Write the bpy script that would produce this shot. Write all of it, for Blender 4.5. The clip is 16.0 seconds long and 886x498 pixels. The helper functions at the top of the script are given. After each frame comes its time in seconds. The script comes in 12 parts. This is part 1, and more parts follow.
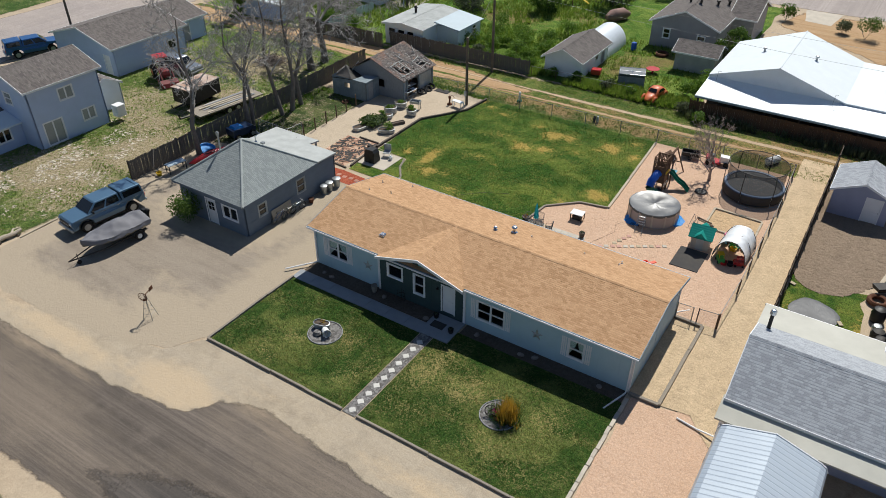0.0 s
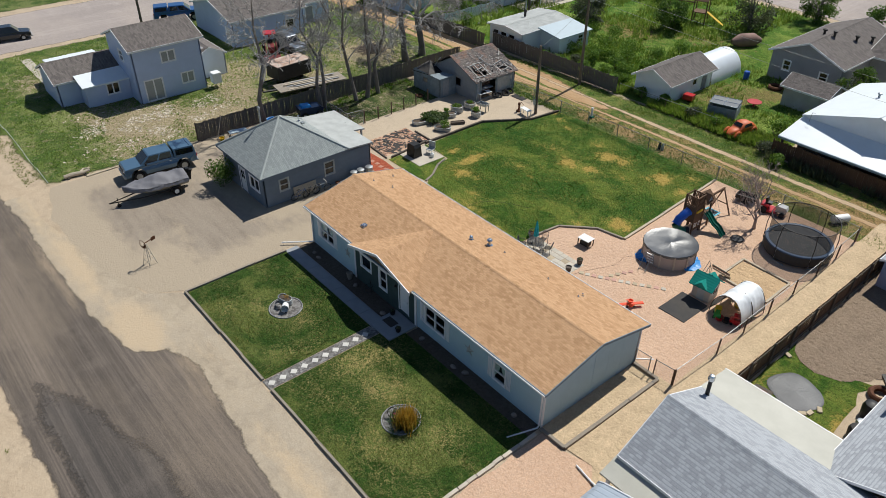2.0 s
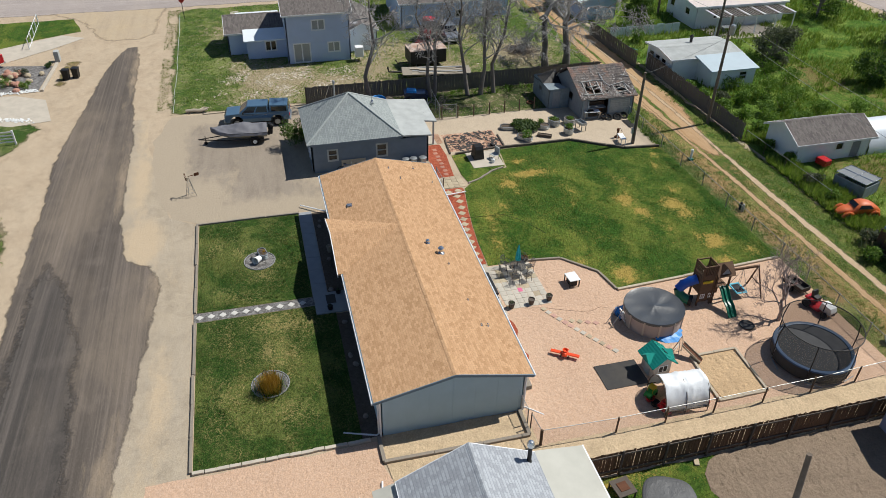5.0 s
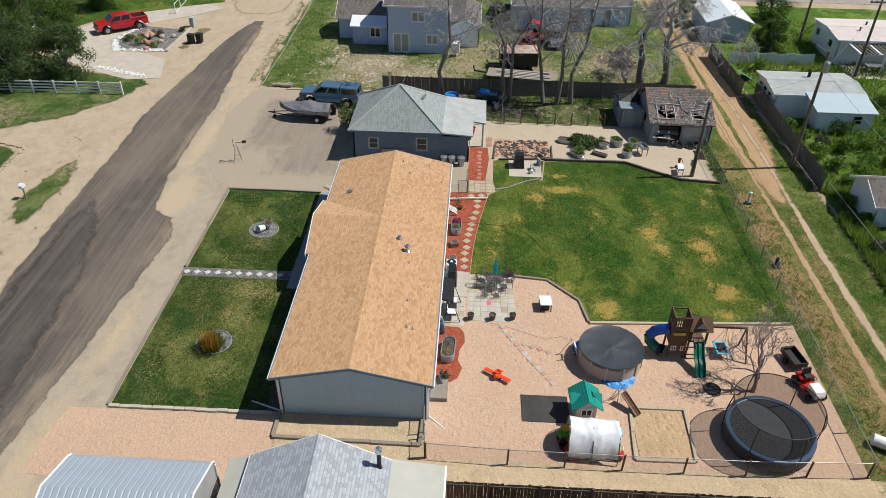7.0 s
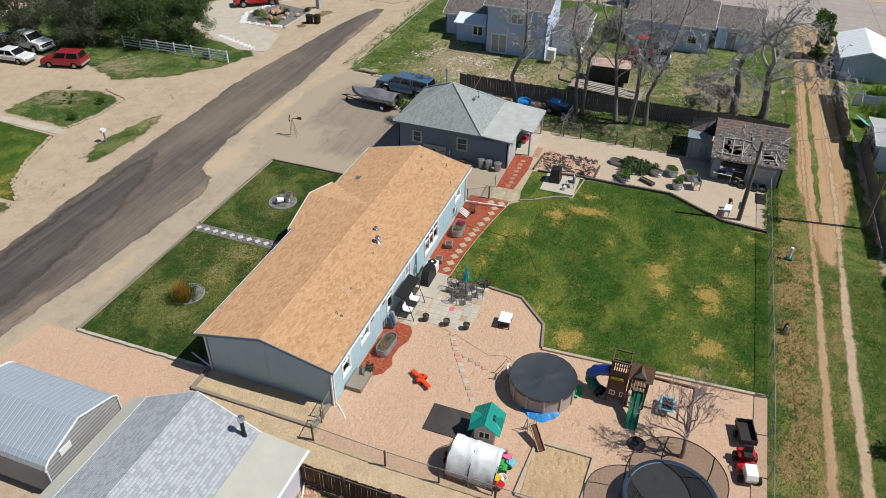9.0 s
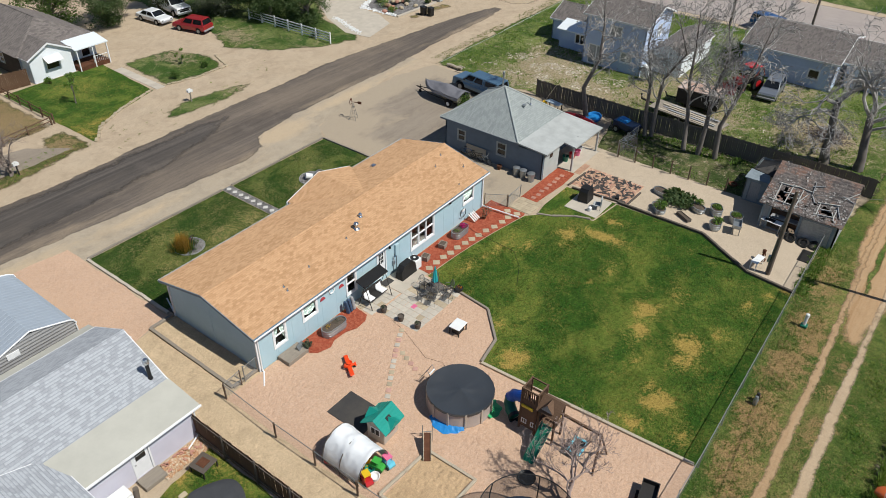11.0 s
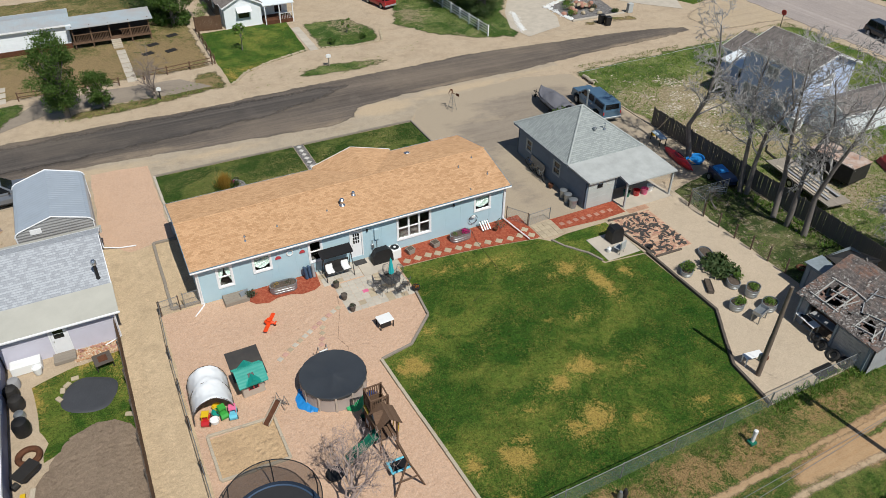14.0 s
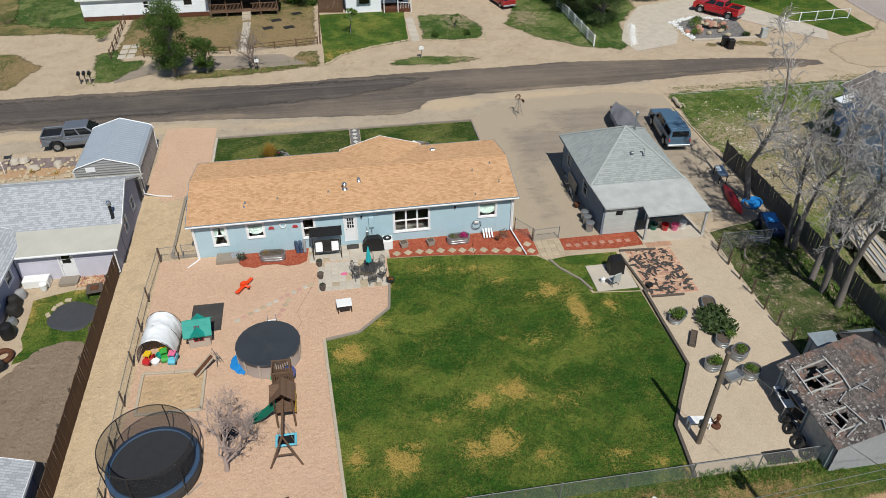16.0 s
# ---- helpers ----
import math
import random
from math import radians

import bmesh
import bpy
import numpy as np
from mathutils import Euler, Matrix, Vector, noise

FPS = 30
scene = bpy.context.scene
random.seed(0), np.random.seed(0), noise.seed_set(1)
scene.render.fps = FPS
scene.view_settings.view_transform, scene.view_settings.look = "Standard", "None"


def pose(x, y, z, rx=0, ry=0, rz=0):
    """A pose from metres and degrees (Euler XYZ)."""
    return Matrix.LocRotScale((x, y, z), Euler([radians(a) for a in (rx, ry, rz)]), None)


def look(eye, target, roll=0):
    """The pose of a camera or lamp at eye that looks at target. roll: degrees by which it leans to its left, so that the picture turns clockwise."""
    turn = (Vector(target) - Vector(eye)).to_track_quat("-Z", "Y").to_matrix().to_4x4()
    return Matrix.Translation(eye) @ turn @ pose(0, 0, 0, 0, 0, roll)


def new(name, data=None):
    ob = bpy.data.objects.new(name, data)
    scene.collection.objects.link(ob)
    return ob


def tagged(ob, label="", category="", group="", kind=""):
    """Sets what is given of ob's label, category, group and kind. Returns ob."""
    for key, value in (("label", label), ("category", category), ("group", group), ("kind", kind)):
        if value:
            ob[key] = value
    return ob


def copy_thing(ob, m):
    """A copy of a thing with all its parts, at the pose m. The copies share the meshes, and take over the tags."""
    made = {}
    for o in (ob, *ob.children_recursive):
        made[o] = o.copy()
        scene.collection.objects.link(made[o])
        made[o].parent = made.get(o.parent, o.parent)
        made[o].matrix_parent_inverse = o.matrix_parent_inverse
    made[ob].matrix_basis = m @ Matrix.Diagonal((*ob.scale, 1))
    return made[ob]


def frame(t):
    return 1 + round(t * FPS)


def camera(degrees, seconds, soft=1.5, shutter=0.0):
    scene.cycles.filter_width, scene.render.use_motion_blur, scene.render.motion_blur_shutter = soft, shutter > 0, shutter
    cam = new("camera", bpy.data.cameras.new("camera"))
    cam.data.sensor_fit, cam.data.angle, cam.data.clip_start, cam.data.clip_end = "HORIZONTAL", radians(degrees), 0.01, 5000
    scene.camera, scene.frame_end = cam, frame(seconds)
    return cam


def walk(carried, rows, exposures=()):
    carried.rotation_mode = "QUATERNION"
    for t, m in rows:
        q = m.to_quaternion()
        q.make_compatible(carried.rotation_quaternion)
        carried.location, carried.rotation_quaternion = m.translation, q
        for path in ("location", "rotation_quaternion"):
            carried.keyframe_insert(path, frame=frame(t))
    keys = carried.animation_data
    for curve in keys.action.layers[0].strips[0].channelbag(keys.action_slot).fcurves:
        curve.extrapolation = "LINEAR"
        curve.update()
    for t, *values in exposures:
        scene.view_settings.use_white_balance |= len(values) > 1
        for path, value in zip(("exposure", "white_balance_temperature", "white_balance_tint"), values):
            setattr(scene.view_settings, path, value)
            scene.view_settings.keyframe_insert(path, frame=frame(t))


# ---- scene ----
cam = camera(62.5, 16.0, 0.5)
METRES, EYE, TILT, LEAN, TURN = 103.8, 29.17, 0.749, 0.351, 32.8
ROWS = [
    (0.0, 0.0, 0.0, 0.0, 0.24, -35.6, -0.33),
    (0.5, 0.0296, 0.0013, 0.0005, 4.35, -35.63, -0.37),
    (1.0, 0.0613, 0.0053, 0.0015, 8.77, -35.69, -0.4),
    (1.5, 0.0906, 0.0109, 0.0022, 12.86, -35.73, -0.41),
    (2.0, 0.1213, 0.0193, 0.0029, 17.26, -35.78, -0.44),
    (2.5, 0.1494, 0.0293, 0.0037, 21.39, -35.84, -0.47),
    (3.0, 0.1785, 0.0423, 0.0044, 25.77, -35.88, -0.49),
    (3.5, 0.2048, 0.0566, 0.0052, 29.89, -35.98, -0.52),
    (4.0, 0.232, 0.0737, 0.0056, 34.28, -36.02, -0.51),
    (6.5, 0.3409, 0.1845, 0.0077, 55.67, -36.29, -0.45),
    (7.0, 0.3579, 0.212, 0.0081, 60.12, -36.35, -0.42),
    (7.5, 0.3716, 0.2379, 0.0084, 64.12, -36.36, -0.38),
    (8.0, 0.3848, 0.2687, 0.0088, 68.69, -36.41, -0.34),
    (8.5, 0.3942, 0.2962, 0.0089, 72.7, -36.43, -0.32),
    (9.0, 0.4028, 0.3283, 0.0087, 77.28, -36.45, -0.31),
    (11.5, 0.4077, 0.4814, 0.0096, 98.59, -36.63, -0.3),
    (12.0, 0.4014, 0.5132, 0.0099, 103.06, -36.69, -0.24),
    (12.5, 0.393, 0.5427, 0.0104, 107.26, -36.78, -0.15),
    (13.0, 0.382, 0.5731, 0.0107, 111.75, -36.84, -0.1),
    (13.5, 0.3698, 0.6006, 0.011, 115.95, -36.89, -0.1),
    (14.0, 0.3539, 0.6297, 0.0118, 120.5, -36.96, 0.03),
    (14.5, 0.3375, 0.6555, 0.012, 124.71, -36.97, 0.11),
    (15.0, 0.3175, 0.6818, 0.012, 129.25, -36.99, 0.21),
    (15.5, 0.297, 0.7049, 0.012, 133.49, -36.98, 0.31),
    (16.0, 0.2732, 0.7278, 0.0121, 138.02, -36.99, 0.42),
]
walk(cam, [(t, pose(0, 0, EYE, TILT, LEAN, TURN) @ pose(METRES * x, METRES * y, METRES * z, 90 + pitch, roll, yaw)) for t, x, y, z, yaw, pitch, roll in ROWS],
     exposures=[(0.0, .02), (5.0, .03), (10, -.06), (13, -.10), (16.0, -.15)])

# ---- daylight ----
SUN_WAY = Vector((-0.083, 0.567, 0.820)).normalized()  # towards the sun
world = bpy.data.worlds.new("sky_world")
scene.world = world
world.use_nodes = True
wn = world.node_tree
sky = wn.nodes.new("ShaderNodeTexSky")
sky.sky_type = "NISHITA"
sky.sun_disc = False
sky.sun_elevation = math.asin(SUN_WAY.z)
sky.sun_rotation = math.atan2(SUN_WAY.x, SUN_WAY.y)
sky.altitude, sky.air_density, sky.dust_density, sky.ozone_density = 1500, 1.0, 0.6, 1.0
wn.nodes["Background"].inputs["Strength"].default_value = 0.078
wn.links.new(sky.outputs[0], wn.nodes["Background"].inputs["Color"])
sun_data = bpy.data.lights.new("sun", "SUN")
sun_data.energy, sun_data.angle, sun_data.color = 4.8, radians(0.53), (1.0, 0.975, 0.905)
sun = new("sun", sun_data)
sun.matrix_basis = look(SUN_WAY * 100, (0, 0, 0))
scene.view_settings.exposure = 0.0

# ---- mesh tools ----
import mathutils

PLACES = {}
RND = random.Random(7)


class Shape:
    """Collects corners and faces of one mesh; xf places what is added next."""

    def __init__(self, xf=None):
        self.v, self.f, self.mi = [], [], []
        self.xf = xf or Matrix.Identity(4)

    def add(self, verts, faces, mi=0):
        k = len(self.v)
        self.v += [self.xf @ Vector(p) for p in verts]
        self.f += [tuple(k + i for i in q) for q in faces]
        self.mi += [mi] * len(faces)
        return self

    def box(self, x0, y0, z0, x1, y1, z1, c=0.0, mi=0):
        if x0 > x1: x0, x1 = x1, x0
        if y0 > y1: y0, y1 = y1, y0
        if z0 > z1: z0, z1 = z1, z0
        if c <= 0:
            return self.add([(x0, y0, z0), (x1, y0, z0), (x1, y1, z0), (x0, y1, z0), (x0, y0, z1), (x1, y0, z1), (x1, y1, z1), (x0, y1, z1)],
                            [(3, 2, 1, 0), (4, 5, 6, 7), (0, 1, 5, 4), (1, 2, 6, 5), (2, 3, 7, 6), (3, 0, 4, 7)], mi)
        c = min(c, 0.45 * min(x1 - x0, y1 - y0, z1 - z0))
        lo, hi, verts, at = (x0, y0, z0), (x1, y1, z1), [], {}
        for i in range(8):
            s = [(i >> a) & 1 for a in range(3)]
            for a in range(3):
                p = [(hi[b] if s[b] else lo[b]) + (0 if b == a else (-c if s[b] else c)) for b in range(3)]
                at[(i, a)] = len(verts)
                verts.append(p)
        faces = []
        for a in range(3):
            b, d = (a + 1) % 3, (a + 2) % 3
            for side in (0, 1):
                ring = [(side << a) | (p << b) | (q << d) for p, q in ((0, 0), (1, 0), (1, 1), (0, 1))]
                q = [at[(i, a)] for i in ring]
                faces.append(q if side else q[::-1])
            for p in (0, 1):
                for q in (0, 1):
                    i, j = (p << b) | (q << d), (1 << a) | (p << b) | (q << d)
                    ring = [at[(i, b)], at[(j, b)], at[(j, d)], at[(i, d)]]
                    faces.append(ring if p == q else ring[::-1])
        for i in range(8):
            ring = [at[(i, 0)], at[(i, 1)], at[(i, 2)]]
            faces.append(ring if bin(i).count("1") % 2 else ring[::-1])
        return self.add(verts, faces, mi)

    def prism(self, poly, z0, z1, mi=0):
        """A flat outline (x, y) raised from z0 to z1."""
        n = len(poly)
        return self.add([(x, y, z0) for x, y in poly] + [(x, y, z1) for x, y in poly],
                        [tuple(range(n))[::-1], tuple(range(n, 2 * n))] + [(i, (i + 1) % n, n + (i + 1) % n, n + i) for i in range(n)], mi)

    def side(self, poly, y0, y1, top=0.0, mi=0, zt=None):
        """A side outline (x, z) swept from y0 to y1; corners above zt lean in by top."""
        n = len(poly)
        t = [top if zt is not None and z > zt else 0.0 for x, z in poly]
        return self.add([(x, y0 + t[i], z) for i, (x, z) in enumerate(poly)] + [(x, y1 - t[i], z) for i, (x, z) in enumerate(poly)],
                        [tuple(range(n)), tuple(range(n, 2 * n))[::-1]] + [(i, n + i, n + (i + 1) % n, (i + 1) % n) for i in range(n)], mi)

    def tube(self, pts, r, n=8, caps=True, mi=0, closed=False):
        pts = [Vector(p) for p in pts]
        rs = list(r) if isinstance(r, (list, tuple)) else [r] * len(pts)
        up, verts, faces, m = None, [], [], len(pts)
        for i, p in enumerate(pts):
            if closed:
                d = pts[(i + 1) % m] - pts[i - 1]
            else:
                d = pts[min(i + 1, m - 1)] - pts[max(i - 1, 0)]
            d = d.normalized() if d.length > 1e-9 else Vector((0, 0, 1))
            if up is None:
                up = d.orthogonal().normalized()
            up = up - d * up.dot(d)
            up = up.normalized() if up.length > 1e-6 else d.orthogonal().normalized()
            w = d.cross(up)
            verts += [p + (up * math.cos(2 * math.pi * k / n) + w * math.sin(2 * math.pi * k / n)) * rs[i] for k in range(n)]
        for i in range(m if closed else m - 1):
            a, b = i * n, ((i + 1) % m) * n
            faces += [(a + k, a + (k + 1) % n, b + (k + 1) % n, b + k) for k in range(n)]
        if caps and not closed:
            faces += [tuple(range(n))[::-1], tuple(range((m - 1) * n, m * n))]
        return self.add(verts, faces, mi)

    def rod(self, p, q, r, r1=None, n=8, mi=0):
        return self.tube([p, q], [r, r if r1 is None else r1], n, True, mi)

    def lathe(self, prof, n=24, x=0, y=0, sx=1.0, sy=1.0, mi=0, hollow=False):
        """A profile of (radius, height) turned about an upright axis at x, y."""
        verts, faces = [], []
        for r, z in prof:
            verts += [(x + r * sx * math.cos(2 * math.pi * k / n), y + r * sy * math.sin(2 * math.pi * k / n), z) for k in range(n)]
        for i in range(len(prof) - 1):
            faces += [(i * n + k, i * n + (k + 1) % n, (i + 1) * n + (k + 1) % n, (i + 1) * n + k) for k in range(n)]
        if prof[0][0] > 1e-6 and not hollow:
            faces.append(tuple(range(n))[::-1])
        if prof[-1][0] > 1e-6 and not hollow:
            faces.append(tuple(range((len(prof) - 1) * n, len(prof) * n)))
        return self.add(verts, faces, mi)

    def stadium(self, prof, length, n=20, x=0, y=0, mi=0):
        """Like lathe, for an outline with two straight sides of the given length along x."""
        verts, faces, ring = [], [], []
        for k in range(n):
            a = 2 * math.pi * (k + 0.5) / n
            ring.append((math.cos(a), math.sin(a), length / 2 if math.cos(a) > 0 else -length / 2))
        for r, z in prof:
            verts += [(x + r * cx + s, y + r * cy, z) for cx, cy, s in ring]
        for i in range(len(prof) - 1):
            faces += [(i * n + k, i * n + (k + 1) % n, (i + 1) * n + (k + 1) % n, (i + 1) * n + k) for k in range(n)]
        faces += [tuple(range(n))[::-1], tuple(range((len(prof) - 1) * n, len(prof) * n))]
        return self.add(verts, faces, mi)

    def slab(self, a, b, c, d, t, mi=0):
        """A plate with top corners a, b, c, d and thickness t straight down."""
        top = [Vector(p) for p in (a, b, c, d)]
        return self.add(top + [p - Vector((0, 0, t)) for p in top], [(0, 1, 2, 3), (7, 6, 5, 4), (0, 4, 5, 1), (1, 5, 6, 2), (2, 6, 7, 3), (3, 7, 4, 0)], mi)

    def courses(self, a, b, d, c, n, lift=0.012, mi=0):
        """Lapped courses from the eave a-b up to the top d-c."""
        a, b, c, d = Vector(a), Vector(b), Vector(c), Vector(d)
        up = (b - a).cross(d - a).normalized()
        vs, fs = [], []
        for i in range(n):
            l0, r0, l1, r1 = a.lerp(d, i / n), b.lerp(c, i / n), a.lerp(d, (i + 1) / n), b.lerp(c, (i + 1) / n)
            k = 2 + 4 * i
            if not i:
                vs += [l0, r0]
            vs += [l0 + up * lift, r0 + up * lift, l1 + up * 0.001, r1 + up * 0.001]
            fs += [(k - 2, k - 1, k + 1, k), (k, k + 1, k + 3, k + 2)]
        self.add(vs, fs, mi)
        return self

    def leaves(self, c, r, n, size, rng, hollow=0.35, flat=0.0, mi=0):
        """n small leaf blades strewn through an ellipsoid."""
        c, k = Vector(c), len(self.v)
        for _ in range(n):
            d = Vector((rng.gauss(0, 1), rng.gauss(0, 1), rng.gauss(0, 1))).normalized()
            q = hollow + (1 - hollow) * rng.random() ** 0.6
            p = c + Vector((d.x * r[0], d.y * r[1], d.z * r[2])) * q
            s = size * rng.uniform(0.6, 1.4)
            u = Vector((rng.gauss(0, 1), rng.gauss(0, 1), rng.gauss(0, 1) * (1 - flat) + 0.2)).normalized()
            w = (u.cross(d) + Vector((rng.gauss(0, .4), rng.gauss(0, .4), rng.gauss(0, .4)))).normalized()
            self.add([p - u * s * .5, p + w * s * .28, p + u * s * .5, p - w * s * .28], [(0, 1, 2, 3)], mi)
        return self

    def sheet(self, w, h, n=10):
        """A corrugated upright sheet, w along x and h high, with thickness."""
        v = []
        for y in (0, .012):
            for i in range(2 * n + 1):
                q = .025 if i % 2 else 0.0
                v += [(-w / 2 + w * i / (2 * n), y + q, 0), (-w / 2 + w * i / (2 * n), y + q, h)]
        m, f = 4 * n + 2, []
        for i in range(2 * n):
            a = 2 * i
            f += [(a, a + 2, a + 3, a + 1), (m + a, m + a + 1, m + a + 3, m + a + 2), (a + 1, a + 3, m + a + 3, m + a + 1), (a, m + a, m + a + 2, a + 2)]
        return self.add(v, f)

    def blades(self, p, n, h, spread, rng, w=0.02, mi=0):
        """A tuft of upright tapering blades."""
        p = Vector(p)
        for _ in range(n):
            a, l, hh = rng.uniform(0, 6.283), spread * rng.random(), h * rng.uniform(.6, 1.15)
            o = p + Vector((math.cos(a), math.sin(a), 0)) * l * .4
            tip = o + Vector((math.cos(a) * l, math.sin(a) * l, hh))
            s = Vector((-math.sin(a), math.cos(a), 0)) * w
            self.add([o - s, o + s, tip], [(0, 1, 2)], mi)
        return self


def build(name, shape, mats, smooth=False):
    me = bpy.data.meshes.new(name)
    me.from_pydata([tuple(p) for p in shape.v], [], shape.f)
    if name.endswith("wall"):
        bm = bmesh.new()
        bm.from_mesh(me)
        bmesh.ops.remove_doubles(bm, verts=bm.verts, dist=.0005)
        bm.to_mesh(me)
        bm.free()
    mats = mats if isinstance(mats, (list, tuple)) else [mats]
    for m in mats:
        me.materials.append(m)
    if len(mats) > 1:
        me.polygons.foreach_set("material_index", shape.mi)
    if smooth:
        me.polygons.foreach_set("use_smooth", [True] * len(me.polygons))
        me.set_sharp_from_angle(angle=radians(38))
    me.update()
    return me


def thing(name, m, label, category, group="", kind=""):
    """An Empty at the base of a thing, at the pose m."""
    ob = new(name)
    ob.matrix_basis = m
    ob.empty_display_size = 0.2
    PLACES[ob] = m
    return tagged(ob, label, category, group, kind)


def part(name, shape, mats, parent, label="", smooth=False, around=False, kind=""):
    """One mesh under a thing or a part. around: the shape is given in the place's own coordinates, not in the thing's."""
    if around:
        inv = PLACES[parent].inverted()
        shape.v = [inv @ p for p in shape.v]
    ob = new(name, build(name, shape, mats, smooth))
    ob.parent = parent
    PLACES[ob] = PLACES[parent]
    return tagged(ob, label, "", "", kind)


def single(name, shape, mats, label, category, group="", kind="", smooth=False, m=None):
    """A thing of one mesh."""
    ob = new(name, build(name, shape, mats, smooth))
    if m is not None:
        ob.matrix_basis = m
    PLACES[ob] = m or Matrix.Identity(4)
    return tagged(ob, label, category, group, kind)


def setting(name, shape, mats, label, category, smooth=False):
    return single(name, shape, mats, label, category, kind="structure", smooth=smooth)


# ---- flat areas of ground ----
def inside(px, py, poly):
    r = np.zeros(len(px), bool)
    for (x0, y0), (x1, y1) in zip(poly, poly[1:] + poly[:1]):
        hit = (y0 > py) != (y1 > py)
        with np.errstate(divide="ignore", invalid="ignore"):
            r ^= hit & (px < (x1 - x0) * (py - y0) / (y1 - y0 + 1e-12) + x0)
    return r


def border(px, py, poly):
    best = np.full(len(px), 1e9)
    for (x0, y0), (x1, y1) in zip(poly, poly[1:] + poly[:1]):
        dx, dy = x1 - x0, y1 - y0
        t = np.clip(((px - x0) * dx + (py - y0) * dy) / (dx * dx + dy * dy + 1e-12), 0, 1)
        best = np.minimum(best, np.hypot(px - x0 - t * dx, py - y0 - t * dy))
    return best


def zone(name, poly, z, material, label, category, step=1.0, rag=0.0, bare=(), bumpy=0.0, fade=0.0, prints=0.0):
    """A flat area of the setting. rag: waviness of its edge in metres. bare: worn patches (x, y, rx, ry, strength). fade: width of a worn rim. prints: depth of footprints."""
    rng = random.Random(len(name) * 31 + len(poly))
    edge = []
    for (x0, y0), (x1, y1) in zip(poly, poly[1:] + poly[:1]):
        n = max(1, int(math.hypot(x1 - x0, y1 - y0) / step))
        for i in range(n):
            x, y = x0 + (x1 - x0) * i / n, y0 + (y1 - y0) * i / n
            if rag and i:
                x += rag * noise.noise(Vector((x * .6, y * .6, 3.1)))
                y += rag * noise.noise(Vector((x * .6, y * .6, 9.7)))
            edge.append((x, y))
    xs, ys = [p[0] for p in edge], [p[1] for p in edge]
    gx, gy = np.meshgrid(np.arange(min(xs), max(xs), step), np.arange(min(ys), max(ys), step))
    gx, gy = gx.ravel(), gy.ravel()
    keep = inside(gx, gy, edge) & (border(gx, gy, edge) > step * .45)
    pts = [Vector(p) for p in edge] + [Vector((a + rng.uniform(-.2, .2) * step, b + rng.uniform(-.2, .2) * step)) for a, b in zip(gx[keep], gy[keep])]
    n = len(edge)
    vs, _, fs, *_ = mathutils.geometry.delaunay_2d_cdt(pts, [(i, (i + 1) % n) for i in range(n)], [], 1, 1e-4)
    me = bpy.data.meshes.new(name)
    def lift(p):
        k = bumpy * noise.noise(Vector((p.x * .5, p.y * .5, 1.3))) if bumpy else 0.0
        if prints:
            k -= prints * max(0.0, noise.noise(Vector((p.x * 3.6, p.y * 4.4, 4.1))) - .18) - .2 * prints * noise.noise(Vector((p.x * 5.1, p.y * 5.1, 7.7)))
        return z + max(k, .006 - z)

    me.from_pydata([(p.x, p.y, lift(p)) for p in vs], [], [tuple(f) for f in fs])
    me.materials.append(material)
    vx, vy = np.array([p.x for p in vs]), np.array([p.y for p in vs])
    me.attributes.new("edge", "FLOAT", "POINT").data.foreach_set("value", border(vx, vy, edge).astype(np.float32))
    worn = np.zeros(len(vs))
    for bx, by, rx, ry, k in bare:
        worn = np.maximum(worn, k * np.exp(-((vx - bx) / rx) ** 2 - ((vy - by) / ry) ** 2))
    if fade:
        worn = np.maximum(worn, 1.3 * np.exp(-(border(vx, vy, edge) / fade) ** 2))
    me.attributes.new("worn", "FLOAT", "POINT").data.foreach_set("value", worn.astype(np.float32))
    # faces look up
    flip = [p for p in me.polygons if p.normal.z < 0]
    if flip:
        bm = bmesh.new()
        bm.from_mesh(me)
        bmesh.ops.recalc_face_normals(bm, faces=bm.faces)
        if sum(f.normal.z for f in bm.faces) < 0:
            bmesh.ops.reverse_faces(bm, faces=bm.faces)
        bm.to_mesh(me)
        bm.free()
    ob = new(name, me)
    PLACES[ob] = Matrix.Identity(4)
    return tagged(ob, label, category, "", "structure")

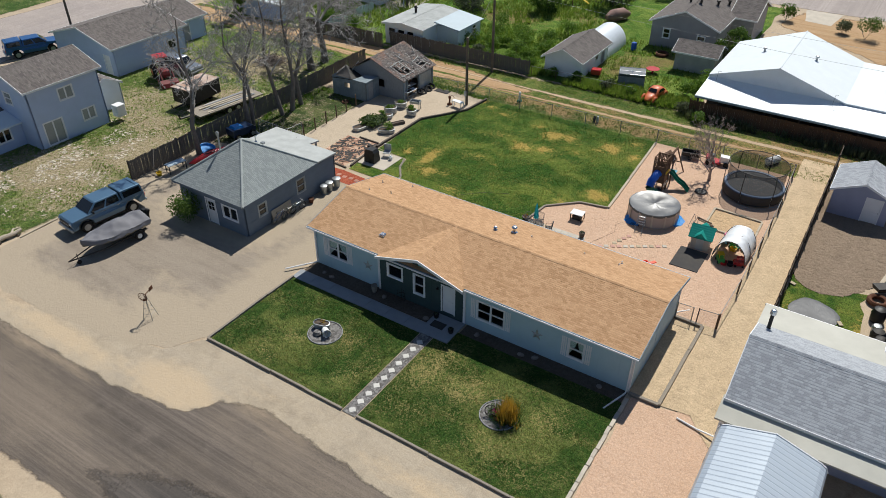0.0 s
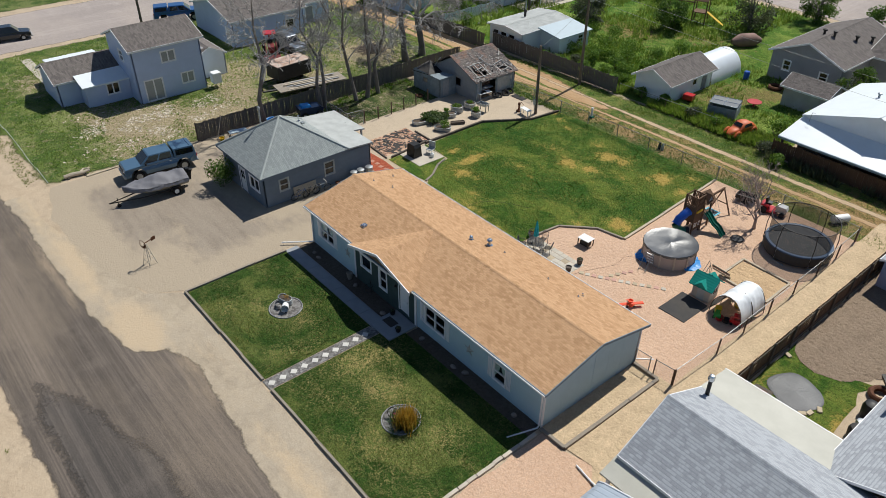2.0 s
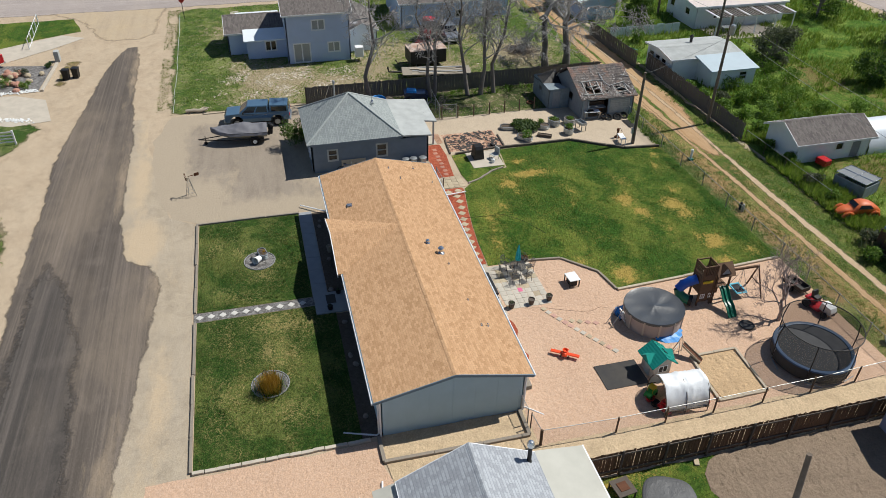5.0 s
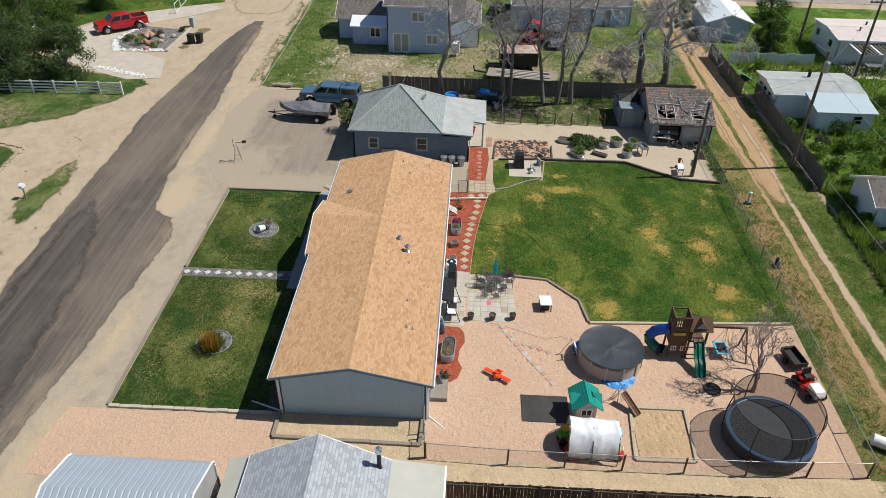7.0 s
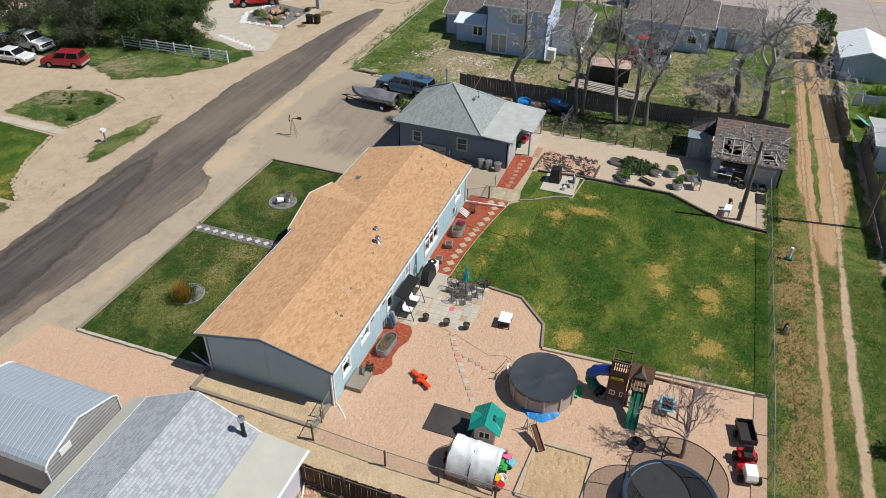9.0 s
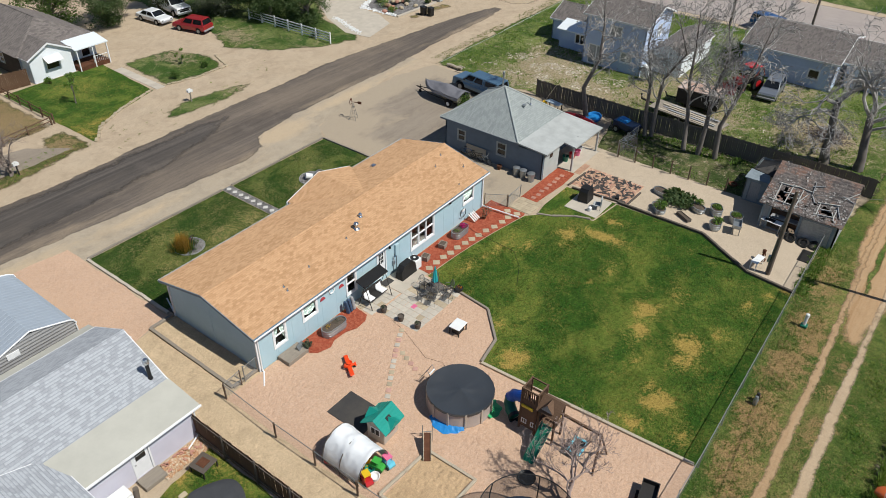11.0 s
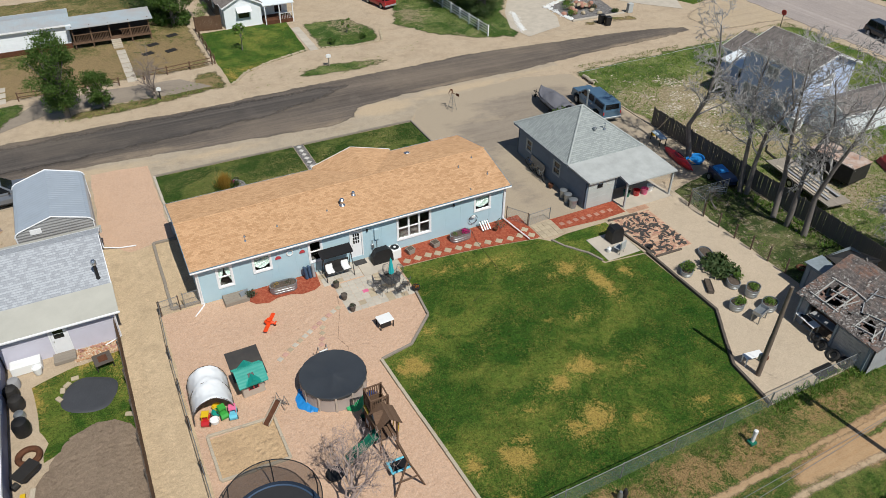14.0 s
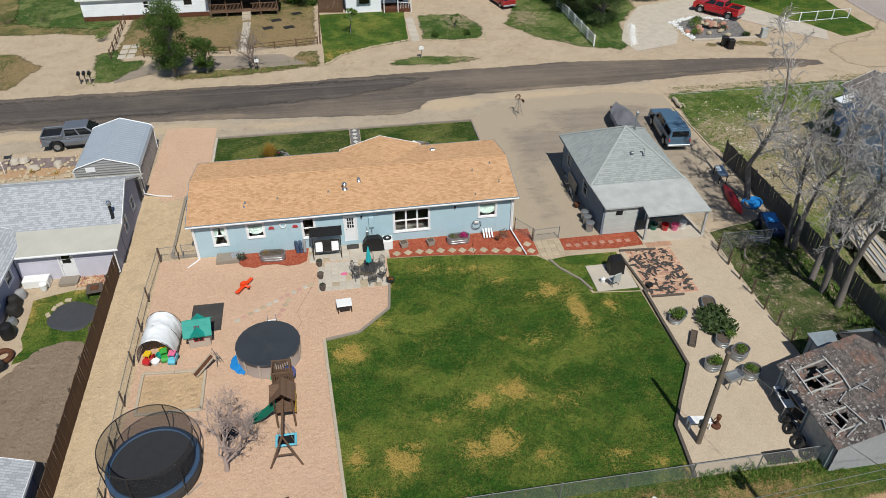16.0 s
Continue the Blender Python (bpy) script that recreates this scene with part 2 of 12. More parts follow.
# ---- materials ----
class Net:
    """Short names for the nodes of one material."""

    def __init__(self, name):
        self.mt = bpy.data.materials.new(name)
        self.mt.use_nodes = True
        self.t = self.mt.node_tree
        self.b = self.t.nodes["Principled BSDF"]
        self.co = None

    def link(self, a, b):
        self.t.links.new(a, b)

    def put(self, sock, val):
        if isinstance(val, (int, float)):
            sock.default_value = val
        elif isinstance(val, tuple):
            sock.default_value = (*val, 1.0) if len(val) == 3 and len(sock.default_value) == 4 else val
        else:
            self.link(val, sock)

    def coords(self, kind="Object"):
        if self.co is None:
            self.co = self.t.nodes.new("ShaderNodeTexCoord").outputs[kind] if kind != "World" else self.t.nodes.new("ShaderNodeNewGeometry").outputs["Position"]
        return self.co

    def scaled(self, v, sx, sy, sz, rz=0.0):
        n = self.t.nodes.new("ShaderNodeMapping")
        self.link(v, n.inputs["Vector"])
        n.inputs["Scale"].default_value = (sx, sy, sz)
        n.inputs["Rotation"].default_value = (0, 0, radians(rz))
        return n.outputs[0]

    def noise(self, scale, detail=4.0, rough=0.6, v=None, dist=0.0):
        n = self.t.nodes.new("ShaderNodeTexNoise")
        self.link(v or self.coords(), n.inputs["Vector"])
        n.inputs["Scale"].default_value, n.inputs["Detail"].default_value = scale, detail
        n.inputs["Roughness"].default_value, n.inputs["Distortion"].default_value = rough, dist
        return n.outputs["Fac"]

    def cells(self, scale, v=None, out="Color", rnd=1.0):
        n = self.t.nodes.new("ShaderNodeTexVoronoi")
        self.link(v or self.coords(), n.inputs["Vector"])
        n.inputs["Scale"].default_value, n.inputs["Randomness"].default_value = scale, rnd
        return n.outputs[out]

    def ramp(self, fac, *stops):
        n = self.t.nodes.new("ShaderNodeValToRGB")
        self.put(n.inputs[0], fac)
        while len(n.color_ramp.elements) < len(stops):
            n.color_ramp.elements.new(0.5)
        for e, (p, c) in zip(n.color_ramp.elements, stops):
            e.position = p
            e.color = (*c, 1) if isinstance(c, tuple) else (c, c, c, 1)
        return n.outputs[0]

    def mix(self, fac, a, b, mode="MIX"):
        n = self.t.nodes.new("ShaderNodeMix")
        n.data_type, n.blend_type = "RGBA", mode
        self.put(n.inputs[0], fac)
        self.put(n.inputs[6], a)
        self.put(n.inputs[7], b)
        return n.outputs[2]

    def math(self, op, a, b=0.0, clamp=False):
        n = self.t.nodes.new("ShaderNodeMath")
        n.operation, n.use_clamp = op, clamp
        self.put(n.inputs[0], a)
        self.put(n.inputs[1], b)
        return n.outputs[0]

    def attr(self, name):
        n = self.t.nodes.new("ShaderNodeAttribute")
        n.attribute_name = name
        return n.outputs["Fac"]

    def each(self):
        return self.t.nodes.new("ShaderNodeObjectInfo").outputs["Random"]

    def island(self):
        return self.t.nodes.new("ShaderNodeNewGeometry").outputs["Random Per Island"]

    def bump(self, h, strength=0.3, dist=0.01):
        n = self.t.nodes.new("ShaderNodeBump")
        self.link(h, n.inputs["Height"])
        n.inputs["Strength"].default_value, n.inputs["Distance"].default_value = strength, dist
        self.link(n.outputs[0], self.b.inputs["Normal"])

    def done(self, col, rough=0.8, metal=0.0, spec=0.4, grainy=0.0):
        self.b.inputs["Diffuse Roughness"].default_value = grainy
        self.put(self.b.inputs["Base Color"], col)
        self.put(self.b.inputs["Roughness"], rough)
        self.b.inputs["Metallic"].default_value = metal
        self.b.inputs["Specular IOR Level"].default_value = spec
        return self.mt

    def ragged(self, lo, hi, amount, scale=1.5):
        """Wears the area away towards its edge."""
        e = self.math("ADD", self.attr("edge"), self.math("MULTIPLY", self.math("SUBTRACT", self.noise(scale, 6, .7), .5), amount))
        e = self.math("ADD", e, self.math("MULTIPLY", self.math("SUBTRACT", self.noise(scale * 7 + 2, 5, .75), .5), (hi - lo) * .6))
        mid, half = (lo + hi) / 2, .26 * (hi - lo)
        f = self.ramp(e, (mid - half, 0.0), (mid + half, 1.0))
        mixer = self.t.nodes.new("ShaderNodeMixShader")
        clear = self.t.nodes.new("ShaderNodeBsdfTransparent")
        self.link(f, mixer.inputs[0])
        self.link(clear.outputs[0], mixer.inputs[1])
        self.link(self.b.outputs[0], mixer.inputs[2])
        self.link(mixer.outputs[0], self.t.nodes["Material Output"].inputs["Surface"])


def let_through(n, col, share):
    """Thin leaves and blades pass some light."""
    tr = n.t.nodes.new("ShaderNodeBsdfTranslucent")
    n.link(col, tr.inputs["Color"])
    mixer = n.t.nodes.new("ShaderNodeMixShader")
    mixer.inputs[0].default_value = share
    n.link(n.b.outputs[0], mixer.inputs[1])
    n.link(tr.outputs[0], mixer.inputs[2])
    n.link(mixer.outputs[0], n.t.nodes["Material Output"].inputs["Surface"])


def dim(c, k):
    return tuple(min(1.0, x * k) for x in c)


def mat(name, col, rough=0.8, metal=0.0, var=0.2, scale=8.0, bump=0.15, col2=None, spec=0.4, each=0.0, dist=0.006):
    """Plain stuff with grain, a larger cloudy variation and fine relief."""
    n = Net(name)
    fine, big = n.noise(scale * 6, 5), n.noise(scale * .35, 4)
    c = n.mix(n.ramp(big, (.32, 0.0), (.68, 1.0)), col, col2 or dim(col, 1 - var))
    c = n.mix(n.math("MULTIPLY", fine, .9 * var), c, dim(col, .45))
    if each:
        c = n.mix(n.math("MULTIPLY", n.each(), each), c, dim(col, .35))
    if bump:
        n.bump(fine, bump, dist)
    r = n.math("ADD", n.math("MULTIPLY", n.math("SUBTRACT", big, .5), .25), rough, True)
    return n.done(c, r, metal, spec)


def shingles(name, a, b, c, run="x", size=0.32, rise=0.14, tone=.6, tabs=0.0):
    """Asphalt shingles: tabs in three tones, each tab its own, over real courses; each course's shadow line is painted
    in. run: the way the courses run.
    """
    n = Net(name)
    sep = n.t.nodes.new("ShaderNodeSeparateXYZ")
    n.link(n.coords("Object"), sep.inputs[0])
    u, v = (sep.outputs["X"], sep.outputs["Y"]) if run == "x" else (sep.outputs["Y"], sep.outputs["X"])
    row = n.math("DIVIDE", v, rise)
    fl = n.math("FLOOR", row)
    col = n.math("ADD", n.math("DIVIDE", u, size), n.math("MULTIPLY", n.math("PINGPONG", fl, 1.0), .5))
    com = n.t.nodes.new("ShaderNodeCombineXYZ")
    n.link(n.math("FLOOR", col), com.inputs[0])
    n.link(fl, com.inputs[1])
    wn2 = n.t.nodes.new("ShaderNodeTexWhiteNoise")
    wn2.noise_dimensions = "2D"
    n.link(com.outputs[0], wn2.inputs["Vector"])
    shade = n.ramp(wn2.outputs["Value"], (0.0, c), (.25 + .25 * tone, b), (1.0, a))
    if tabs:
        hop = n.t.nodes.new("ShaderNodeTexWhiteNoise")
        hop.noise_dimensions = "1D"
        n.link(fl, hop.inputs["W"])
        cell = n.t.nodes.new("ShaderNodeCombineXYZ")
        n.link(n.math("FLOOR", n.math("ADD", col, n.math("MULTIPLY", hop.outputs["Value"], 3.0))), cell.inputs[0])
        n.link(fl, cell.inputs[1])
        n.link(cell.outputs[0], wn2.inputs["Vector"])
        shade = n.mix(n.math("MULTIPLY", n.math("LESS_THAN", wn2.outputs["Value"], tabs), .6), n.mix(wn2.outputs["Value"], b, a), c)
        # broad painted shadow band along the foot of each row
        shade = n.mix(n.math("MULTIPLY", n.math("LESS_THAN", n.math("FRACT", row), .3), .55), shade, c)
    grain = n.noise(30, 4, .8)
    shade = n.mix(n.ramp(grain, (.36, .5), (.52, 0.0)), shade, dim(c, .65))
    shade = n.mix(n.ramp(grain, (.54, 0.0), (.7, .4)), shade, dim(a, 1.3))
    shade = n.mix(n.ramp(n.noise(.5, 4), (.35, 0.0), (.75, .14)), shade, dim(a, 1.1))
    # dark joints between tabs, plus a painted shadow line per course
    gap = n.math("MAXIMUM", n.math("LESS_THAN", n.math("FRACT", col), .05), n.math("MULTIPLY", n.math("LESS_THAN", n.math("FRACT", row), .12), .8))
    shade = n.mix(n.math("MULTIPLY", gap, .45), shade, dim(c, .55))
    n.bump(n.math("ADD", n.math("MULTIPLY", gap, -.5), n.math("MULTIPLY", grain, .4)), .4, .008)
    return n.done(shade, .92, 0, .25, .2)


def ruined(name):
    """Shingles gone to dark felt, with red-brown rows left in places and pale splintered spots."""
    n = Net(name)
    n.coords("World")
    rows = n.noise(1.0, 3, .6, n.scaled(n.coords(), 9, 2.2, 1))
    c = n.mix(n.ramp(n.noise(2.2, 5, .7), (.38, 0.0), (.62, 1.0)), (.085, .075, .072), (.20, .17, .155))
    c = n.mix(n.math("MULTIPLY", n.ramp(n.noise(.55, 4, .6), (.47, 0.0), (.58, 1.0)), n.ramp(rows, (.4, .25), (.6, 1.0))), c, (.235, .135, .10))
    c = n.mix(n.ramp(n.noise(7, 5, .75), (.56, 0.0), (.64, .75)), c, (.42, .40, .38))
    c = n.mix(n.ramp(n.noise(18, 4, .8), (.36, .7), (.48, 0.0)), c, (.04, .036, .034))
    n.bump(n.math("ADD", n.noise(9, 4, .8), rows), .9, .04)
    return n.done(c, .93, 0, .2)


M_RUIN_ROOF = ruined("ruined_shingles")


def glass(name):
    n = Net(name)
    n.b.inputs["Transmission Weight"].default_value = 1.0
    n.b.inputs["IOR"].default_value = 1.25
    return n.done((.85, .9, .92), 0.03, 0, .5)


def grass(name, dark, light, dry, dead=0.0, tall=0.0, ragged=None, flecks=0.0, mow=0.0, straw=0.0):
    n = Net(name)
    n.coords("World")
    mid, big = n.noise(.55, 5, .65), n.noise(.16, 4)
    tuft, blade, fine = n.noise(5, 5, .75), n.noise(17, 4, .8), n.noise(45, 4, .7)
    c = n.mix(n.ramp(mid, (.36, 0.0), (.64, 1.0)), dark, light)
    c = n.mix(n.ramp(big, (.46, 0.0), (.56, .85)), c, tuple(l * 1.15 + d * .22 for l, d in zip(light, dry)))
    c = n.mix(n.ramp(n.noise(.30, 5, .62, None, .8), (.48, 0.0), (.57, .85)), c, (dark[0] * .7, dark[1] * 1.0, dark[2] * .8))
    if mow:
        m = n.noise(1.0, 2, .5, n.scaled(n.coords(), .05, 1.5, 1))
        c = n.mix(n.ramp(m, (.46, 0.0), (.56, mow)), c, dim(light, 1.25))
    c = n.mix(n.ramp(tuft, (.34, .7), (.52, 0.0)), c, dim(dark, .55))
    c = n.mix(n.ramp(tuft, (.53, 0.0), (.7, .5)), c, dim(light, 1.4))
    w = n.math("ADD", n.attr("worn"), n.math("MULTIPLY", n.math("SUBTRACT", n.noise(1.1, 9, .74, None, .9), .5), 2.6))
    w = n.math("ADD", w, dead)
    w = n.math("ADD", w, n.math("MULTIPLY", n.math("SUBTRACT", blade, .5), 1.3))
    c = n.mix(n.ramp(w, (.36, 0.0), (.66, .9)), c, n.mix(n.ramp(n.noise(8, 5, .75), (.35, 0.0), (.62, 1.0)), dim(dry, .6), dim(dry, 1.1)))
    c = n.mix(n.ramp(blade, (.36, .85), (.52, 0.0)), c, dim(dark, .3))
    c = n.mix(n.ramp(blade, (.55, 0.0), (.70, .65)), c, dim(light, 2.0))
    if flecks:
        f = n.math("MULTIPLY", n.ramp(n.noise(4.2, 4, .7, None, .6), (.52, 0.0), (.57, 1.0)), n.ramp(w, (.38, 0.0), (.6, flecks)))
        c = n.mix(f, c, (.70, .61, .48))
    if straw:
        f = n.math("MULTIPLY", n.ramp(n.noise(7.5, 3, .6, None, 1.6), (.5, 0.0), (.6, 1.0)), n.ramp(n.math("ADD", n.attr("worn"), n.math("MULTIPLY", n.noise(.7, 4, .6), 1.0)), (.42, 0.0), (.85, straw)))
        c = n.mix(f, c, dim(dry, 1.05))
    n.bump(n.math("ADD", n.math("ADD", fine, n.math("MULTIPLY", blade, 2.0)), n.math("MULTIPLY", tuft, 2.0 + tall)), .9, .035 + tall * .05)
    if ragged:
        n.ragged(*ragged)
    return n.done(c, .95, 0, .15)


def earth(name, a, b, grit, size=60.0, spots=0.25, bump=.5, ragged=None, tracks=0.0, worn=None, dents=0.0, along=None, blotch=0.3):
    """Loose ground: a main tone, cloudy second tone, damp blotches, lumps and grit."""
    n = Net(name)
    n.coords("World")
    big, mid, fine, lump = n.noise(.28, 6, .65), n.noise(2.2, 6, .7), n.noise(size, 4, .75), n.noise(13, 4, .8)
    c = n.mix(n.ramp(big, (.34, 0.0), (.66, 1.0)), a, b)
    c = n.mix(n.ramp(mid, (.38, 0.0), (.8, .5)), c, dim(a, 1.12))
    c = n.mix(n.ramp(n.noise(6, 5, .75), (.53, 0.0), (.75, .4)), c, dim(b, .72))
    c = n.mix(n.ramp(n.noise(.95, 7, .72, None, .5), (.49, 0.0), (.66, blotch)), c, dim(b, .62))
    c = n.mix(n.ramp(n.noise(1.7, 6, .7, None, 1.1), (.52, 0.0), (.68, blotch * .8)), c, dim(a, 1.3))
    if tracks:
        t = n.noise(1.0, 7, .68, n.scaled(n.coords(), *(along or (.06, 1.3)), 1))
        c = n.mix(n.ramp(t, (.42, 0.0), (.62, tracks)), c, dim(grit, .9))
        c = n.mix(n.ramp(t, (.36, tracks), (.48, 0.0)), c, dim(b, .72))
    if worn:
        w = n.math("ADD", n.attr("worn"), n.math("MULTIPLY", n.math("SUBTRACT", n.noise(1.0, 8, .7, n.scaled(n.coords(), .8, 1.6, 1)), .5), 1.5))
        c = n.mix(n.ramp(w, (.25, 0.0), (.75, .9)), c, worn)
    peb = n.cells(size * .3)
    c = n.mix(n.math("MULTIPLY", n.ramp(peb, (.25, 0.0), (.85, 1.0)), spots), c, grit)
    c = n.mix(n.ramp(lump, (.34, .4), (.5, 0.0)), c, dim(b, .65))
    c = n.mix(n.ramp(lump, (.53, 0.0), (.68, .4)), c, dim(a, 1.35))
    c = n.mix(n.ramp(fine, (.3, .5), (.5, 0.0)), c, dim(b, .5))
    h = n.math("ADD", n.math("MULTIPLY", fine, .5), n.math("MULTIPLY", n.noise(5, 4), 2.0))
    h = n.math("ADD", h, n.math("MULTIPLY", lump, 1.2))
    if dents:
        h = n.math("ADD", h, n.math("MULTIPLY", n.ramp(n.cells(2.6, out="Distance"), (.1, 0.0), (.42, 1.0)), dents))
    n.bump(h, bump, .03)
    if ragged:
        n.ragged(*ragged)
    return n.done(c, .95, 0, .15)


def asphalt(name, a, b, dust, ragged=None, along=(.045, 1.8)):
    n = Net(name)
    n.coords("World")
    streak = n.noise(1.0, 7, .7, n.scaled(n.coords(), *along, 1))
    lane = n.noise(1.0, 3, .5, n.scaled(n.coords(), along[0] * .3, along[1] * .3, 1))
    fine, lump = n.noise(60, 4, .75), n.noise(14, 4, .8)
    c = n.mix(n.ramp(streak, (.36, 0.0), (.62, 1.0)), a, b)
    thin = n.noise(1.0, 5, .7, n.scaled(n.coords(), along[0] * (4 if along[0] > 1 else .7), along[1] * (4 if along[1] > 1 else .7), 1))
    c = n.mix(n.ramp(thin, (.42, .5), (.54, 0.0)), c, dim(a, .8))
    c = n.mix(n.ramp(thin, (.52, 0.0), (.66, .5)), c, dim(b, 1.2))
    c = n.mix(n.ramp(lane, (.4, 0.0), (.62, .45)), c, dim(a, .72))
    c = n.mix(n.ramp(n.noise(.5, 5, .6), (.55, 0.0), (.7, .35)), c, dim(b, 1.25))
    c = n.mix(n.ramp(n.noise(.13, 6, .65, n.scaled(n.coords(), .5, 1.2, 1)), (.46, 0.0), (.62, .45)), c, tuple(x * .5 + y * .5 for x, y in zip(b, dust)))
    d = n.math("ADD", n.attr("worn"), n.math("MULTIPLY", n.math("SUBTRACT", n.noise(1.0, 8, .72, n.scaled(n.coords(), .2, .9, 1)), .5), 1.7))
    c = n.mix(n.ramp(d, (.28, 0.0), (.75, .85)), c, dust)
    c = n.mix(n.ramp(lump, (.34, .6), (.5, 0.0)), c, dim(a, .55))
    c = n.mix(n.ramp(lump, (.54, 0.0), (.7, .45)), c, dim(b, 1.5))
    c = n.mix(n.ramp(fine, (.32, .5), (.55, 0.0)), c, dim(a, .5))
    n.bump(n.math("ADD", fine, lump), .5, .015)
    if ragged:
        n.ragged(*ragged)
    return n.done(c, .9, 0, .25)


def leafy(name, a, b, c):
    n = Net(name)
    i = n.island()
    col = n.ramp(i, (0.0, a), (.55, b), (1.0, c))
    col = n.mix(n.ramp(n.noise(.8, 3), (.35, 0.0), (.7, .4)), col, dim(a, .7))
    let_through(n, n.mix(1.0, col, (1.0, 1.0, .6), "MULTIPLY"), .45)
    return n.done(col, .7, 0, .3)


def turf_blades(name, a, b, c, dry):
    """Blades that follow the lawn's own patches of lush and dry grass."""
    n = Net(name)
    n.coords("World")
    col = n.ramp(n.island(), (0.0, a), (.55, b), (1.0, c))
    col = n.mix(n.ramp(n.noise(.16, 4), (.46, 0.0), (.56, .75)), col, tuple(x * 1.1 + d * .25 for x, d in zip(b, dry)))
    col = n.mix(n.ramp(n.noise(.30, 5, .62, None, .8), (.48, 0.0), (.57, .8)), col, (a[0] * .75, a[1] * 1.1, a[2] * .9))
    col = n.mix(n.math("MULTIPLY", n.ramp(n.noise(5.5, 4, .7), (.5, 0.0), (.6, 1.0)), n.ramp(n.noise(.6, 4), (.4, .15), (.62, .85))), col, dry)
    let_through(n, col, .55)
    return n.done(col, .8, 0, .2)


def boards(name, a, b, width=0.14, along="x"):
    """Weathered boards, each its own tone, with streaky grain."""
    n = Net(name)
    co = n.coords()
    i = n.island()
    g = n.noise(1.0, 6, .7, n.scaled(co, *((30, 30, 2.0) if along == "z" else (2.0, 30, 30) if along == "x" else (30, 2.0, 30))))
    c = n.mix(i, a, b)
    c = n.mix(n.ramp(g, (.4, 0.0), (.75, .7)), c, dim(a, .45))
    c = n.mix(n.math("MULTIPLY", n.each(), .35), c, dim(b, .6))
    n.bump(g, .4, .006)
    return n.done(c, .88, 0, .25)


M_DIRT = earth("dirt_tan", (.475, .372, .262), (.40, .312, .22), (.55, .46, .345), tracks=.28, along=(.3, .5), blotch=.5)
M_STREET = asphalt("street_asphalt", (.102, .086, .073), (.195, .161, .135), (.38, .295, .205), ragged=(.05, .45, .9, .8))
M_STREET_DARK = asphalt("dark_asphalt", (.072, .064, .058), (.138, .118, .104), (.30, .24, .18), ragged=(.1, 1.6, 2.2, .5))
M_STREET2 = asphalt("cross_street", (.375, .325, .30), (.43, .375, .345), (.47, .39, .32), ragged=(.1, .7, 1.0, .7), along=(1.2, .045))
M_LOT = earth("parking_gravel", (.235, .196, .156), (.285, .238, .19), (.37, .315, .25), 50, .3, tracks=.55, worn=(.425, .35, .255), along=(.2, 1.1), blotch=.45)
M_SHOULDER = earth("road_shoulder", (.42, .345, .25), (.35, .292, .22), (.48, .42, .34), tracks=.28, worn=(.52, .40, .265), along=(.2, .6), blotch=.5)
M_PINK = earth("pink_gravel", (.59, .395, .272), (.525, .35, .24), (.65, .475, .36), 45, .5, .9, dents=.3, blotch=.12)
M_STRIP = earth("yard_strip", (.64, .49, .32), (.54, .41, .265), (.40, .31, .205), 40, .2, .9, tracks=.3, along=(.9, .2), blotch=.5)
M_SAND = earth("crusher_fines", (.53, .435, .325), (.47, .385, .285), (.38, .315, .24), 50, .25, dents=.4, blotch=.2)
M_BOX = earth("play_sand", (.58, .405, .24), (.51, .355, .21), (.38, .29, .18), 40, .25, .9, dents=1.6)
M_SOIL = earth("tilled_soil", (.275, .207, .152), (.215, .16, .115), (.32, .25, .18), 30, .3, 1.2, dents=.4, tracks=.35, along=(1.4, .25))
M_BED = earth("dark_bed_soil", (.115, .09, .07), (.085, .066, .052), (.20, .16, .13), 30, .3, .9)
M_MULCH = earth("red_mulch", (.34, .075, .04), (.26, .055, .03), (.48, .16, .09), 28, .6, .9)
M_ROCKBED = earth("rock_bed", (.15, .14, .135), (.10, .095, .09), (.36, .35, .34), 24, .7, .9)
M_TRACK = earth("alley_track", (.43, .29, .165), (.37, .235, .125), (.50, .37, .235), 50, .3, ragged=(-.02, .3, .55, 1.6), tracks=.45)
M_TRACK2 = earth("pale_track", (.47, .35, .23), (.42, .30, .185), (.53, .43, .31), 50, .3, ragged=(-.02, .3, .5, 1.6), tracks=.3)
M_CORNER = earth("corner_dirt", (.47, .365, .24), (.42, .335, .245), (.50, .42, .31), 60, .25, ragged=(.2, 1.6, 2.2, .5), tracks=.3)
M_LAWN = grass("lawn", (.028, .083, .010), (.072, .137, .019), (.52, .355, .095), mow=.3, straw=.5)
M_FRONT = grass("front_lawn", (.028, .070, .011), (.070, .112, .021), (.37, .29, .12), dead=-.08, straw=.75)
M_ROUGH = grass("rough_grass", (.060, .110, .018), (.140, .190, .045), (.40, .31, .195), dead=.19, ragged=(.1, .8, 1.6, .8), flecks=.35, straw=.4)
M_VERGE = grass("alley_grass", (.065, .125, .020), (.150, .21, .045), (.50, .315, .15), dead=.16, tall=.5, ragged=(.1, .7, 1.4, .9), straw=.8)
M_FIELD = grass("field_grass", (.10, .20, .024), (.215, .32, .055), (.36, .26, .11), dead=.0, tall=1.0)
M_PATCHY = grass("patchy_lawn", (.05, .095, .018), (.115, .155, .038), (.42, .33, .215), dead=.17, ragged=(.1, .8, 1.6, .8))
M_BROAD = earth("alley_dirt", (.42, .265, .14), (.35, .205, .10), (.54, .40, .25), 50, .3, ragged=(.1, .8, 1.2, 1.0), tracks=.6, along=(.05, 1.6))
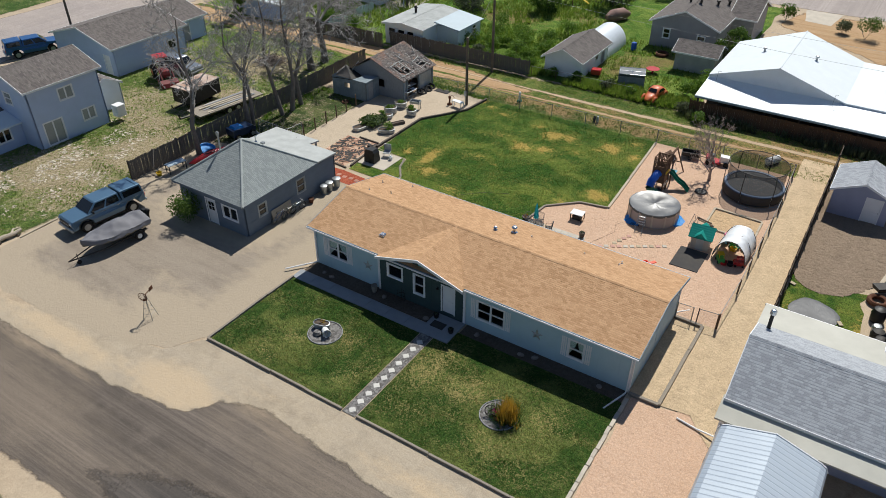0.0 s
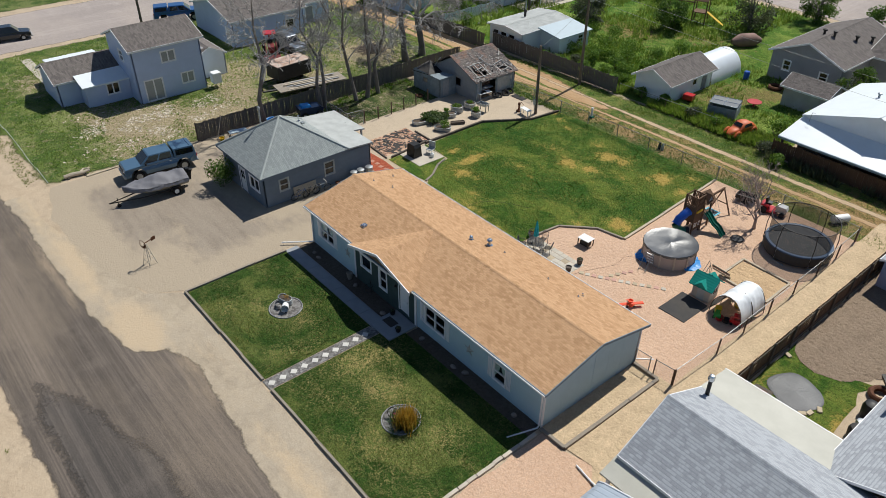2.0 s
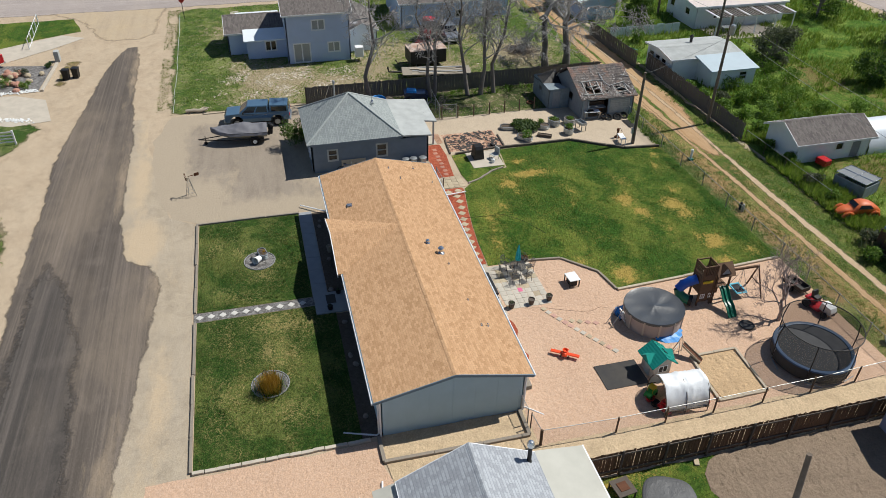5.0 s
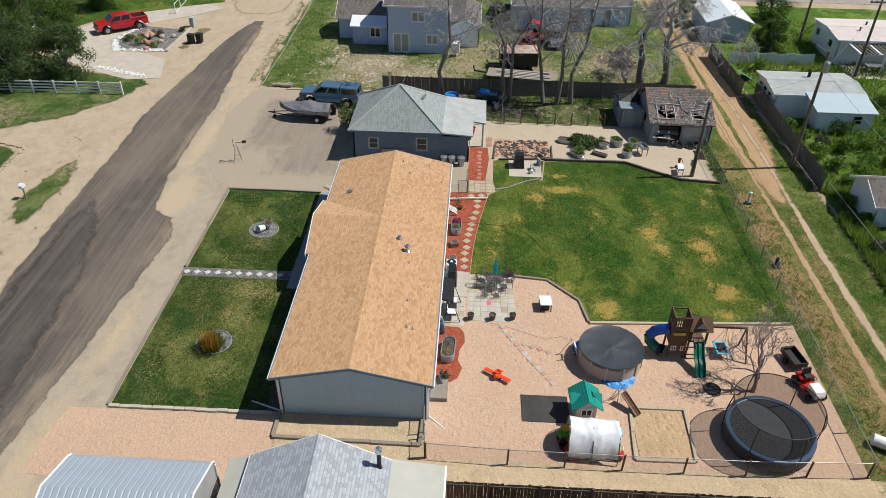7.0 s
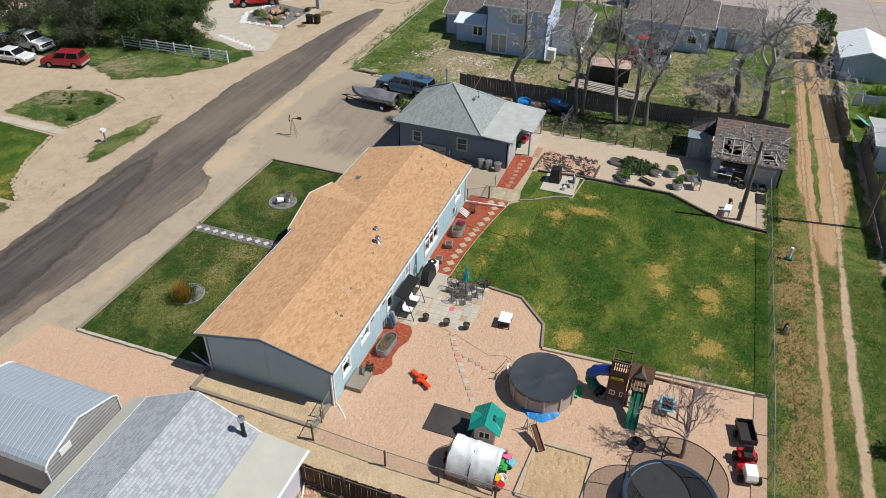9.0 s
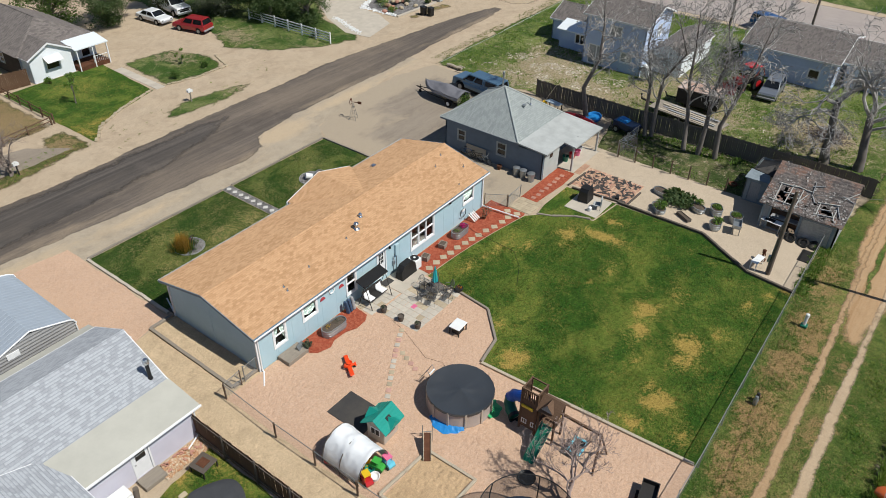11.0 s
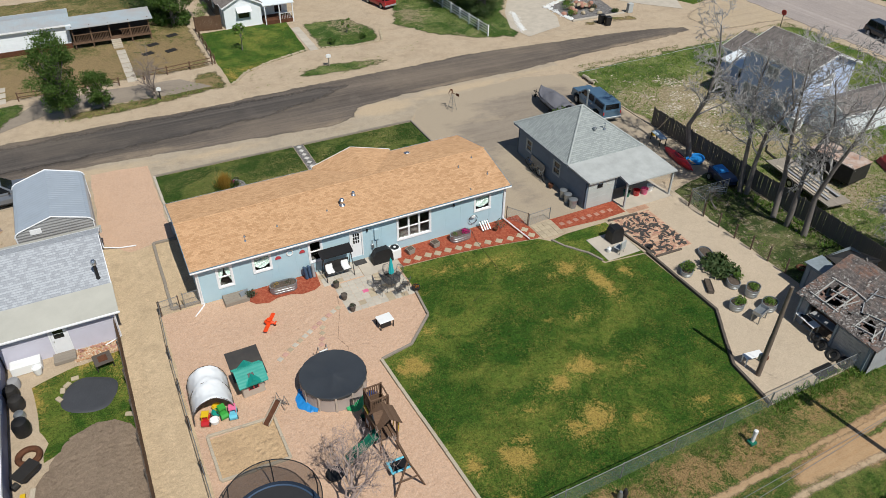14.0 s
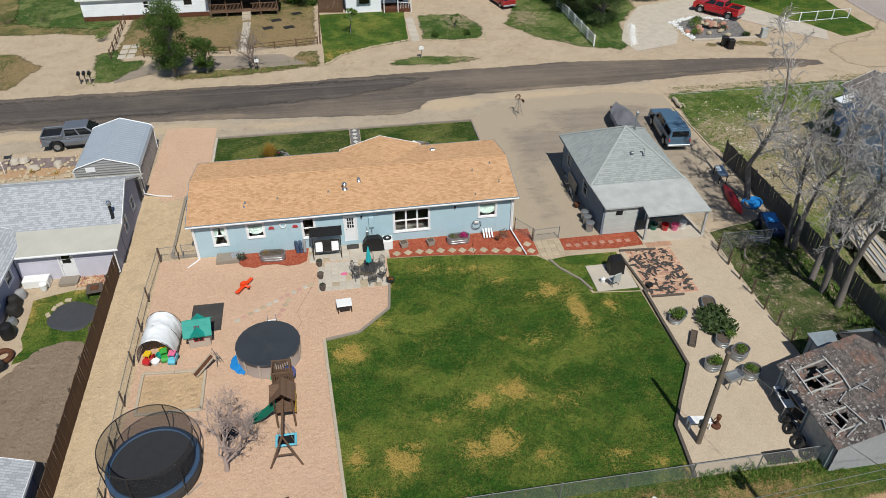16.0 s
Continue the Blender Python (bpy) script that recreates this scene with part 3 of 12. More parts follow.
M_WEAR = earth("patchy_orange_dirt", (.36, .24, .13), (.31, .195, .10), (.44, .32, .20), 50, .3, ragged=(1.3, 2.0, 4.5, .9), tracks=.5, along=(.05, 1.6))
M_MEDIAN = grass("median_grass", (.085, .13, .026), (.18, .215, .055), (.46, .32, .18), dead=.2, ragged=(.0, .25, .6, 1.2))
M_DRYLAWN = grass("dry_lawn", (.10, .105, .03), (.19, .165, .065), (.38, .265, .14), dead=.34, ragged=(.1, .8, 1.6, .8))
M_LITTER = grass("tree_strip_grass", (.05, .072, .02), (.10, .125, .04), (.30, .22, .145), dead=.32, flecks=.5)

M_TAN_ROOF = shingles("tan_shingles", (.60, .375, .212), (.525, .318, .172), (.43, .25, .128), size=.27, rise=.13)
M_GREY_ROOF = shingles("grey_green_shingles", (.355, .385, .375), (.30, .33, .325), (.255, .28, .28), size=.3, rise=.13, tabs=.4)
M_CAP = mat("hip_cap_shingle", (.37, .40, .39), .9, 0, .15, 10, .2)
M_S_ROOF = shingles("light_grey_shingles", (.45, .475, .505), (.41, .43, .46), (.29, .305, .33), size=.26, rise=.15, tone=.7, tabs=.42)
M_S_ROOF_Y = shingles("light_grey_shingles_across", (.45, .475, .505), (.41, .43, .46), (.29, .305, .33), run="y", size=.26, rise=.15, tone=.7, tabs=.42)
M_BROWN_ROOF = shingles("brown_shingles", (.215, .19, .175), (.17, .15, .138), (.12, .105, .10))
M_DRIFTWOOD = mat("bleached_wood", (.50, .49, .46), .9, 0, .25, 10, .3)
M_OLDBLUE = mat("faded_blue_paint", (.27, .325, .36), .85, 0, .3, 5, .3)
M_FLATROOF = mat("rolled_roofing", (.46, .48, .47), .85, 0, .22, 3, .2)
M_MEMBRANE = mat("cream_membrane", (.50, .49, .43), .7, 0, .12, 2, .08)
M_WHITE_METAL = mat("white_roof_metal", (.74, .79, .82), .45, 0, .06, 2, .04)
M_PALE_METAL = mat("pale_blue_metal", (.46, .55, .60), .5, 0, .08, 2, .04)
M_CARPORT = mat("carport_metal", (.50, .56, .62), .38, .35, .08, 3, .04)
M_OLD_METAL = mat("streaked_old_metal", (.42, .50, .54), .5, .1, .25, 1.5, .06, col2=(.44, .42, .41))
M_CARPORT_WALL = mat("carport_grey_metal", (.36, .36, .36), .5, .2, .12, 3, .05)
M_BLUE = mat("pale_blue_siding", (.42, .58, .65), .7, 0, .05, 4, .06)
M_GREEN_SIDING = mat("dark_green_siding", (.042, .075, .075), .7, 0, .12, 4, .08)
M_TRIM = mat("white_trim", (.78, .79, .80), .5, 0, .05, 6, .03)
M_FASCIA = mat("blue_grey_fascia", (.16, .24, .30), .5, 0, .1, 6, .03)
M_GARAGE = mat("slate_blue_siding", (.16, .20, .25), .75, 0, .12, 4, .1)
M_LAVENDER = mat("lavender_siding", (.55, .54, .62), .7, 0, .06, 4, .06)
M_SHED_BLUE = mat("periwinkle_siding", (.33, .35, .47), .7, 0, .08, 4, .06)
M_BLUEHOUSE = mat("soft_blue_siding", (.47, .56, .74), .7, 0, .06, 3, .06)
M_WHITE_WALL = mat("white_siding", (.78, .82, .85), .7, 0, .06, 3, .06)
M_GREY_WALL = mat("grey_siding", (.30, .30, .31), .75, 0, .1, 3, .06)
M_DARK_WALL = mat("dark_brown_siding", (.07, .055, .05), .8, 0, .2, 3, .1)
M_INSIDE = mat("dim_plaster", (.22, .20, .18), .9)
M_GLASS = glass("window_glass")
M_TINT = mat("tinted_glass", (.012, .014, .016), .06, 0, .1, 2, 0, spec=.6)
M_BLIND = mat("blind_behind_glass", (.34, .36, .36), .2, 0, .12, 4, .03, spec=.6)
M_CURTAIN = mat("sheer_curtain", (.56, .68, .60), .9, 0, .15, 10, .2)
M_CONC = mat("concrete", (.56, .50, .415), .9, 0, .18, 3, .3, each=.15)
# concrete darkened and blued so its colour carries the house's shade
M_CONC_SHADED = mat("shade_toned_concrete", (.30, .32, .345), .9, 0, .15, 3, .3)
M_PAVER = mat("tan_paver", (.52, .43, .30), .9, 0, .18, 8, .3, each=.3)
M_PAVER_GREY = mat("pale_grey_paver", (.57, .52, .44), .9, 0, .16, 8, .3, each=.2)
M_PAVER_PINK = mat("pink_paver", (.50, .26, .19), .9, 0, .2, 8, .3, each=.25)
M_PINKSTONE = mat("faded_pink_paver", (.60, .36, .29), .9, 0, .2, 8, .3, each=.25)
M_DIAMOND = mat("white_diamond_paver", (.62, .60, .56), .9, 0, .12, 8, .3, each=.15)
M_BRICKBUFF = mat("buff_brick", (.55, .33, .22), .9, 0, .2, 10, .4, each=.4)
M_TIMBER = boards("weathered_timber", (.27, .23, .185), (.36, .32, .27))
M_TIMBER_DARK = boards("dark_timber", (.10, .085, .07), (.16, .13, .11))
M_TIMBER_PALE = boards("pale_timber", (.48, .41, .31), (.55, .48, .38))
M_FENCE_GREY = boards("grey_fence_boards", (.13, .12, .11), (.20, .185, .165), along="z")
M_FENCE_BROWN = boards("brown_fence_boards", (.12, .07, .042), (.165, .095, .057), along="z")
M_OLDWOOD = boards("old_grey_wood", (.30, .315, .33), (.40, .41, .42), along="z")
M_DECKWOOD = boards("brown_deck_wood", (.13, .075, .045), (.19, .12, .08))
M_POLE = mat("creosote_pole", (.19, .15, .115), .85, 0, .35, 4, .5)
M_BARK = mat("grey_bark", (.215, .19, .172), .95, 0, .35, 6, .5)
M_BARK_PALE = mat("pale_dead_wood", (.44, .42, .40), .95, 0, .3, 6, .3)
M_TWIG = mat("twig_bark", (.27, .22, .19), .95, 0, .25, 6, .2)
M_TWIG_RED = mat("reddish_twigs", (.43, .34, .305), .95, 0, .25, 6, .2)
M_LEAF = leafy("green_leaves", (.042, .098, .016), (.09, .165, .032), (.16, .24, .06))
M_LEAF_DARK = leafy("conifer_leaves", (.045, .09, .03), (.09, .14, .05), (.15, .195, .08))
M_LEAF_GREY = leafy("grey_green_leaves", (.07, .09, .055), (.11, .13, .085), (.17, .19, .13))
M_LEAF_BRIGHT = leafy("bright_leaves", (.075, .16, .022), (.145, .255, .045), (.24, .35, .08))
M_WEED = leafy("weed_blades", (.105, .195, .027), (.20, .305, .055), (.34, .38, .12))
M_TURF = turf_blades("lawn_blades", (.028, .083, .010), (.075, .142, .019), (.18, .205, .045), (.46, .32, .10))
M_TURF_DARK = turf_blades("front_lawn_blades", (.025, .068, .010), (.065, .115, .018), (.22, .20, .06), (.36, .27, .10))
M_DRYGRASS = leafy("dry_grass_blades", (.10, .16, .03), (.19, .23, .065), (.42, .36, .18))
M_STRAW = leafy("golden_grass", (.38, .22, .035), (.52, .32, .06), (.60, .42, .13))
M_FLOWER = leafy("magenta_flowers", (.50, .015, .18), (.62, .03, .26), (.70, .10, .36))
M_GALV = mat("galvanized_steel", (.42, .45, .47), .42, .7, .2, 10, .05)
M_CHAIN = mat("fence_steel", (.34, .35, .34), .5, .6, .2, 10, .05)
M_RUSTPOST = mat("rusty_post", (.15, .105, .075), .8, .2, .35, 8, .3)
M_CHROME = mat("bright_metal", (.62, .64, .66), .25, .9, .1, 10, .02)
M_BLACK = mat("black_plastic", (.014, .014, .015), .5, 0, .2, 10, .05)
M_RUBBER = mat("tyre_rubber", (.018, .017, .016), .85, 0, .25, 12, .2)
M_RUST = mat("rusty_iron", (.15, .06, .03), .85, .2, .4, 8, .4)
M_IRON = mat("dark_iron", (.045, .042, .04), .6, .4, .2, 8, .1)
M_RUSTY_WHITE = mat("rust_streaked_sheet", (.58, .50, .44), .7, 0, .3, 3, .1, col2=(.34, .17, .10))
M_WHITE_PLASTIC = mat("white_plastic", (.78, .79, .78), .45, 0, .05, 6, .02)
M_MESH = mat("grey_patio_mesh", (.13, .13, .135), .55, .3, .2, 10, .05)
M_RED = mat("red_paint", (.50, .02, .025), .3, 0, .1, 6, .02, spec=.6)
M_ORANGE = mat("orange_plastic", (.80, .07, .012), .45, 0, .08, 6, .03)
M_TEAL = mat("teal_plastic", (.013, .29, .235), .5, 0, .12, 6, .04, spec=.25)
M_AQUA = mat("aqua_fabric", (.03, .47, .50), .7, 0, .12, 6, .05)
M_BEIGE = mat("beige_plastic", (.46, .40, .34), .55, 0, .08, 6, .03)
M_BLUE_PLASTIC = mat("blue_plastic", (.015, .10, .48), .35, 0, .12, 6, .03)
M_GREEN_PLASTIC = mat("green_plastic", (.012, .15, .095), .35, 0, .12, 6, .03)
M_LIME = mat("lime_plastic", (.05, .36, .06), .4, 0, .1, 6, .03)
M_YELLOW = mat("yellow_plastic", (.68, .45, .02), .4, 0, .1, 6, .03)
M_PINKTOY = mat("pink_plastic", (.72, .16, .30), .4, 0, .1, 6, .03)
M_LIGHTBLUE = mat("light_blue_plastic", (.14, .52, .66), .4, 0, .1, 6, .03)
M_TARP_BLUE = mat("blue_tarp", (.02, .24, .62), .45, 0, .15, 4, .2)
M_TARP_GREEN = mat("green_tarp", (.03, .36, .13), .45, 0, .15, 4, .2)
M_TENT = mat("white_tarp", (.80, .82, .83), .42, 0, .05, 1.6, .25, dist=.035)
M_COVER = mat("black_pool_cover", (.045, .051, .058), .42, 0, .3, 1.1, .22, spec=1.0, dist=.04)
M_BOATCOVER = mat("grey_boat_cover", (.165, .165, .185), .7, 0, .2, 2.2, .25, dist=.04)
M_MATBLACK = mat("black_rubber_mat", (.045, .043, .043), .9, 0, .35, 3, .4, col2=(.075, .068, .06))
M_MESHBED = mat("trampoline_bed", (.028, .029, .033), .7, 0, .15, 6, .1)
M_PAD = mat("blue_vinyl_pad", (.05, .092, .165), .5, 0, .25, 4, .1)
M_POOLWALL = mat("pool_wall_vinyl", (.40, .34, .31), .5, 0, .1, 2, .08)
M_FLAG_RED = mat("faded_red_cloth", (.45, .05, .06), .8, 0, .1, 6, .05)


def strewn(name, a, b, c):
    """Small loose pieces, each its own tone."""
    n = Net(name)
    return n.done(n.mix(n.math("MULTIPLY", n.noise(20, 4), .4), n.ramp(n.island(), (0.0, a), (.5, b), (1.0, c)), dim(a, .6)), .9, 0, .25)


M_STONES = strewn("river_stone", (.42, .20, .10), (.52, .36, .22), (.66, .58, .46))
M_DEBRIS = strewn("roof_debris", (.13, .115, .105), (.30, .27, .25), (.55, .53, .50))
M_CHIPS = strewn("pale_wood_chips", (.42, .35, .27), (.60, .53, .43), (.70, .64, .54))


def netting(name, col, alpha):
    n = Net(name)
    n.b.inputs["Alpha"].default_value = alpha
    return n.done(col, .8, 0, .2)


M_KENNEL = netting("kennel_roof_mesh", (.30, .32, .34), .55)
M_NET = netting("trampoline_net", (.03, .03, .032), .5)
M_LINK = netting("chain_link_mesh", (.36, .38, .38), .16)
M_WIRE = netting("patio_wire_mesh", (.05, .05, .052), .55)
M_PLASTIC_SHEET = mat("black_plastic_sheet", (.05, .053, .06), .6, 0, .25, 1.6, .5, spec=.9, dist=.05)
for m in (M_NET, M_LINK, M_WIRE):
    m.use_transparent_shadow = True


def paint(name, col, rough=.3, metal=.35):
    n = Net(name)
    d = n.noise(3, 4)
    n.b.inputs["Coat Weight"].default_value = .6
    n.b.inputs["Coat Roughness"].default_value = .08
    return n.done(n.mix(n.math("MULTIPLY", d, .35), col, dim(col, .7)), rough, metal, .5)


P_STEELBLUE = paint("steel_blue_paint", (.10, .19, .285))
P_BLUE = paint("blue_paint", (.015, .10, .30))
P_NAVY = paint("navy_paint", (.012, .03, .09))
P_RED = paint("red_car_paint", (.48, .012, .015), .3, .1)
P_DARKRED = paint("dark_red_car_paint", (.33, .02, .025), .3, .1)
P_WHITE = paint("white_car_paint", (.75, .77, .78), .3, 0)
P_SILVER = paint("silver_paint", (.19, .21, .24), .32, .4)
P_GREY = paint("grey_car_paint", (.20, .22, .25))
P_BLACK = paint("black_car_paint", (.015, .016, .018), .25, .1)
P_ORANGE = paint("orange_car_paint", (.65, .13, .025), .5, 0)
P_OLIVE = paint("olive_hull_paint", (.20, .19, .145), .5, .2)

# ---- ground and surfaces ----
g = Shape()
for i in range(-8, 8):
    for j in range(-8, 8):
        x, y = i * 60 - 20, j * 60 + 30
        g.add([(x, y, 0), (x + 60, y, 0), (x + 60, y + 60, 0), (x, y + 60, 0)], [(0, 1, 2, 3)])
setting("ground", g, M_DIRT, "bare sandy tan dirt between lawns and roads", "ground")

zone("road", [(70, 8.6), (70, 16.0), (12, 15.9), (-4, 16.0), (-13, 16.8), (-16.5, 17.1), (-19.3, 17.35), (-22.7, 17.7), (-25.2, 16.8), (-26.4, 15.1), (-31.2, 14.4), (-44.9, 14.2), (-55.6, 13.4), (-66, 13.1), (-70.2, 12.6), (-71.5, 11.9),
              (-66, 10.2), (-61.5, 9.4), (-48, 8.3), (-42.8, 7.8), (-36.3, 7.95), (-23, 8.1), (-14, 8.7), (10, 8.5)], .012, M_STREET, "dusty grey-brown asphalt street with worn edges and tyre streaks", "road", 1.0, .2,
     bare=[(-22, 17.2, 4, .9, .6), (-40, 13.8, 9, .7, .6), (-62, 12.9, 10, .7, .7), (-5, 15.9, 9, 1.2, .6), (-60, 7.9, 12, .6, .6), (12, 15.8, 10, .8, .7)])
zone("road_patch", [(-29, 9.6), (-24, 12.2), (-18.1, 13.6), (-10, 14.3), (0, 14.8), (68, 15.0), (68, 9.0), (-5, 8.9), (-17, 8.7), (-24, 8.7)], .016, M_STREET_DARK,
     "darker grey stretch of the street with tyre streaks", "road", .7, .15)
zone("shoulder", [(70, 15.6), (70, 20), (-2, 19.8), (-6.6, 19.5), (-29.6, 19.5), (-31, 17.6), (-44, 15.2), (-49, 15), (-49, 13), (-25, 13.5), (-5, 14.8)], .005, M_SHOULDER,
     "tan and grey gravel shoulder beside the street", "ground", .8, 0,
     bare=[(-28, 16.0, 3.5, 1.3, 1.2), (-38, 15.2, 7, .8, 1.0), (-23, 18.3, 2.5, .6, .5), (-12, 17.9, 5, .7, .8), (-2, 17.4, 6, 1.1, 1.0), (10, 17, 8, 1, .9), (-46, 15, 4, .8, .8), (-5, 19.2, 2, .6, .5)])
zone("cross_street", [(-83.5, -60), (-83, 8), (-83, 18), (-83.5, 120), (-99, 120), (-98.5, 40), (-98, -60)], .024, M_STREET2, "pale worn side street of old asphalt", "road", 4.0, .4)
zone("corner_dirt", [(-71, 8), (-71, 14.4), (-83, 15.6), (-86, 22), (-86, -4), (-80, 4)], .018, M_CORNER, "tan dirt at the street corner", "ground", 2.0, .6)
zone("parking_lot", [(-48.9, 17), (-44, 15.6), (-36, 16.4), (-30.8, 17.8), (-29.6, 19.9), (-29.5, 38.5), (-35.2, 38.5), (-35.4, 30), (-42.5, 29.5), (-43, 37.5), (-48.9, 38)], .01, M_LOT,
     "grey-brown crushed gravel parking yard with tan wheel tracks", "parking yard", 1.0, .3,
     bare=[(-33, 20.3, 4.0, 1.8, 1.2), (-40, 17.6, 9, 1.2, 1.2), (-31.2, 26, 1.2, 7, 1.0), (-36.5, 22.5, 3, .6, .6), (-38, 17.4, 7, 1.0, .9), (-46, 17.6, 3, 1.0, .7), (-44, 27.5, 3, 2, .5), (-30.4, 33, .5, 5, .6)], fade=2.6)

zone("front_lawn", [(-29.35, 19.8), (-19.2, 19.8), (-19.2, 26.95), (-29.35, 26.95)], .03, M_FRONT, "short dark green front lawn edged with timbers", "lawn", .6, 0,
     bare=[(-22.4, 24.0, 1.0, .9, .42), (-25.1, 22.6, .7, .5, .5), (-20.3, 22.5, .8, 1.5, .3), (-26.5, 20.8, 1.5, .6, .3)])
zone("front_lawn", [(-18.25, 19.8), (-6.85, 19.8), (-6.85, 28.2), (-18.25, 28.2)], .03, M_FRONT, "dry green front lawn with yellowed patches", "lawn", .6, 0,
     bare=[(-17, 25, 1.2, 2.2, .55), (-14.6, 24.4, 1.8, 1.6, .45), (-11, 21.8, 2.5, 1.0, .35), (-10, 24.6, 1.4, 1.2, .35), (-16.6, 21.5, 1.2, .8, .35)])
zone("foundation_bed", [(-29.3, 27.95), (-19.1, 27.95), (-19.1, 29.2), (-29.3, 29.2)], .028, M_BED, "dark bare planting bed against the front wall", "planting bed", .8)
zone("foundation_bed", [(-17.2, 28.2), (-6.95, 28.2), (-6.95, 29.2), (-17.2, 29.2)], .028, M_BED, "dark bare planting bed against the front wall", "planting bed", .8)
zone("path_bed", [(-19.15, 19.6), (-18.3, 19.6), (-18.3, 27.0), (-19.15, 27.0)], .028, M_ROCKBED, "dark pebble bed of the garden path", "path", .5)
zone("gravel_drive", [(-6.55, 17.6), (-2.2, 17.2), (-2.0, 27.6), (-3.6, 29.4), (-5.2, 28.9), (-6.6, 29.1)], .02, M_PINK, "raked salmon-pink gravel pad beside the lawn", "gravel", .16, .15, prints=.03)
zone("side_strip", [(-6.9, 28.9), (-3.6, 29.3), (-2.0, 27.5), (-1.7, 63), (-4.4, 63), (-4.4, 37), (-6.9, 37)], .04, M_STRIP, "trodden sandy dirt strip between two fences", "ground", .16, .1, bumpy=.02, prints=.05)
zone("gravel_yard", [(-4.35, 36.95), (-4.35, 59.1), (-16.0, 59.1), (-15.3, 46.4), (-17.45, 46.0), (-19.45, 44.1), (-19.7, 41.6), (-19.75, 36.95)], .034, M_PINK,
     "raked salmon-pink gravel play yard with footprints", "gravel", .11, 0, bumpy=.004, prints=.045)
BACK_BARE = [(-31.3, 46.2, .55, 1.7, 1.1), (-30.0, 43.9, .7, .7, .8), (-33.5, 46.0, .5, .5, .8), (-26.8, 42.3, 1.2, .5, .55), (-25.4, 41.0, 1.8, .5, .5), (-28.8, 44.2, .7, .5, .5), (-22.5, 40.4, 1.6, .6, .4), (-19.3, 41.0, .4, 1.2, .6), (-18.7, 45.5, .6, .5, .6),
           (-16.7, 47.7, .8, .7, 1.2), (-25.6, 51.9, 1.0, .8, .75), (-23.6, 52.5, .9, .7, .75), (-26.1, 52.4, .6, .5, .6), (-24.1, 55.4, .9, .9, 1.0), (-22.7, 55.8, .8, .9, .8), (-26.4, 56.6, .9, .5, .65), (-18.8, 55.8, .8, .9, 1.0), (-16.6, 55.4, .5, .7, .9), (-19.8, 55.1, .6, .5, .6),
           (-30.2, 57.1, .8, .5, .5), (-31.9, 57.8, .7, .4, .7), (-28.1, 48.4, 1.2, .7, .35), (-28.5, 53.0, 1.0, .7, .35), (-20.8, 53.4, .8, .5, .35), (-17.3, 57.8, .7, .6, .6), (-33.2, 58.4, .4, .5, .8)]
zone("back_lawn", [(-19.75, 38.95), (-19.72, 41.6), (-19.45, 44.1), (-17.45, 46.0), (-15.3, 46.4), (-16.0, 59.1), (-33.2, 59.1), (-33.55, 55.75), (-36.05, 51.7), (-35.9, 44.95), (-32.7, 44.6),
                   (-32.3, 43), (-31.0, 41.1), (-30.1, 40.2), (-28.8, 39.95), (-26.8, 39.6), (-24.6, 39.3), (-22.6, 39.1)], .03, M_LAWN,
     "mown green back lawn with straw-coloured bare patches", "lawn", .5, 0,
     bare=BACK_BARE)
zone("small_lawn", [(-35.75, 40.6), (-32.3, 40.55), (-31.05, 40.75), (-31.5, 41.9), (-32.5, 43.2), (-32.85, 44.5), (-35.95, 44.85)], .028, M_LAWN, "small triangle of mown green grass", "lawn", .5, 0,
     bare=[(-35.2, 42.5, .3, 1.5, .6)])
zone("fines_patio", [(-36.0, 45.0), (-36.15, 51.75), (-33.65, 55.8), (-33.3, 59.0), (-41.0, 59.0), (-40, 54.8), (-43.2, 54), (-43.1, 46), (-43.4, 38), (-38.3, 39.0), (-36.2, 39.6), (-35.9, 42)], .022, M_SAND,
     "pale beige crusher-fines patio", "patio", .8)
zone("tree_strip", [(-43.1, 39.5), (-48.95, 38), (-49.3, 53), (-43.2, 53)], .02, M_LITTER, "patchy grass and leaf litter under bare trees", "ground", .8, .3, bumpy=.03)
zone("mulch_strip", [(-30.3, 36.95), (-30.35, 40.0), (-30.1, 40.1), (-28.8, 39.9), (-26.8, 39.55), (-24.6, 39.25), (-22.6, 39.05), (-20.0, 38.9), (-20.0, 36.95)], .034, M_MULCH,
     "red wood-chip mulch strip along the back wall", "mulch bed", .4, 0, bumpy=.02)
zone("mulch_bed", [(-9.75, 36.95), (-9.7, 38.0), (-10.0, 38.4), (-10.8, 38.65), (-11.4, 38.4), (-12.3, 38.45), (-13.0, 38.75), (-13.8, 38.7), (-14.3, 38.4), (-14.45, 36.95)], .055, M_MULCH,
     "red wood-chip mulch bed with a scalloped edge", "mulch bed", .3, 0, bumpy=.02)
zone("brick_path_bed", [(-38.0, 38.5), (-38.0, 40.1), (-35.9, 40.2), (-32.2, 39.9), (-32.1, 38.5)], .026, M_MULCH, "red crushed-brick path bed beside the garage", "path", .5)
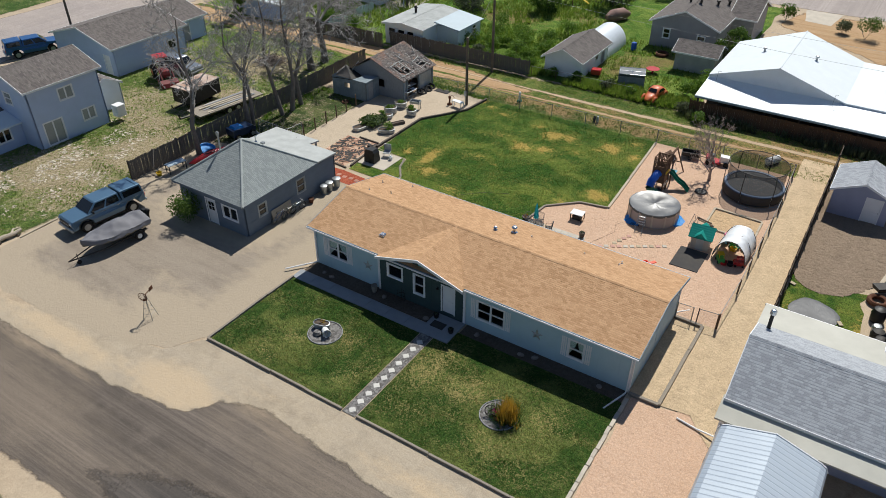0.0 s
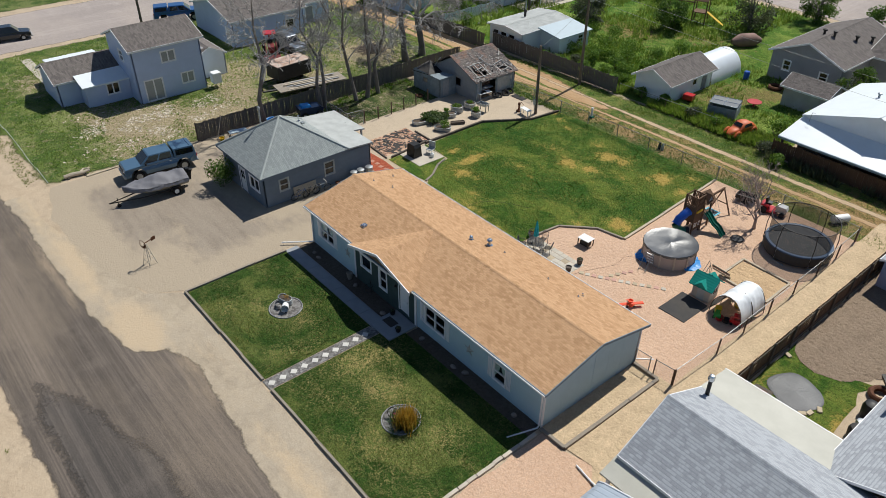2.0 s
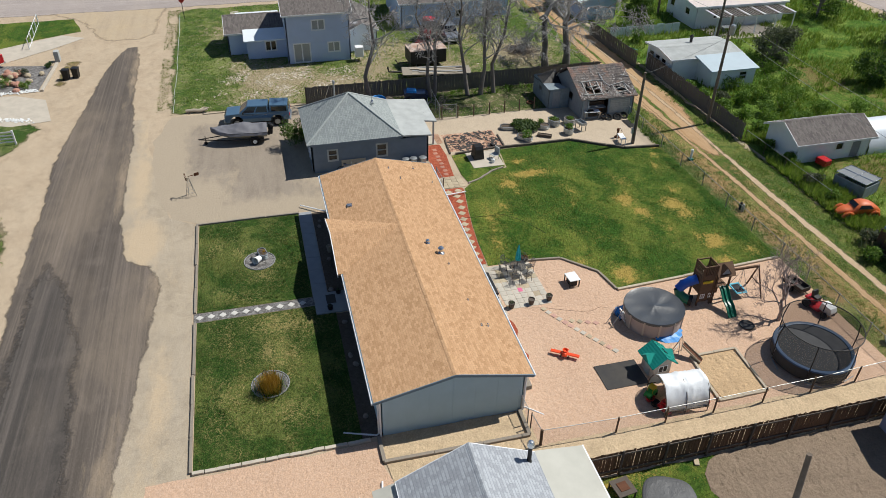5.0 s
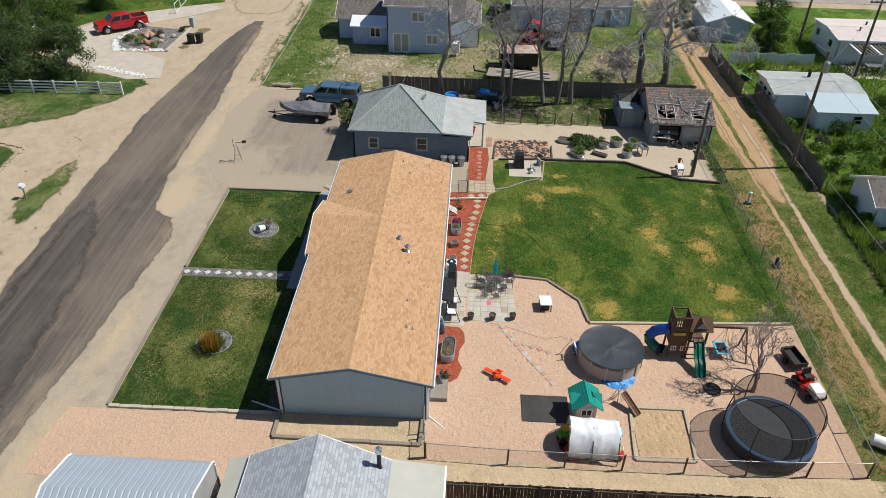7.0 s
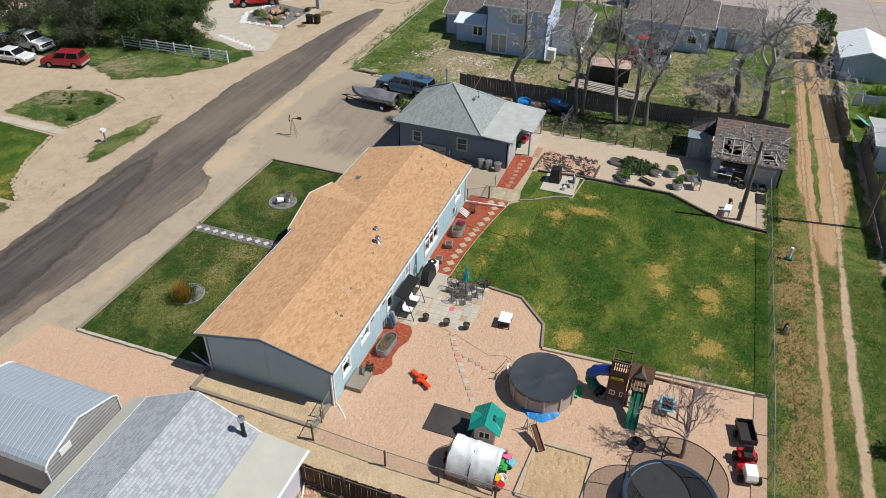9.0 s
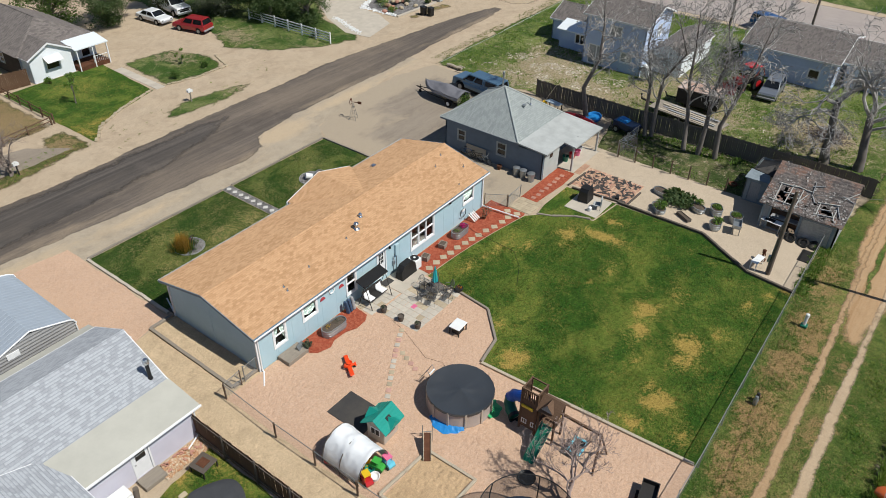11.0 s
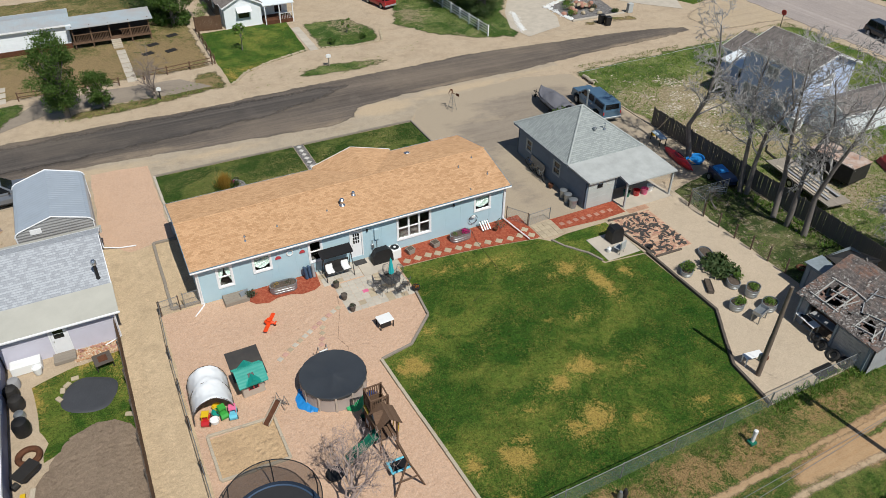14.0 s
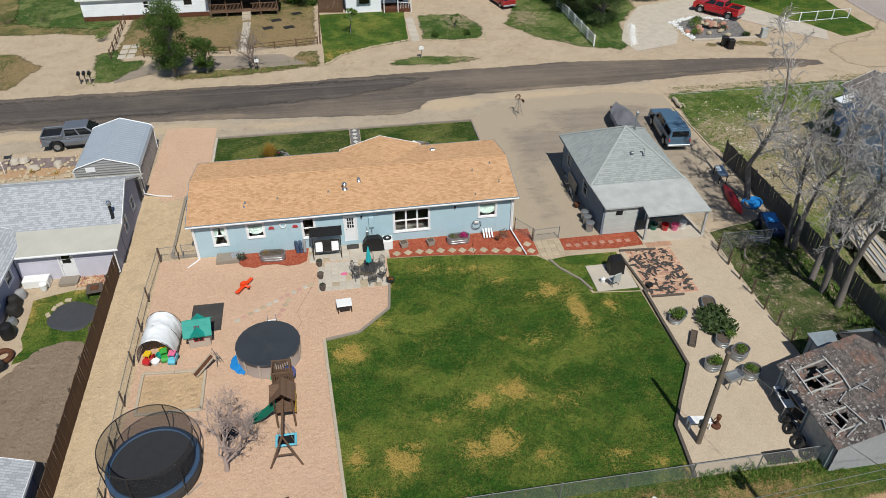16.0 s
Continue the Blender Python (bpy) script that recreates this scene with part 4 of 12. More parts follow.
zone("neighbour_lawn", [(-82.5, 16.2), (-66, 16.0), (-48.95, 16.6), (-49.0, 30), (-49.3, 61), (-83, 61)], .02, M_ROUGH, "thin neighbouring lawn with large bare earth patches", "lawn", 1.0, .4,
     bare=[(-55, 29.5, 4.0, 2.5, .9), (-57, 37.5, 4, 2, .8), (-56, 27, 4.8, 3.2, 1.2), (-53, 33, 3.0, 5, 1.0), (-51.5, 25, 2, 2.5, .7), (-60, 24.5, 4, 2, .6), (-62, 40, 3, 3, .8), (-56, 44, 5, 4, .7), (-58, 54, 5, 4, .8), (-72, 22, 3, 2, .5), (-66, 49, 4, 3, .6)])
zone("alley_verge", [(70, 58.5), (70, 67.2), (-28, 67.0), (-60, 66.4), (-82.5, 66.4), (-82.5, 60.6), (-50, 60.0), (-41, 58.5)], .016, M_VERGE, "rough dry grass along the alley", "ground", 1.0, .3,
     bare=[(-26, 60.1, 1.4, .6, 1.2), (-21.5, 60.4, 1.6, .5, 1.2), (-17, 60.2, 1.2, .4, 1.0), (-31, 60.5, 1.5, .4, 1.0), (-12, 60.3, 1.5, .5, 1.0), (-36, 60.6, 2.5, .6, .8), (-14, 61, 4, .8, .5), (-20, 60.4, 3, .6, .6), (-29, 61.3, 6, .6, .5), (-18, 61.4, 5, .5, .5), (-24, 62.9, 8, .4, .5), (0, 63, 8, 3, .9), (20, 63, 12, 4, .9), (-8, 62, 4, 1, .6)])
zone("alley_wear", [(50, 60.2), (50, 65.4), (-5, 65.2), (-17, 65.0), (-31, 65.2), (-31, 60.9), (-17, 60.4), (-5, 60.2)], .019, M_WEAR, "patchy orange dirt worn into the alley grass", "ground", .6, .2)
zone("wheel_track", [(50, 61.75), (50, 62.6), (-5, 62.62), (-17, 62.55), (-25, 62.6), (-33, 62.4), (-40, 62.2), (-60, 62.1), (-80, 62.1), (-80, 61.6), (-60, 61.6), (-40, 61.6), (-33, 61.8), (-25, 61.85), (-17, 61.8), (-5, 61.75)], .024, M_TRACK,
     "bare reddish-tan wheel track of the alley", "track", .17, .1)
zone("wheel_track", [(50, 63.4), (50, 64.25), (-5, 64.25), (-17, 64.2), (-26, 64.2), (-31, 64.2), (-40, 64.4), (-60, 64.3), (-80, 64.3), (-80, 63.8), (-60, 63.75), (-40, 63.75), (-31, 63.6), (-26, 63.4), (-17, 63.38), (-5, 63.4)], .026, M_TRACK2,
     "bare pale wheel track of the alley", "track", .17, .1)
zone("wheel_track", [(-30, 62.3), (-30, 63.9), (-34, 64.5), (-38, 65.3), (-43, 65.8), (-60, 65.6), (-84.5, 65.8), (-84.5, 61.0), (-60, 61.3), (-43, 60.9), (-37, 61.4)], .021, M_BROAD,
     "broad orange dirt of the alley", "track", .8, .3)
zone("alley_middle", [(-36, 62.55), (-36, 63.0), (-44, 63.1), (-60, 62.95), (-80, 62.9), (-80, 62.5), (-60, 62.45), (-44, 62.4)], .032, M_MEDIAN, "strip of grass between the wheel tracks", "verge", .15, .2)
zone("far_verge", [(-99.5, -40), (-99.8, 120), (-135, 120), (-135, -40)], .02, M_PATCHY, "green verge beyond the side street", "lawn", 4.0, .6)
zone("field", [(-81.5, 66.6), (-60, 66.5), (-33, 67.0), (-15.2, 67.2), (-15.2, 106.5), (-81.5, 105)], .018, M_FIELD, "overgrown green field with rusty weed patches", "field", 2.0, .5,
     bare=[(-44, 84, 5, 4, .8), (-36, 88, 5, 4, .6), (-25, 75, 3, 5, .9), (-22, 79, 3, 3, .9), (-70, 75, 6, 6, .3)])
zone("dirt_yard", [(-15.1, 98.4), (-13, 106.2), (-3.3, 106.6), (2, 100), (-1.2, 89.3), (-3.6, 91.8), (-11, 97.0)], .022, M_BROAD, "orange bare dirt behind the white-roofed building", "ground", 1.0, .4)
zone("concrete_pad", [(-12.7, 107.6), (-8.2, 107.5), (-8.8, 102), (-11.9, 102.4)], .034, M_CONC, "pale concrete drive at the far street", "drive", 1.0, .1)
zone("far_street", [(-84, 107.2), (60, 107.6), (60, 124), (-84, 122)], .026, M_STREET2, "pale distant side street", "road", 6.0)

# across the street
zone("house_lawn", [(-16.6, 5.0), (-18.5, 2.8), (-21.5, 1.2), (-26.1, -.3), (-26.7, -10.2), (-16.4, -10.2)], .02, M_LAWN, "mown lawn before the white house", "lawn", .8, .1,
     bare=[(-20, 2, 2.5, 1, .5), (-22, -6, 2, 3, .2), (-17, 3, .6, 2, .6)])
zone("house_lawn", [(-27.4, -.3), (-31, .6), (-34.8, .4), (-35.6, -3), (-34, -8.2), (-27.9, -8.8)], .02, M_PATCHY, "patchy small lawn with shrubs", "lawn", .8, .2, bare=[(-33, -6, 2, 2, .6)])
zone("island_lawn", [(-22.2, 6.4), (-25, 6.8), (-30, 7.0), (-35, 6.0), (-31.5, 4.6), (-27, 3.8), (-24, 4.5)], .02, M_PATCHY, "narrow grass island beside the street", "lawn", .6, .1, bare=[(-33, 5.8, 2, .6, .9)])
zone("corner_lawn", [(-37.5, -4), (-41, 1.5), (-45, 4.6), (-50.5, 6.4), (-51, 3), (-52, -2), (-56, -7), (-56, -30), (-41, -30), (-39.5, -8)], .02, M_PATCHY, "shaded green lawn under trees", "lawn", 1.2, .4,
     bare=[(-43, 2.8, 2, 1, .4), (-41, -6, 2, 3, .5)])
zone("dry_yard", [(-16.2, -.4), (-16.2, -30), (6.0, -30), (6.0, .2)], .018, M_DRYLAWN, "dry brown yard behind a rail fence", "lawn", 1.2, .2,
     bare=[(-12, -5, 4, 5, .75), (-4, -5, 4, 4, .7), (2, -4, 3, 4, .7), (-8, -9, 3, 2, .6)])
zone("verge", [(-16.0, .3), (-16.6, 5.4), (-9, 6.7), (-2, 7.2), (1, 6.2), (-3, 4.6), (-9, 4.2), (-13, 2.6), (-14, .4)], .019, M_DRYLAWN, "thin strip of weeds beside the street", "verge", .8, .3, bare=[(-14, 3, 2, 1, .4)])
zone("far_yard", [(8, -30), (6.6, -6), (12, -7.5), (20, -8), (45, -6), (45, -30)], .018, M_DRYLAWN, "wide rough grass yard", "lawn", 1.5, .5, bare=[(14, -14, 5, 2, .3)])
zone("far_yard", [(14, 7), (12, 1), (16, -3), (40, -3), (40, 7)], .018, M_DRYLAWN, "rough grass beside a dirt track", "lawn", 1.5, .5, bare=[(14, 2, 2, 4, .6)])
zone("corner_verge", [(-58.5, 4.9), (-59, 6.6), (-66.5, 7.2), (-66, 4.8)], .02, M_DRYLAWN, "short dry grass at the kerb", "verge", .8, .2, bare=[(-62, 6.5, 4, .5, .5)])
zone("corner_lawn", [(-67, -8), (-74, 1), (-76, 5.5), (-81, 4), (-81, -30), (-60, -30), (-60, -12)], .02, M_LAWN, "green corner lawn behind a white fence", "lawn", 1.5, .3)
zone("concrete_drive", [(-50.6, 6.3), (-55.7, 5.0), (-57.3, 2), (-57.7, -1.8), (-60.5, -3.2), (-66, -2), (-70.4, 3.2), (-73.5, 6.3), (-75, 3.5), (-69.5, -6), (-62.5, -9.5), (-56, -7.5), (-52.2, -2), (-50.0, 3)], .03, M_CONC,
     "pale concrete circular driveway", "driveway", 1.0)
zone("rock_garden_bed", [(-58, 3.9), (-58.2, -1.2), (-61, -2.4), (-66, -1.2), (-65, 4.2)], .032, M_ROCKBED, "dark mulch and pebble bed of a rock garden", "planting bed", .8)
zone("rock_garden_bed", [(4.7, 21.05), (10.5, 20.9), (10.5, 22.55), (4.2, 22.7)], .026, earth("purple_grey_rock", (.23, .175, .165), (.17, .135, .13), (.34, .28, .26), 24, .5, .9), "purple-grey crushed rock bed beside the carport", "planting bed", .6, .1)
zone("mulch_bed", [(4.15, 22.75), (10.5, 22.6), (10.5, 24.0), (5.4, 24.1)], .026, earth("orange_mulch", (.47, .30, .17), (.38, .235, .13), (.56, .42, .28), 24, .5, .9), "orange-tan mulch bed beside the carport", "mulch bed", .6, .1)
zone("grey_gravel", [(-12.3, 1.5), (-14.8, 4.5), (-11.3, 4.8), (-5.1, 4.5), (0.3, 4.4), (4.3, 6.6), (4.7, 5.4), (1.4, 1.8), (-5.0, 1.0)], .021, M_LOT, "grey crushed gravel strip behind the verge", "gravel", .7, .2)
zone("far_yard", [(15.1, -10.1), (9.2, -8.6), (6.5, -9.9), (7.9, -22.0), (14.0, -38.5), (26.4, -41.2), (19.1, -11.3)], .02, M_PATCHY, "green mown yard beside the mobile home", "lawn", 1.5, .4)
zone("verge", [(8.1, -1.2), (6.3, -2.3), (5.7, -4.2), (4.2, 0.7), (1.5, 0.3), (2.0, 3.3), (4.8, 6.7), (6.6, 6.5)], .022, M_PATCHY, "weedy patch by the yard fence", "verge", .6, .2)
# neighbour's back yard
zone("yard_grass", [(-1.75, 38.9), (.8, 39.2), (3.1, 39.9), (2.9, 42), (2.88, 43.4), (2.5, 44.4), (2.8, 45.6), (1.97, 45.3), (1.5, 44.6), (.27, 44.1), (-.75, 44.3), (-1.4, 44.9), (-1.75, 45.7)], .02, M_LAWN,
     "small green lawn behind the neighbouring house", "lawn", .5, .2, bare=[(3.0, 40.5, .5, 2, .6), (-1.5, 40, .4, 2, .6), (.5, 39.4, 2, .4, .5)])
zone("garden_soil", [(-1.75, 45.6), (-1.43, 44.85), (-.75, 44.24), (.27, 44.02), (1.51, 44.52), (1.97, 45.22), (2.6, 46.2), (3.5, 47.5), (5.0, 52), (5.2, 62), (-1.75, 62)], .05, M_SOIL, "bare grey-brown tilled garden soil", "soil", .2, .2, bumpy=.02, prints=.12)

# ---- building kit ----
def spot(face, c, u, z, d):
    """A place on an upright face: u along it, z up, d outwards."""
    return {"-y": (u, c - d, z), "+y": (u, c + d, z), "+x": (c + d, u, z), "-x": (c - d, u, z)}[face]


def fbox(s, face, c, u0, u1, z0, z1, d0, d1, bev=0.0, mi=0):
    a, b = spot(face, c, u0, z0, d0), spot(face, c, u1, z1, d1)
    return s.box(*a, *b, bev, mi)


def wall_face(s, face, c, a0, a1, z0, z1, ops, t=.12, groove=0.0, lap=0.0):
    """A wall with openings (u0, z0, u1, z1) that go through it. groove: spacing of upright seams. lap: height of lapped boards."""
    us = sorted({a0, a1, *[max(a0, min(a1, v)) for o in ops for v in (o[0], o[2])]})
    if groove:
        k = a0 + groove
        while k < a1:
            us = sorted({*us, round(k, 3)})
            k += groove
    zs = sorted({z0, z1, *[max(z0, min(z1, v)) for o in ops for v in (o[1], o[3])]})
    if lap:
        k = z0 + lap
        while k < z1:
            zs = sorted({*zs, round(k, 3)})
            k += lap
    hole = lambda u, z: any(o[0] < u < o[2] and o[1] < z < o[3] for o in ops)
    for ua, ub in zip(us, us[1:]):
        for za, zb in zip(zs, zs[1:]):
            if hole((ua + ub) / 2, (za + zb) / 2):
                continue
            gu = .007 if groove else 0
            lo = .016 if lap else 0
            if gu:
                p = [spot(face, c, ua, za, -.008), spot(face, c, ua + gu, za, 0), spot(face, c, ub - gu, za, 0), spot(face, c, ub, za, -.008)]
                q = [spot(face, c, ua, zb, -.008), spot(face, c, ua + gu, zb, 0), spot(face, c, ub - gu, zb, 0), spot(face, c, ub, zb, -.008)]
                s.add(p + q, [(0, 1, 5, 4), (1, 2, 6, 5), (2, 3, 7, 6)])
            else:
                s.add([spot(face, c, ua, za, lo), spot(face, c, ub, za, lo), spot(face, c, ub, zb, 0), spot(face, c, ua, zb, 0), spot(face, c, ua, za, 0), spot(face, c, ub, za, 0)],
                      [(0, 1, 2, 3), (4, 5, 1, 0)] if lo else [(0, 1, 2, 3)])
            s.add([spot(face, c, ua, za, -t), spot(face, c, ub, za, -t), spot(face, c, ub, zb, -t), spot(face, c, ua, zb, -t)], [(3, 2, 1, 0)])
    for o in ops:
        u0, y0, u1, y1 = o[:4]
        for (p, q) in (((u0, y0), (u1, y0)), ((u1, y0), (u1, y1)), ((u1, y1), (u0, y1)), ((u0, y1), (u0, y0))):
            s.add([spot(face, c, *p, 0), spot(face, c, *q, 0), spot(face, c, *q, -t), spot(face, c, *p, -t)], [(0, 1, 2, 3)])
    return s


def rim(face, c, outer, inner, d0, d1):
    """A flat frame of one piece between two rectangles (u0, z0, u1, z1) on an upright face."""
    v = []
    for d in (d1, d0):
        for a, b, e, h in (outer, inner):
            v += [spot(face, c, a, b, d), spot(face, c, e, b, d), spot(face, c, e, h, d), spot(face, c, a, h, d)]
    f = []
    for k in range(4):
        n = (k + 1) % 4
        f += [(k, n, 4 + n, 4 + k), (8 + n, 8 + k, 12 + k, 12 + n), (k, 8 + k, 8 + n, n), (4 + k, 4 + n, 12 + n, 12 + k)]
    return Shape().add(v, f)


def window_in(parent, face, c, u0, z0, u1, z1, cols=1, rows=2, trim=.10, frame_mat=None, glass_mat=None, curtain=None, shutters=False, sill=True):
    """A window in an opening: casing, mullions and a pane for each light; curtain and shutters where it has them."""
    frame_mat, glass_mat = frame_mat or M_TRIM, glass_mat or M_GLASS
    w = part("window", rim(face, c, (u0 - trim, z0 - trim, u1 + trim, z1 + trim), (u0, z0, u1, z1), .004, .035), frame_mat, parent, "", around=True)
    b = .035
    part("sash", rim(face, c, (u0, z0, u1, z1), (u0 + b, z0 + b, u1 - b, z1 - b), -.07, .012), frame_mat, w, "", around=True)
    if sill:
        part("window_sill", fbox(Shape(), face, c, u0 - trim, u1 + trim, z0 - trim, z0 - trim * .5, .035, .055, .006), frame_mat, w, "", around=True)
    for k in range(1, cols):
        u = u0 + (u1 - u0) * k / cols
        part("mullion", fbox(Shape(), face, c, u - .06, u + .06, z0 + b, z1 - b, -.07, .012), frame_mat, w, "", around=True)
    for k in range(1, rows):
        z = z0 + (z1 - z0) * k / rows
        for j in range(cols):
            ua, ub = u0 + (u1 - u0) * j / cols + (b if j == 0 else .06), u0 + (u1 - u0) * (j + 1) / cols - (b if j == cols - 1 else .06)
            part("meeting_rail", fbox(Shape(), face, c, ua, ub, z - b, z + b, -.066, .008), frame_mat, w, "", around=True)
    for j in range(cols):
        for k in range(rows):
            ua, ub = u0 + (u1 - u0) * j / cols, u0 + (u1 - u0) * (j + 1) / cols
            za, zb = z0 + (z1 - z0) * k / rows, z0 + (z1 - z0) * (k + 1) / rows
            p = Shape()
            fbox(p, face, c, ua + .03, ub - .03, za + .03, zb - .03, -.05, -.042)
            ob = part("pane", p, glass_mat, w, "", around=True)
            ob.visible_shadow = False
    if curtain:
        p, n = Shape(), 14
        for side in curtain:
            ua, ub = (u0, u0 + (u1 - u0) * .48) if side == "l" else (u1, u1 - (u1 - u0) * .48)
            if side == "v":
                ua, ub = u0, u1
            top, verts, faces = z1 - .04, [], []
            for i in range(n + 1):
                f = i / n
                drop = (z1 - z0) * ((.35 + .55 * (1 - f)) if side in "lr" else (.60 + .24 * math.sin(math.pi * f)))
                d = -.085 - .012 * (i % 2)
                verts += [spot(face, c, ua + (ub - ua) * f, top, d), spot(face, c, ua + (ub - ua) * f * (.8 if side in "lr" else 1), top - drop, d)]
                if i:
                    faces.append((2 * i - 2, 2 * i, 2 * i + 1, 2 * i - 1))
            p.add(verts, faces)
        part("curtain", p, M_CURTAIN, w, "gathered sheer curtain", around=True)
    if shutters:
        for side in (0, 1):
            p = Shape()
            a = u0 - trim - .36 if side == 0 else u1 + trim + .04
            for k in range(3):
                fbox(p, face, c, a + k * .11, a + k * .11 + .085, z0 - trim, z1 + trim, .004, .03, .005)
            for z in (z0 + .12, z1 - .22):
                fbox(p, face, c, a + .01, a + .30, z, z + .09, .03, .048, .005)
            part("shutter", p, frame_mat, w, "white board-and-batten shutter", around=True)
    return w


def door_in(parent, face, c, u0, z0, u1, z1, door_mat, lights=None, trim=.09, frame_mat=None, name="door"):
    """A door leaf in an opening with its casing, handle and, where it has one, a glazed light."""
    s = Shape()
    fbox(s, face, c, u0 - trim, u0, z0, z1 + trim, .004, .035, .006)
    fbox(s, face, c, u1, u1 + trim, z0, z1 + trim, .004, .035, .006)
    fbox(s, face, c, u0, u1, z1, z1 + trim, .004, .035, .006)
    d = part(name, s, frame_mat or M_TRIM, parent, "", around=True)
    leaf = Shape()
    fbox(leaf, face, c, u0, u1, z0, z1, -.08, -.035, .004)
    w, h = u1 - u0, z1 - z0
    if not lights:
        for k in (0, 1):
            fbox(leaf, face, c, u0 + .12, u1 - .12, z0 + h * (.08 + .48 * k), z0 + h * (.48 + .45 * k), -.035, -.022, .01)
    part("leaf", leaf, door_mat, d, "", around=True)
    if lights:
        p, (la, lb, cols, rows) = Shape(), lights
        fbox(p, face, c, u0 + .14, u1 - .14, z0 + h * la, z0 + h * lb, -.035, -.028)
        part("pane", p, M_TINT, d, "", around=True)
        b = Shape()
        for k in range(cols + 1):
            u = u0 + .14 + (w - .28) * k / cols
            fbox(b, face, c, u - .018, u + .018, z0 + h * la, z0 + h * lb, -.035, -.02)
        for k in range(rows + 1):
            z = z0 + h * (la + (lb - la) * k / rows)
            fbox(b, face, c, u0 + .13, u1 - .13, z - .018, z + .018, -.034, -.019)
        part("glazing_bars", b, door_mat, d, "", around=True)
    k = Shape()
    a, e = spot(face, c, u1 - .08, z0 + h * .48, -.04), spot(face, c, u1 - .08, z0 + h * .48, .03)
    k.rod(a, e, .025)
    part("handle", k, M_CHROME, d, "", around=True)
    return d


def gable_roof(parent, x0, x1, y0, y1, ez, rz, axis, roof_mat, over=.3, t=.14, rows=None, trim=None, lift=.007, ribs=0.0, mid=None):
    """Two slopes over the outline, ridge along axis; shingle courses, or ribs for metal. Returns the roof part."""
    X0, X1, Y0, Y1 = x0 - over, x1 + over, y0 - over, y1 + over
    s = Shape()
    if axis == "x":
        m = mid if mid is not None else (y0 + y1) / 2
        sl = [((X0, Y0, ez), (X1, Y0, ez), (X0, m, rz), (X1, m, rz)), ((X1, Y1, ez), (X0, Y1, ez), (X1, m, rz), (X0, m, rz))]
    else:
        m = mid if mid is not None else (x0 + x1) / 2
        sl = [((X0, Y1, ez), (X0, Y0, ez), (m, Y1, rz), (m, Y0, rz)), ((X1, Y0, ez), (X1, Y1, ez), (m, Y0, rz), (m, Y1, rz))]
    for a, b, d, e in sl:
        low = [Vector(p) for p in (a, b, e, d)]
        s.slab(*[p - Vector((0, 0, .012)) for p in low], t)
        L = (Vector(a) - Vector(d)).length
        if ribs:
            s.slab(*low, .01)
            w = (Vector(b) - Vector(a)).length
            n = int(w / ribs)
            up = (Vector(b) - Vector(a)).cross(Vector(d) - Vector(a)).normalized() * .014
            vs, g2 = [], (Vector(b) - Vector(a)).normalized() * .035
            for i in range(n + 1):
                p, q = Vector(a).lerp(Vector(b), i / n), Vector(d).lerp(Vector(e), i / n)
                for o in (-g2, up - g2 * .4, up + g2 * .4, g2):
                    vs += [p + o + up * .1, q + o + up * .1]
            s.add(vs, [(2 * i, 2 * i + 2, 2 * i + 3, 2 * i + 1) for i in range(len(vs) // 2 - 1)])
        else:
            s.courses(a, b, d, e, rows or max(4, int(L / .14)), lift)
        # fascia along the eave and rakes
        for p, q in ((a, b), (a, d), (b, e)):
            p, q = Vector(p), Vector(q)
            dn = Vector((0, 0, 1))
            o = (q - p).cross(dn).normalized() * .02
            f = Shape().add([p - o - dn * (t + .02), q - o - dn * (t + .02), q - o + dn * .012, p - o + dn * .012, p + o - dn * (t + .02), q + o - dn * (t + .02), q + o + dn * .012, p + o + dn * .012],
                          [(0, 1, 2, 3), (7, 6, 5, 4), (3, 2, 6, 7), (0, 4, 5, 1), (0, 3, 7, 4), (1, 5, 6, 2)])
            part("fascia", f, trim or M_TRIM, parent, "", around=True)
    # ridge caps
    if not ribs:
        n = int((X1 - X0 if axis == "x" else Y1 - Y0) / .28)
        vs = []
        for i in range(n):
            a = i / n
            if axis == "x":
                xa, xb = X0 + (X1 - X0) * a, X0 + (X1 - X0) * (a + .97 / n)
                k = (rz - ez) / (m - Y0)
                vs += [(xa, m - .14, rz - .14 * k + .026), (xa, m, rz + .034), (xa, m + .14, rz - .14 * k + .026), (xb, m - .14, rz - .14 * k + .012), (xb, m, rz + .016), (xb, m + .14, rz - .14 * k + .012)]
            else:
                ya, yb = Y0 + (Y1 - Y0) * a, Y0 + (Y1 - Y0) * (a + .97 / n)
                k = (rz - ez) / (m - X0)
                vs += [(m - .14, ya, rz - .14 * k + .026), (m, ya, rz + .034), (m + .14, ya, rz - .14 * k + .026), (m - .14, yb, rz - .14 * k + .012), (m, yb, rz + .016), (m + .14, yb, rz - .14 * k + .012)]
        s.add(vs, [g for i in range(2 * n - 1) for g in ((3 * i, 3 * i + 1, 3 * i + 4, 3 * i + 3), (3 * i + 1, 3 * i + 2, 3 * i + 5, 3 * i + 4))])
    r = part("roof", s, roof_mat, parent, "", around=True)
    return r


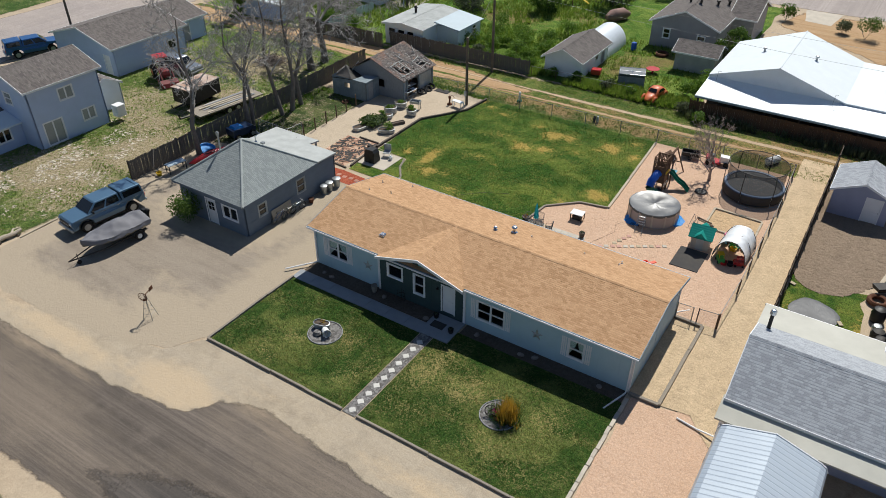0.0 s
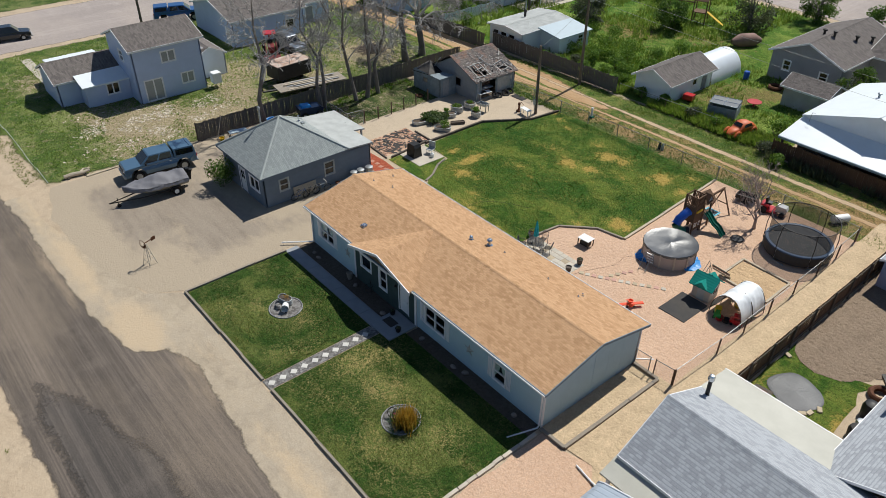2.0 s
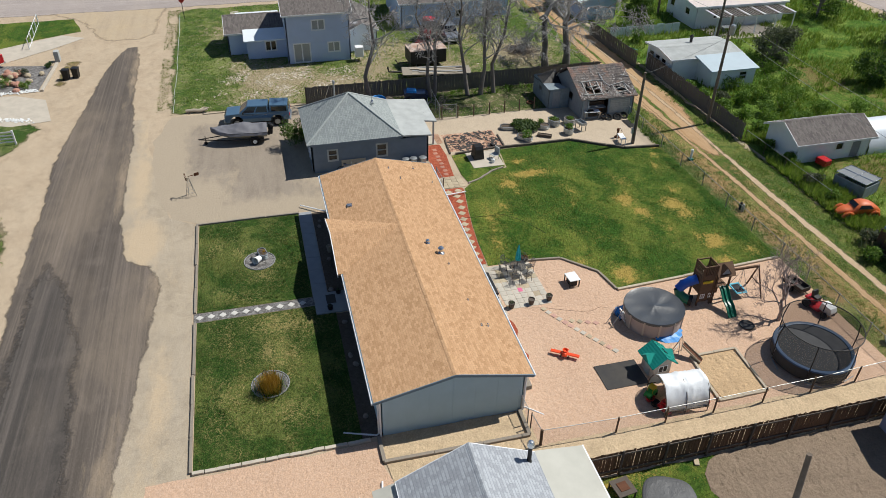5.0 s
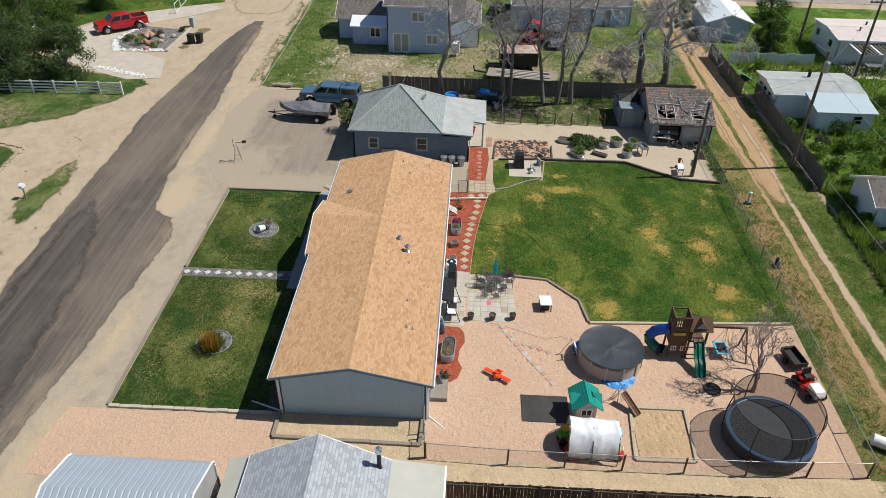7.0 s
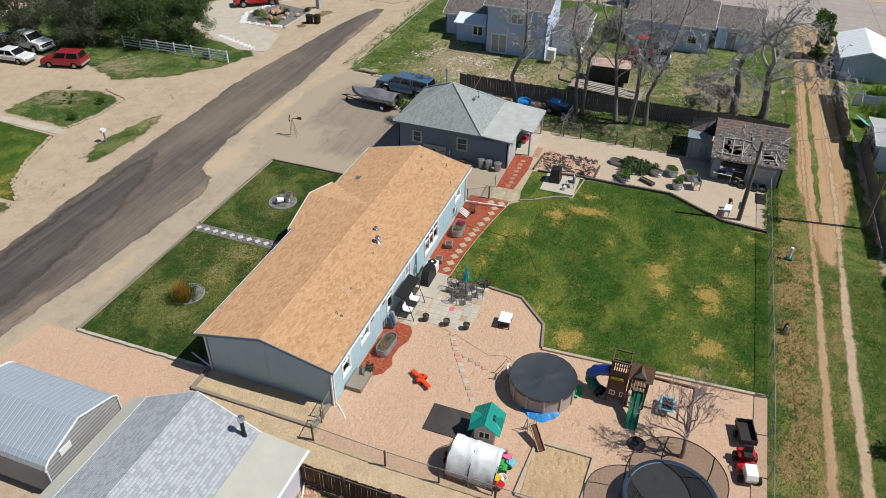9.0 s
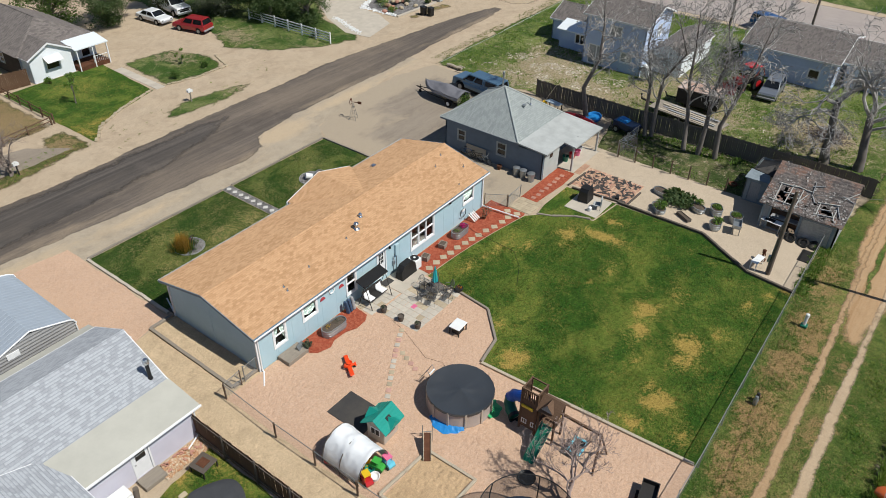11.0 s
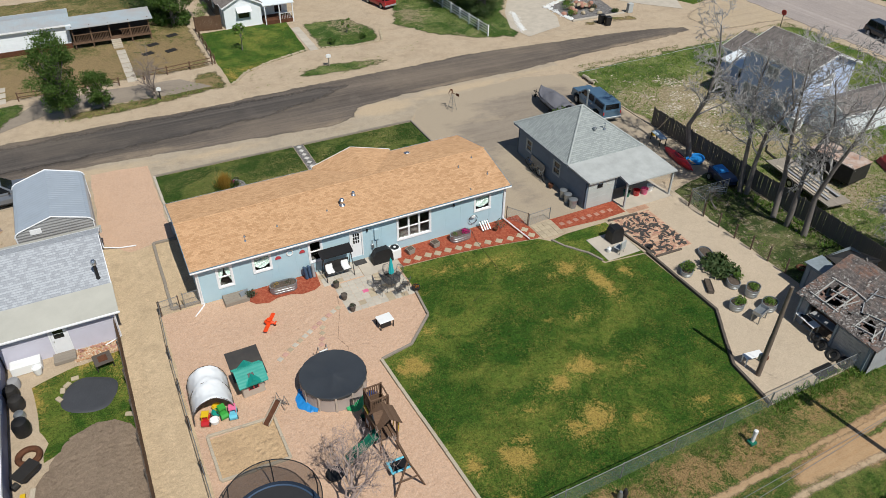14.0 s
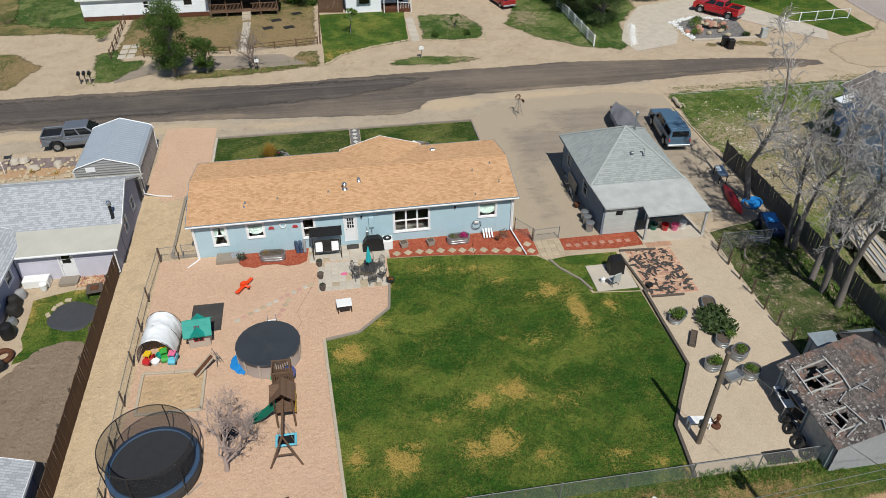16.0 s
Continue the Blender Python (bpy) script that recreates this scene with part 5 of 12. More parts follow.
def gable_walls(parent, x0, x1, y0, y1, h, ez, rz, axis, wall_mat, ops, over=.3, t=.12, groove=0.0, lap=0.0, z0=0.0, mid=None, skip=()):
    """Four walls with openings under a gable roof; the two gable walls rise to the roof."""
    for face, c, a0, a1 in (("-y", y0, x0, x1), ("+y", y1, x0, x1), ("-x", x0, y0, y1), ("+x", x1, y0, y1)):
        if face in skip:
            continue
        s = Shape()
        k = t if face[1] == "x" else 0.0
        wall_face(s, face, c, a0 + k, a1 - k, z0, h, [o[1:5] for o in ops if o[0] == face], t, groove, lap)
        if (axis == "x") == (face[1] == "x"):
            m = mid if mid is not None else (a0 + a1) / 2
            slope = (rz - ez) / (m - a0 + over)
            lo = ez + slope * over - .15
            pts = [(a0 + k, h), (a1 - k, h), (a1 - k, max(h, lo)), (m, rz - .15), (a0 + k, max(h, lo))]
            n = len(pts)
            s.add([spot(face, c, u, z, 0) for u, z in pts] + [spot(face, c, u, z, -t) for u, z in pts], [tuple(range(n)), tuple(range(n, 2 * n))[::-1]])
        part("wall", s, wall_mat, parent, "", around=True)


def plain_house(name, label, category, x0, x1, y0, y1, h, rz, axis, wall_mat, roof_mat, wins=(), doors=(), over=.35, trim=None, lap=0.0, ribs=0.0, group="", glass_mat=None, mid=None, rows=None, base=0.0):
    """A house or shed with four walls, gable roof, windows and doors. wins: (face, u0, z0, u1, z1, cols, rows). doors: (face, u0, u1, top, material)."""
    th = thing(name, pose((x0 + x1) / 2, (y0 + y1) / 2, 0), label, category, group)
    half = ((y1 - y0) if axis == "x" else (x1 - x0)) / 2
    ez = h + .05
    ops = [w[:5] for w in wins] + [(d[0], d[1], .02 + base, d[2], d[3]) for d in doors]
    gable_walls(th, x0, x1, y0, y1, h, ez, rz, axis, wall_mat, ops, over, lap=lap, mid=mid)
    gable_roof(th, x0, x1, y0, y1, ez, rz, axis, roof_mat, over, trim=trim, ribs=ribs, mid=mid, rows=rows)
    s = Shape()
    s.box(x0 + .13, y0 + .13, 0.02, x1 - .13, y1 - .13, .12)
    part("floor_slab", s, M_INSIDE, th, "", around=True)
    cs = {"-y": y0, "+y": y1, "-x": x0, "+x": x1}
    for w in wins:
        window_in(th, w[0], cs[w[0]], *w[1:5], *(w[5:7] if len(w) > 6 else (1, 2)), frame_mat=trim, glass_mat=glass_mat or M_TINT)
    for d in doors:
        door_in(th, d[0], cs[d[0]], d[1], .02 + base, d[2], d[3], d[4], frame_mat=trim, lights=d[5] if len(d) > 5 else None)
    return th

# ---- the long pale blue home ----
HX0, HX1, HY0, HY1 = -29.12, -6.92, 29.15, 36.88
HM = pose((HX0 + HX1) / 2, 33.0, 0)
home = thing("house", HM, "long pale blue manufactured home with a tan shingle roof", "house")
H_EZ, H_RZ = 2.97, 3.95
front_ops = [(-27.94, 1.0, -26.43, 2.25), (-16.53, .9, -14.77, 2.15), (-10.62, .9, -9.75, 2.1)]
green_ops = [(-23.05, 1.42, -22.02, 2.28), (-21.05, .9, -20.35, 2.28), (-19.0, .32, -18.15, 2.3)]
back_ops = [(-9.05, 1.05, -8.25, 2.48), (-11.57, 1.45, -10.55, 2.52), (-15.0, 1.0, -14.26, 2.5), (-17.88, .32, -17.12, 2.42), (-23.0, .78, -20.6, 2.5), (-27.82, 1.38, -26.67, 2.46)]
for a0, a1, ops in ((HX0, -23.78, front_ops[:1]), (-17.42, HX1, front_ops[1:])):
    part("wall", wall_face(Shape(), "-y", HY0, a0, a1, -.2, 2.95, ops, .12, groove=1.22), M_BLUE, home, around=True)
part("wall", wall_face(Shape(), "-y", HY0 - .05, -23.78, -17.42, -.2, 2.95, green_ops, .12, groove=.4), M_GREEN_SIDING, home, "dark green siding round the entrance", around=True)
part("wall", wall_face(Shape(), "+y", HY1, HX0, HX1, -.2, 2.95, back_ops, .12, groove=1.22), M_BLUE, home, around=True)
for face, c in (("-x", HX0), ("+x", HX1)):
    s = wall_face(Shape(), face, c, HY0 + .12, HY1 - .12, -.2, 2.9, [], .12, groove=1.22)
    s.add([spot(face, c, u, z, d) for d in (0, -.12) for u, z in ((HY0 + .12, 2.9), (HY1 - .12, 2.9), (HY1 - .12, 2.96), (33.0, 3.80), (HY0 + .12, 2.96))], [(0, 1, 2, 3, 4), (9, 8, 7, 6, 5)])
    fbox(s, face, c, 32.96, 33.04, -.2, 3.72, .003, .02)
    part("wall", s, M_BLUE, home, around=True)
gable_roof(home, HX0, HX1, 29.1, 36.9, H_EZ, H_RZ, "x", M_TAN_ROOF, .3, trim=M_FASCIA, rows=30)
s = Shape()
PK, PF = -20.42, 28.5
for sx in (-1, 1):
    a, p, q = (PK + sx * 3.12, PF, H_EZ + .02), (PK, PF, 3.93), (PK, 32.95, 3.95)
    v = (PK + sx * 3.12, 28.8, H_EZ + .005)
    s.slab(a, p, q, v, .12)
    s.courses(*((v, a, q, p) if sx < 0 else (a, v, p, q)), 22, .007)
part("porch_gable", s, M_TAN_ROOF, home, "tan shingled cross gable over the entrance", around=True)
s = Shape()
for sx in (-1, 1):
    s.slab((PK + sx * 3.2, PF - .02, H_EZ + .02), (PK, PF - .02, 3.95), (PK, PF + .03, 3.95), (PK + sx * 3.2, PF + .03, H_EZ + .02), .2)
part("fascia", s, M_TRIM, home, "white gable board", around=True)
s = Shape()
s.add([(PK - 3.3, HY0 - .05, 2.93), (PK + 3.3, HY0 - .05, 2.93), (PK, HY0 - .05, 3.82), (PK - 3.3, HY0 + .05, 2.93), (PK + 3.3, HY0 + .05, 2.93), (PK, HY0 + .05, 3.82)], [(0, 1, 2), (5, 4, 3)])
part("gable_wall", s, M_GREEN_SIDING, home, "dark green gable siding", around=True)
for u in (-23.78, -17.42):
    part("corner_board", Shape().box(u - .08, HY0 - .09, .0, u + .08, HY0 + .02, 2.92, .01), M_TRIM, home, "white corner board", around=True)
for x in (HX0, HX1):
    for y in (HY0, HY1):
        part("corner_board", Shape().box(x - .05, y - .05, -.1, x + .05, y + .05, 2.93, .01), M_TRIM, home, "white corner board", around=True)
for y, d in ((28.8, -1), (37.2, 1)):
    part("gutter", Shape().box(HX0 - .3, y + d * .03, H_EZ - .13, HX1 + .3, y + d * .10, H_EZ - .02, .02), M_TRIM, home, "white eaves gutter", around=True)
s = Shape()
s.box(HX0 + .13, 36.885, 2.62, HX1 - .13, 36.93, 2.82)
part("frieze", s, M_FASCIA, home, "blue-grey board under the eave", around=True)
for x, y, dy in ((-7.02, 28.85, -1), (-29.0, 28.85, -1), (-7.02, 37.1, 1), (-29.0, 37.1, 1)):
    s, w = Shape(), (29.06 if dy < 0 else 36.96)
    out = {(-7.02, -1): (-7.6, 27.3), (-29.0, -1): (-30.3, 27.2), (-7.02, 1): (-6.3, 37.9), (-29.0, 1): (-29.4, 40.1)}[(x, dy)]
    s.tube([(x, y, 2.85), (x, w, 2.6), (x, w, .25), (x, w + dy * .12, .14), (out[0], out[1], .10)], .05, 6)
    part("downspout", s, M_TRIM, home, "white downspout with a ground extension", around=True)
window_in(home, "-y", HY0, *front_ops[0], 2, 2, shutters=True, curtain="lr")
window_in(home, "-y", HY0, *front_ops[1], 2, 2, shutters=True)
window_in(home, "-y", HY0, *front_ops[2], 1, 2, shutters=True, curtain="lr")
window_in(home, "-y", HY0 - .05, *green_ops[0], 1, 1, trim=.11)
window_in(home, "-y", HY0 - .05, *green_ops[1], 1, 2, trim=.11)
door_in(home, "-y", HY0 - .05, *green_ops[2], M_TRIM)
window_in(home, "+y", HY1, *back_ops[0], 1, 2, trim=.13, curtain="lr")
window_in(home, "+y", HY1, *back_ops[1], 1, 1, trim=.13, curtain="v")
window_in(home, "+y", HY1, *back_ops[2], 1, 2, trim=.13)
door_in(home, "+y", HY1, *back_ops[3], M_TRIM, lights=(.52, .93, 3, 3), name="door")
window_in(home, "+y", HY1, *back_ops[4], 3, 2, trim=.13)
window_in(home, "+y", HY1, *back_ops[5], 1, 1, trim=.13, curtain="v")
s = Shape().box(HX0 + .14, HY0 + .14, .28, HX1 - .14, HY1 - .14, .34)
s.box(HX0 + .14, HY0 + .14, 2.8, HX1 - .14, HY1 - .14, 2.86)
s.box(-18.6, 30.0, .34, -18.5, HY1 - .2, 2.8)
s.box(HX0 + .2, 33.0, .34, HX1 - .2, 33.1, 2.8)
part("interior", s, M_INSIDE, home, "dim rooms behind the windows", around=True)


def roof_z(y):
    return H_RZ - abs(y - 33.0) * (H_RZ - H_EZ) / 4.2


def pipe_vent(x, y, h, r, cap=True):
    s, z = Shape(), roof_z(y)
    s.lathe([(r * 2.4, z - .02), (r * 1.9, z + .03), (r * 1.05, z + .09), (r, z + h)] + ([(r * 1.7, z + h), (r * 1.9, z + h + .04), (r * 1.2, z + h + .12), (0, z + h + .14)] if cap else [(r * .7, z + h), (r * .7, z + h - .05), (0, z + h - .05)]), 12, x, y)
    return part("roof_vent", s, M_CHROME, home, "bright metal roof vent", smooth=True, around=True)


for x, y, h, r, cap in ((-17.35, 34.95, .34, .10, True), (-18.4, 34.35, .14, .07, True), (-16.2, 35.15, .12, .035, False), (-12.7, 35.35, .12, .035, False), (-10.5, 35.5, .12, .04, False),
                        (-10.45, 35.85, .16, .04, False), (-26.6, 34.3, .16, .035, False), (-28.0, 33.7, .14, .035, False), (-26.4, 36.6, .12, .03, False), (-28.3, 35.6, .18, .035, False)):
    pipe_vent(x, y, h, r, cap)
s, z = Shape(), roof_z(30.3)
s.box(-24.5, 30.1, z - .04, -24.1, 30.5, z + .03)
s.box(-24.46, 30.14, z + .03, -24.14, 30.46, z + .10, .02)
part("roof_vent", s, M_CHROME, home, "low box roof vent", around=True)
s = Shape()
fbox(s, "-y", HY0 - .05, -20.75, -20.28, 3.08, 3.28, .002, .03, .005)
part("plaque", s, M_AQUA, home, "small turquoise plaque in the gable", around=True)
s = Shape()
fbox(s, "+y", HY1, -19.12, -18.78, 1.4, 2.25, .01, .16, .02)
part("meter_box", s, M_BLUE, home, "pale blue electric meter box", around=True)
s = Shape()
for u in (-18.95, -18.62):
    s.tube([(u, HY1 + .05, .2), (u, HY1 + .05, 1.4)], .025, 6)
s.box(-18.72, HY1 + .02, .75, -18.52, HY1 + .14, 1.1, .02)
part("conduit", s, M_GALV, home, "grey conduits", around=True)
for u, f, c, z in ((-18.3, "+y", HY1, 2.3), (-24.9, "+y", HY1, 2.38), (-19.32, "-y", HY0 - .05, 1.95)):
    s = Shape()
    fbox(s, f, c, u - .06, u + .06, z - .1, z + .1, .0, .04, .01)
    fbox(s, f, c, u - .05, u + .05, z - .05, z + .09, .04, .15, .02)
    part("wall_lamp", s, M_BLACK, home, "small dark wall lamp", around=True)
home.matrix_basis = pose((HX0 + HX1) / 2, 33.0, 0, 0, .45, 0)

# ---- the slate-blue garage ----
GX0, GX1, GY0, GY1 = -41.9, -35.3, 28.75, 38.45
gar = thing("garage", pose(-38.6, 33, 0), "slate blue garage with hipped shingle roof and flat lean-to", "garage")
for face, c, a0, a1, ops in (("-y", GY0, GX0, GX1, [(-37.5, 1.05, -36.1, 2.0), (-39.2, .02, -38.3, 2.05)]), ("+x", GX1, GY0 + .12, 36.1, [(30.1, 1.05, 30.8, 1.95), (34.1, 1.0, 34.9, 2.05)]), ("+x", GX1, 36.1, GY1 - .12, []),
                             ("-x", GX0, GY0 + .12, GY1 - 1.3, []), ("+y", GY1, -37.95, GX1, []), ("+y", GY1 - 1.3, GX0, -38.07, [(-39.2, .02, -38.35, 2.0)]), ("-x", -37.95, GY1 - 1.3, GY1 - .12, [])):
    part("wall", wall_face(Shape(), face, c, a0, a1, -.05, 2.34 if c in (GY1, -37.95) or (c, a0) == (GX1, 36.1) else 2.5 if c in (GX0, GY1 - 1.3) else 2.72, ops, .12, lap=.2), M_GARAGE, gar, around=True)
window_in(gar, "-y", GY0, -37.5, 1.05, -36.1, 2.0, 2, 1, glass_mat=M_TINT)
door_in(gar, "-y", GY0, -39.2, .02, -38.3, 2.05, M_TRIM, lights=(.55, .9, 2, 2))
for y0, y1, z0, z1 in ((30.1, 30.8, 1.05, 1.95), (34.1, 34.9, 1.0, 2.05)):
    window_in(gar, "+x", GX1, y0, z0, y1, z1, 1, 2, glass_mat=M_TINT, frame_mat=M_FLATROOF, curtain="lr")
door_in(gar, "+y", GY1 - 1.3, -39.2, .02, -38.35, 2.0, M_GARAGE)
E0, E1, F0, F1, EZ, PX, PY, PZ = -42.25, -34.95, 28.4, 36.25, 2.76, -38.65, 32.4, 5.35
for a, b in (((E0, F0), (E1, F0)), ((E1, F0), (E1, F1)), ((E1, F1), (E0, F1)), ((E0, F1), (E0, F0))):
    part("roof_slope", Shape().courses((*a, EZ), (*b, EZ), (PX, PY, PZ), (PX, PY, PZ), 30, .008), M_GREY_ROOF, gar, "grey-green shingle slope of the hip roof", around=True)
for cx, cy in ((E0, F0), (E1, F0), (E1, F1), (E0, F1)):
    part("hip_cap", Shape().tube([(cx, cy, EZ + .0), (PX, PY, PZ + .0)], [.09, .09], 8), M_CAP, gar, "pale hip cap", smooth=True, around=True)
part("soffit", Shape().prism([(E0, F0), (E1, F0), (E1, F1), (E0, F1)], EZ - .16, EZ - .005), M_GARAGE, gar, "slate blue eave box", around=True)
s = Shape()
top = [(E0 - .1, F1 - .3, EZ + .07), (E1, F1 - .3, EZ + .07), (E1 - .35, 38.75, 2.46), (-38.05, 38.75, 2.46), (-38.05, 39.85, 2.32), (-42.75, 39.85, 2.32)]
s.add(top + [(x, y, z - .12) for x, y, z in top], [(0, 1, 2, 3), (0, 3, 4, 5), (9, 8, 7, 6), (11, 10, 9, 6)] + [(k, k + 6, (k + 1) % 6 + 6, (k + 1) % 6) for k in range(6)])
part("flat_roof", s, M_FLATROOF, gar, "pale rolled-roofing lean-to roof", around=True)
s = Shape()
fbox(s, "+y", GY1, -37.85, -35.45, .05, 2.2, .004, .05)
for k in range(1, 5):
    fbox(s, "+y", GY1, -37.85, -35.45, .05 + k * .43 - .012, .05 + k * .43 + .012, .05, .06)
d = part("garage_door", s, mat("pale_door_paint", (.47, .50, .48), .6, 0, .12, 3, .05), gar, "weathered pale grey panel door", around=True)
s = Shape()
fbox(s, "+y", GY1, -36.75, -36.25, 1.65, 2.0, .05, .07)
part("pane", s, M_TINT, d, "", around=True)
for x, y in ((-38.2, 39.6), (-42.6, 39.6)):
    part("post", Shape().box(x - .07, y - .07, 0, x + .07, y + .07, 2.25, .01), M_FLATROOF, gar, "pale grey canopy post", around=True)
part("chimney_pipe", Shape().lathe([(.07, 4.0), (.07, 5.75), (.11, 5.75), (.12, 5.95), (.06, 6.02), (0, 6.02)], 12, -39.9, 31.4), M_GALV, gar, "galvanized flue pipe", around=True)
s = Shape()
s.tube([(-39.5, 34.5, 4.0), (-39.5, 34.5, 4.5), (-39.35, 34.5, 4.58)], .05, 8)
s.lathe([(.12, 4.05), (.05, 4.14)], 10, -39.5, 34.5)
part("roof_vent", s, M_CHROME, gar, "bright bent vent pipe", around=True)
part("roof_vent", Shape().box(-38.75, 34.25, 4.15, -38.5, 34.5, 4.32, .02), M_GALV, gar, "small box vent", around=True)
part("slab", Shape().box(-42.7, GY1 - 1.3, .0, -38.1, 39.9, .05), M_CONC, gar, "concrete floor under the canopy", around=True)
s = Shape()
for cx, cy in ((-41.0, 38.6), (-39.8, 38.9)):
    s.tube([(cx + .3 * math.cos(a / 3), cy + .2 * math.sin(a / 3), 2.62 - (cy - 36) * .08 + .02) for a in range(19)], .015, 5)
part("wire_coil", s, M_IRON, gar, "coils of dark wire on the roof", around=True)

# ---- the neighbouring house to the side ----
sh = thing("house", pose(4, 33, 0), "neighbouring lavender house with a light grey shingle roof", "house")
gable_walls(sh, -1.9, 12.0, 29.3, 35.6, 2.3, 2.4, 4.1, "x", M_SHED_BLUE, [("-x", 31.0, 1.0, 31.7, 1.9), ("-x", 33.6, .9, 34.3, 1.9), ("-y", 5.2, .9, 6.6, 2.0)], .3, lap=.2, mid=32.35)
gable_roof(sh, -1.9, 12.0, 29.3, 35.6, 2.4, 4.1, "x", M_S_ROOF, .3, trim=M_TRIM, mid=32.35)
window_in(sh, "-x", -1.9, 31.0, 1.0, 31.7, 1.9, 1, 2, glass_mat=M_TINT)
window_in(sh, "-x", -1.9, 33.6, .9, 34.3, 1.9, 1, 2, glass_mat=M_TINT)
window_in(sh, "-y", 29.3, 5.2, .9, 6.6, 2.0, 2, 1, glass_mat=M_TINT)
s = Shape()
wall_face(s, "+y", 37.75, -1.9, 4.3, -.1, 2.15, [(.75, .1, 1.6, 2.05)], .12, lap=.26)
part("wall", s, M_LAVENDER, sh, "pale lavender lap siding of the rear addition", around=True)
part("wall", wall_face(Shape(), "-x", -1.9, 35.6, 37.63, -.1, 2.2, [], .12, lap=.2), M_SHED_BLUE, sh, around=True)
door_in(sh, "+y", 37.75, .75, .1, 1.6, 2.05, M_TRIM, lights=(.55, .92, 1, 2))
s = Shape()
s.slab((-2.25, 35.5, 2.56), (4.5, 35.5, 2.56), (4.5, 38.05, 2.24), (-2.25, 38.05, 2.24), .12)
part("addition_roof", s, M_MEMBRANE, sh, "cream membrane roof of the rear addition", around=True)
s = Shape().box(-2.3, 38.03, 2.1, 4.5, 38.14, 2.22, .02)
s.tube([(-1.95, 38.08, 2.1), (-1.95, 37.85, 1.95), (-1.95, 37.85, .2), (-1.0, 38.2, .1)], .045, 6)
part("gutter", s, M_TRIM, sh, "white gutter and downspout", around=True)
s = Shape()
s.slab((-2.3, 27.95, 1.92), (8, 27.95, 1.92), (8, 29.35, 2.3), (-2.3, 29.35, 2.3), .1)
part("porch_roof", s, M_MEMBRANE, sh, "cream flat porch roof", around=True)
for x in (-1.9, 2.0, 6.0):
    part("post", Shape().box(x - .06, 28.1, 0, x + .06, 28.22, 1.85), M_TRIM, sh, "white porch post", around=True)
s = Shape().tube([(-2.0, 28.2, 1.85), (-2.05, 28.3, .3), (-3.0, 28.5, .1), (-4.1, 28.7, .09)], .05, 6)
part("downspout", s, M_TRIM, sh, "white downspout extension", around=True)
s = Shape().lathe([(.16, 2.62), (.13, 2.8), (.1, 2.85), (.1, 3.75)], 14, -1.6, 35.1)
part("stove_pipe", s, M_BLACK, sh, "black stove pipe", smooth=True, around=True)
part("pipe_cap", Shape().lathe([(.11, 3.75), (.17, 3.8), (.17, 4.0), (.1, 4.1), (0, 4.12)], 14, -1.6, 35.1), M_CHROME, sh, "bright stove pipe cap", smooth=True, around=True)
# rear wing
gable_walls(sh, 4.4, 12.2, 35.7, 48.5, 2.3, 2.35, 4.0, "y", M_SHED_BLUE, [("-x", 38.5, 1.0, 39.4, 1.9), ("-x", 41.2, 1.0, 42.1, 1.9)], .35, lap=.2, skip=("-y",))
gable_roof(sh, 4.4, 12.2, 35.7, 48.5, 2.35, 4.0, "y", M_S_ROOF_Y, .35, trim=M_TRIM)
for y in (38.5, 41.2):
    window_in(sh, "-x", 4.4, y, 1.0, y + .9, 1.9, 1, 1, glass_mat=M_TINT)
part("stove_pipe", Shape().lathe([(.09, 2.9), (.09, 4.2), (.14, 4.2), (.14, 4.3), (0, 4.35)], 12, 5.3, 41.6), M_BLACK, sh, "black pipe on the wing roof", around=True)

# ---- metal carport ----
cp = thing("carport", pose(.5, 24, 0), "grey ribbed metal carport with a low arched roof", "carport")
s = Shape()
prof = [(-1.95, 1.95), (-1.85, 2.2), (-1.6, 2.36), (.5, 3.02), (2.6, 2.36), (2.85, 2.2), (2.95, 1.95)]
n = 22
for i in range(n):
    ya, yb = 20.6 + 6.75 * i / n, 20.6 + 6.75 * (i + 1) / n
    k = .035 if i % 2 else 0.0
    for (xa, za), (xb, zb) in zip(prof, prof[1:]):
        s.add([(xa, ya, za), (xb, ya, zb), (xb, ya + .05, zb + .015), (xa, ya + .05, za + .015), (xa, yb - .05, za + .015), (xb, yb - .05, zb + .015), (xb, yb, zb), (xa, yb, za)], [(0, 1, 2, 3), (3, 2, 5, 4), (4, 5, 6, 7)])
part("roof", s, M_CARPORT, cp, around=True)
for x in (-1.9, 2.9):
    s = Shape()
    vs = []
    for k in range(9):
        z = .12 + k * .22
        vs += [(x, 20.7, z), (x, 27.25, z), (x + .03, 27.25, z + .08), (x + .03, 20.7, z + .08)]
    s.add(vs, [(4 * k, 4 * k + 1, 4 * k + 2, 4 * k + 3) for k in range(9)] + [(4 * k + 3, 4 * k + 2, 4 * k + 5, 4 * k + 4) for k in range(8)])
    part("side_panel", s, M_CARPORT_WALL, cp, "grey ribbed side sheet", around=True)
vs = []
for k in range(28):
    z = .07 + k * .105
    w = 2.4 if z < 2.36 else max(.04, (3.0 - z) / .66 * 2.1)
    vs += [(.5 - w, 27.28 + .03 * (k % 2), z), (.5 + w, 27.28 + .03 * (k % 2), z)]
s = Shape().add(vs, [(2 * k, 2 * k + 1, 2 * k + 3, 2 * k + 2) for k in range(27)])
part("end_panel", s, M_CARPORT_WALL, cp, "grey ribbed gable sheet", around=True)
s = Shape()
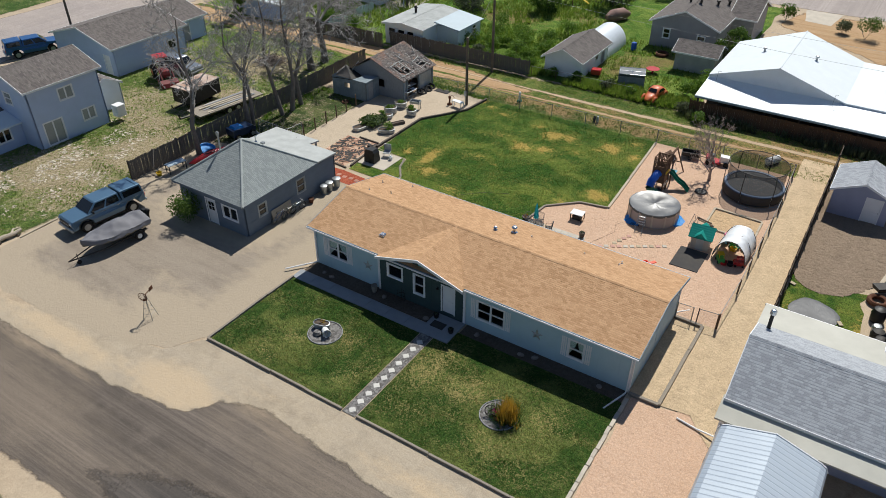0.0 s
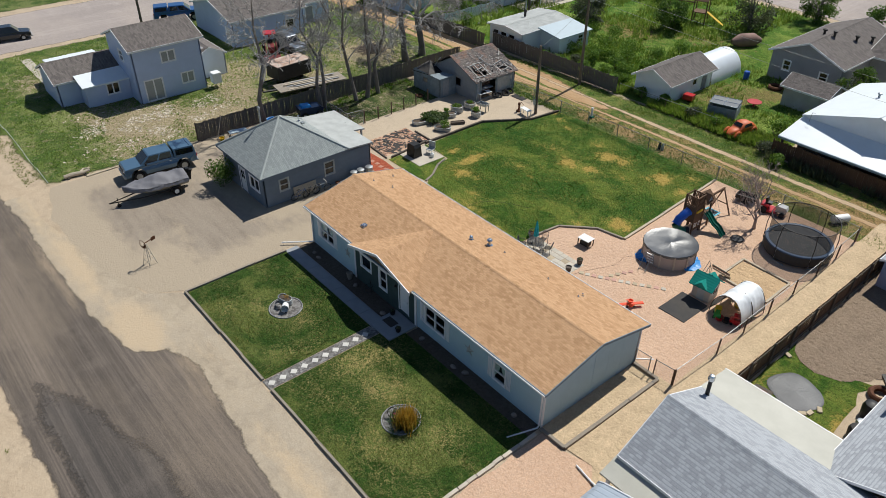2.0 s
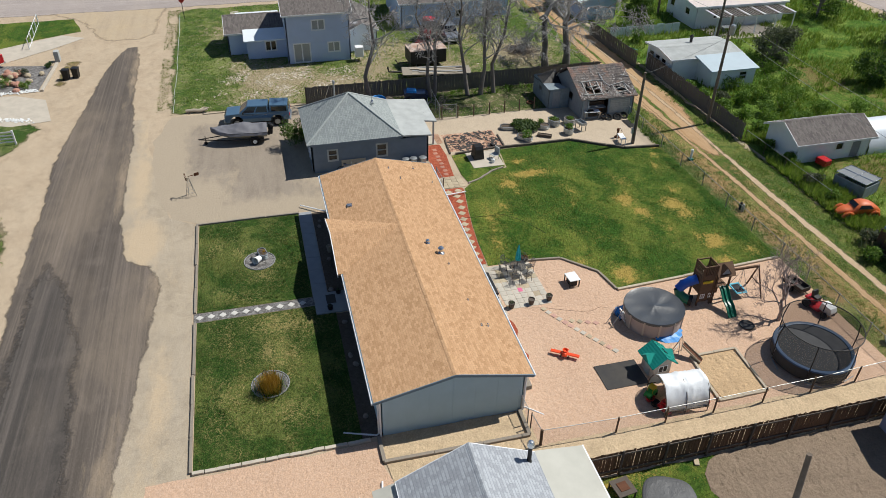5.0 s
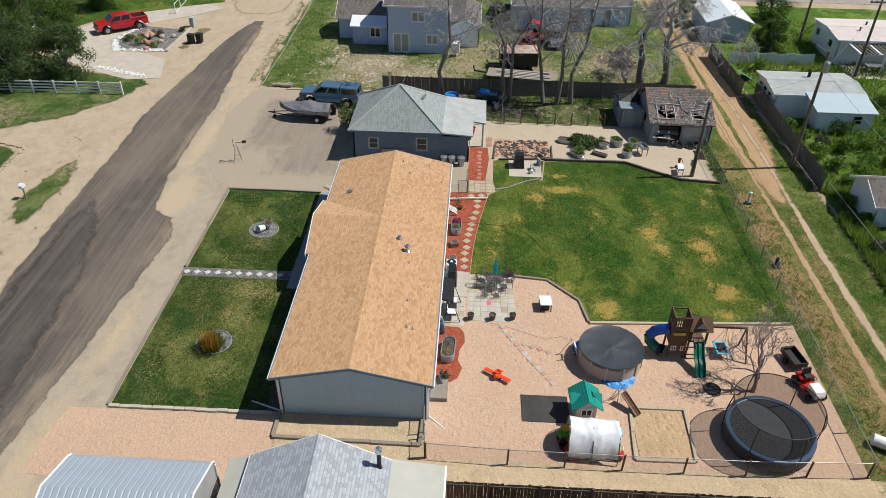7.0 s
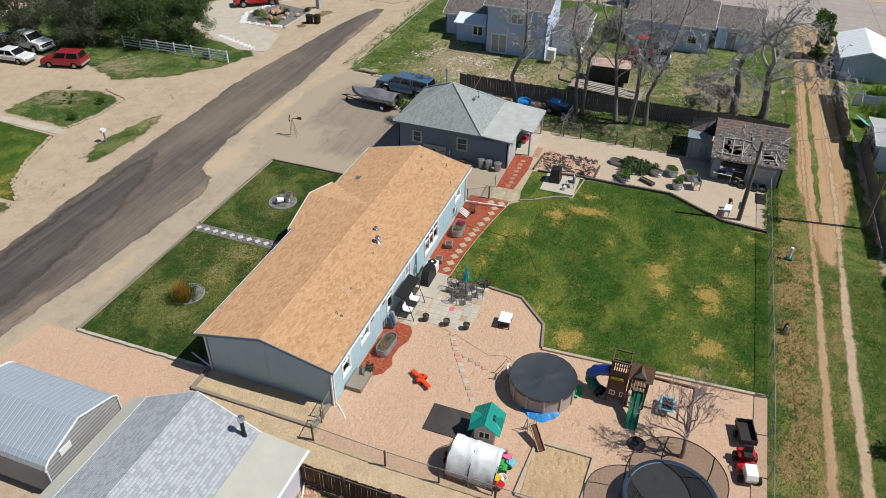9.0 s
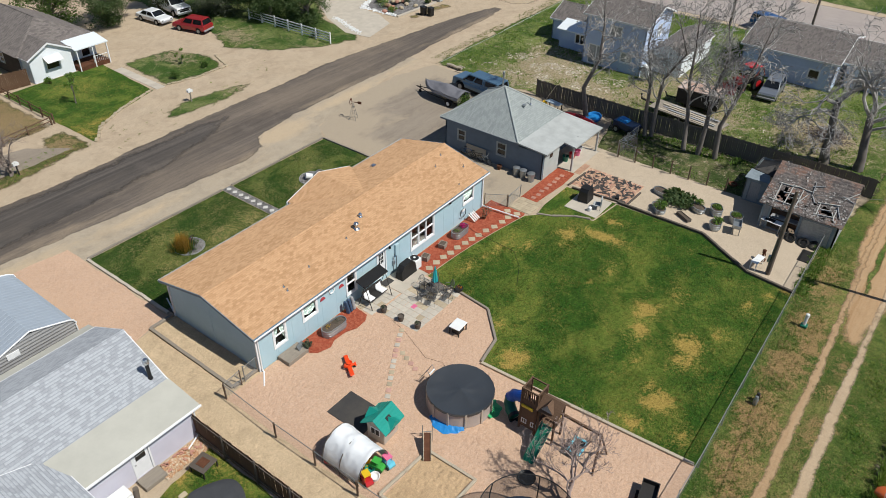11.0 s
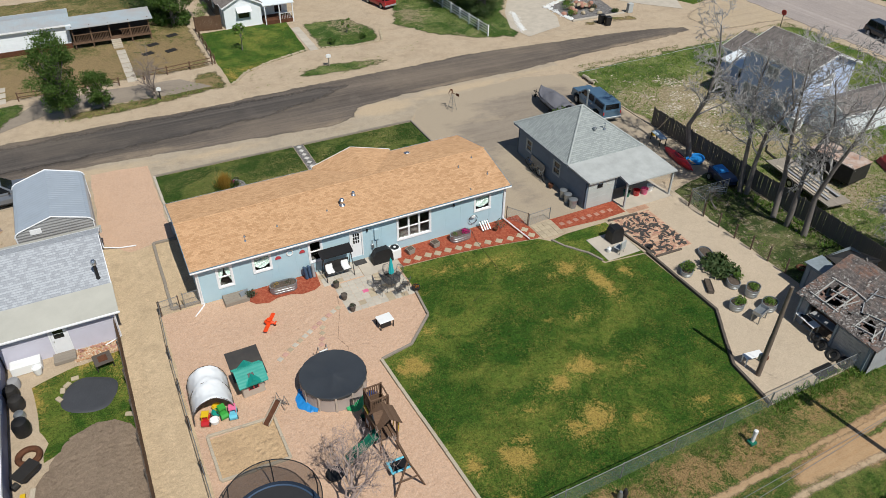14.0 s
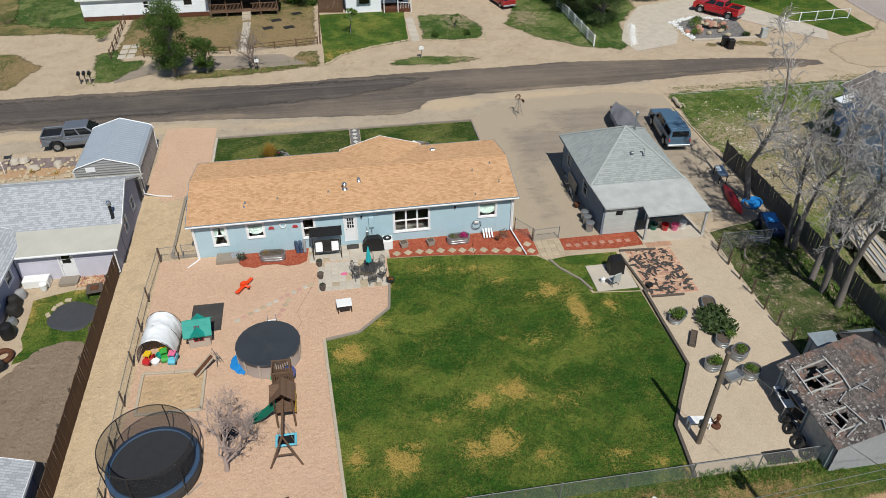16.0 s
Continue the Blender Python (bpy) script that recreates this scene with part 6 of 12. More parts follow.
for y in (20.62, 27.33):
    s.tube([(x, y, z + .02) for x, z in prof], .05, 6)
    for x in (-1.9, 2.9):
        s.rod((x, y, 0), (x, y, 1.95), .045)
part("frame", s, M_TRIM, cp, "white tube frame", around=True)
part("vent_panel", Shape().box(1.3, 27.31, 1.95, 2.0, 27.35, 2.35, .01), M_TRIM, cp, "white square vent panel", around=True)

# ---- two-storey blue house beyond the fence ----
bh = plain_house("house", "two-storey blue house with a brown-grey shingle roof", "house", -66.5, -60.1, 28.8, 35.6, 5.3, 6.7, "y", M_BLUEHOUSE, M_BROWN_ROOF,
                 [("+x", 33.2, 1.1, 34.4, 2.1, 2, 1), ("+x", 31.6, 3.6, 32.9, 4.6, 2, 1), ("-y", -63.6, 3.6, -62.6, 4.6, 1, 2), ("+x", 29.5, .15, 31.2, 2.15, 2, 1), ("+y", -64, 3.6, -63, 4.6, 1, 2)], trim=M_TRIM, lap=.25, glass_mat=M_BLIND)
gable_walls(bh, -69.5, -64.2, 22.6, 28.7, 2.4, 2.45, 3.7, "y", M_BLUEHOUSE, [], .3, lap=.25, skip=("+y",))
gable_roof(bh, -69.5, -64.2, 22.6, 28.7, 2.45, 3.7, "y", M_BROWN_ROOF, .3, trim=M_TRIM)
part("wall", wall_face(Shape(), "+x", -62.4, 24.6, 28.78, 0, 2.1, [(26.6, .9, 27.7, 1.9)], .12, lap=.25), M_BLUEHOUSE, bh, around=True)
part("wall", wall_face(Shape(), "-y", 24.6, -64.2, -62.4, 0, 2.1, [], .12, lap=.25), M_BLUEHOUSE, bh, around=True)
window_in(bh, "+x", -62.4, 26.6, .9, 27.7, 1.9, 2, 1, glass_mat=M_TINT)
part("awning", Shape().slab((-64.3, 24.3, 2.75), (-62.1, 24.3, 2.15), (-62.1, 28.78, 2.15), (-64.3, 28.78, 2.75), .1), M_WHITE_METAL, bh, "white metal lean-to roof", around=True)
part("awning", Shape().slab((-72.3, 23.6, 2.2), (-69.4, 23.6, 2.6), (-69.4, 28.6, 2.6), (-72.3, 28.6, 2.2), .1), M_WHITE_METAL, bh, "white metal lean-to roof", around=True)
gable_walls(bh, -71, -62.5, 35.7, 39.0, 2.2, 2.3, 3.2, "x", M_WHITE_WALL, [], .2, skip=("-y",))
gable_roof(bh, -71, -62.5, 35.7, 39.0, 2.3, 3.2, "x", M_BROWN_ROOF, .2, trim=M_TRIM)
s = Shape()
s.lathe([(.0, 3.0), (.25, 3.06), (.42, 3.2)], 14, -62.8, 36.5)
s.rod((-62.8, 36.5, 2.6), (-62.8, 36.5, 3.05), .03)
part("satellite_dish", s, M_GREY_WALL, bh, "grey satellite dish", around=True)
part("cooler", Shape().box(-60.05, 36.0, .5, -59.2, 36.9, 1.6, .04), M_WHITE_PLASTIC, bh, "white evaporative cooler box", around=True)

plain_house("long_garage", "long pale blue outbuilding with a grey shingle roof", "outbuilding", -79.0, -68.9, 43.1, 52.4, 3.0, 4.5, "y", M_BLUEHOUSE, M_BROWN_ROOF,
            [("+x", 50, 1.0, 51.0, 1.9, 1, 1)], [("-y", -70.6, -69.7, 2.05, M_TRIM)], trim=M_TRIM, lap=.25)
plain_house("outbuilding", "low blue-grey outbuilding with a grey shingle roof", "outbuilding", -79.5, -71.5, 52.9, 57.6, 2.5, 3.8, "y", M_BLUEHOUSE, M_BROWN_ROOF, (), [("+x", 54.2, 55.2, 2.0, M_GREY_WALL)], trim=M_TRIM, lap=.25)
plain_house("white_shed", "white metal-roofed shed by the alley", "shed", -74.6, -67.2, 65.9, 70.7, 2.3, 3.3, "x", M_BLUEHOUSE, M_WHITE_METAL, ribs=.5, trim=M_TRIM)

# ---- ruined shed ----
rs = thing("ruined_shed", pose(-43, 56.5, 0), "derelict grey shed with a collapsing worn shingle roof", "shed")
gable_walls(rs, -46.4, -40.05, 54.4, 59.7, 2.0, 2.05, 3.75, "y", M_OLDWOOD, [("-y", -43.6, .9, -42.3, 1.7), ("+x", 55.0, .1, 57.1, 1.8)], .15, lap=.2, mid=-43.6)
holes = [(.16, .265, .56, .80), (.285, .38, .58, .84), (.68, .80, .68, .84)]
nx, ny, RX = 30, 26, -43.8


def shed_roof(sx, u, v):
    p = Vector((RX, 0, 3.75)).lerp(Vector((-39.75 if sx > 0 else -46.6, 0, 2.05)), u)
    sag = -.16 * math.sin(math.pi * v) * math.sin(math.pi * u) + .05 * noise.noise(Vector((u * 6, v * 6, 2.0)))
    return Vector((p.x, 54.15 + 5.75 * v, p.z + sag))


for sx in (1, -1):
    kept = set()
    for i in range(nx):
        for j in range(ny):
            u, v = (i + .5) / nx, (j + .5) / ny
            if sx > 0 and any(a < v + .025 * math.sin(40 * u) < b and c < u + .05 * math.sin(37 * v) < d for a, b, c, d in holes):
                continue
            if sx > 0 and (i == nx - 1 and RND.random() < .35 or nx * .5 < i < nx - 2 and RND.random() < .03):
                continue
            kept.add((i, j))
    grid = [shed_roof(sx, i / nx, j / ny) + Vector((0, 0, .025 * (i % 2))) for i in range(nx + 1) for j in range(ny + 1)]
    m, low, fs = ny + 1, len(grid), []
    for i, j in sorted(kept):
        a, b, c, d = i * m + j, (i + 1) * m + j, (i + 1) * m + j + 1, i * m + j + 1
        fs += [(a, b, c, d), (low + d, low + c, low + b, low + a)]
        for near, p, q in (((i, j - 1), a, b), ((i + 1, j), b, c), ((i, j + 1), c, d), ((i - 1, j), d, a)):
            if near not in kept:
                fs.append((p, low + p, low + q, q))
    used = sorted({k for g in fs for k in g})
    at = {k: n for n, k in enumerate(used)}
    both = grid + [p - Vector((0, 0, .05)) for p in grid]
    s = Shape().add([both[k] for k in used], [tuple(at[k] for k in g) for g in fs])
    part("roof_slope", s, M_RUIN_ROOF, rs, "worn dark shingles with torn holes" if sx > 0 else "worn dark shingles", around=True)
for k, v in enumerate((.135, .275, .405, .65, .85)):
    s = Shape().tube([shed_roof(1, .46 if v < .5 else .6, v) + Vector((0, 0, .05)), shed_roof(1, .9, v + RND.uniform(-.01, .01)) + Vector((0, 0, .04))], .05, 4)
    part("rafter", s, M_DRIFTWOOD, rs, "bare bleached rafter", around=True)
for u, v0, v1 in ((.49, .1, .33), (.64, .2, .39), (.87, .08, .44), (.62, .62, .87), (.76, .67, .8), (.89, .63, .86), (.43, .26, .5)):
    s = Shape().tube([shed_roof(1, u, v0) + Vector((0, 0, .08)), shed_roof(1, u + RND.uniform(-.06, .06), v1) + Vector((0, 0, .08))], .05, 4)
    part("sheathing_board", s, M_DRIFTWOOD, rs, "bleached sheathing board", around=True)
for k in range(9):
    u, v, a = RND.uniform(.3, .85), RND.uniform(.35, .95), RND.uniform(0, 3.1)
    p = shed_roof(1, u, v) + Vector((0, 0, .1))
    d = Vector((math.cos(a), math.sin(a), -.42 * math.cos(a))) * RND.uniform(.25, .6)
    part("loose_board", Shape().tube([p - d, p + d], .035, 4), M_DRIFTWOOD if k % 2 else M_OLDWOOD, rs, around=True)
s = Shape()
for k in range(420):
    u, v = 1 - abs(RND.gauss(0, .35)), RND.uniform(.01, .99)
    if not .02 < u < .99 or any(a < v < b and c < u < d for a, b, c, d in holes):
        continue
    p, a = shed_roof(1, u, v) + Vector((0, 0, .03)), RND.uniform(0, 3)
    w, h = RND.uniform(.03, .12), RND.uniform(.02, .06)
    d1, d2, up = Vector((math.cos(a), math.sin(a), -.42 * math.cos(a))) * w, Vector((-math.sin(a), math.cos(a), .42 * math.sin(a))) * h, Vector((0, 0, .025))
    s.add([p + d1, p + d2, p - d1, p - d2, p + d1 + up, p + d2 + up * 1.6, p - d1 + up, p - d2 + up * .6], [(4, 5, 6, 7), (0, 1, 5, 4), (1, 2, 6, 5), (2, 3, 7, 6), (3, 0, 4, 7)])
part("roof_debris", s, M_DEBRIS, rs, "splinters and torn shingles on the roof", around=True, kind="stuff")
for face, c, a0, a1, ops in (("+x", -42.9, 52.3, 54.3, [(52.6, .1, 53.4, 1.75)]), ("-y", 52.2, -47.1, -43.0, [(-45.6, 1.0, -44.9, 1.5)]), ("-x", -47.1, 52.3, 54.3, [])):
    part("annex_wall", wall_face(Shape(), face, c, a0, a1, 0, 1.95, ops, .1, groove=.3), M_OLDBLUE, rs, "faded blue-grey board wall of the annex", around=True)
part("annex_door", Shape().box(-42.98, 52.62, .1, -42.93, 53.38, 1.74), M_OLDWOOD, rs, "grey board door", around=True)
part("annex_roof", Shape().slab((-47.2, 52.1, 1.75), (-44.6, 52.2, 1.98), (-44.9, 54.3, 1.55), (-47.1, 54.4, 2.3), .06), M_IRON, rs, "collapsed black roofing felt", around=True)
part("annex_roof", Shape().slab((-44.4, 52.1, 2.04), (-42.8, 52.1, 2.02), (-42.8, 54.0, 2.04), (-44.0, 53.6, 2.1), .07), M_OLDBLUE, rs, "remaining grey roof boards", around=True)
part("broken_board", Shape().tube([(-46.2, 54.2, 1.9), (-45.4, 54.35, 3.0)], .06, 4), M_DRIFTWOOD, rs, around=True)
part("interior", Shape().box(-46.2, 54.6, .02, -40.3, 59.5, .1), M_SOIL, rs, "dark dirt floor", around=True)
s = Shape()
for k in range(8):
    fbox(s, "+x", -40.05, 57.3, 59.3, .1 + k * .2, .285 + k * .2, .003, .04)
part("plank_door", s, M_DRIFTWOOD, rs, "bleached door of flat planks", around=True)
for u in (54.5, 55.0, 57.15, 59.4):
    part("post", Shape().box(-40.08, u - .07, 0, -39.95, u + .07, 1.95), M_OLDBLUE, rs, "faded blue-grey post", around=True)
part("shelf_board", Shape().box(-40.9, 55.1, .85, -40.3, 57.0, .92), M_OLDWOOD, rs, "board across the open bay", around=True)
for k in range(6):
    part("back_board", Shape().box(-41.05, 55.0, .2 * k, -41.0, 57.1, .2 * k + .19), M_DECKWOOD, rs, "brown board inside the open bay", around=True)

# ---- houses across the alley ----
wh = plain_house("house", "small white house with a pale grey roof", "house", -51.7, -46.5, 67.15, 75.2, 2.4, 2.8, "y", M_WHITE_WALL, M_FLATROOF,
                 [("-y", -51.2, 1.0, -50.3, 1.9, 1, 2), ("-y", -49.9, 1.0, -49.0, 1.9, 1, 2), ("-y", -48.6, 1.0, -47.7, 1.9, 1, 2)], over=.3)
part("wall", wall_face(Shape(), "+x", -43.6, 70.2, 75.2, 0, 2.1, [(73.4, .9, 74.2, 1.7)], .12), M_WHITE_WALL, wh, around=True)
for y, f in ((70.2, "-y"), (75.2, "+y")):
    part("wall", wall_face(Shape(), f, y, -46.5, -43.6, 0, 2.15, [], .12), M_WHITE_WALL, wh, around=True)
window_in(wh, "+x", -43.6, 73.4, .9, 74.2, 1.7, 1, 2, glass_mat=M_TINT)
part("addition_roof", Shape().slab((-46.6, 69.8, 2.62), (-43.2, 69.8, 2.15), (-43.2, 75.3, 2.15), (-46.6, 75.3, 2.62), .1), M_PALE_METAL, wh, "pale metal lean-to roof", around=True)
part("roof_vent", Shape().lathe([(.15, 2.7), (.15, 3.2), (.25, 3.3), (.1, 3.5), (0, 3.5)], 10, -50.2, 71.3), M_IRON, wh, "dark turbine vent", around=True)

ph = plain_house("house", "white bungalow with a pink-white metal roof", "house", -68.0, -61.1, 78.5, 91, 2.75, 3.15, "y", M_WHITE_WALL, mat("pink_white_metal", (.72, .63, .58), .5, 0, .08, 2, .04),
                 [("-y", -67.3, 1.3, -66.3, 2.1, 1, 1), ("-y", -63.6, 1.3, -62.6, 2.1, 1, 1), ("+x", 81, 1.2, 82.2, 2.1, 2, 1)], [("+x", 84.5, 85.5, 2.1, M_TRIM)], over=.3)
for k in range(26):
    part("slat", Shape().box(-61.0, 79.5 + k * .42, 2.36, -57.8, 79.72 + k * .42, 2.42), M_TIMBER_DARK if k % 5 else M_TRIM, ph, around=True)
part("beam", Shape().box(-58.1, 79.4, 2.2, -57.95, 90.3, 2.36), M_TRIM, ph, "white patio beam", around=True)
for y in (79.6, 82.3, 85.0, 87.7, 90.2):
    part("post", Shape().box(-58.08, y - .06, 0, -57.96, y + .06, 2.2), M_TRIM, ph, "white patio post", around=True)
part("patio_slab", Shape().box(-61.0, 79.3, 0, -56.8, 91, .08), M_CONC, ph, "pale concrete patio slab", around=True)
for x, y in ((-63.5, 81.5), (-65.5, 83), (-63, 85)):
    part("roof_vent", Shape().lathe([(.1, 2.9), (.1, 3.35), (.16, 3.4), (0, 3.48)], 10, x, y), M_IRON, ph, around=True)
pt2 = thing("patio_table", pose(-59.0, 82.0, .08), "pale green table under a slatted patio cover", "table")
part("tabletop", Shape().box(-.45, -.9, .68, .45, .9, .73, .02), M_FLATROOF, pt2)
for b in (-.7, .7):
    part("leg", Shape().box(-.3, b - .04, 0, .3, b + .04, .68), M_CHAIN, pt2)
for k in range(9):
    y = 67.3 + k * 1.02
    single("fence_panel", Shape(pose(-60.3 + .04 * (k % 3), y, 0, 0, 0, 90)).sheet(1.0, 1.35 - .08 * (k % 2)), M_WHITE_METAL, "white corrugated metal fence panel between yards", "fence panel", "corrugated fence panels")
single("corrugated_sheet", Shape(pose(-56.2, 67.9, .05, 62, 0, 20)).sheet(1.9, 1.0), M_LIGHTBLUE, "pale blue corrugated panel leaning on the alley fence", "panel")

bs = plain_house("shed", "white shed with a brown shingle roof", "shed", -31.8, -27.7, 68.7, 76.0, 1.85, 3.05, "y", M_WHITE_WALL, M_BROWN_ROOF, [("+x", 72.6, .9, 73.3, 1.6, 1, 1)], [("+x", 74.2, 75.1, 1.8, M_GREY_WALL)])
s, v, f, n, m = Shape(), [], [], 18, 24
for j in range(m + 1):
    k = .03 if j % 2 else 0.0
    v += [(-29.7 + math.cos(math.pi * i / n) * (2.0 + k), 76.2 + 5.6 * j / m, math.sin(math.pi * i / n) * (2.3 + k)) for i in range(n + 1)]
    if j:
        f += [((j - 1) * (n + 1) + i, j * (n + 1) + i, j * (n + 1) + i + 1, (j - 1) * (n + 1) + i + 1) for i in range(n)]
f.append(tuple(range(m * (n + 1), (m + 1) * (n + 1))))
s.add(v, f)
single("quonset_shelter", s, mat("bright_sheet_metal", (.74, .79, .83), .4, .15, .08, 2, .04), "white corrugated arched shelter behind a shed", "shelter", smooth=True)
gh = plain_house("house", "grey house with a brown shingle roof and roof vents", "house", -25.45, -18.05, 83.2, 96.0, 2.9, 4.6, "y", M_GREY_WALL, M_BROWN_ROOF,
                 [("-y", -24.0, 1.2, -23.3, 2.2, 1, 2), ("-y", -20.1, 1.1, -19.3, 2.0, 1, 2)], mid=-21.8)
gable_roof(gh, -18.2, -15.6, 89.5, 96.0, 2.9, 4.4, "x", M_BROWN_ROOF, .35)
gable_walls(gh, -18.0, -15.6, 89.5, 96.0, 2.8, 2.9, 4.4, "x", M_GREY_WALL, [], .35, skip=("-x",))
for x, y, z in ((-22.8, 88.0, 4.2), (-21.4, 87.2, 4.5), (-20.0, 89.5, 3.9), (-19.2, 91.5, 3.6)):
    part("roof_vent", Shape().lathe([(.13, z - .3), (.13, z + .35), (.24, z + .4), (.24, z + .55), (0, z + .62)], 10, x, y), M_IRON, gh, "dark capped roof vent", around=True)
plain_house("small_shed", "small white-grey shed with a brown shingle roof", "shed", -20.6, -16.4, 77.3, 80.4, 2.0, 2.9, "x", M_FLATROOF, M_BROWN_ROOF)
plain_house("garden_shed", "periwinkle garden shed with a light grey shingle roof", "shed", -1.3, 2.6, 54.9, 58.8, 2.1, 3.1, "y", M_SHED_BLUE, M_S_ROOF, (), [("-y", 1.0, 2.0, 1.95, M_TRIM)], over=.25)
# wide white-roofed building
wb = thing("barn", pose(-9, 75, 0), "wide building with a bright white metal roof", "building")
for name, q in (("roof_slope", ((-15.0, 69.4, 3.2), (-9.0, 69.4, 5.0), (-9.0, 81.6, 5.0), (-15.0, 80.3, 3.2))), ("roof_slope", ((-9.0, 69.4, 5.0), (-3.1, 69.45, 3.05), (-3.1, 81.3, 3.05), (-9.0, 81.6, 5.0))),
                ("roof_slope", ((-3.1, 69.45, 3.04), (12, 69.45, 2.9), (12, 81.3, 2.9), (-3.1, 81.3, 3.04)))):
    s = Shape().slab(*q, .12)
    part(name, s, M_WHITE_METAL, wb, "white metal roof slope", around=True)
part("ridge_cap", Shape().tube([(-9.0, 69.38, 5.0), (-9.0, 81.6, 5.0)], .07, 6), M_WHITE_METAL, wb, around=True)
part("veranda_roof", Shape().slab((-15.25, 66.55, 2.05), (12, 66.4, 2.1), (12, 69.5, 2.86), (-15.0, 69.7, 2.98), .1), M_WHITE_METAL, wb, "white metal lean-to roof", around=True)
part("veranda_fascia", Shape().slab((-15.25, 66.46, 2.02), (12, 66.31, 2.07), (12, 66.39, 2.07), (-15.25, 66.54, 2.02), .17), M_FASCIA, wb, "blue-grey eave board", around=True)
s = Shape().add([(-14.9, 69.65, 2.7), (-3.2, 69.65, 2.7), (-3.2, 69.65, 2.95), (-9.0, 69.65, 4.88), (-14.9, 69.65, 3.1), (-14.9, 69.8, 2.7), (-3.2, 69.8, 2.7), (-3.2, 69.8, 2.95), (-9.0, 69.8, 4.88), (-14.9, 69.8, 3.1)],
                [(0, 1, 2, 3, 4), (9, 8, 7, 6, 5)])
part("gable_wall", s, M_WHITE_WALL, wb, "white gable wall", around=True)
part("wall", wall_face(Shape(), "-y", 69.85, -14.8, 12, 0, 2.75, []), M_DARK_WALL, wb, around=True)
part("wall", wall_face(Shape(), "-x", -14.8, 70.0, 80.2, 0, 3.1, []), M_WHITE_WALL, wb, around=True)
part("wall", wall_face(Shape(), "+y", 80.4, -14.8, 12, 0, 2.75, []), M_WHITE_WALL, wb, around=True)
for x in range(-15, 12, 3):
    part("post", Shape().box(x - .08, 66.95, 0, x + .08, 67.11, 2.1), M_DARK_WALL, wb, around=True)
for x, z in ((-11.6, 4.22), (-6.84, 4.3)):
    part("roof_vent", Shape().lathe([(.11, z - .1), (.09, z + .25), (.2, z + .3), (.17, z + .42), (0, z + .46)], 10, x, 75.5), M_GALV, wb, "small metal roof vent", around=True)
for x, y, z in ((-14.2, 69.2, 2.8), (-4.0, 69.2, 2.75)):
    part("conduit", Shape().tube([(x, y, z), (x + .05, y, z + .9), (x + .3, y, z + .95)], .02, 5), M_GALV, wb, "thin service mast", around=True)

# ---- houses across the street ----
ah = thing("house", pose(-23.6, -15.4, 0), "white cottage with a brown shingle roof", "house")
AH_OPS = [("+x", -14.5, 1, -13.7, 2), ("+x", -17.5, 1, -16.7, 2), ("+y", -26.9, .5, -26.0, 2.3)]
for face, c, a0, a1 in (("-y", -20.5, -27.6, -19.6), ("+y", -10.4, -27.6, -19.6), ("-x", -27.6, -20.5, -10.4), ("+x", -19.6, -20.5, -10.4)):
    part("wall", wall_face(Shape(), face, c, a0, a1, 0, 2.6, [o[1:] for o in AH_OPS if o[0] == face]), M_WHITE_WALL if face == "+y" else M_DARK_WALL, ah, "white front wall" if face == "+y" else "dark brown side wall", around=True)
for o in AH_OPS:
    window_in(ah, o[0], -19.6 if o[0] == "+x" else -10.4, *o[1:], 1, 2, glass_mat=M_TINT)
s = Shape().add([(-28.0, -20.9, 2.5), (-19.2, -20.9, 2.5), (-19.2, -10.0, 2.5), (-28.0, -10.0, 2.5), (-23.6, -20.0, 4.7), (-23.6, -13.4, 4.7)], [(0, 1, 4), (1, 2, 5, 4), (2, 3, 5), (3, 0, 4, 5), (3, 2, 1, 0)])
part("hip_roof", s, M_BROWN_ROOF, ah, "brown shingle hip roof", around=True)
part("ridge_cap", Shape().rod((-23.6, -20.0, 4.69), (-23.6, -13.4, 4.69), .07, n=6), M_BROWN_ROOF, ah, around=True)
gable_walls(ah, -24.0, -19.7, -10.3, -8.6, 2.4, 2.5, 3.7, "y", M_WHITE_WALL, [("+y", -22.6, 1.0, -21.3, 1.9)], .25, skip=("-y",))
gable_roof(ah, -24.0, -19.7, -12.3, -8.6, 2.5, 3.7, "y", M_BROWN_ROOF, .25)
window_in(ah, "+y", -8.6, -22.6, 1.0, -21.3, 1.9, 1, 1, glass_mat=M_TINT)
part("awning", Shape().slab((-22.8, -8.58, 2.35), (-21.1, -8.58, 2.35), (-21.1, -7.8, 1.95), (-22.8, -7.8, 1.95), .06), M_TRIM, ah, "white window awning", around=True)
part("porch_roof", Shape().slab((-27.8, -10.3, 2.75), (-24.1, -10.3, 2.75), (-24.1, -7.9, 2.35), (-27.8, -7.9, 2.35), .1), M_WHITE_METAL, ah, "white metal porch roof", around=True)
for x in (-27.6, -26.0, -24.3):
    part("post", Shape().box(x - .05, -8.05, 0, x + .05, -7.95, 2.3), M_TRIM, ah, "white porch post", around=True)
part("porch_floor", Shape().box(-27.6, -10.2, 0, -24.2, -8.0, .45), M_RUST, ah, "red brick porch base", around=True)
s = Shape()
s.rod((-27.5, -8.0, 1.15), (-25.9, -8.0, 1.15), .03)
for k in range(9):
    s.rod((-27.5 + k * .2, -8.0, .45), (-27.5 + k * .2, -8.0, 1.15), .015, n=5)
part("railing", s, M_TRIM, ah, "white porch railing", around=True)
ah.matrix_basis = pose(-23.6, -17.15, 0)

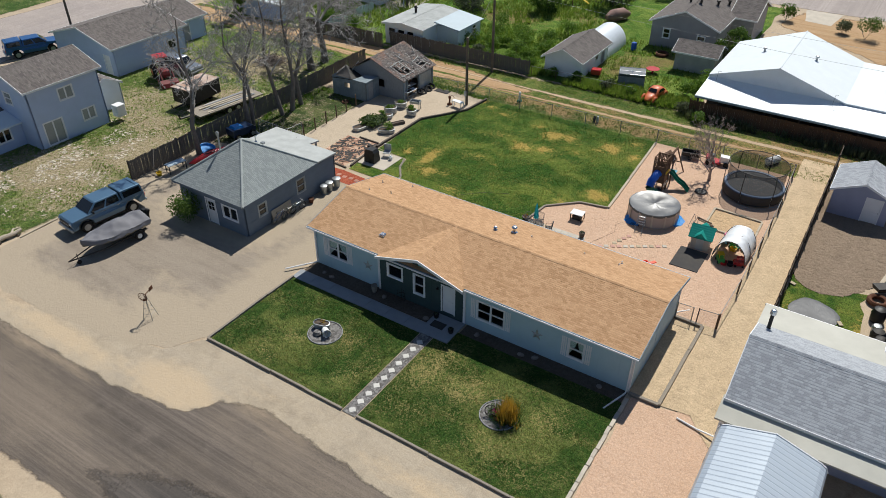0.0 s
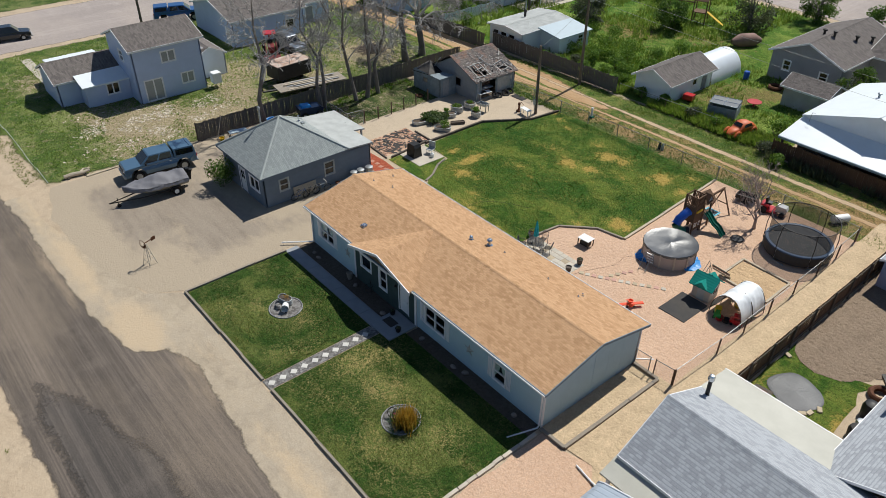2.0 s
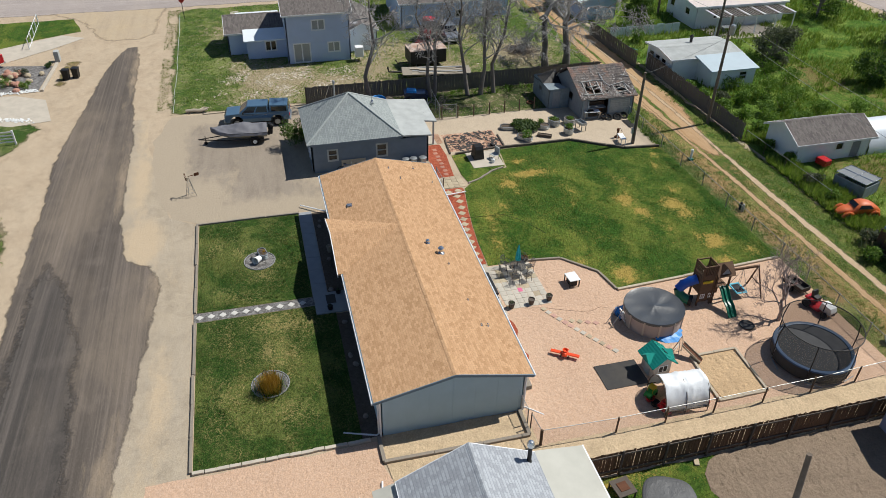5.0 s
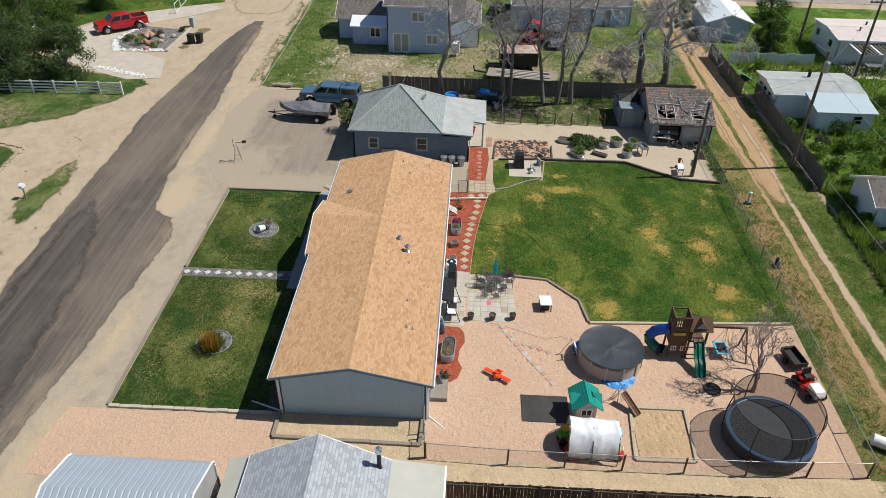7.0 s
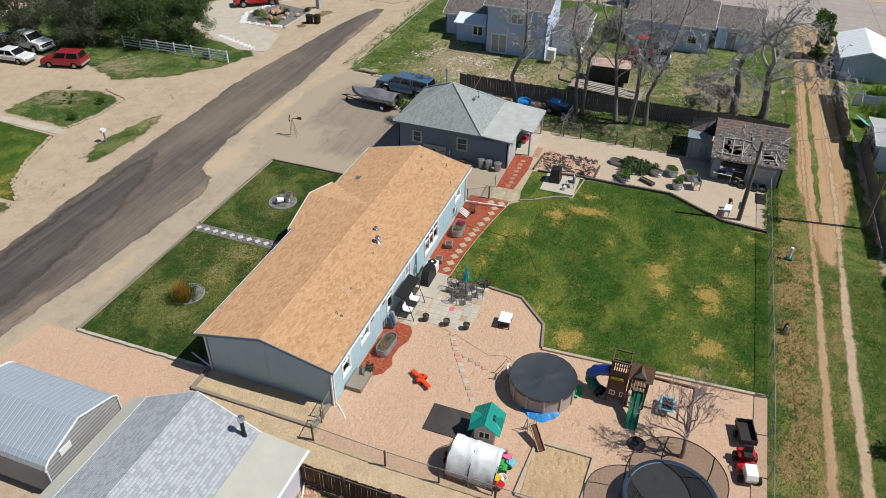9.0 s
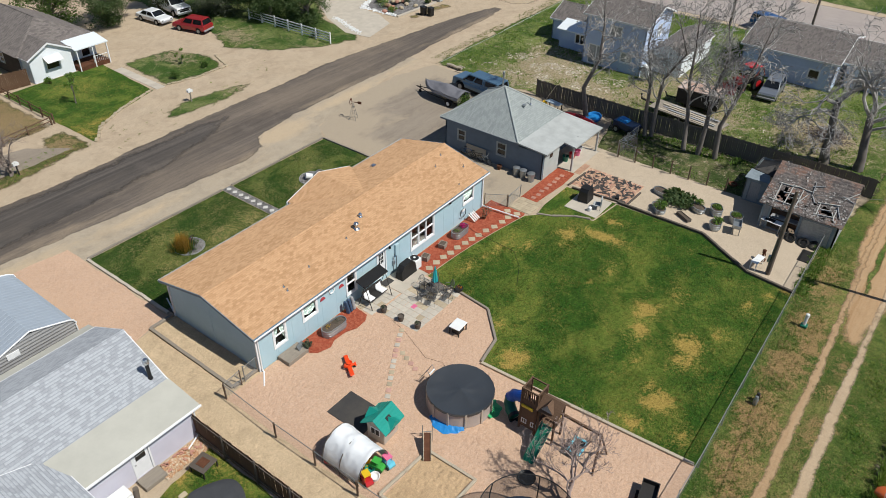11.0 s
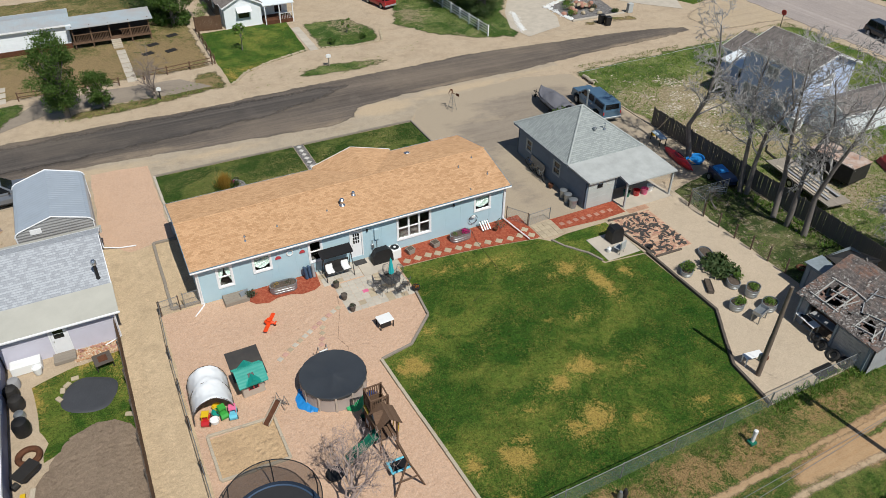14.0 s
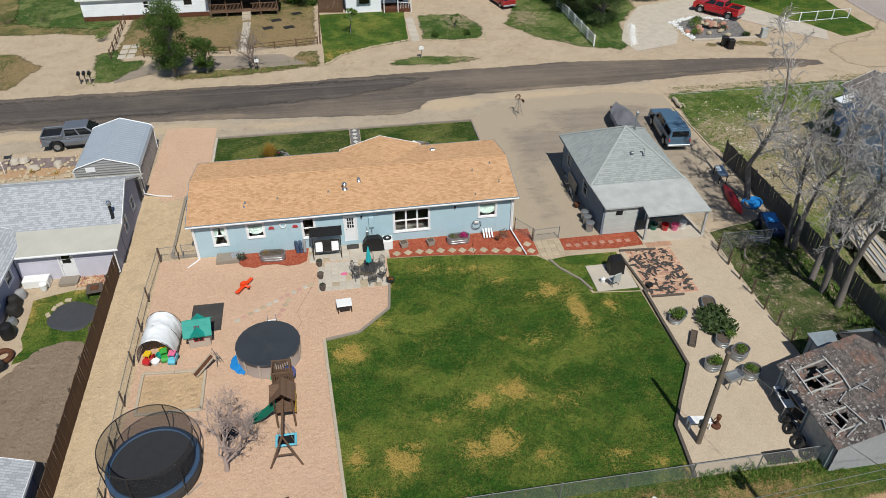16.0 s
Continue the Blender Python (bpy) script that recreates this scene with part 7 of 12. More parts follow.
mh = plain_house("mobile_home", "cream mobile home with a metal roof and red skirting", "house", -3.4, 11.0, -16.6, -11.8, 2.6, 3.0, "x", M_WHITE_WALL, M_OLD_METAL, [("+y", 3.4, 1.3, 4.0, 2.1, 1, 2), ("+y", -1.6, 1.4, -.6, 2.1, 1, 1)], ribs=.6, lap=.22)
part("skirting", Shape().box(-3.4, -11.78, 0, 11.0, -11.7, .55), M_RUST, mh, "dark red skirting", around=True)
part("deck", Shape().box(-11.6, -13.4, .55, -3.5, -10.9, .7), M_DECKWOOD, mh, "brown timber deck", around=True)
part("deck_roof", Shape().slab((-12.0, -13.8, 2.7), (-3.2, -13.8, 2.7), (-3.2, -10.6, 2.45), (-12.0, -10.6, 2.45), .1), M_OLD_METAL, mh, "streaked grey metal deck roof", around=True)
part("rear_wall", wall_face(Shape(), "+y", -13.5, -11.6, -3.5, .7, 2.6, []), M_DARK_WALL, mh, around=True)
for x in (-11.5, -9.5, -7.4, -5.5, -3.7):
    part("post", Shape().box(x - .06, -11.06, 0, x + .06, -10.94, 2.5), M_DECKWOOD, mh, "brown deck post", around=True)
for x0, x1 in ((-11.5, -8.4), (-7.2, -3.7)):
    s = Shape().box(x0, -11.04, 1.5, x1, -10.96, 1.58)
    for k in range(int((x1 - x0) / .16)):
        s.box(x0 + k * .16, -11.02, .72, x0 + k * .16 + .05, -10.98, 1.5)
    part("railing", s, M_DECKWOOD, mh, "brown baluster railing", around=True)
s = Shape()
for k in range(5):
    s.box(-8.3, -10.9 + k * .28, 0, -7.3, -10.62 + k * .28, .6 - k * .12)
part("steps", s, M_TIMBER_PALE, mh, "pale timber steps", around=True)
plain_house("house", "house with a dark red-brown roof among trees", "house", -66, -52, -22, -12.5, 2.8, 4.8, "x", M_GREY_WALL, mat("maroon_roof", (.17, .085, .075), .85, 0, .2, 3, .3), [("+y", -62, 1, -60.5, 2.1, 2, 1)])

# ---- edging, paving and fences ----
def edging(name, label, pts, w, h, material, seg=2.4, piece="timber", gap=.012, wob=.02, category="edging"):
    """A row of timbers or stones along a line of places."""
    th = thing(name, pose(pts[0][0], pts[0][1], 0), label, category, kind="structure")
    rng = random.Random(int(abs(pts[0][0]) * 100))
    for (x0, y0), (x1, y1) in zip(pts, pts[1:]):
        L = math.hypot(x1 - x0, y1 - y0)
        n = max(1, round(L / seg))
        a = math.atan2(y1 - y0, x1 - x0)
        for i in range(n):
            f = (i + .5) / n
            m = pose(x0 + (x1 - x0) * f + rng.uniform(-wob, wob), y0 + (y1 - y0) * f + rng.uniform(-wob, wob), rng.uniform(-.02, .01), rng.uniform(-1, 1), rng.uniform(-.4, .4), math.degrees(a) + rng.uniform(-.6, .6))
            l = L / n - gap
            part(piece, Shape(m).box(-l / 2, -w / 2, 0, l / 2, w / 2, h, .015), material, th, around=True)
    return th


edging("lawn_edging", "weathered grey-brown timbers edging the front lawn", [(-29.4, 27.0), (-29.45, 19.68), (-19.2, 19.68)], .14, .16, M_TIMBER)
edging("lawn_edging", "weathered grey-brown timbers edging the front lawn", [(-18.25, 19.68), (-6.8, 19.68)], .14, .16, M_TIMBER)
edging("lawn_edging", "pale stone blocks edging the front lawn", [(-6.75, 19.75), (-6.8, 28.6)], .2, .14, M_CONC, .6, "block", .02)
edging("yard_edging", "pale grey timbers between lawn and gravel", [(-15.25, 46.4), (-15.95, 59.0)], .19, .17, M_TIMBER_PALE)
edging("yard_edging", "weathered timbers between lawn and gravel", [(-19.68, 41.7), (-19.4, 44.1), (-17.42, 46.0), (-15.3, 46.38)], .16, .17, M_TIMBER)
edging("patio_edging", "low dark timber wall along the sandy patio", [(-36.1, 44.9), (-36.12, 51.75), (-33.6, 55.8), (-33.27, 59.0)], .18, .22, M_TIMBER_DARK, 1.8)
edging("lawn_edging", "curved grey stone edge of the small lawn", [(-30.85, 40.75), (-31.3, 41.8), (-32.3, 43.1), (-32.75, 44.3)], .16, .12, M_TIMBER, .8, "stone")
edging("bed_edging", "short dark timbers beside the brick patio", [(-35.85, 41.0), (-36.3, 45.1)], .16, .18, M_TIMBER_DARK, 2.0)
edging("bed_edging", "short dark timbers beside the brick patio", [(-36.0, 40.55), (-38.6, 40.75)], .14, .14, M_TIMBER_DARK, 2.6)
edging("bed_edging", "short dark timbers beside the brick patio", [(-36.4, 45.6), (-38.6, 45.7)], .14, .14, M_TIMBER_DARK, 2.4)
edging("box_edging", "weathered timbers of a raised strip beside the house", [(-6.85, 29.0), (-5.2, 29.0), (-5.15, 36.65), (-6.85, 36.7)], .2, .2, M_TIMBER, 2.6)
edging("strip_edging", "pale timber line beside the neighbouring lawn", [(-48.95, 19.8), (-49.05, 29.4)], .12, .1, M_TIMBER_PALE)
edging("pipe_line", "white pipe lying along the neighbouring lawn", [(-49.9, 17.1), (-66, 17.0), (-80, 16.7)], .05, .05, M_FLATROOF, 3.0, "pipe", .03, .05)
edging("stone_border", "rough tan stones along the far lawn", [(-16.7, 5.0), (-18.6, 2.7), (-21.6, 1.05), (-26.2, -.5)], .26, .14, M_PAVER, .35, "stone", .05, .08)
edging("stone_border", "rough tan stones along the far lawn", [(-27.4, -.45), (-31, .45), (-34.8, .3), (-35.8, -3)], .26, .13, M_PAVER, .38, "stone", .08, .1)
edging("kerb", "concrete kerb of the rock garden", [(-58, 4.3), (-65.6, 4.5)], .3, .2, M_CONC, 2.5, "kerb_stone")


def laid(name, label, category, material, rects, z=.045, t=.05, piece="paver", turn=0.0, seed=1, mats=None):
    """Separate paving pieces (x, y, w, d) laid as one surface."""
    x0, y0 = rects[0][0], rects[0][1]
    th = thing(name, pose(x0, y0, 0), label, category, kind="structure")
    rng, cache = random.Random(seed), {}
    for x, y, w, d in rects:
        key = (round(w, 2), round(d, 2))
        m = rng.choice(mats) if mats else material
        if (key, m) not in cache:
            cache[(key, m)] = build(piece, Shape().box(-w / 2, -d / 2, -t, w / 2, d / 2, 0, .012), m)
        ob = new(piece, cache[(key, m)])
        ob.parent = th
        PLACES[ob] = PLACES[th]
        ob.matrix_basis = pose(x - x0, y - y0, z + rng.uniform(-.006, .006), rng.uniform(-.6, .6), rng.uniform(-.6, .6), turn + rng.uniform(-2, 2) * (2 if turn else .5))
    return th


# walk and porch slab have the house's shade in their base colour
laid("front_walk", "concrete front walk, its grey-blue tone holding the shade of the house", "walkway", M_CONC_SHADED, [(-28.75 + k * 1.5, 27.45, 1.485, .95) for k in range(7)], .05, .08, "slab")
setting("porch_slab", Shape().box(-19.35, 27.0, 0, -17.3, 29.05, .12, .02), M_CONC_SHADED, "concrete porch slab before the front door, toned grey-blue for shade", "porch")
laid("diamond_path", "white diamond pavers in a pebble path", "path", M_DIAMOND, [(-18.72, 19.95 + k * .7, .34, .34) for k in range(10)], .05, .05, "paver", 45, 3)
rows = []
for i in range(10):
    for j in range(7):
        if not (i < 6 and j < 0):
            rows.append((-19.38 + i * .46 + (.0 if j % 2 else .0), 39.0 + j * .43, .448, .418))
for i in range(6):
    for j in range(4):
        rows.append((-17.0 + i * .46, 37.15 + j * .43, .448, .418))
laid("paver_patio", "pale grey and tan paver patio behind the house", "patio", None, rows, .05, .05, "paver", 0, 5, [M_PAVER_GREY] * 12 + [M_PAVER] * 4)
setting("concrete_pad", Shape().box(-19.95, 36.95, 0, -17.25, 38.78, .075, .015), M_CONC, "plain concrete pad at the back door", "patio")
laid("diamond_walk", "tan diamond pavers set in red mulch", "path", M_PAVER, [(x, y, .46, .46) for x, y in ((-29.8, 38.8), (-29.9, 39.6), (-29.1, 39.3), (-28.3, 39.3), (-27.4, 39.2), (-26.6, 39.0), (-25.8, 38.9), (-25.1, 38.8), (-24.4, 38.7), (-23.6, 38.6), (-22.8, 38.6), (-22.1, 38.5), (-21.3, 38.5), (-20.5, 38.5))], .06, .05, "paver", 45, 7)
laid("stepping_stones", "worn square stepping stones across the gravel", "path", None, [(-14.55 + 4.6 * k / 12, 41.0 + 2.8 * (k / 12) ** 1.1, .3, .3) for k in range(13)] + [(-13.07 + .18 * k, 42.3 + .46 * k, .3, .3) for k in range(4)], .07, .05, "paver", 32, 7, [M_PAVER_GREY, M_PAVER_GREY, M_PAVER, M_PINKSTONE])
laid("paver_pad", "tan paver pad at the garden gate", "path", M_PAVER, [(-32.0 + i * .45, 38.8 + j * .45, .44, .44) for i in range(4) for j in range(4)], .05, .05, "paver", 0, 11)
laid("stepping_stones", "round-worn pinkish stepping stones in crushed brick", "path", M_PAVER_PINK, [(-32.7 - k * .62, 39.35 + (.08 if k % 2 else 0), .36, .36) for k in range(8)], .045, .05, "paver", 10, 12)
setting("tool_pad", Shape().box(-35.85, 41.85, 0, -33.1, 44.55, .07, .015), M_CONC, "plain concrete pad with a covered grill", "patio")
brng = random.Random(21)
setting("brick_bed", Shape().box(-39.75, 40.6, 0, -36.35, 45.5, .026), M_PINK, "sand bed of the loose brick patio", "patio")
rects = [(-39.6 + i * .235, 40.75 + j * .145, .215, .115) for i in range(14) for j in range(33)]
brng.shuffle(rects)
laid("brick_patio", "loose buff bricks half dug out of a patio", "patio", None, rects[:290], .05, .055, "brick", 0, 13, [M_BRICKBUFF, M_BRICKBUFF, M_PAVER_PINK])
s = Shape()
for _ in range(150):
    x, y, a, l = brng.uniform(-39.6, -36.45), brng.uniform(40.75, 45.4), brng.choice((.3, 1.9)) + brng.gauss(0, .35), brng.uniform(.12, .34)
    ring = []
    for k in range(9):
        q = 2 * math.pi * k / 9
        r = l * brng.uniform(.35, 1.0)
        u, w = r * math.cos(q) * 1.4, r * math.sin(q) * .5
        ring.append((x + u * math.cos(a) - w * math.sin(a), y + u * math.sin(a) + w * math.cos(a)))
    s.prism(ring, .05, .066 + .006 * brng.random())
single("torn_liner", s, M_MATBLACK, "torn scraps of black weed liner on the bricks", "weed liner", kind="stuff")
laid("brick_row", "row of buff bricks before the garage canopy", "patio", M_BRICKBUFF, [(-39.9 + i * .235, 40.0 + j * .14, .22, .125) for i in range(8) for j in range(4)], .05, .055, "brick", 0, 14)
laid("garden_walk", "concrete walk through the far lawn", "walkway", M_CONC, [(-26.95 - .02 * k, -.9 - k * 1.5, .95, 1.47) for k in range(5)], .05, .06, "slab")
laid("stepping_pads", "concrete pads in the dry yard", "walkway", M_CONC, [(3.9 + .9 * (i % 2), -.3 - (i // 2) * 1.4, .8, 1.1) for i in range(6)] + [(-7.9, -.5 - k * 1.3, .9, 1.2) for k in range(7)], .04, .05, "slab")
setting("neighbour_walk", Shape().box(-80, 22.9, 0, -69.5, 23.9, .05, .01), M_CONC, "pale concrete walk to the blue house", "walkway")


def board_fence(name, label, p, q, h, material, post_mat, sd=1, w=.145, lean=1.0, side=1):
    """A board fence: posts, rails and each board its own piece."""
    L = math.hypot(q[0] - p[0], q[1] - p[1])
    a = math.atan2(q[1] - p[1], q[0] - p[0])
    th = thing(name, pose(p[0], p[1], 0, 0, 0, math.degrees(a)), label, "fence")
    rng = random.Random(sd)
    post = build("post", Shape().box(-.05, .02 * side, 0, .05, .12 * side, h + .05, .01), post_mat)
    k = 0.0
    while k <= L:
        ob = new("post", post)
        ob.parent, ob.matrix_basis = th, pose(k, 0, 0, 0, 0, 0)
        k += 2.4
    for z in (.3, h - .25):
        part("rail", Shape().box(0, .02 * side, z, L, .06 * side, z + .09), post_mat, th)
    kinds = []
    for v in range(4):
        t = h * rng.uniform(.97, 1.03)
        kinds.append(build("board", Shape().box(-w / 2, -.018 * side, .03, w / 2, .0, t, .006), material))
    for i in range(int(L / (w + .006))):
        ob = new("board", rng.choice(kinds))
        ob.parent = th
        ob.matrix_basis = pose((i + .5) * (w + .006), rng.uniform(-.006, .006), rng.uniform(-.04, .02), rng.uniform(-lean, lean), rng.uniform(-lean, lean) * .5, 0)
    return th


board_fence("board_fence", "dark grey weathered board fence behind the trees", (-49.15, 29.6), (-49.45, 60.6), 1.75, M_FENCE_GREY, M_TIMBER_DARK, 3, .16)
board_fence("board_fence", "reddish brown board fence along the dirt strip", (-1.85, 37.7), (-1.9, 64.0), 1.7, M_FENCE_BROWN, M_TIMBER_DARK, 4, .15, .6, -1)
board_fence("board_fence", "dark grey weathered board fence along the alley", (-62, 65.0), (-50.9, 65.55), 1.7, M_FENCE_GREY, M_TIMBER_DARK, 5, .15, 1.2, 1)
board_fence("board_fence", "dark grey weathered board fence along the alley", (-50.7, 66.7), (-32.6, 66.85), 1.7, M_FENCE_GREY, M_TIMBER_DARK, 8, .15, 1.2, 1)
board_fence("board_fence", "brown board fence between far yards", (-16.4, -11), (-19.4, -10.6), 1.7, M_FENCE_BROWN, M_TIMBER_DARK, 6, .15, .5)
board_fence("board_fence", "dark board fence under the veranda", (-15.6, 66.72), (12, 66.72), 1.5, M_FENCE_BROWN, M_TIMBER_DARK, 7, .16, 1.0)


def link_fence(name, label, pts, h, post_mat, gap=3.0, top=True, fill=True, r=.035):
    """Chain-link fence: posts, top rail and netting."""
    th = thing(name, pose(pts[0][0], pts[0][1], 0), label, "fence")
    rng = random.Random(int(h * 100) + len(pts))
    for (x0, y0), (x1, y1) in zip(pts, pts[1:]):
        L = math.hypot(x1 - x0, y1 - y0)
        n = max(1, round(L / gap))
        for i in range(n + 1):
            f = i / n
            x, y = x0 + (x1 - x0) * f, y0 + (y1 - y0) * f
            part("post", Shape().rod((x, y, 0), (x + rng.uniform(-.03, .03), y + rng.uniform(-.03, .03), h + .06), r, n=7), post_mat, th, around=True)
        if top:
            part("top_rail", Shape().rod((x0, y0, h), (x1, y1, h), .022, n=6), M_CHAIN, th, around=True)
        if fill:
            dx, dy = -(y1 - y0) / L * .004, (x1 - x0) / L * .004
            s = Shape().add([(x0, y0, .04), (x1, y1, .04), (x1, y1, h), (x0, y0, h)], [(0, 1, 2, 3)])
            part("netting", s, M_LINK, th, "galvanized wire netting", around=True)
    return th


link_fence("chain_link_fence", "chain-link fence with rusty posts beside the play yard", [(-4.4, 37.0), (-4.25, 41.1), (-4.25, 46.8), (-4.3, 52.9), (-4.55, 58.95)], 1.15, M_RUSTPOST, 2.95, r=.05)
link_fence("chain_link_fence", "galvanized chain-link fence along the alley", [(-4.55, 59.1), (-16, 59.2), (-33, 59.05), (-40.2, 59.0)], 1.2, M_CHAIN, 3.1)
link_fence("chain_link_gate", "chain-link side gate beside the house", [(-6.85, 36.75), (-5.9, 36.8)], 1.15, M_CHAIN, 2.0)
link_fence("chain_link_gate", "chain-link side gate beside the house", [(-5.6, 36.85), (-4.45, 36.95)], 1.15, M_RUSTPOST, 2.0)
link_fence("chain_link_fence", "short chain-link fence between house and gate", [(-29.3, 37.0), (-30.25, 38.45)], 1.1, M_RUSTPOST, 2.0)
link_fence("chain_link_gate", "low metal garden gate with a rail frame", [(-30.3, 38.5), (-32.2, 38.4)], 1.0, M_CHAIN, 2.0)
link_fence("wire_fence", "leaning wooden posts of a wire fence", [(-42.9, 41.6), (-43.0, 46.3), (-43.2, 52.4)], 1.2, M_RUSTPOST, 1.6, top=False, fill=False, r=.06)
link_fence("wire_gate", "wire gate by the tree strip", [(-42.95, 43.0), (-43.1, 41.4), (-46.8, 41.5)], 1.4, M_CHAIN, 1.9)
link_fence("wire_fence", "thin wire fence before the weeds", [(-32.5, 67.1), (-21.5, 67.4)], 1.1, M_RUSTPOST, 2.6, fill=False, r=.03)


def rail_fence(name, label, pts, h, rails, material, gap=2.2, pr=.06, rr=.04):
    th = thing(name, pose(pts[0][0], pts[0][1], 0), label, "fence")
    for (x0, y0), (x1, y1) in zip(pts, pts[1:]):
        L = math.hypot(x1 - x0, y1 - y0)
        n, a = max(1, round(L / gap)), math.degrees(math.atan2(y1 - y0, x1 - x0))
        for i in range(n + 1):
            m = pose(x0 + (x1 - x0) * i / n, y0 + (y1 - y0) * i / n, 0, 0, 0, a)
            part("post", Shape(m).box(-pr, -pr, 0, pr, pr, h, .01), material, th, around=True)
        for z in rails:
            part("rail", Shape(pose(x0, y0, 0, 0, 0, a)).box(0, -.025, z - rr, L, .025, z + rr, .006), material, th, around=True)
    return th


rail_fence("rail_fence", "white four-rail fence under trees", [(-45.9, -9.0), (-46.3, 4.2)], 1.35, (.3, .6, .9, 1.2), M_TRIM, 2.4, .07, .06)
rail_fence("rail_fence", "brown two-rail fence before the dry yard", [(-16.0, -.9), (-9.0, .1)], .9, (.4, .75), M_DECKWOOD)
rail_fence("rail_fence", "brown two-rail fence before the dry yard", [(-6.6, .5), (2.4, .2)], .9, (.4, .75), M_DECKWOOD)
rail_fence("rail_fence", "brown rail fence between dry yard and lawn", [(-16.3, -1.0), (-16.4, -11)], 1.0, (.4, .8), M_DECKWOOD)
rail_fence("rail_fence", "brown rail fence beside the dirt track", [(5.8, .2), (6.2, -10.5)], 1.1, (.4, .9), M_DECKWOOD)
rail_fence("mesh_fence", "white panel fence on the corner lawn", [(-70.9, .8), (-79.8, .2)], 1.3, (.15, 1.2), M_TRIM, 2.2, .05, .03)

# ---- play yard ----
def ring_pts(x, y, z, r, n=24, a0=0.0):
    return [(x + r * math.cos(a0 + 2 * math.pi * k / n), y + r * math.sin(a0 + 2 * math.pi * k / n), z) for k in range(n)]


# pool
pool = thing("swimming_pool", pose(-12.05, 47.2, .02), "round above-ground pool under a black winter cover", "pool")
R, H = 1.8, 1.1
part("wall", Shape().lathe([(R, 0), (R + .015, .06), (R, .1), (R, H - .05), (R - .06, H - .02), (R - .1, H - .3), (R - .1, .3)], 48), M_POOLWALL, pool, smooth=True)
for k in range(12):
    a = 2 * math.pi * (k + .5) / 12
    m = pose(math.cos(a) * (R + .01), math.sin(a) * (R + .01), 0, 0, 0, math.degrees(a))
    part("upright", Shape(m).box(0, -.06, 0, .05, .06, H, .015), M_BEIGE, pool, "beige upright of the pool wall")
s, n = Shape(), 48
prof = [(0, .03), (.2, .0), (.5, -.05), (1.0, -.03), (1.4, -.02), (1.72, .02), (1.85, .045), (1.88, .0), (1.87, -.1)]
verts, faces = [], []
for i, (r, z) in enumerate(prof):
    for k in range(n):
        a = 2 * math.pi * k / n
        w = .045 * noise.noise(Vector((math.cos(a) * r * 1.3, math.sin(a) * r * 1.3, 4.0))) + (.05 * noise.noise(Vector((r * 2.5, a * 2, 7.0))) if .3 < r < 1.8 else 0)
        f = 1 - .012 * (i > 5) * math.cos(12 * a) ** 2
        verts.append((r * f * math.cos(a), r * f * math.sin(a), H + z + w * (i < 6) - (.05 * math.cos(6 * a) ** 2 if i == 8 else 0)))
for i in range(len(prof) - 1):
    faces += [(i * n + k, i * n + (k + 1) % n, (i + 1) * n + (k + 1) % n, (i + 1) * n + k) for k in range(n)]
part("cover", s.add(verts, faces), M_COVER, pool, "sagging black pool cover", smooth=True)
for col, a0, a1, nm in ((M_TARP_BLUE, -.35, .75, "blue"), (M_TARP_GREEN, 1.6, 2.3, "green"), (M_TARP_BLUE, 3.7, 4.5, "blue")):
    s, v, f = Shape(), [], []
    for k in range(14):
        a = a0 + (a1 - a0) * k / 13
        e = R + .08 + .45 * max(.1, math.sin(math.pi * k / 13)) * (1 + .5 * noise.noise(Vector((a * 6, 1, 1))))
        v += [(math.cos(a) * (R + .0), math.sin(a) * (R + .0), .16), (math.cos(a) * (R + .2), math.sin(a) * (R + .2), .08 + .06 * noise.noise(Vector((a * 9, 3, 1)))), (math.cos(a) * e, math.sin(a) * e, .02)]
        if k:
            f += [(3 * k - 3, 3 * k, 3 * k + 1, 3 * k - 2), (3 * k - 2, 3 * k + 1, 3 * k + 2, 3 * k - 1)]
    part("tarp", s.add(v, f), col, pool, nm + " tarp edge crumpled on the gravel")
lad = thing("pool_ladder", pose(-12.2, 44.95, .02, 0, 0, 5), "grey A-frame pool ladder lying by the pool", "ladder")
for y in (-.25, .25):
    part("rail", Shape().tube([(y, .45, 0), (y, .2, .9), (y, .02, 1.25), (y, -.12, .9), (y, -.6, 0)], .022, 6), M_GALV, lad)
for k in range(4):
    part("rung", Shape().box(-.25, .36 - k * .07, .2 + k * .25, .25, .44 - k * .07, .24 + k * .25), M_WHITE_PLASTIC, lad)
s = Shape()
for k in range(5):
    s.tube([(-.9 + .12 * k, .1 + .05 * k, .03), (-.75 + .1 * k, .45, .12), (-.3, .5 + .06 * k, .05), (-.1, .2, .03)], .012, 5)
part("hose", s, M_IRON, lad, "tangled dark pool hose")

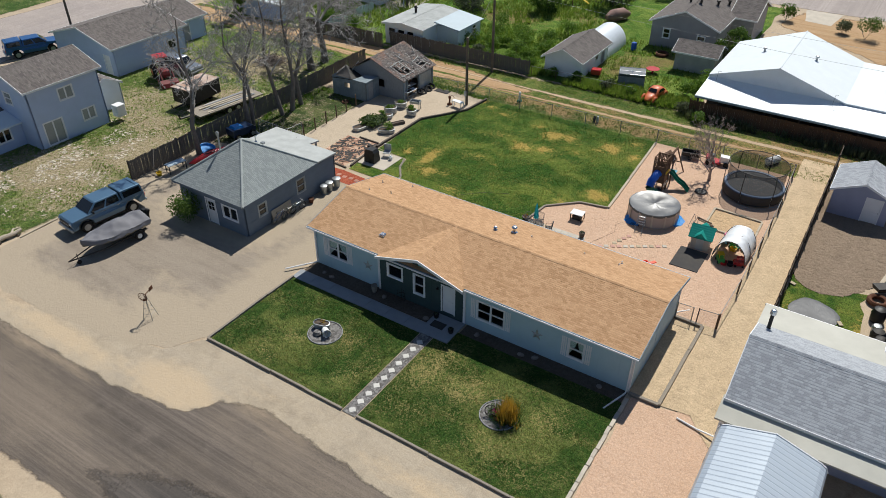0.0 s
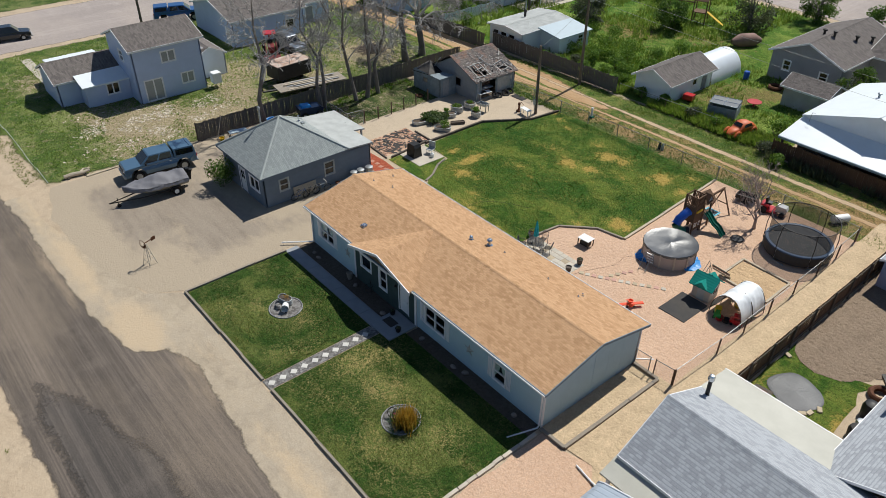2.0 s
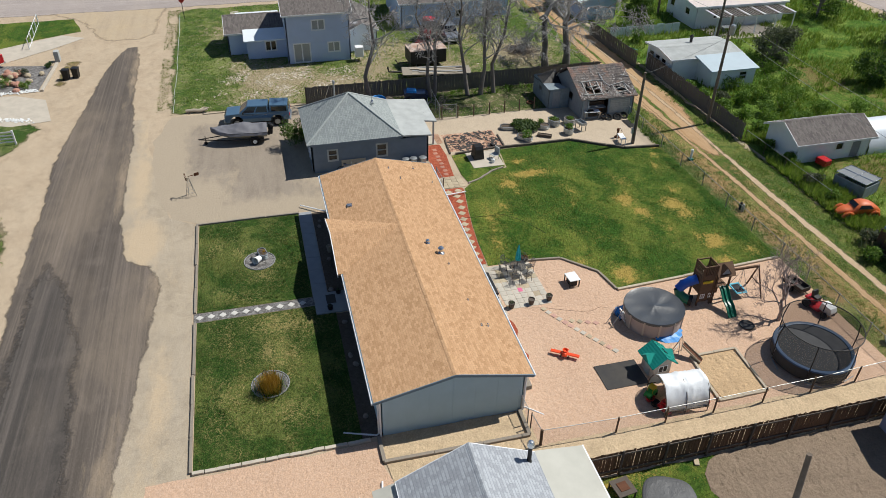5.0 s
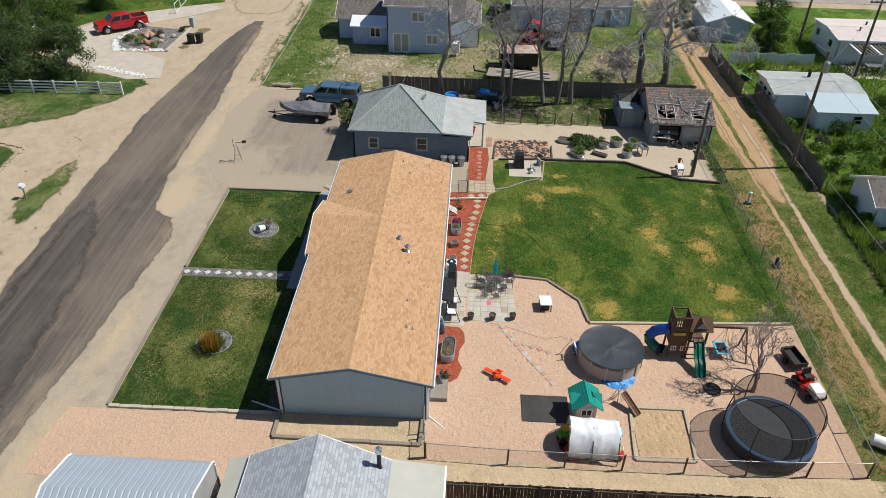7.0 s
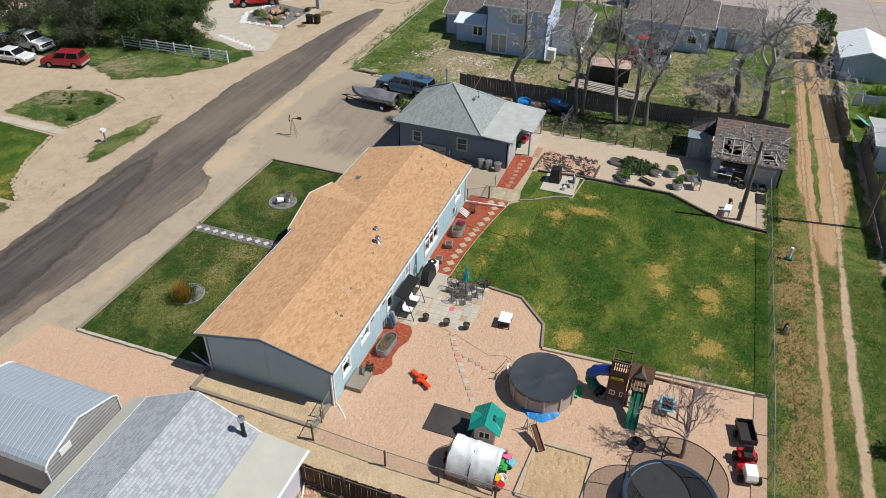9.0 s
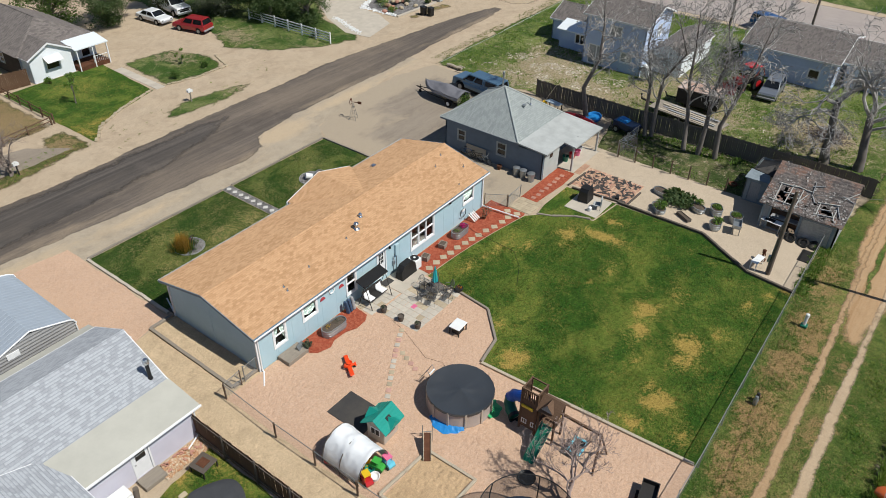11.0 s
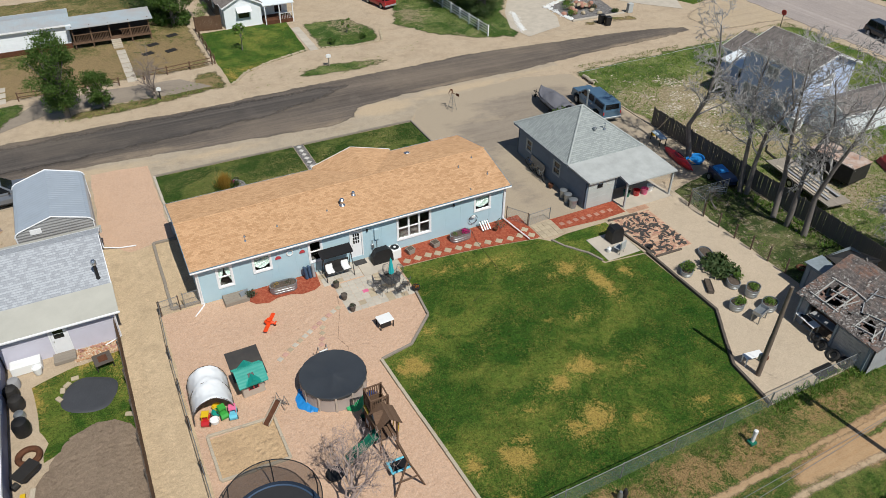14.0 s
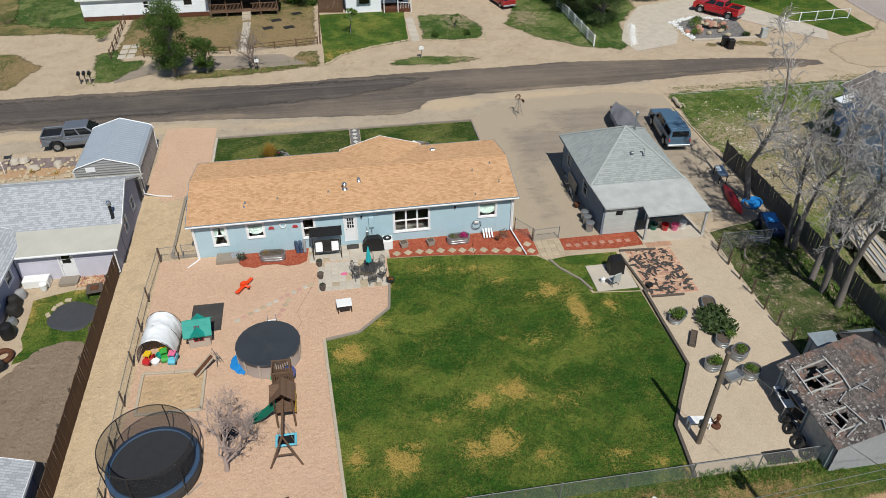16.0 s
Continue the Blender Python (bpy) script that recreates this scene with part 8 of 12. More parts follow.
# trampoline
tr = thing("trampoline", pose(-6.67, 54.62, .02), "large round trampoline with a black safety net", "trampoline")
TR = 2.3
part("bed", Shape().lathe([(0, .86), (1.0, .865), (2.03, .9), (2.03, .88), (0, .84)], 40), M_MESHBED, tr, smooth=True)
part("pad", Shape().lathe([(1.99, .9), (2.0, .93), (2.04, .95), (2.22, .95), (2.26, .88), (2.2, .86)], 40, hollow=True), M_PAD, tr, "faded blue vinyl spring pad", smooth=True)
part("skirt", Shape().lathe([(2.2, .88), (2.26, .5), (2.2, .12)], 40, hollow=True), M_MATBLACK, tr, "dark mesh skirt")
for k in range(6):
    a = 2 * math.pi * k / 6 + .3
    c, d = math.cos(a), math.sin(a)
    part("leg", Shape().tube([(c * 2.2, d * 2.2, .88), (c * 2.25, d * 2.25, .04), (c * 2.25 - d * .9, d * 2.25 + c * .9, .04)], .03, 6), M_GALV, tr)
    part("net_pole", Shape().tube([(c * 2.28, d * 2.28, .3), (c * 2.32, d * 2.32, 1.7), (c * 2.2, d * 2.2, 2.65)], .03, 6), M_IRON, tr)
part("net_hoop", Shape().tube(ring_pts(0, 0, 2.65, 2.2, 40), .028, 6, closed=True), M_IRON, tr)
v, f, n = [], [], 48
for k in range(n):
    a = 2 * math.pi * k / n
    sag = .12 * abs(math.sin(3 * (a - .3)))
    for r, z in ((2.05, .93), (2.12 - sag * .6, 1.5), (2.12 - sag * .6, 2.1), (2.19, 2.63)):
        v.append((r * math.cos(a), r * math.sin(a), z))
for k in range(n):
    for i in range(3):
        a, b = k * 4 + i, ((k + 1) % n) * 4 + i
        f.append((a, b, b + 1, a + 1))
part("net", Shape().add(v, f), M_NET, tr, "black see-through safety net", smooth=True)

# playset
ps = thing("playset", pose(-13.08, 51.1, .02), "dark wooden playset with blue and green slides", "playset")
W = .46
for x in (-W, W):
    for y in (-W, W):
        part("post", Shape().box(x - .05, y - .05, 0, x + .05, y + .05, 3.05, .01), M_DECKWOOD, ps)
        part("post", Shape().box(x - .05, y + 1.02, 0, x + .05, y + 1.12, 2.3, .01), M_DECKWOOD, ps)
for z, y0, y1 in ((1.45, -W, W), (1.2, W + .1, W + 1.1)):
    for k in range(6):
        a = y0 + (y1 - y0) * k / 6
        part("floor_board", Shape().box(-W, a + .01, z, W, a + (y1 - y0) / 6 - .01, z + .03), M_DECKWOOD, ps)
for sgn in (-1, 1):
    for z in (2.95, 2.25):
        part("rail", Shape().box(-W, sgn * W - .03, z, W, sgn * W + .03, z + .08), M_DECKWOOD, ps)
        part("rail", Shape().box(sgn * W - .03, -W, z + .002, sgn * W + .03, W, z + .078), M_DECKWOOD, ps)
    for k in range(7):
        t = -W + .1 + k * (2 * W - .2) / 6
        part("baluster", Shape().box(t - .03, sgn * W - .02, 2.3, t + .03, sgn * W + .02, 2.95), M_DECKWOOD, ps)
        if not (sgn < 0):
            part("baluster", Shape().box(sgn * W - .02, t - .03, 2.3, sgn * W + .02, t + .03, 2.95), M_DECKWOOD, ps)
for sgn in (-1, 1):
    part("wall_panel", Shape().box(-W, sgn * W - .03, .95, W, sgn * W + .01, 2.22), M_DECKWOOD, ps, "dark board panel")
part("wall_panel", Shape().box(W - .02, -W, .3, W + .02, W, 2.22), M_DECKWOOD, ps, "dark board panel")
for y in (-.35, .2):
    s = Shape()
    s.box(W + .022, y, .55, W + .04, y + .32, .6), s.box(W + .022, y, .85, W + .04, y + .32, .9), s.box(W + .022, y, .6, W + .04, y + .05, .85), s.box(W + .022, y + .27, .6, W + .04, y + .32, .85), s.box(W + .022, y + .14, .6, W + .038, y + .18, .85)
    part("toy_window", s, M_WHITE_PLASTIC, ps, "white toy window frame")
part("toy_blocks", Shape().box(W + .03, -.4, 1.75, W + .12, .3, 1.95, .03), M_YELLOW, ps, "row of yellow spinning blocks")
s = Shape()
for sgn in (-1, 1):
    for k in range(7):
        u0, u1 = k / 7, (k + 1.08) / 7
        s.slab((sgn * .68 * (1 - u0), W + .05, 2.2 + .62 * u0), (sgn * .68 * (1 - u0), W + 1.3, 2.2 + .62 * u0), (sgn * .68 * (1 - u1), W + 1.3, 2.2 + .62 * u1 - .01), (sgn * .68 * (1 - u1), W + .05, 2.2 + .62 * u1 - .01), .025)
part("roof", s, M_DECKWOOD, ps, "dark brown board roof", kind="stuff")
s = Shape()
for sgn in (-1, 1):
    s.slab((.62, W + .6 + sgn * .36, 2.36), (.1, W + .6 + sgn * .36, 2.36), (.1, W + .6, 2.84), (.62, W + .6, 2.84), .03)
part("dormer_roof", s, M_DECKWOOD, ps, "small gable over the slide")
part("sunburst", Shape().add([(.58, W + .28, 2.34), (.58, W + .92, 2.34), (.58, W + .6, 2.8), (.55, W + .28, 2.34), (.55, W + .92, 2.34), (.55, W + .6, 2.8)], [(0, 1, 2), (5, 4, 3), (0, 3, 4, 1), (1, 4, 5, 2), (2, 5, 3, 0)]), M_OLDWOOD, ps, "pale sunburst gable panel")
for y in (W + .1, W + 1.0):
    part("grip_panel", Shape().box(.44, y, 1.25, .48, y + .14, 2.1), M_BLACK, ps, "dark side panel of the slide entry")
# wave slide and tube slide
v, f, n = [], [], 18
for i in range(n + 1):
    t = i / n
    x, z = W - .02 + 1.68 * t, 1.26 - 1.2 * t + .05 * math.sin(t * 11)
    for y, dz in ((.82, .13), (.85, .16), (.88, 0), (1.1, .0), (1.12, .1), (1.16, .1), (1.18, 0), (1.4, 0), (1.43, .16), (1.46, .13)):
        v.append((x, y, max(.03, z) + dz))
for i in range(n):
    for k in range(9):
        f.append((i * 10 + k, i * 10 + k + 1, (i + 1) * 10 + k + 1, (i + 1) * 10 + k))
part("wave_slide", Shape().add(v, f), M_GREEN_PLASTIC, ps, "dark green double wavy plastic slide", smooth=True)


def chute(pts, r0):
    P = []
    for a, b in zip(pts, pts[1:]):
        P += [Vector(a).lerp(Vector(b), k / 3) for k in range(3)]
    P.append(Vector(pts[-1]))
    return Shape().tube(P, [r0 + (.025 if i % 3 == 0 else 0) for i in range(len(P))], 16, False)


part("tube_slide", chute([(-.05, -W - .02, 1.75), (-.12, -W - .4, 1.62), (-.22, -W - .8, 1.35), (-.25, -W - 1.02, 1.0)], .3), M_BLUE_PLASTIC, ps, "bright blue upper tube of the slide", smooth=True)
part("tube_end", chute([(-.25, -W - 1.02, 1.0), (-.12, -W - 1.0, .72), (.08, -W - .75, .48), (.25, -W - .42, .36)], .3), M_GREEN_PLASTIC, ps, "dark green lower tube of the slide", smooth=True)
part("tube_mouth", Shape().tube([(.2, -W - .48, .37), (.34, -W - .3, .35)], [.34, .37], 16, False), M_BLACK, ps, "black mouth of the tube slide", smooth=True)
# swing beam and frame
part("swing_beam", Shape().box(-.06, W + 1.0, 2.02, .06, W + 3.45, 2.16, .01), M_DECKWOOD, ps)
for sgn in (-1, 1):
    part("swing_leg", Shape().tube([(0, W + 3.4, 2.1), (sgn * .8, W + 3.62, 0)], .055, 5), M_DECKWOOD, ps)
part("swing_brace", Shape().tube([(-.5, W + 3.53, .85), (.5, W + 3.53, .85)], .045, 5), M_DECKWOOD, ps)
s = Shape()
s.box(-.55, W + 1.9, .42, -.42, W + 2.7, .5, .03), s.box(.42, W + 1.9, .42, .55, W + 2.7, .5, .03), s.box(-.42, W + 1.9, .42, .42, W + 2.03, .5, .03), s.box(-.42, W + 2.57, .42, .42, W + 2.7, .5, .03)
part("platform_swing", s, M_LIGHTBLUE, ps, "light blue platform swing rim")
part("swing_bed", Shape().box(-.42, W + 2.03, .44, .42, W + 2.57, .46), M_BLACK, ps, "black mesh swing bed")
for x in (-.48, .48):
    for y in (W + 1.96, W + 2.64):
        part("swing_rope", Shape().rod((x, y, .5), (0, W + 2.3, 2.05), .012, n=5), M_CHAIN, ps)
part("monkey_handle", Shape().tube([(-.55, W + .3, .9), (-.65, W + .3, 1.9), (-.65, W + .9, 1.9), (-.55, W + .9, .9)], .03, 6), M_YELLOW, ps, "yellow grab bar")

# playhouse
ph = thing("playhouse", pose(-7.9, 45.25, .02, 0, 0, 4), "beige plastic playhouse with a teal roof", "playhouse")
part("body", Shape().box(-.62, -.55, 0, .62, .55, 1.15, .04), M_BEIGE, ph)
v = [(-.8, -.8, 1.08), (.8, -.8, 1.08), (.8, .8, 1.08), (-.8, .8, 1.08), (-.8, 0, 1.7), (.8, 0, 1.7)]
s = Shape().add(v + [(x, y, z - .07) for x, y, z in v], [(0, 1, 5, 4), (2, 3, 4, 5), (6, 10, 11, 7), (8, 11, 10, 9), (0, 6, 7, 1), (2, 8, 9, 3), (0, 4, 10, 6), (4, 3, 9, 10), (1, 7, 11, 5), (5, 11, 8, 2)])
for sgn in (-1, 1):
    s.add([(.42, sgn * .84, 1.1), (-.42, sgn * .84, 1.1), (0, sgn * .84, 1.5), (0, sgn * .25, 1.5), (.42, sgn * .6, 1.2), (-.42, sgn * .6, 1.2)], [(0, 2, 3, 4), (2, 1, 5, 3), (0, 1, 2)])
ro = part("roof", s, M_TEAL, ph)
for sgn in (-1, 1):
    for k in range(6):
        y0, y1, z0, z1 = .83 - .138 * k, .83 - .138 * (k + 1), 1.075 + .1075 * k, 1.075 + .1075 * (k + 1)
        part("shingle", Shape().courses((sgn * .82, -sgn * y0, z0), (-sgn * .82, -sgn * y0, z0), (sgn * .82, -sgn * y1, z1), (-sgn * .82, -sgn * y1, z1), 1, .03), M_TEAL, ro)
part("roof_hatch", Shape(pose(0, .38, 1.42, -41)).box(-.16, -.12, -.02, .16, .12, .03), M_BLACK, ph, "dark skylight opening")
for sgn in (-1, 1):
    part("gable", Shape().add([(sgn * .6, -.55, 1.12), (sgn * .6, .55, 1.12), (sgn * .6, 0, 1.58), (sgn * .56, -.55, 1.12), (sgn * .56, .55, 1.12), (sgn * .56, 0, 1.58)], [(0, 1, 2), (5, 4, 3)]), M_BEIGE, ph)
for f, c, u in (("+y", .55, 0), ("-x", -.62, 0), ("+x", .62, .0)):
    w = Shape()
    fbox(w, f, c, u - .3, u + .3, .5, .98, .0, .03, .02)
    wp = part("window", w, M_WHITE_PLASTIC if f == "+x" else M_FLAG_RED, ph, "arched toy window frame")
    for e in (-.14, .14):
        p = Shape()
        fbox(p, f, c, u + e - .11, u + e + .11, .55, .93, .03, .04)
        part("pane", p, M_BLACK, wp)
w = Shape()
fbox(w, "-y", -.55, -.25, .25, 0, 1.0, .0, .03, .02)
part("door", w, M_FLATROOF, ph, "grey half door")

# tent
tn = thing("toy_shelter", pose(-5.65, 45.35, .02, 0, 0, -3), "white tarp hoop shelter full of plastic toys", "shelter")
v, f, n, m = [], [], 32, 22
for j in range(m + 1):
    y = -1.15 + 2.5 * j / m
    for k in range(n + 1):
        a = math.pi * (-.02 + 1.04 * k / n)
        w = 1 + .035 * noise.noise(Vector((k * .22, j * .55, 5.0))) + .03 * abs(noise.noise(Vector((k * .5, j * .28, 2.0)))) + .03 * abs(math.cos(math.pi * j / 11)) - .04
        v.append((1.08 * math.cos(a) * w, y + .1 * noise.noise(Vector((k * .2, j * .1, 8.0))), max(.25, 1.74 * math.sin(a) ** .8 * w if math.sin(a) > 0 else .25)))
for j in range(m):
    for k in range(n):
        f.append((j * (n + 1) + k, j * (n + 1) + k + 1, (j + 1) * (n + 1) + k + 1, (j + 1) * (n + 1) + k))
part("tarp", Shape().add(v, f), M_TENT, tn, smooth=True)
for y in (-1.2, 0, 1.3):
    part("hoop", Shape().tube([(1.1 * math.cos(math.pi * k / 12), y, 1.7 * max(0, math.sin(math.pi * k / 12)) ** .8) for k in range(13)], .025, 6), M_TIMBER_DARK, tn, "dark hoop pole")
for x in (-1.08, 1.08):
    part("side_rail", Shape().box(x - .03, -1.2, .3, x + .03, 1.35, .38), M_TIMBER_DARK, tn)
trng = random.Random(5)


def toy_car(x, y, rz, body, top):
    t = thing("toy_car", pose(x, y, .03, 0, 0, rz), "small bright plastic ride-on toy car", "toy", "toys in the shelter")
    part("body", Shape().side([(-.38, .1), (.38, .1), (.4, .25), (.3, .38), (-.3, .4), (-.4, .28)], -.2, .2), body, t)
    part("roof", Shape().side([(-.2, .62), (.15, .62), (.22, .68), (-.22, .7)], -.19, .19), top, t)
    for a in (-.18, .16):
        for b in (-.16, .16):
            part("pillar", Shape().rod((a, b, .38), (a, b, .64), .02, n=5), top, t)
    for a in (-.25, .25):
        for b in (-.2, .2):
            part("wheel", Shape().rod((a, b - .04, .1), (a, b + .04, .1), .1, n=10), M_BLACK, t)
    return t


for x, y, rz, b, tp in ((-6.5, 46.75, 80, M_LIGHTBLUE, M_PINKTOY), (-6.0, 46.5, 100, M_LIME, M_LIME), (-5.1, 46.6, 70, M_RED, M_YELLOW), (-5.0, 44.3, 20, M_RED, M_RED), (-6.2, 44.1, -60, M_LIME, M_YELLOW)):
    toy_car(x, y, rz, b, tp)
for x, y, c, nm in ((-5.5, 46.8, M_WHITE_PLASTIC, "white"), (-5.7, 46.3, M_TEAL, "teal"), (-5.8, 45.9, M_YELLOW, "yellow"), (-5.5, 44.0, M_BLACK, "black"), (-5.9, 43.9, M_RED, "red")):
    single("toy_basin", Shape().lathe([(.12, 0), (.22, .05), (.26, .25), (.23, .25), (.18, .08), (0, .07)], 16), c, nm + " plastic play basin on the gravel", "toy", "toys in the shelter", smooth=True, m=pose(x, y, .03))

# sandbox, slide and small toys
edging("sandbox", "pale timber frame of a sandbox", [(-8.42, 47.85), (-8.42, 50.8), (-4.95, 50.62), (-4.9, 47.6), (-8.42, 47.85)], .16, .17, M_TIMBER_PALE, 1.75, category="sandbox")
setting("sandbox_sand", Shape().box(-8.36, 47.85, .0, -4.98, 50.6, .06), M_BOX, "tan play sand in the sandbox", "sand")
sl = thing("small_slide", pose(-8.65, 47.6, .02, 0, 0, 38), "small faded red toy slide", "slide")
part("chute", Shape().slab((-.25, -.17, .75), (-.25, .17, .75), (1.0, .17, .1), (1.0, -.17, .1), .04), M_RUST, sl, "faded brown slide chute")
for y in (-.2, .17):
    part("side", Shape().slab((-.25, y, .85), (-.25, y + .03, .85), (1.0, y + .03, .2), (1.0, y, .2), .13), M_TIMBER_PALE, sl)
for y in (-.25, .25):
    part("leg", Shape().tube([(-.75, y, 0), (-.45, y, 1.05), (-.35, y, .75), (-.3, y, 0)], .02, 6), M_CHAIN, sl)
for z in (.25, .5):
    part("rung", Shape().rod((-.62 + z * .2, -.25, z), (-.62 + z * .2, .25, z), .02, n=6), M_CHAIN, sl)
pl = thing("toy_airplane", pose(-10.25, 40.68, .02, 0, 0, -33), "bright orange plastic toy airplane on the gravel", "toy")
part("fuselage", Shape().tube([(-.36, 0, .22), (-.2, 0, .26), (.1, 0, .3), (.24, 0, .27), (.32, 0, .24)], [.04, .09, .16, .15, .08], 12), M_ORANGE, pl, smooth=True)
part("wing", Shape().box(-.1, -.85, .22, .16, .85, .29, .03), M_ORANGE, pl)
part("tail_wing", Shape().box(-.40, -.16, .24, -.3, .16, .27, .02), M_ORANGE, pl)
part("seat", Shape().lathe([(.14, .36), (.18, .5), (.14, .5), (.1, .4), (0, .4)], 14), M_ORANGE, pl, smooth=True)
for a, b in ((.1, -.22), (.1, .22), (-.3, 0)):
    part("wheel", Shape().rod((a, b - .03, .08), (a, b + .03, .08), .08, n=12), M_BLACK, pl)
single("rubber_mat", Shape().box(-9.0, 41.95, .03, -7.1, 44.5, .075, .01), M_MATBLACK, "worn black rubber mat on the gravel", "mat")
single("saucer_swing", Shape().lathe([(0, .06), (.35, .07), (.45, .12), (.47, .09), (.36, .03), (0, .02)], 22), M_BLACK, "black saucer disc lying on gravel", "toy", m=pose(-10.1, 52.7, .02))
tb = thing("utility_table", pose(-16.6, 43.75, .02, 0, 0, 3), "square white-topped table on a dark base", "table")
part("tabletop", Shape().box(-.48, -.38, .56, .48, .38, .61, .015), M_WHITE_PLASTIC, tb)
part("base", Shape().box(-.32, -.25, .05, .32, .25, .4, .02), M_IRON, tb)
for a in (-.42, .42):
    for b in (-.32, .32):
        part("leg", Shape().box(a - .03, b - .03, 0, a + .03, b + .03, .56), M_IRON, tb)
wg = thing("garden_trailer", pose(-12.6, 57.95, .02, 0, 0, 12), "black dump trailer for a garden tractor", "trailer")
part("bed", Shape().box(-.75, -.42, .3, .75, .42, .36), M_IRON, wg)
for a in ((-.75, -.42, -.7, .42), (.7, -.42, .75, .42), (-.7, -.42, .7, -.38), (-.7, .38, .7, .42)):
    part("side", Shape().box(a[0], a[1], .36, a[2], a[3], .62), M_IRON, wg)
for b in (-.5, .5):
    part("wheel", Shape().rod((0, b - .07, .2), (0, b + .07, .2), .2, n=14), M_RUBBER, wg)
part("tongue", Shape().rod((.75, 0, .3), (1.35, 0, .25), .03), M_IRON, wg)
mw = thing("garden_tractor", pose(-10.4, 58.1, .02, 0, 0, 12), "red riding mower with a white hood", "mower")
part("hood", Shape().side([(.15, .3), (.95, .3), (1.0, .5), (.9, .75), (.2, .8)], -.28, .28), M_WHITE_PLASTIC, mw, "white hood")
part("deck", Shape().box(-.6, -.5, .15, .3, .5, .3, .05), M_RED, mw)
part("fender", Shape().box(-.95, -.45, .5, -.3, .45, .68, .06), M_RED, mw)
part("seat", Shape().side([(-.65, .68), (-.2, .68), (-.2, .8), (-.5, .82), (-.58, 1.15), (-.7, 1.15)], -.22, .22), M_BLACK, mw)
part("steering_wheel", Shape().tube(ring_pts(.0, 0, .98, .18, 16), .02, 6, closed=True).rod((.15, 0, .78), (0, 0, .98), .02), M_BLACK, mw)
for a, r in ((-.65, .27), (.7, .19)):
    for b in (-.45, .45):
        part("wheel", Shape().rod((a, b - .1, r), (a, b + .1, r), r, n=16), M_RUBBER, mw)
tk = thing("water_tank", pose(-6.5, 60.6, .02, 0, 0, 62), "white horizontal water tank in the grass", "tank")
part("drum", Shape().tube([(-.7, 0, .35), (-.62, 0, .35), (.62, 0, .35), (.7, 0, .35)], [.18, .32, .32, .18], 18), M_WHITE_PLASTIC, tk, smooth=True)
for a in (-.4, .4):
    part("cradle", Shape().box(a - .05, -.3, 0, a + .05, .3, .12), M_TIMBER_DARK, tk)

# ---- house patio ----
sw = thing("patio_swing", pose(-15.75, 37.85, .05, 0, 0, 180), "black canopy swing with white cushions", "swing seat")
for x in (-.95, .95):
    part("frame_leg", Shape().tube([(x, -.55, 0), (x, 0, 1.75), (x, .55, 0)], .03, 6), M_IRON, sw)
part("canopy", Shape().slab((-1.1, -.12, 1.74), (1.1, -.12, 1.74), (1.1, .62, 1.92), (-1.1, .62, 1.92), .1), M_BLACK, sw, "black fabric canopy")
part("seat_frame", Shape().box(-.85, -.3, .4, .85, .3, .46, .02), M_IRON, sw)
part("back_frame", Shape().slab((-.85, .28, 1.0), (.85, .28, 1.0), (.85, .34, 1.0), (-.85, .34, 1.0), .55), M_IRON, sw)
for x in (-.55, .55):
    part("cushion", Shape().box(x - .25, -.28, .46, x + .25, .24, .55, .03), M_WHITE_PLASTIC, sw, "white seat cushion")
    part("cushion", Shape(pose(x, .25, .5, -12)).box(-.25, -.05, 0, .25, .03, .5, .03), M_WHITE_PLASTIC, sw, "white back cushion")
gr = thing("covered_grill", pose(-18.95, 37.75, .08), "grill under a black fabric cover", "grill")
part("cover", Shape().side([(-.75, .02), (.75, .02), (.72, .6), (.45, 1.02), (-.4, 1.05), (-.7, .75)], -.32, .32, .08, 0, .5), M_BLACK, gr)
ac = thing("air_conditioner", pose(-19.95, 37.65, .04), "beige outdoor air conditioner with a black fan", "air conditioner")
part("case", Shape().box(-.36, -.36, 0, .36, .36, .8, .05), M_WHITE_PLASTIC, ac)
part("grille", Shape().lathe([(.3, .8), (.3, .825), (.12, .83), (0, .83)], 20), M_BLACK, ac)
part("fan_hub", Shape().lathe([(.1, .83), (.08, .86), (0, .86)], 12), M_WHITE_PLASTIC, ac)


def planter_tub(x, y, L, r, h, rz, label, soil=True):
    t = thing("planter_tub", pose(x, y, .03, 0, 0, rz), label, "planter")
    s = Shape().stadium([(r * .93, 0), (r, .04), (r, h * .3), (r + .015, h * .33), (r, h * .36), (r, h * .64), (r + .015, h * .67), (r, h * .7), (r, h), (r + .03, h + .01), (r - .02, h + .02), (r - .04, h - .1)], max(.001, L - 2 * r), 24)
    part("tub", s, M_GALV, t, smooth=True)
    part("soil", Shape().stadium([(r - .04, h - .12), (r - .05, h - .06), (.05, h - .02)], max(.001, L - 2 * r), 24), M_BED, t, "dark potting soil")
    return t


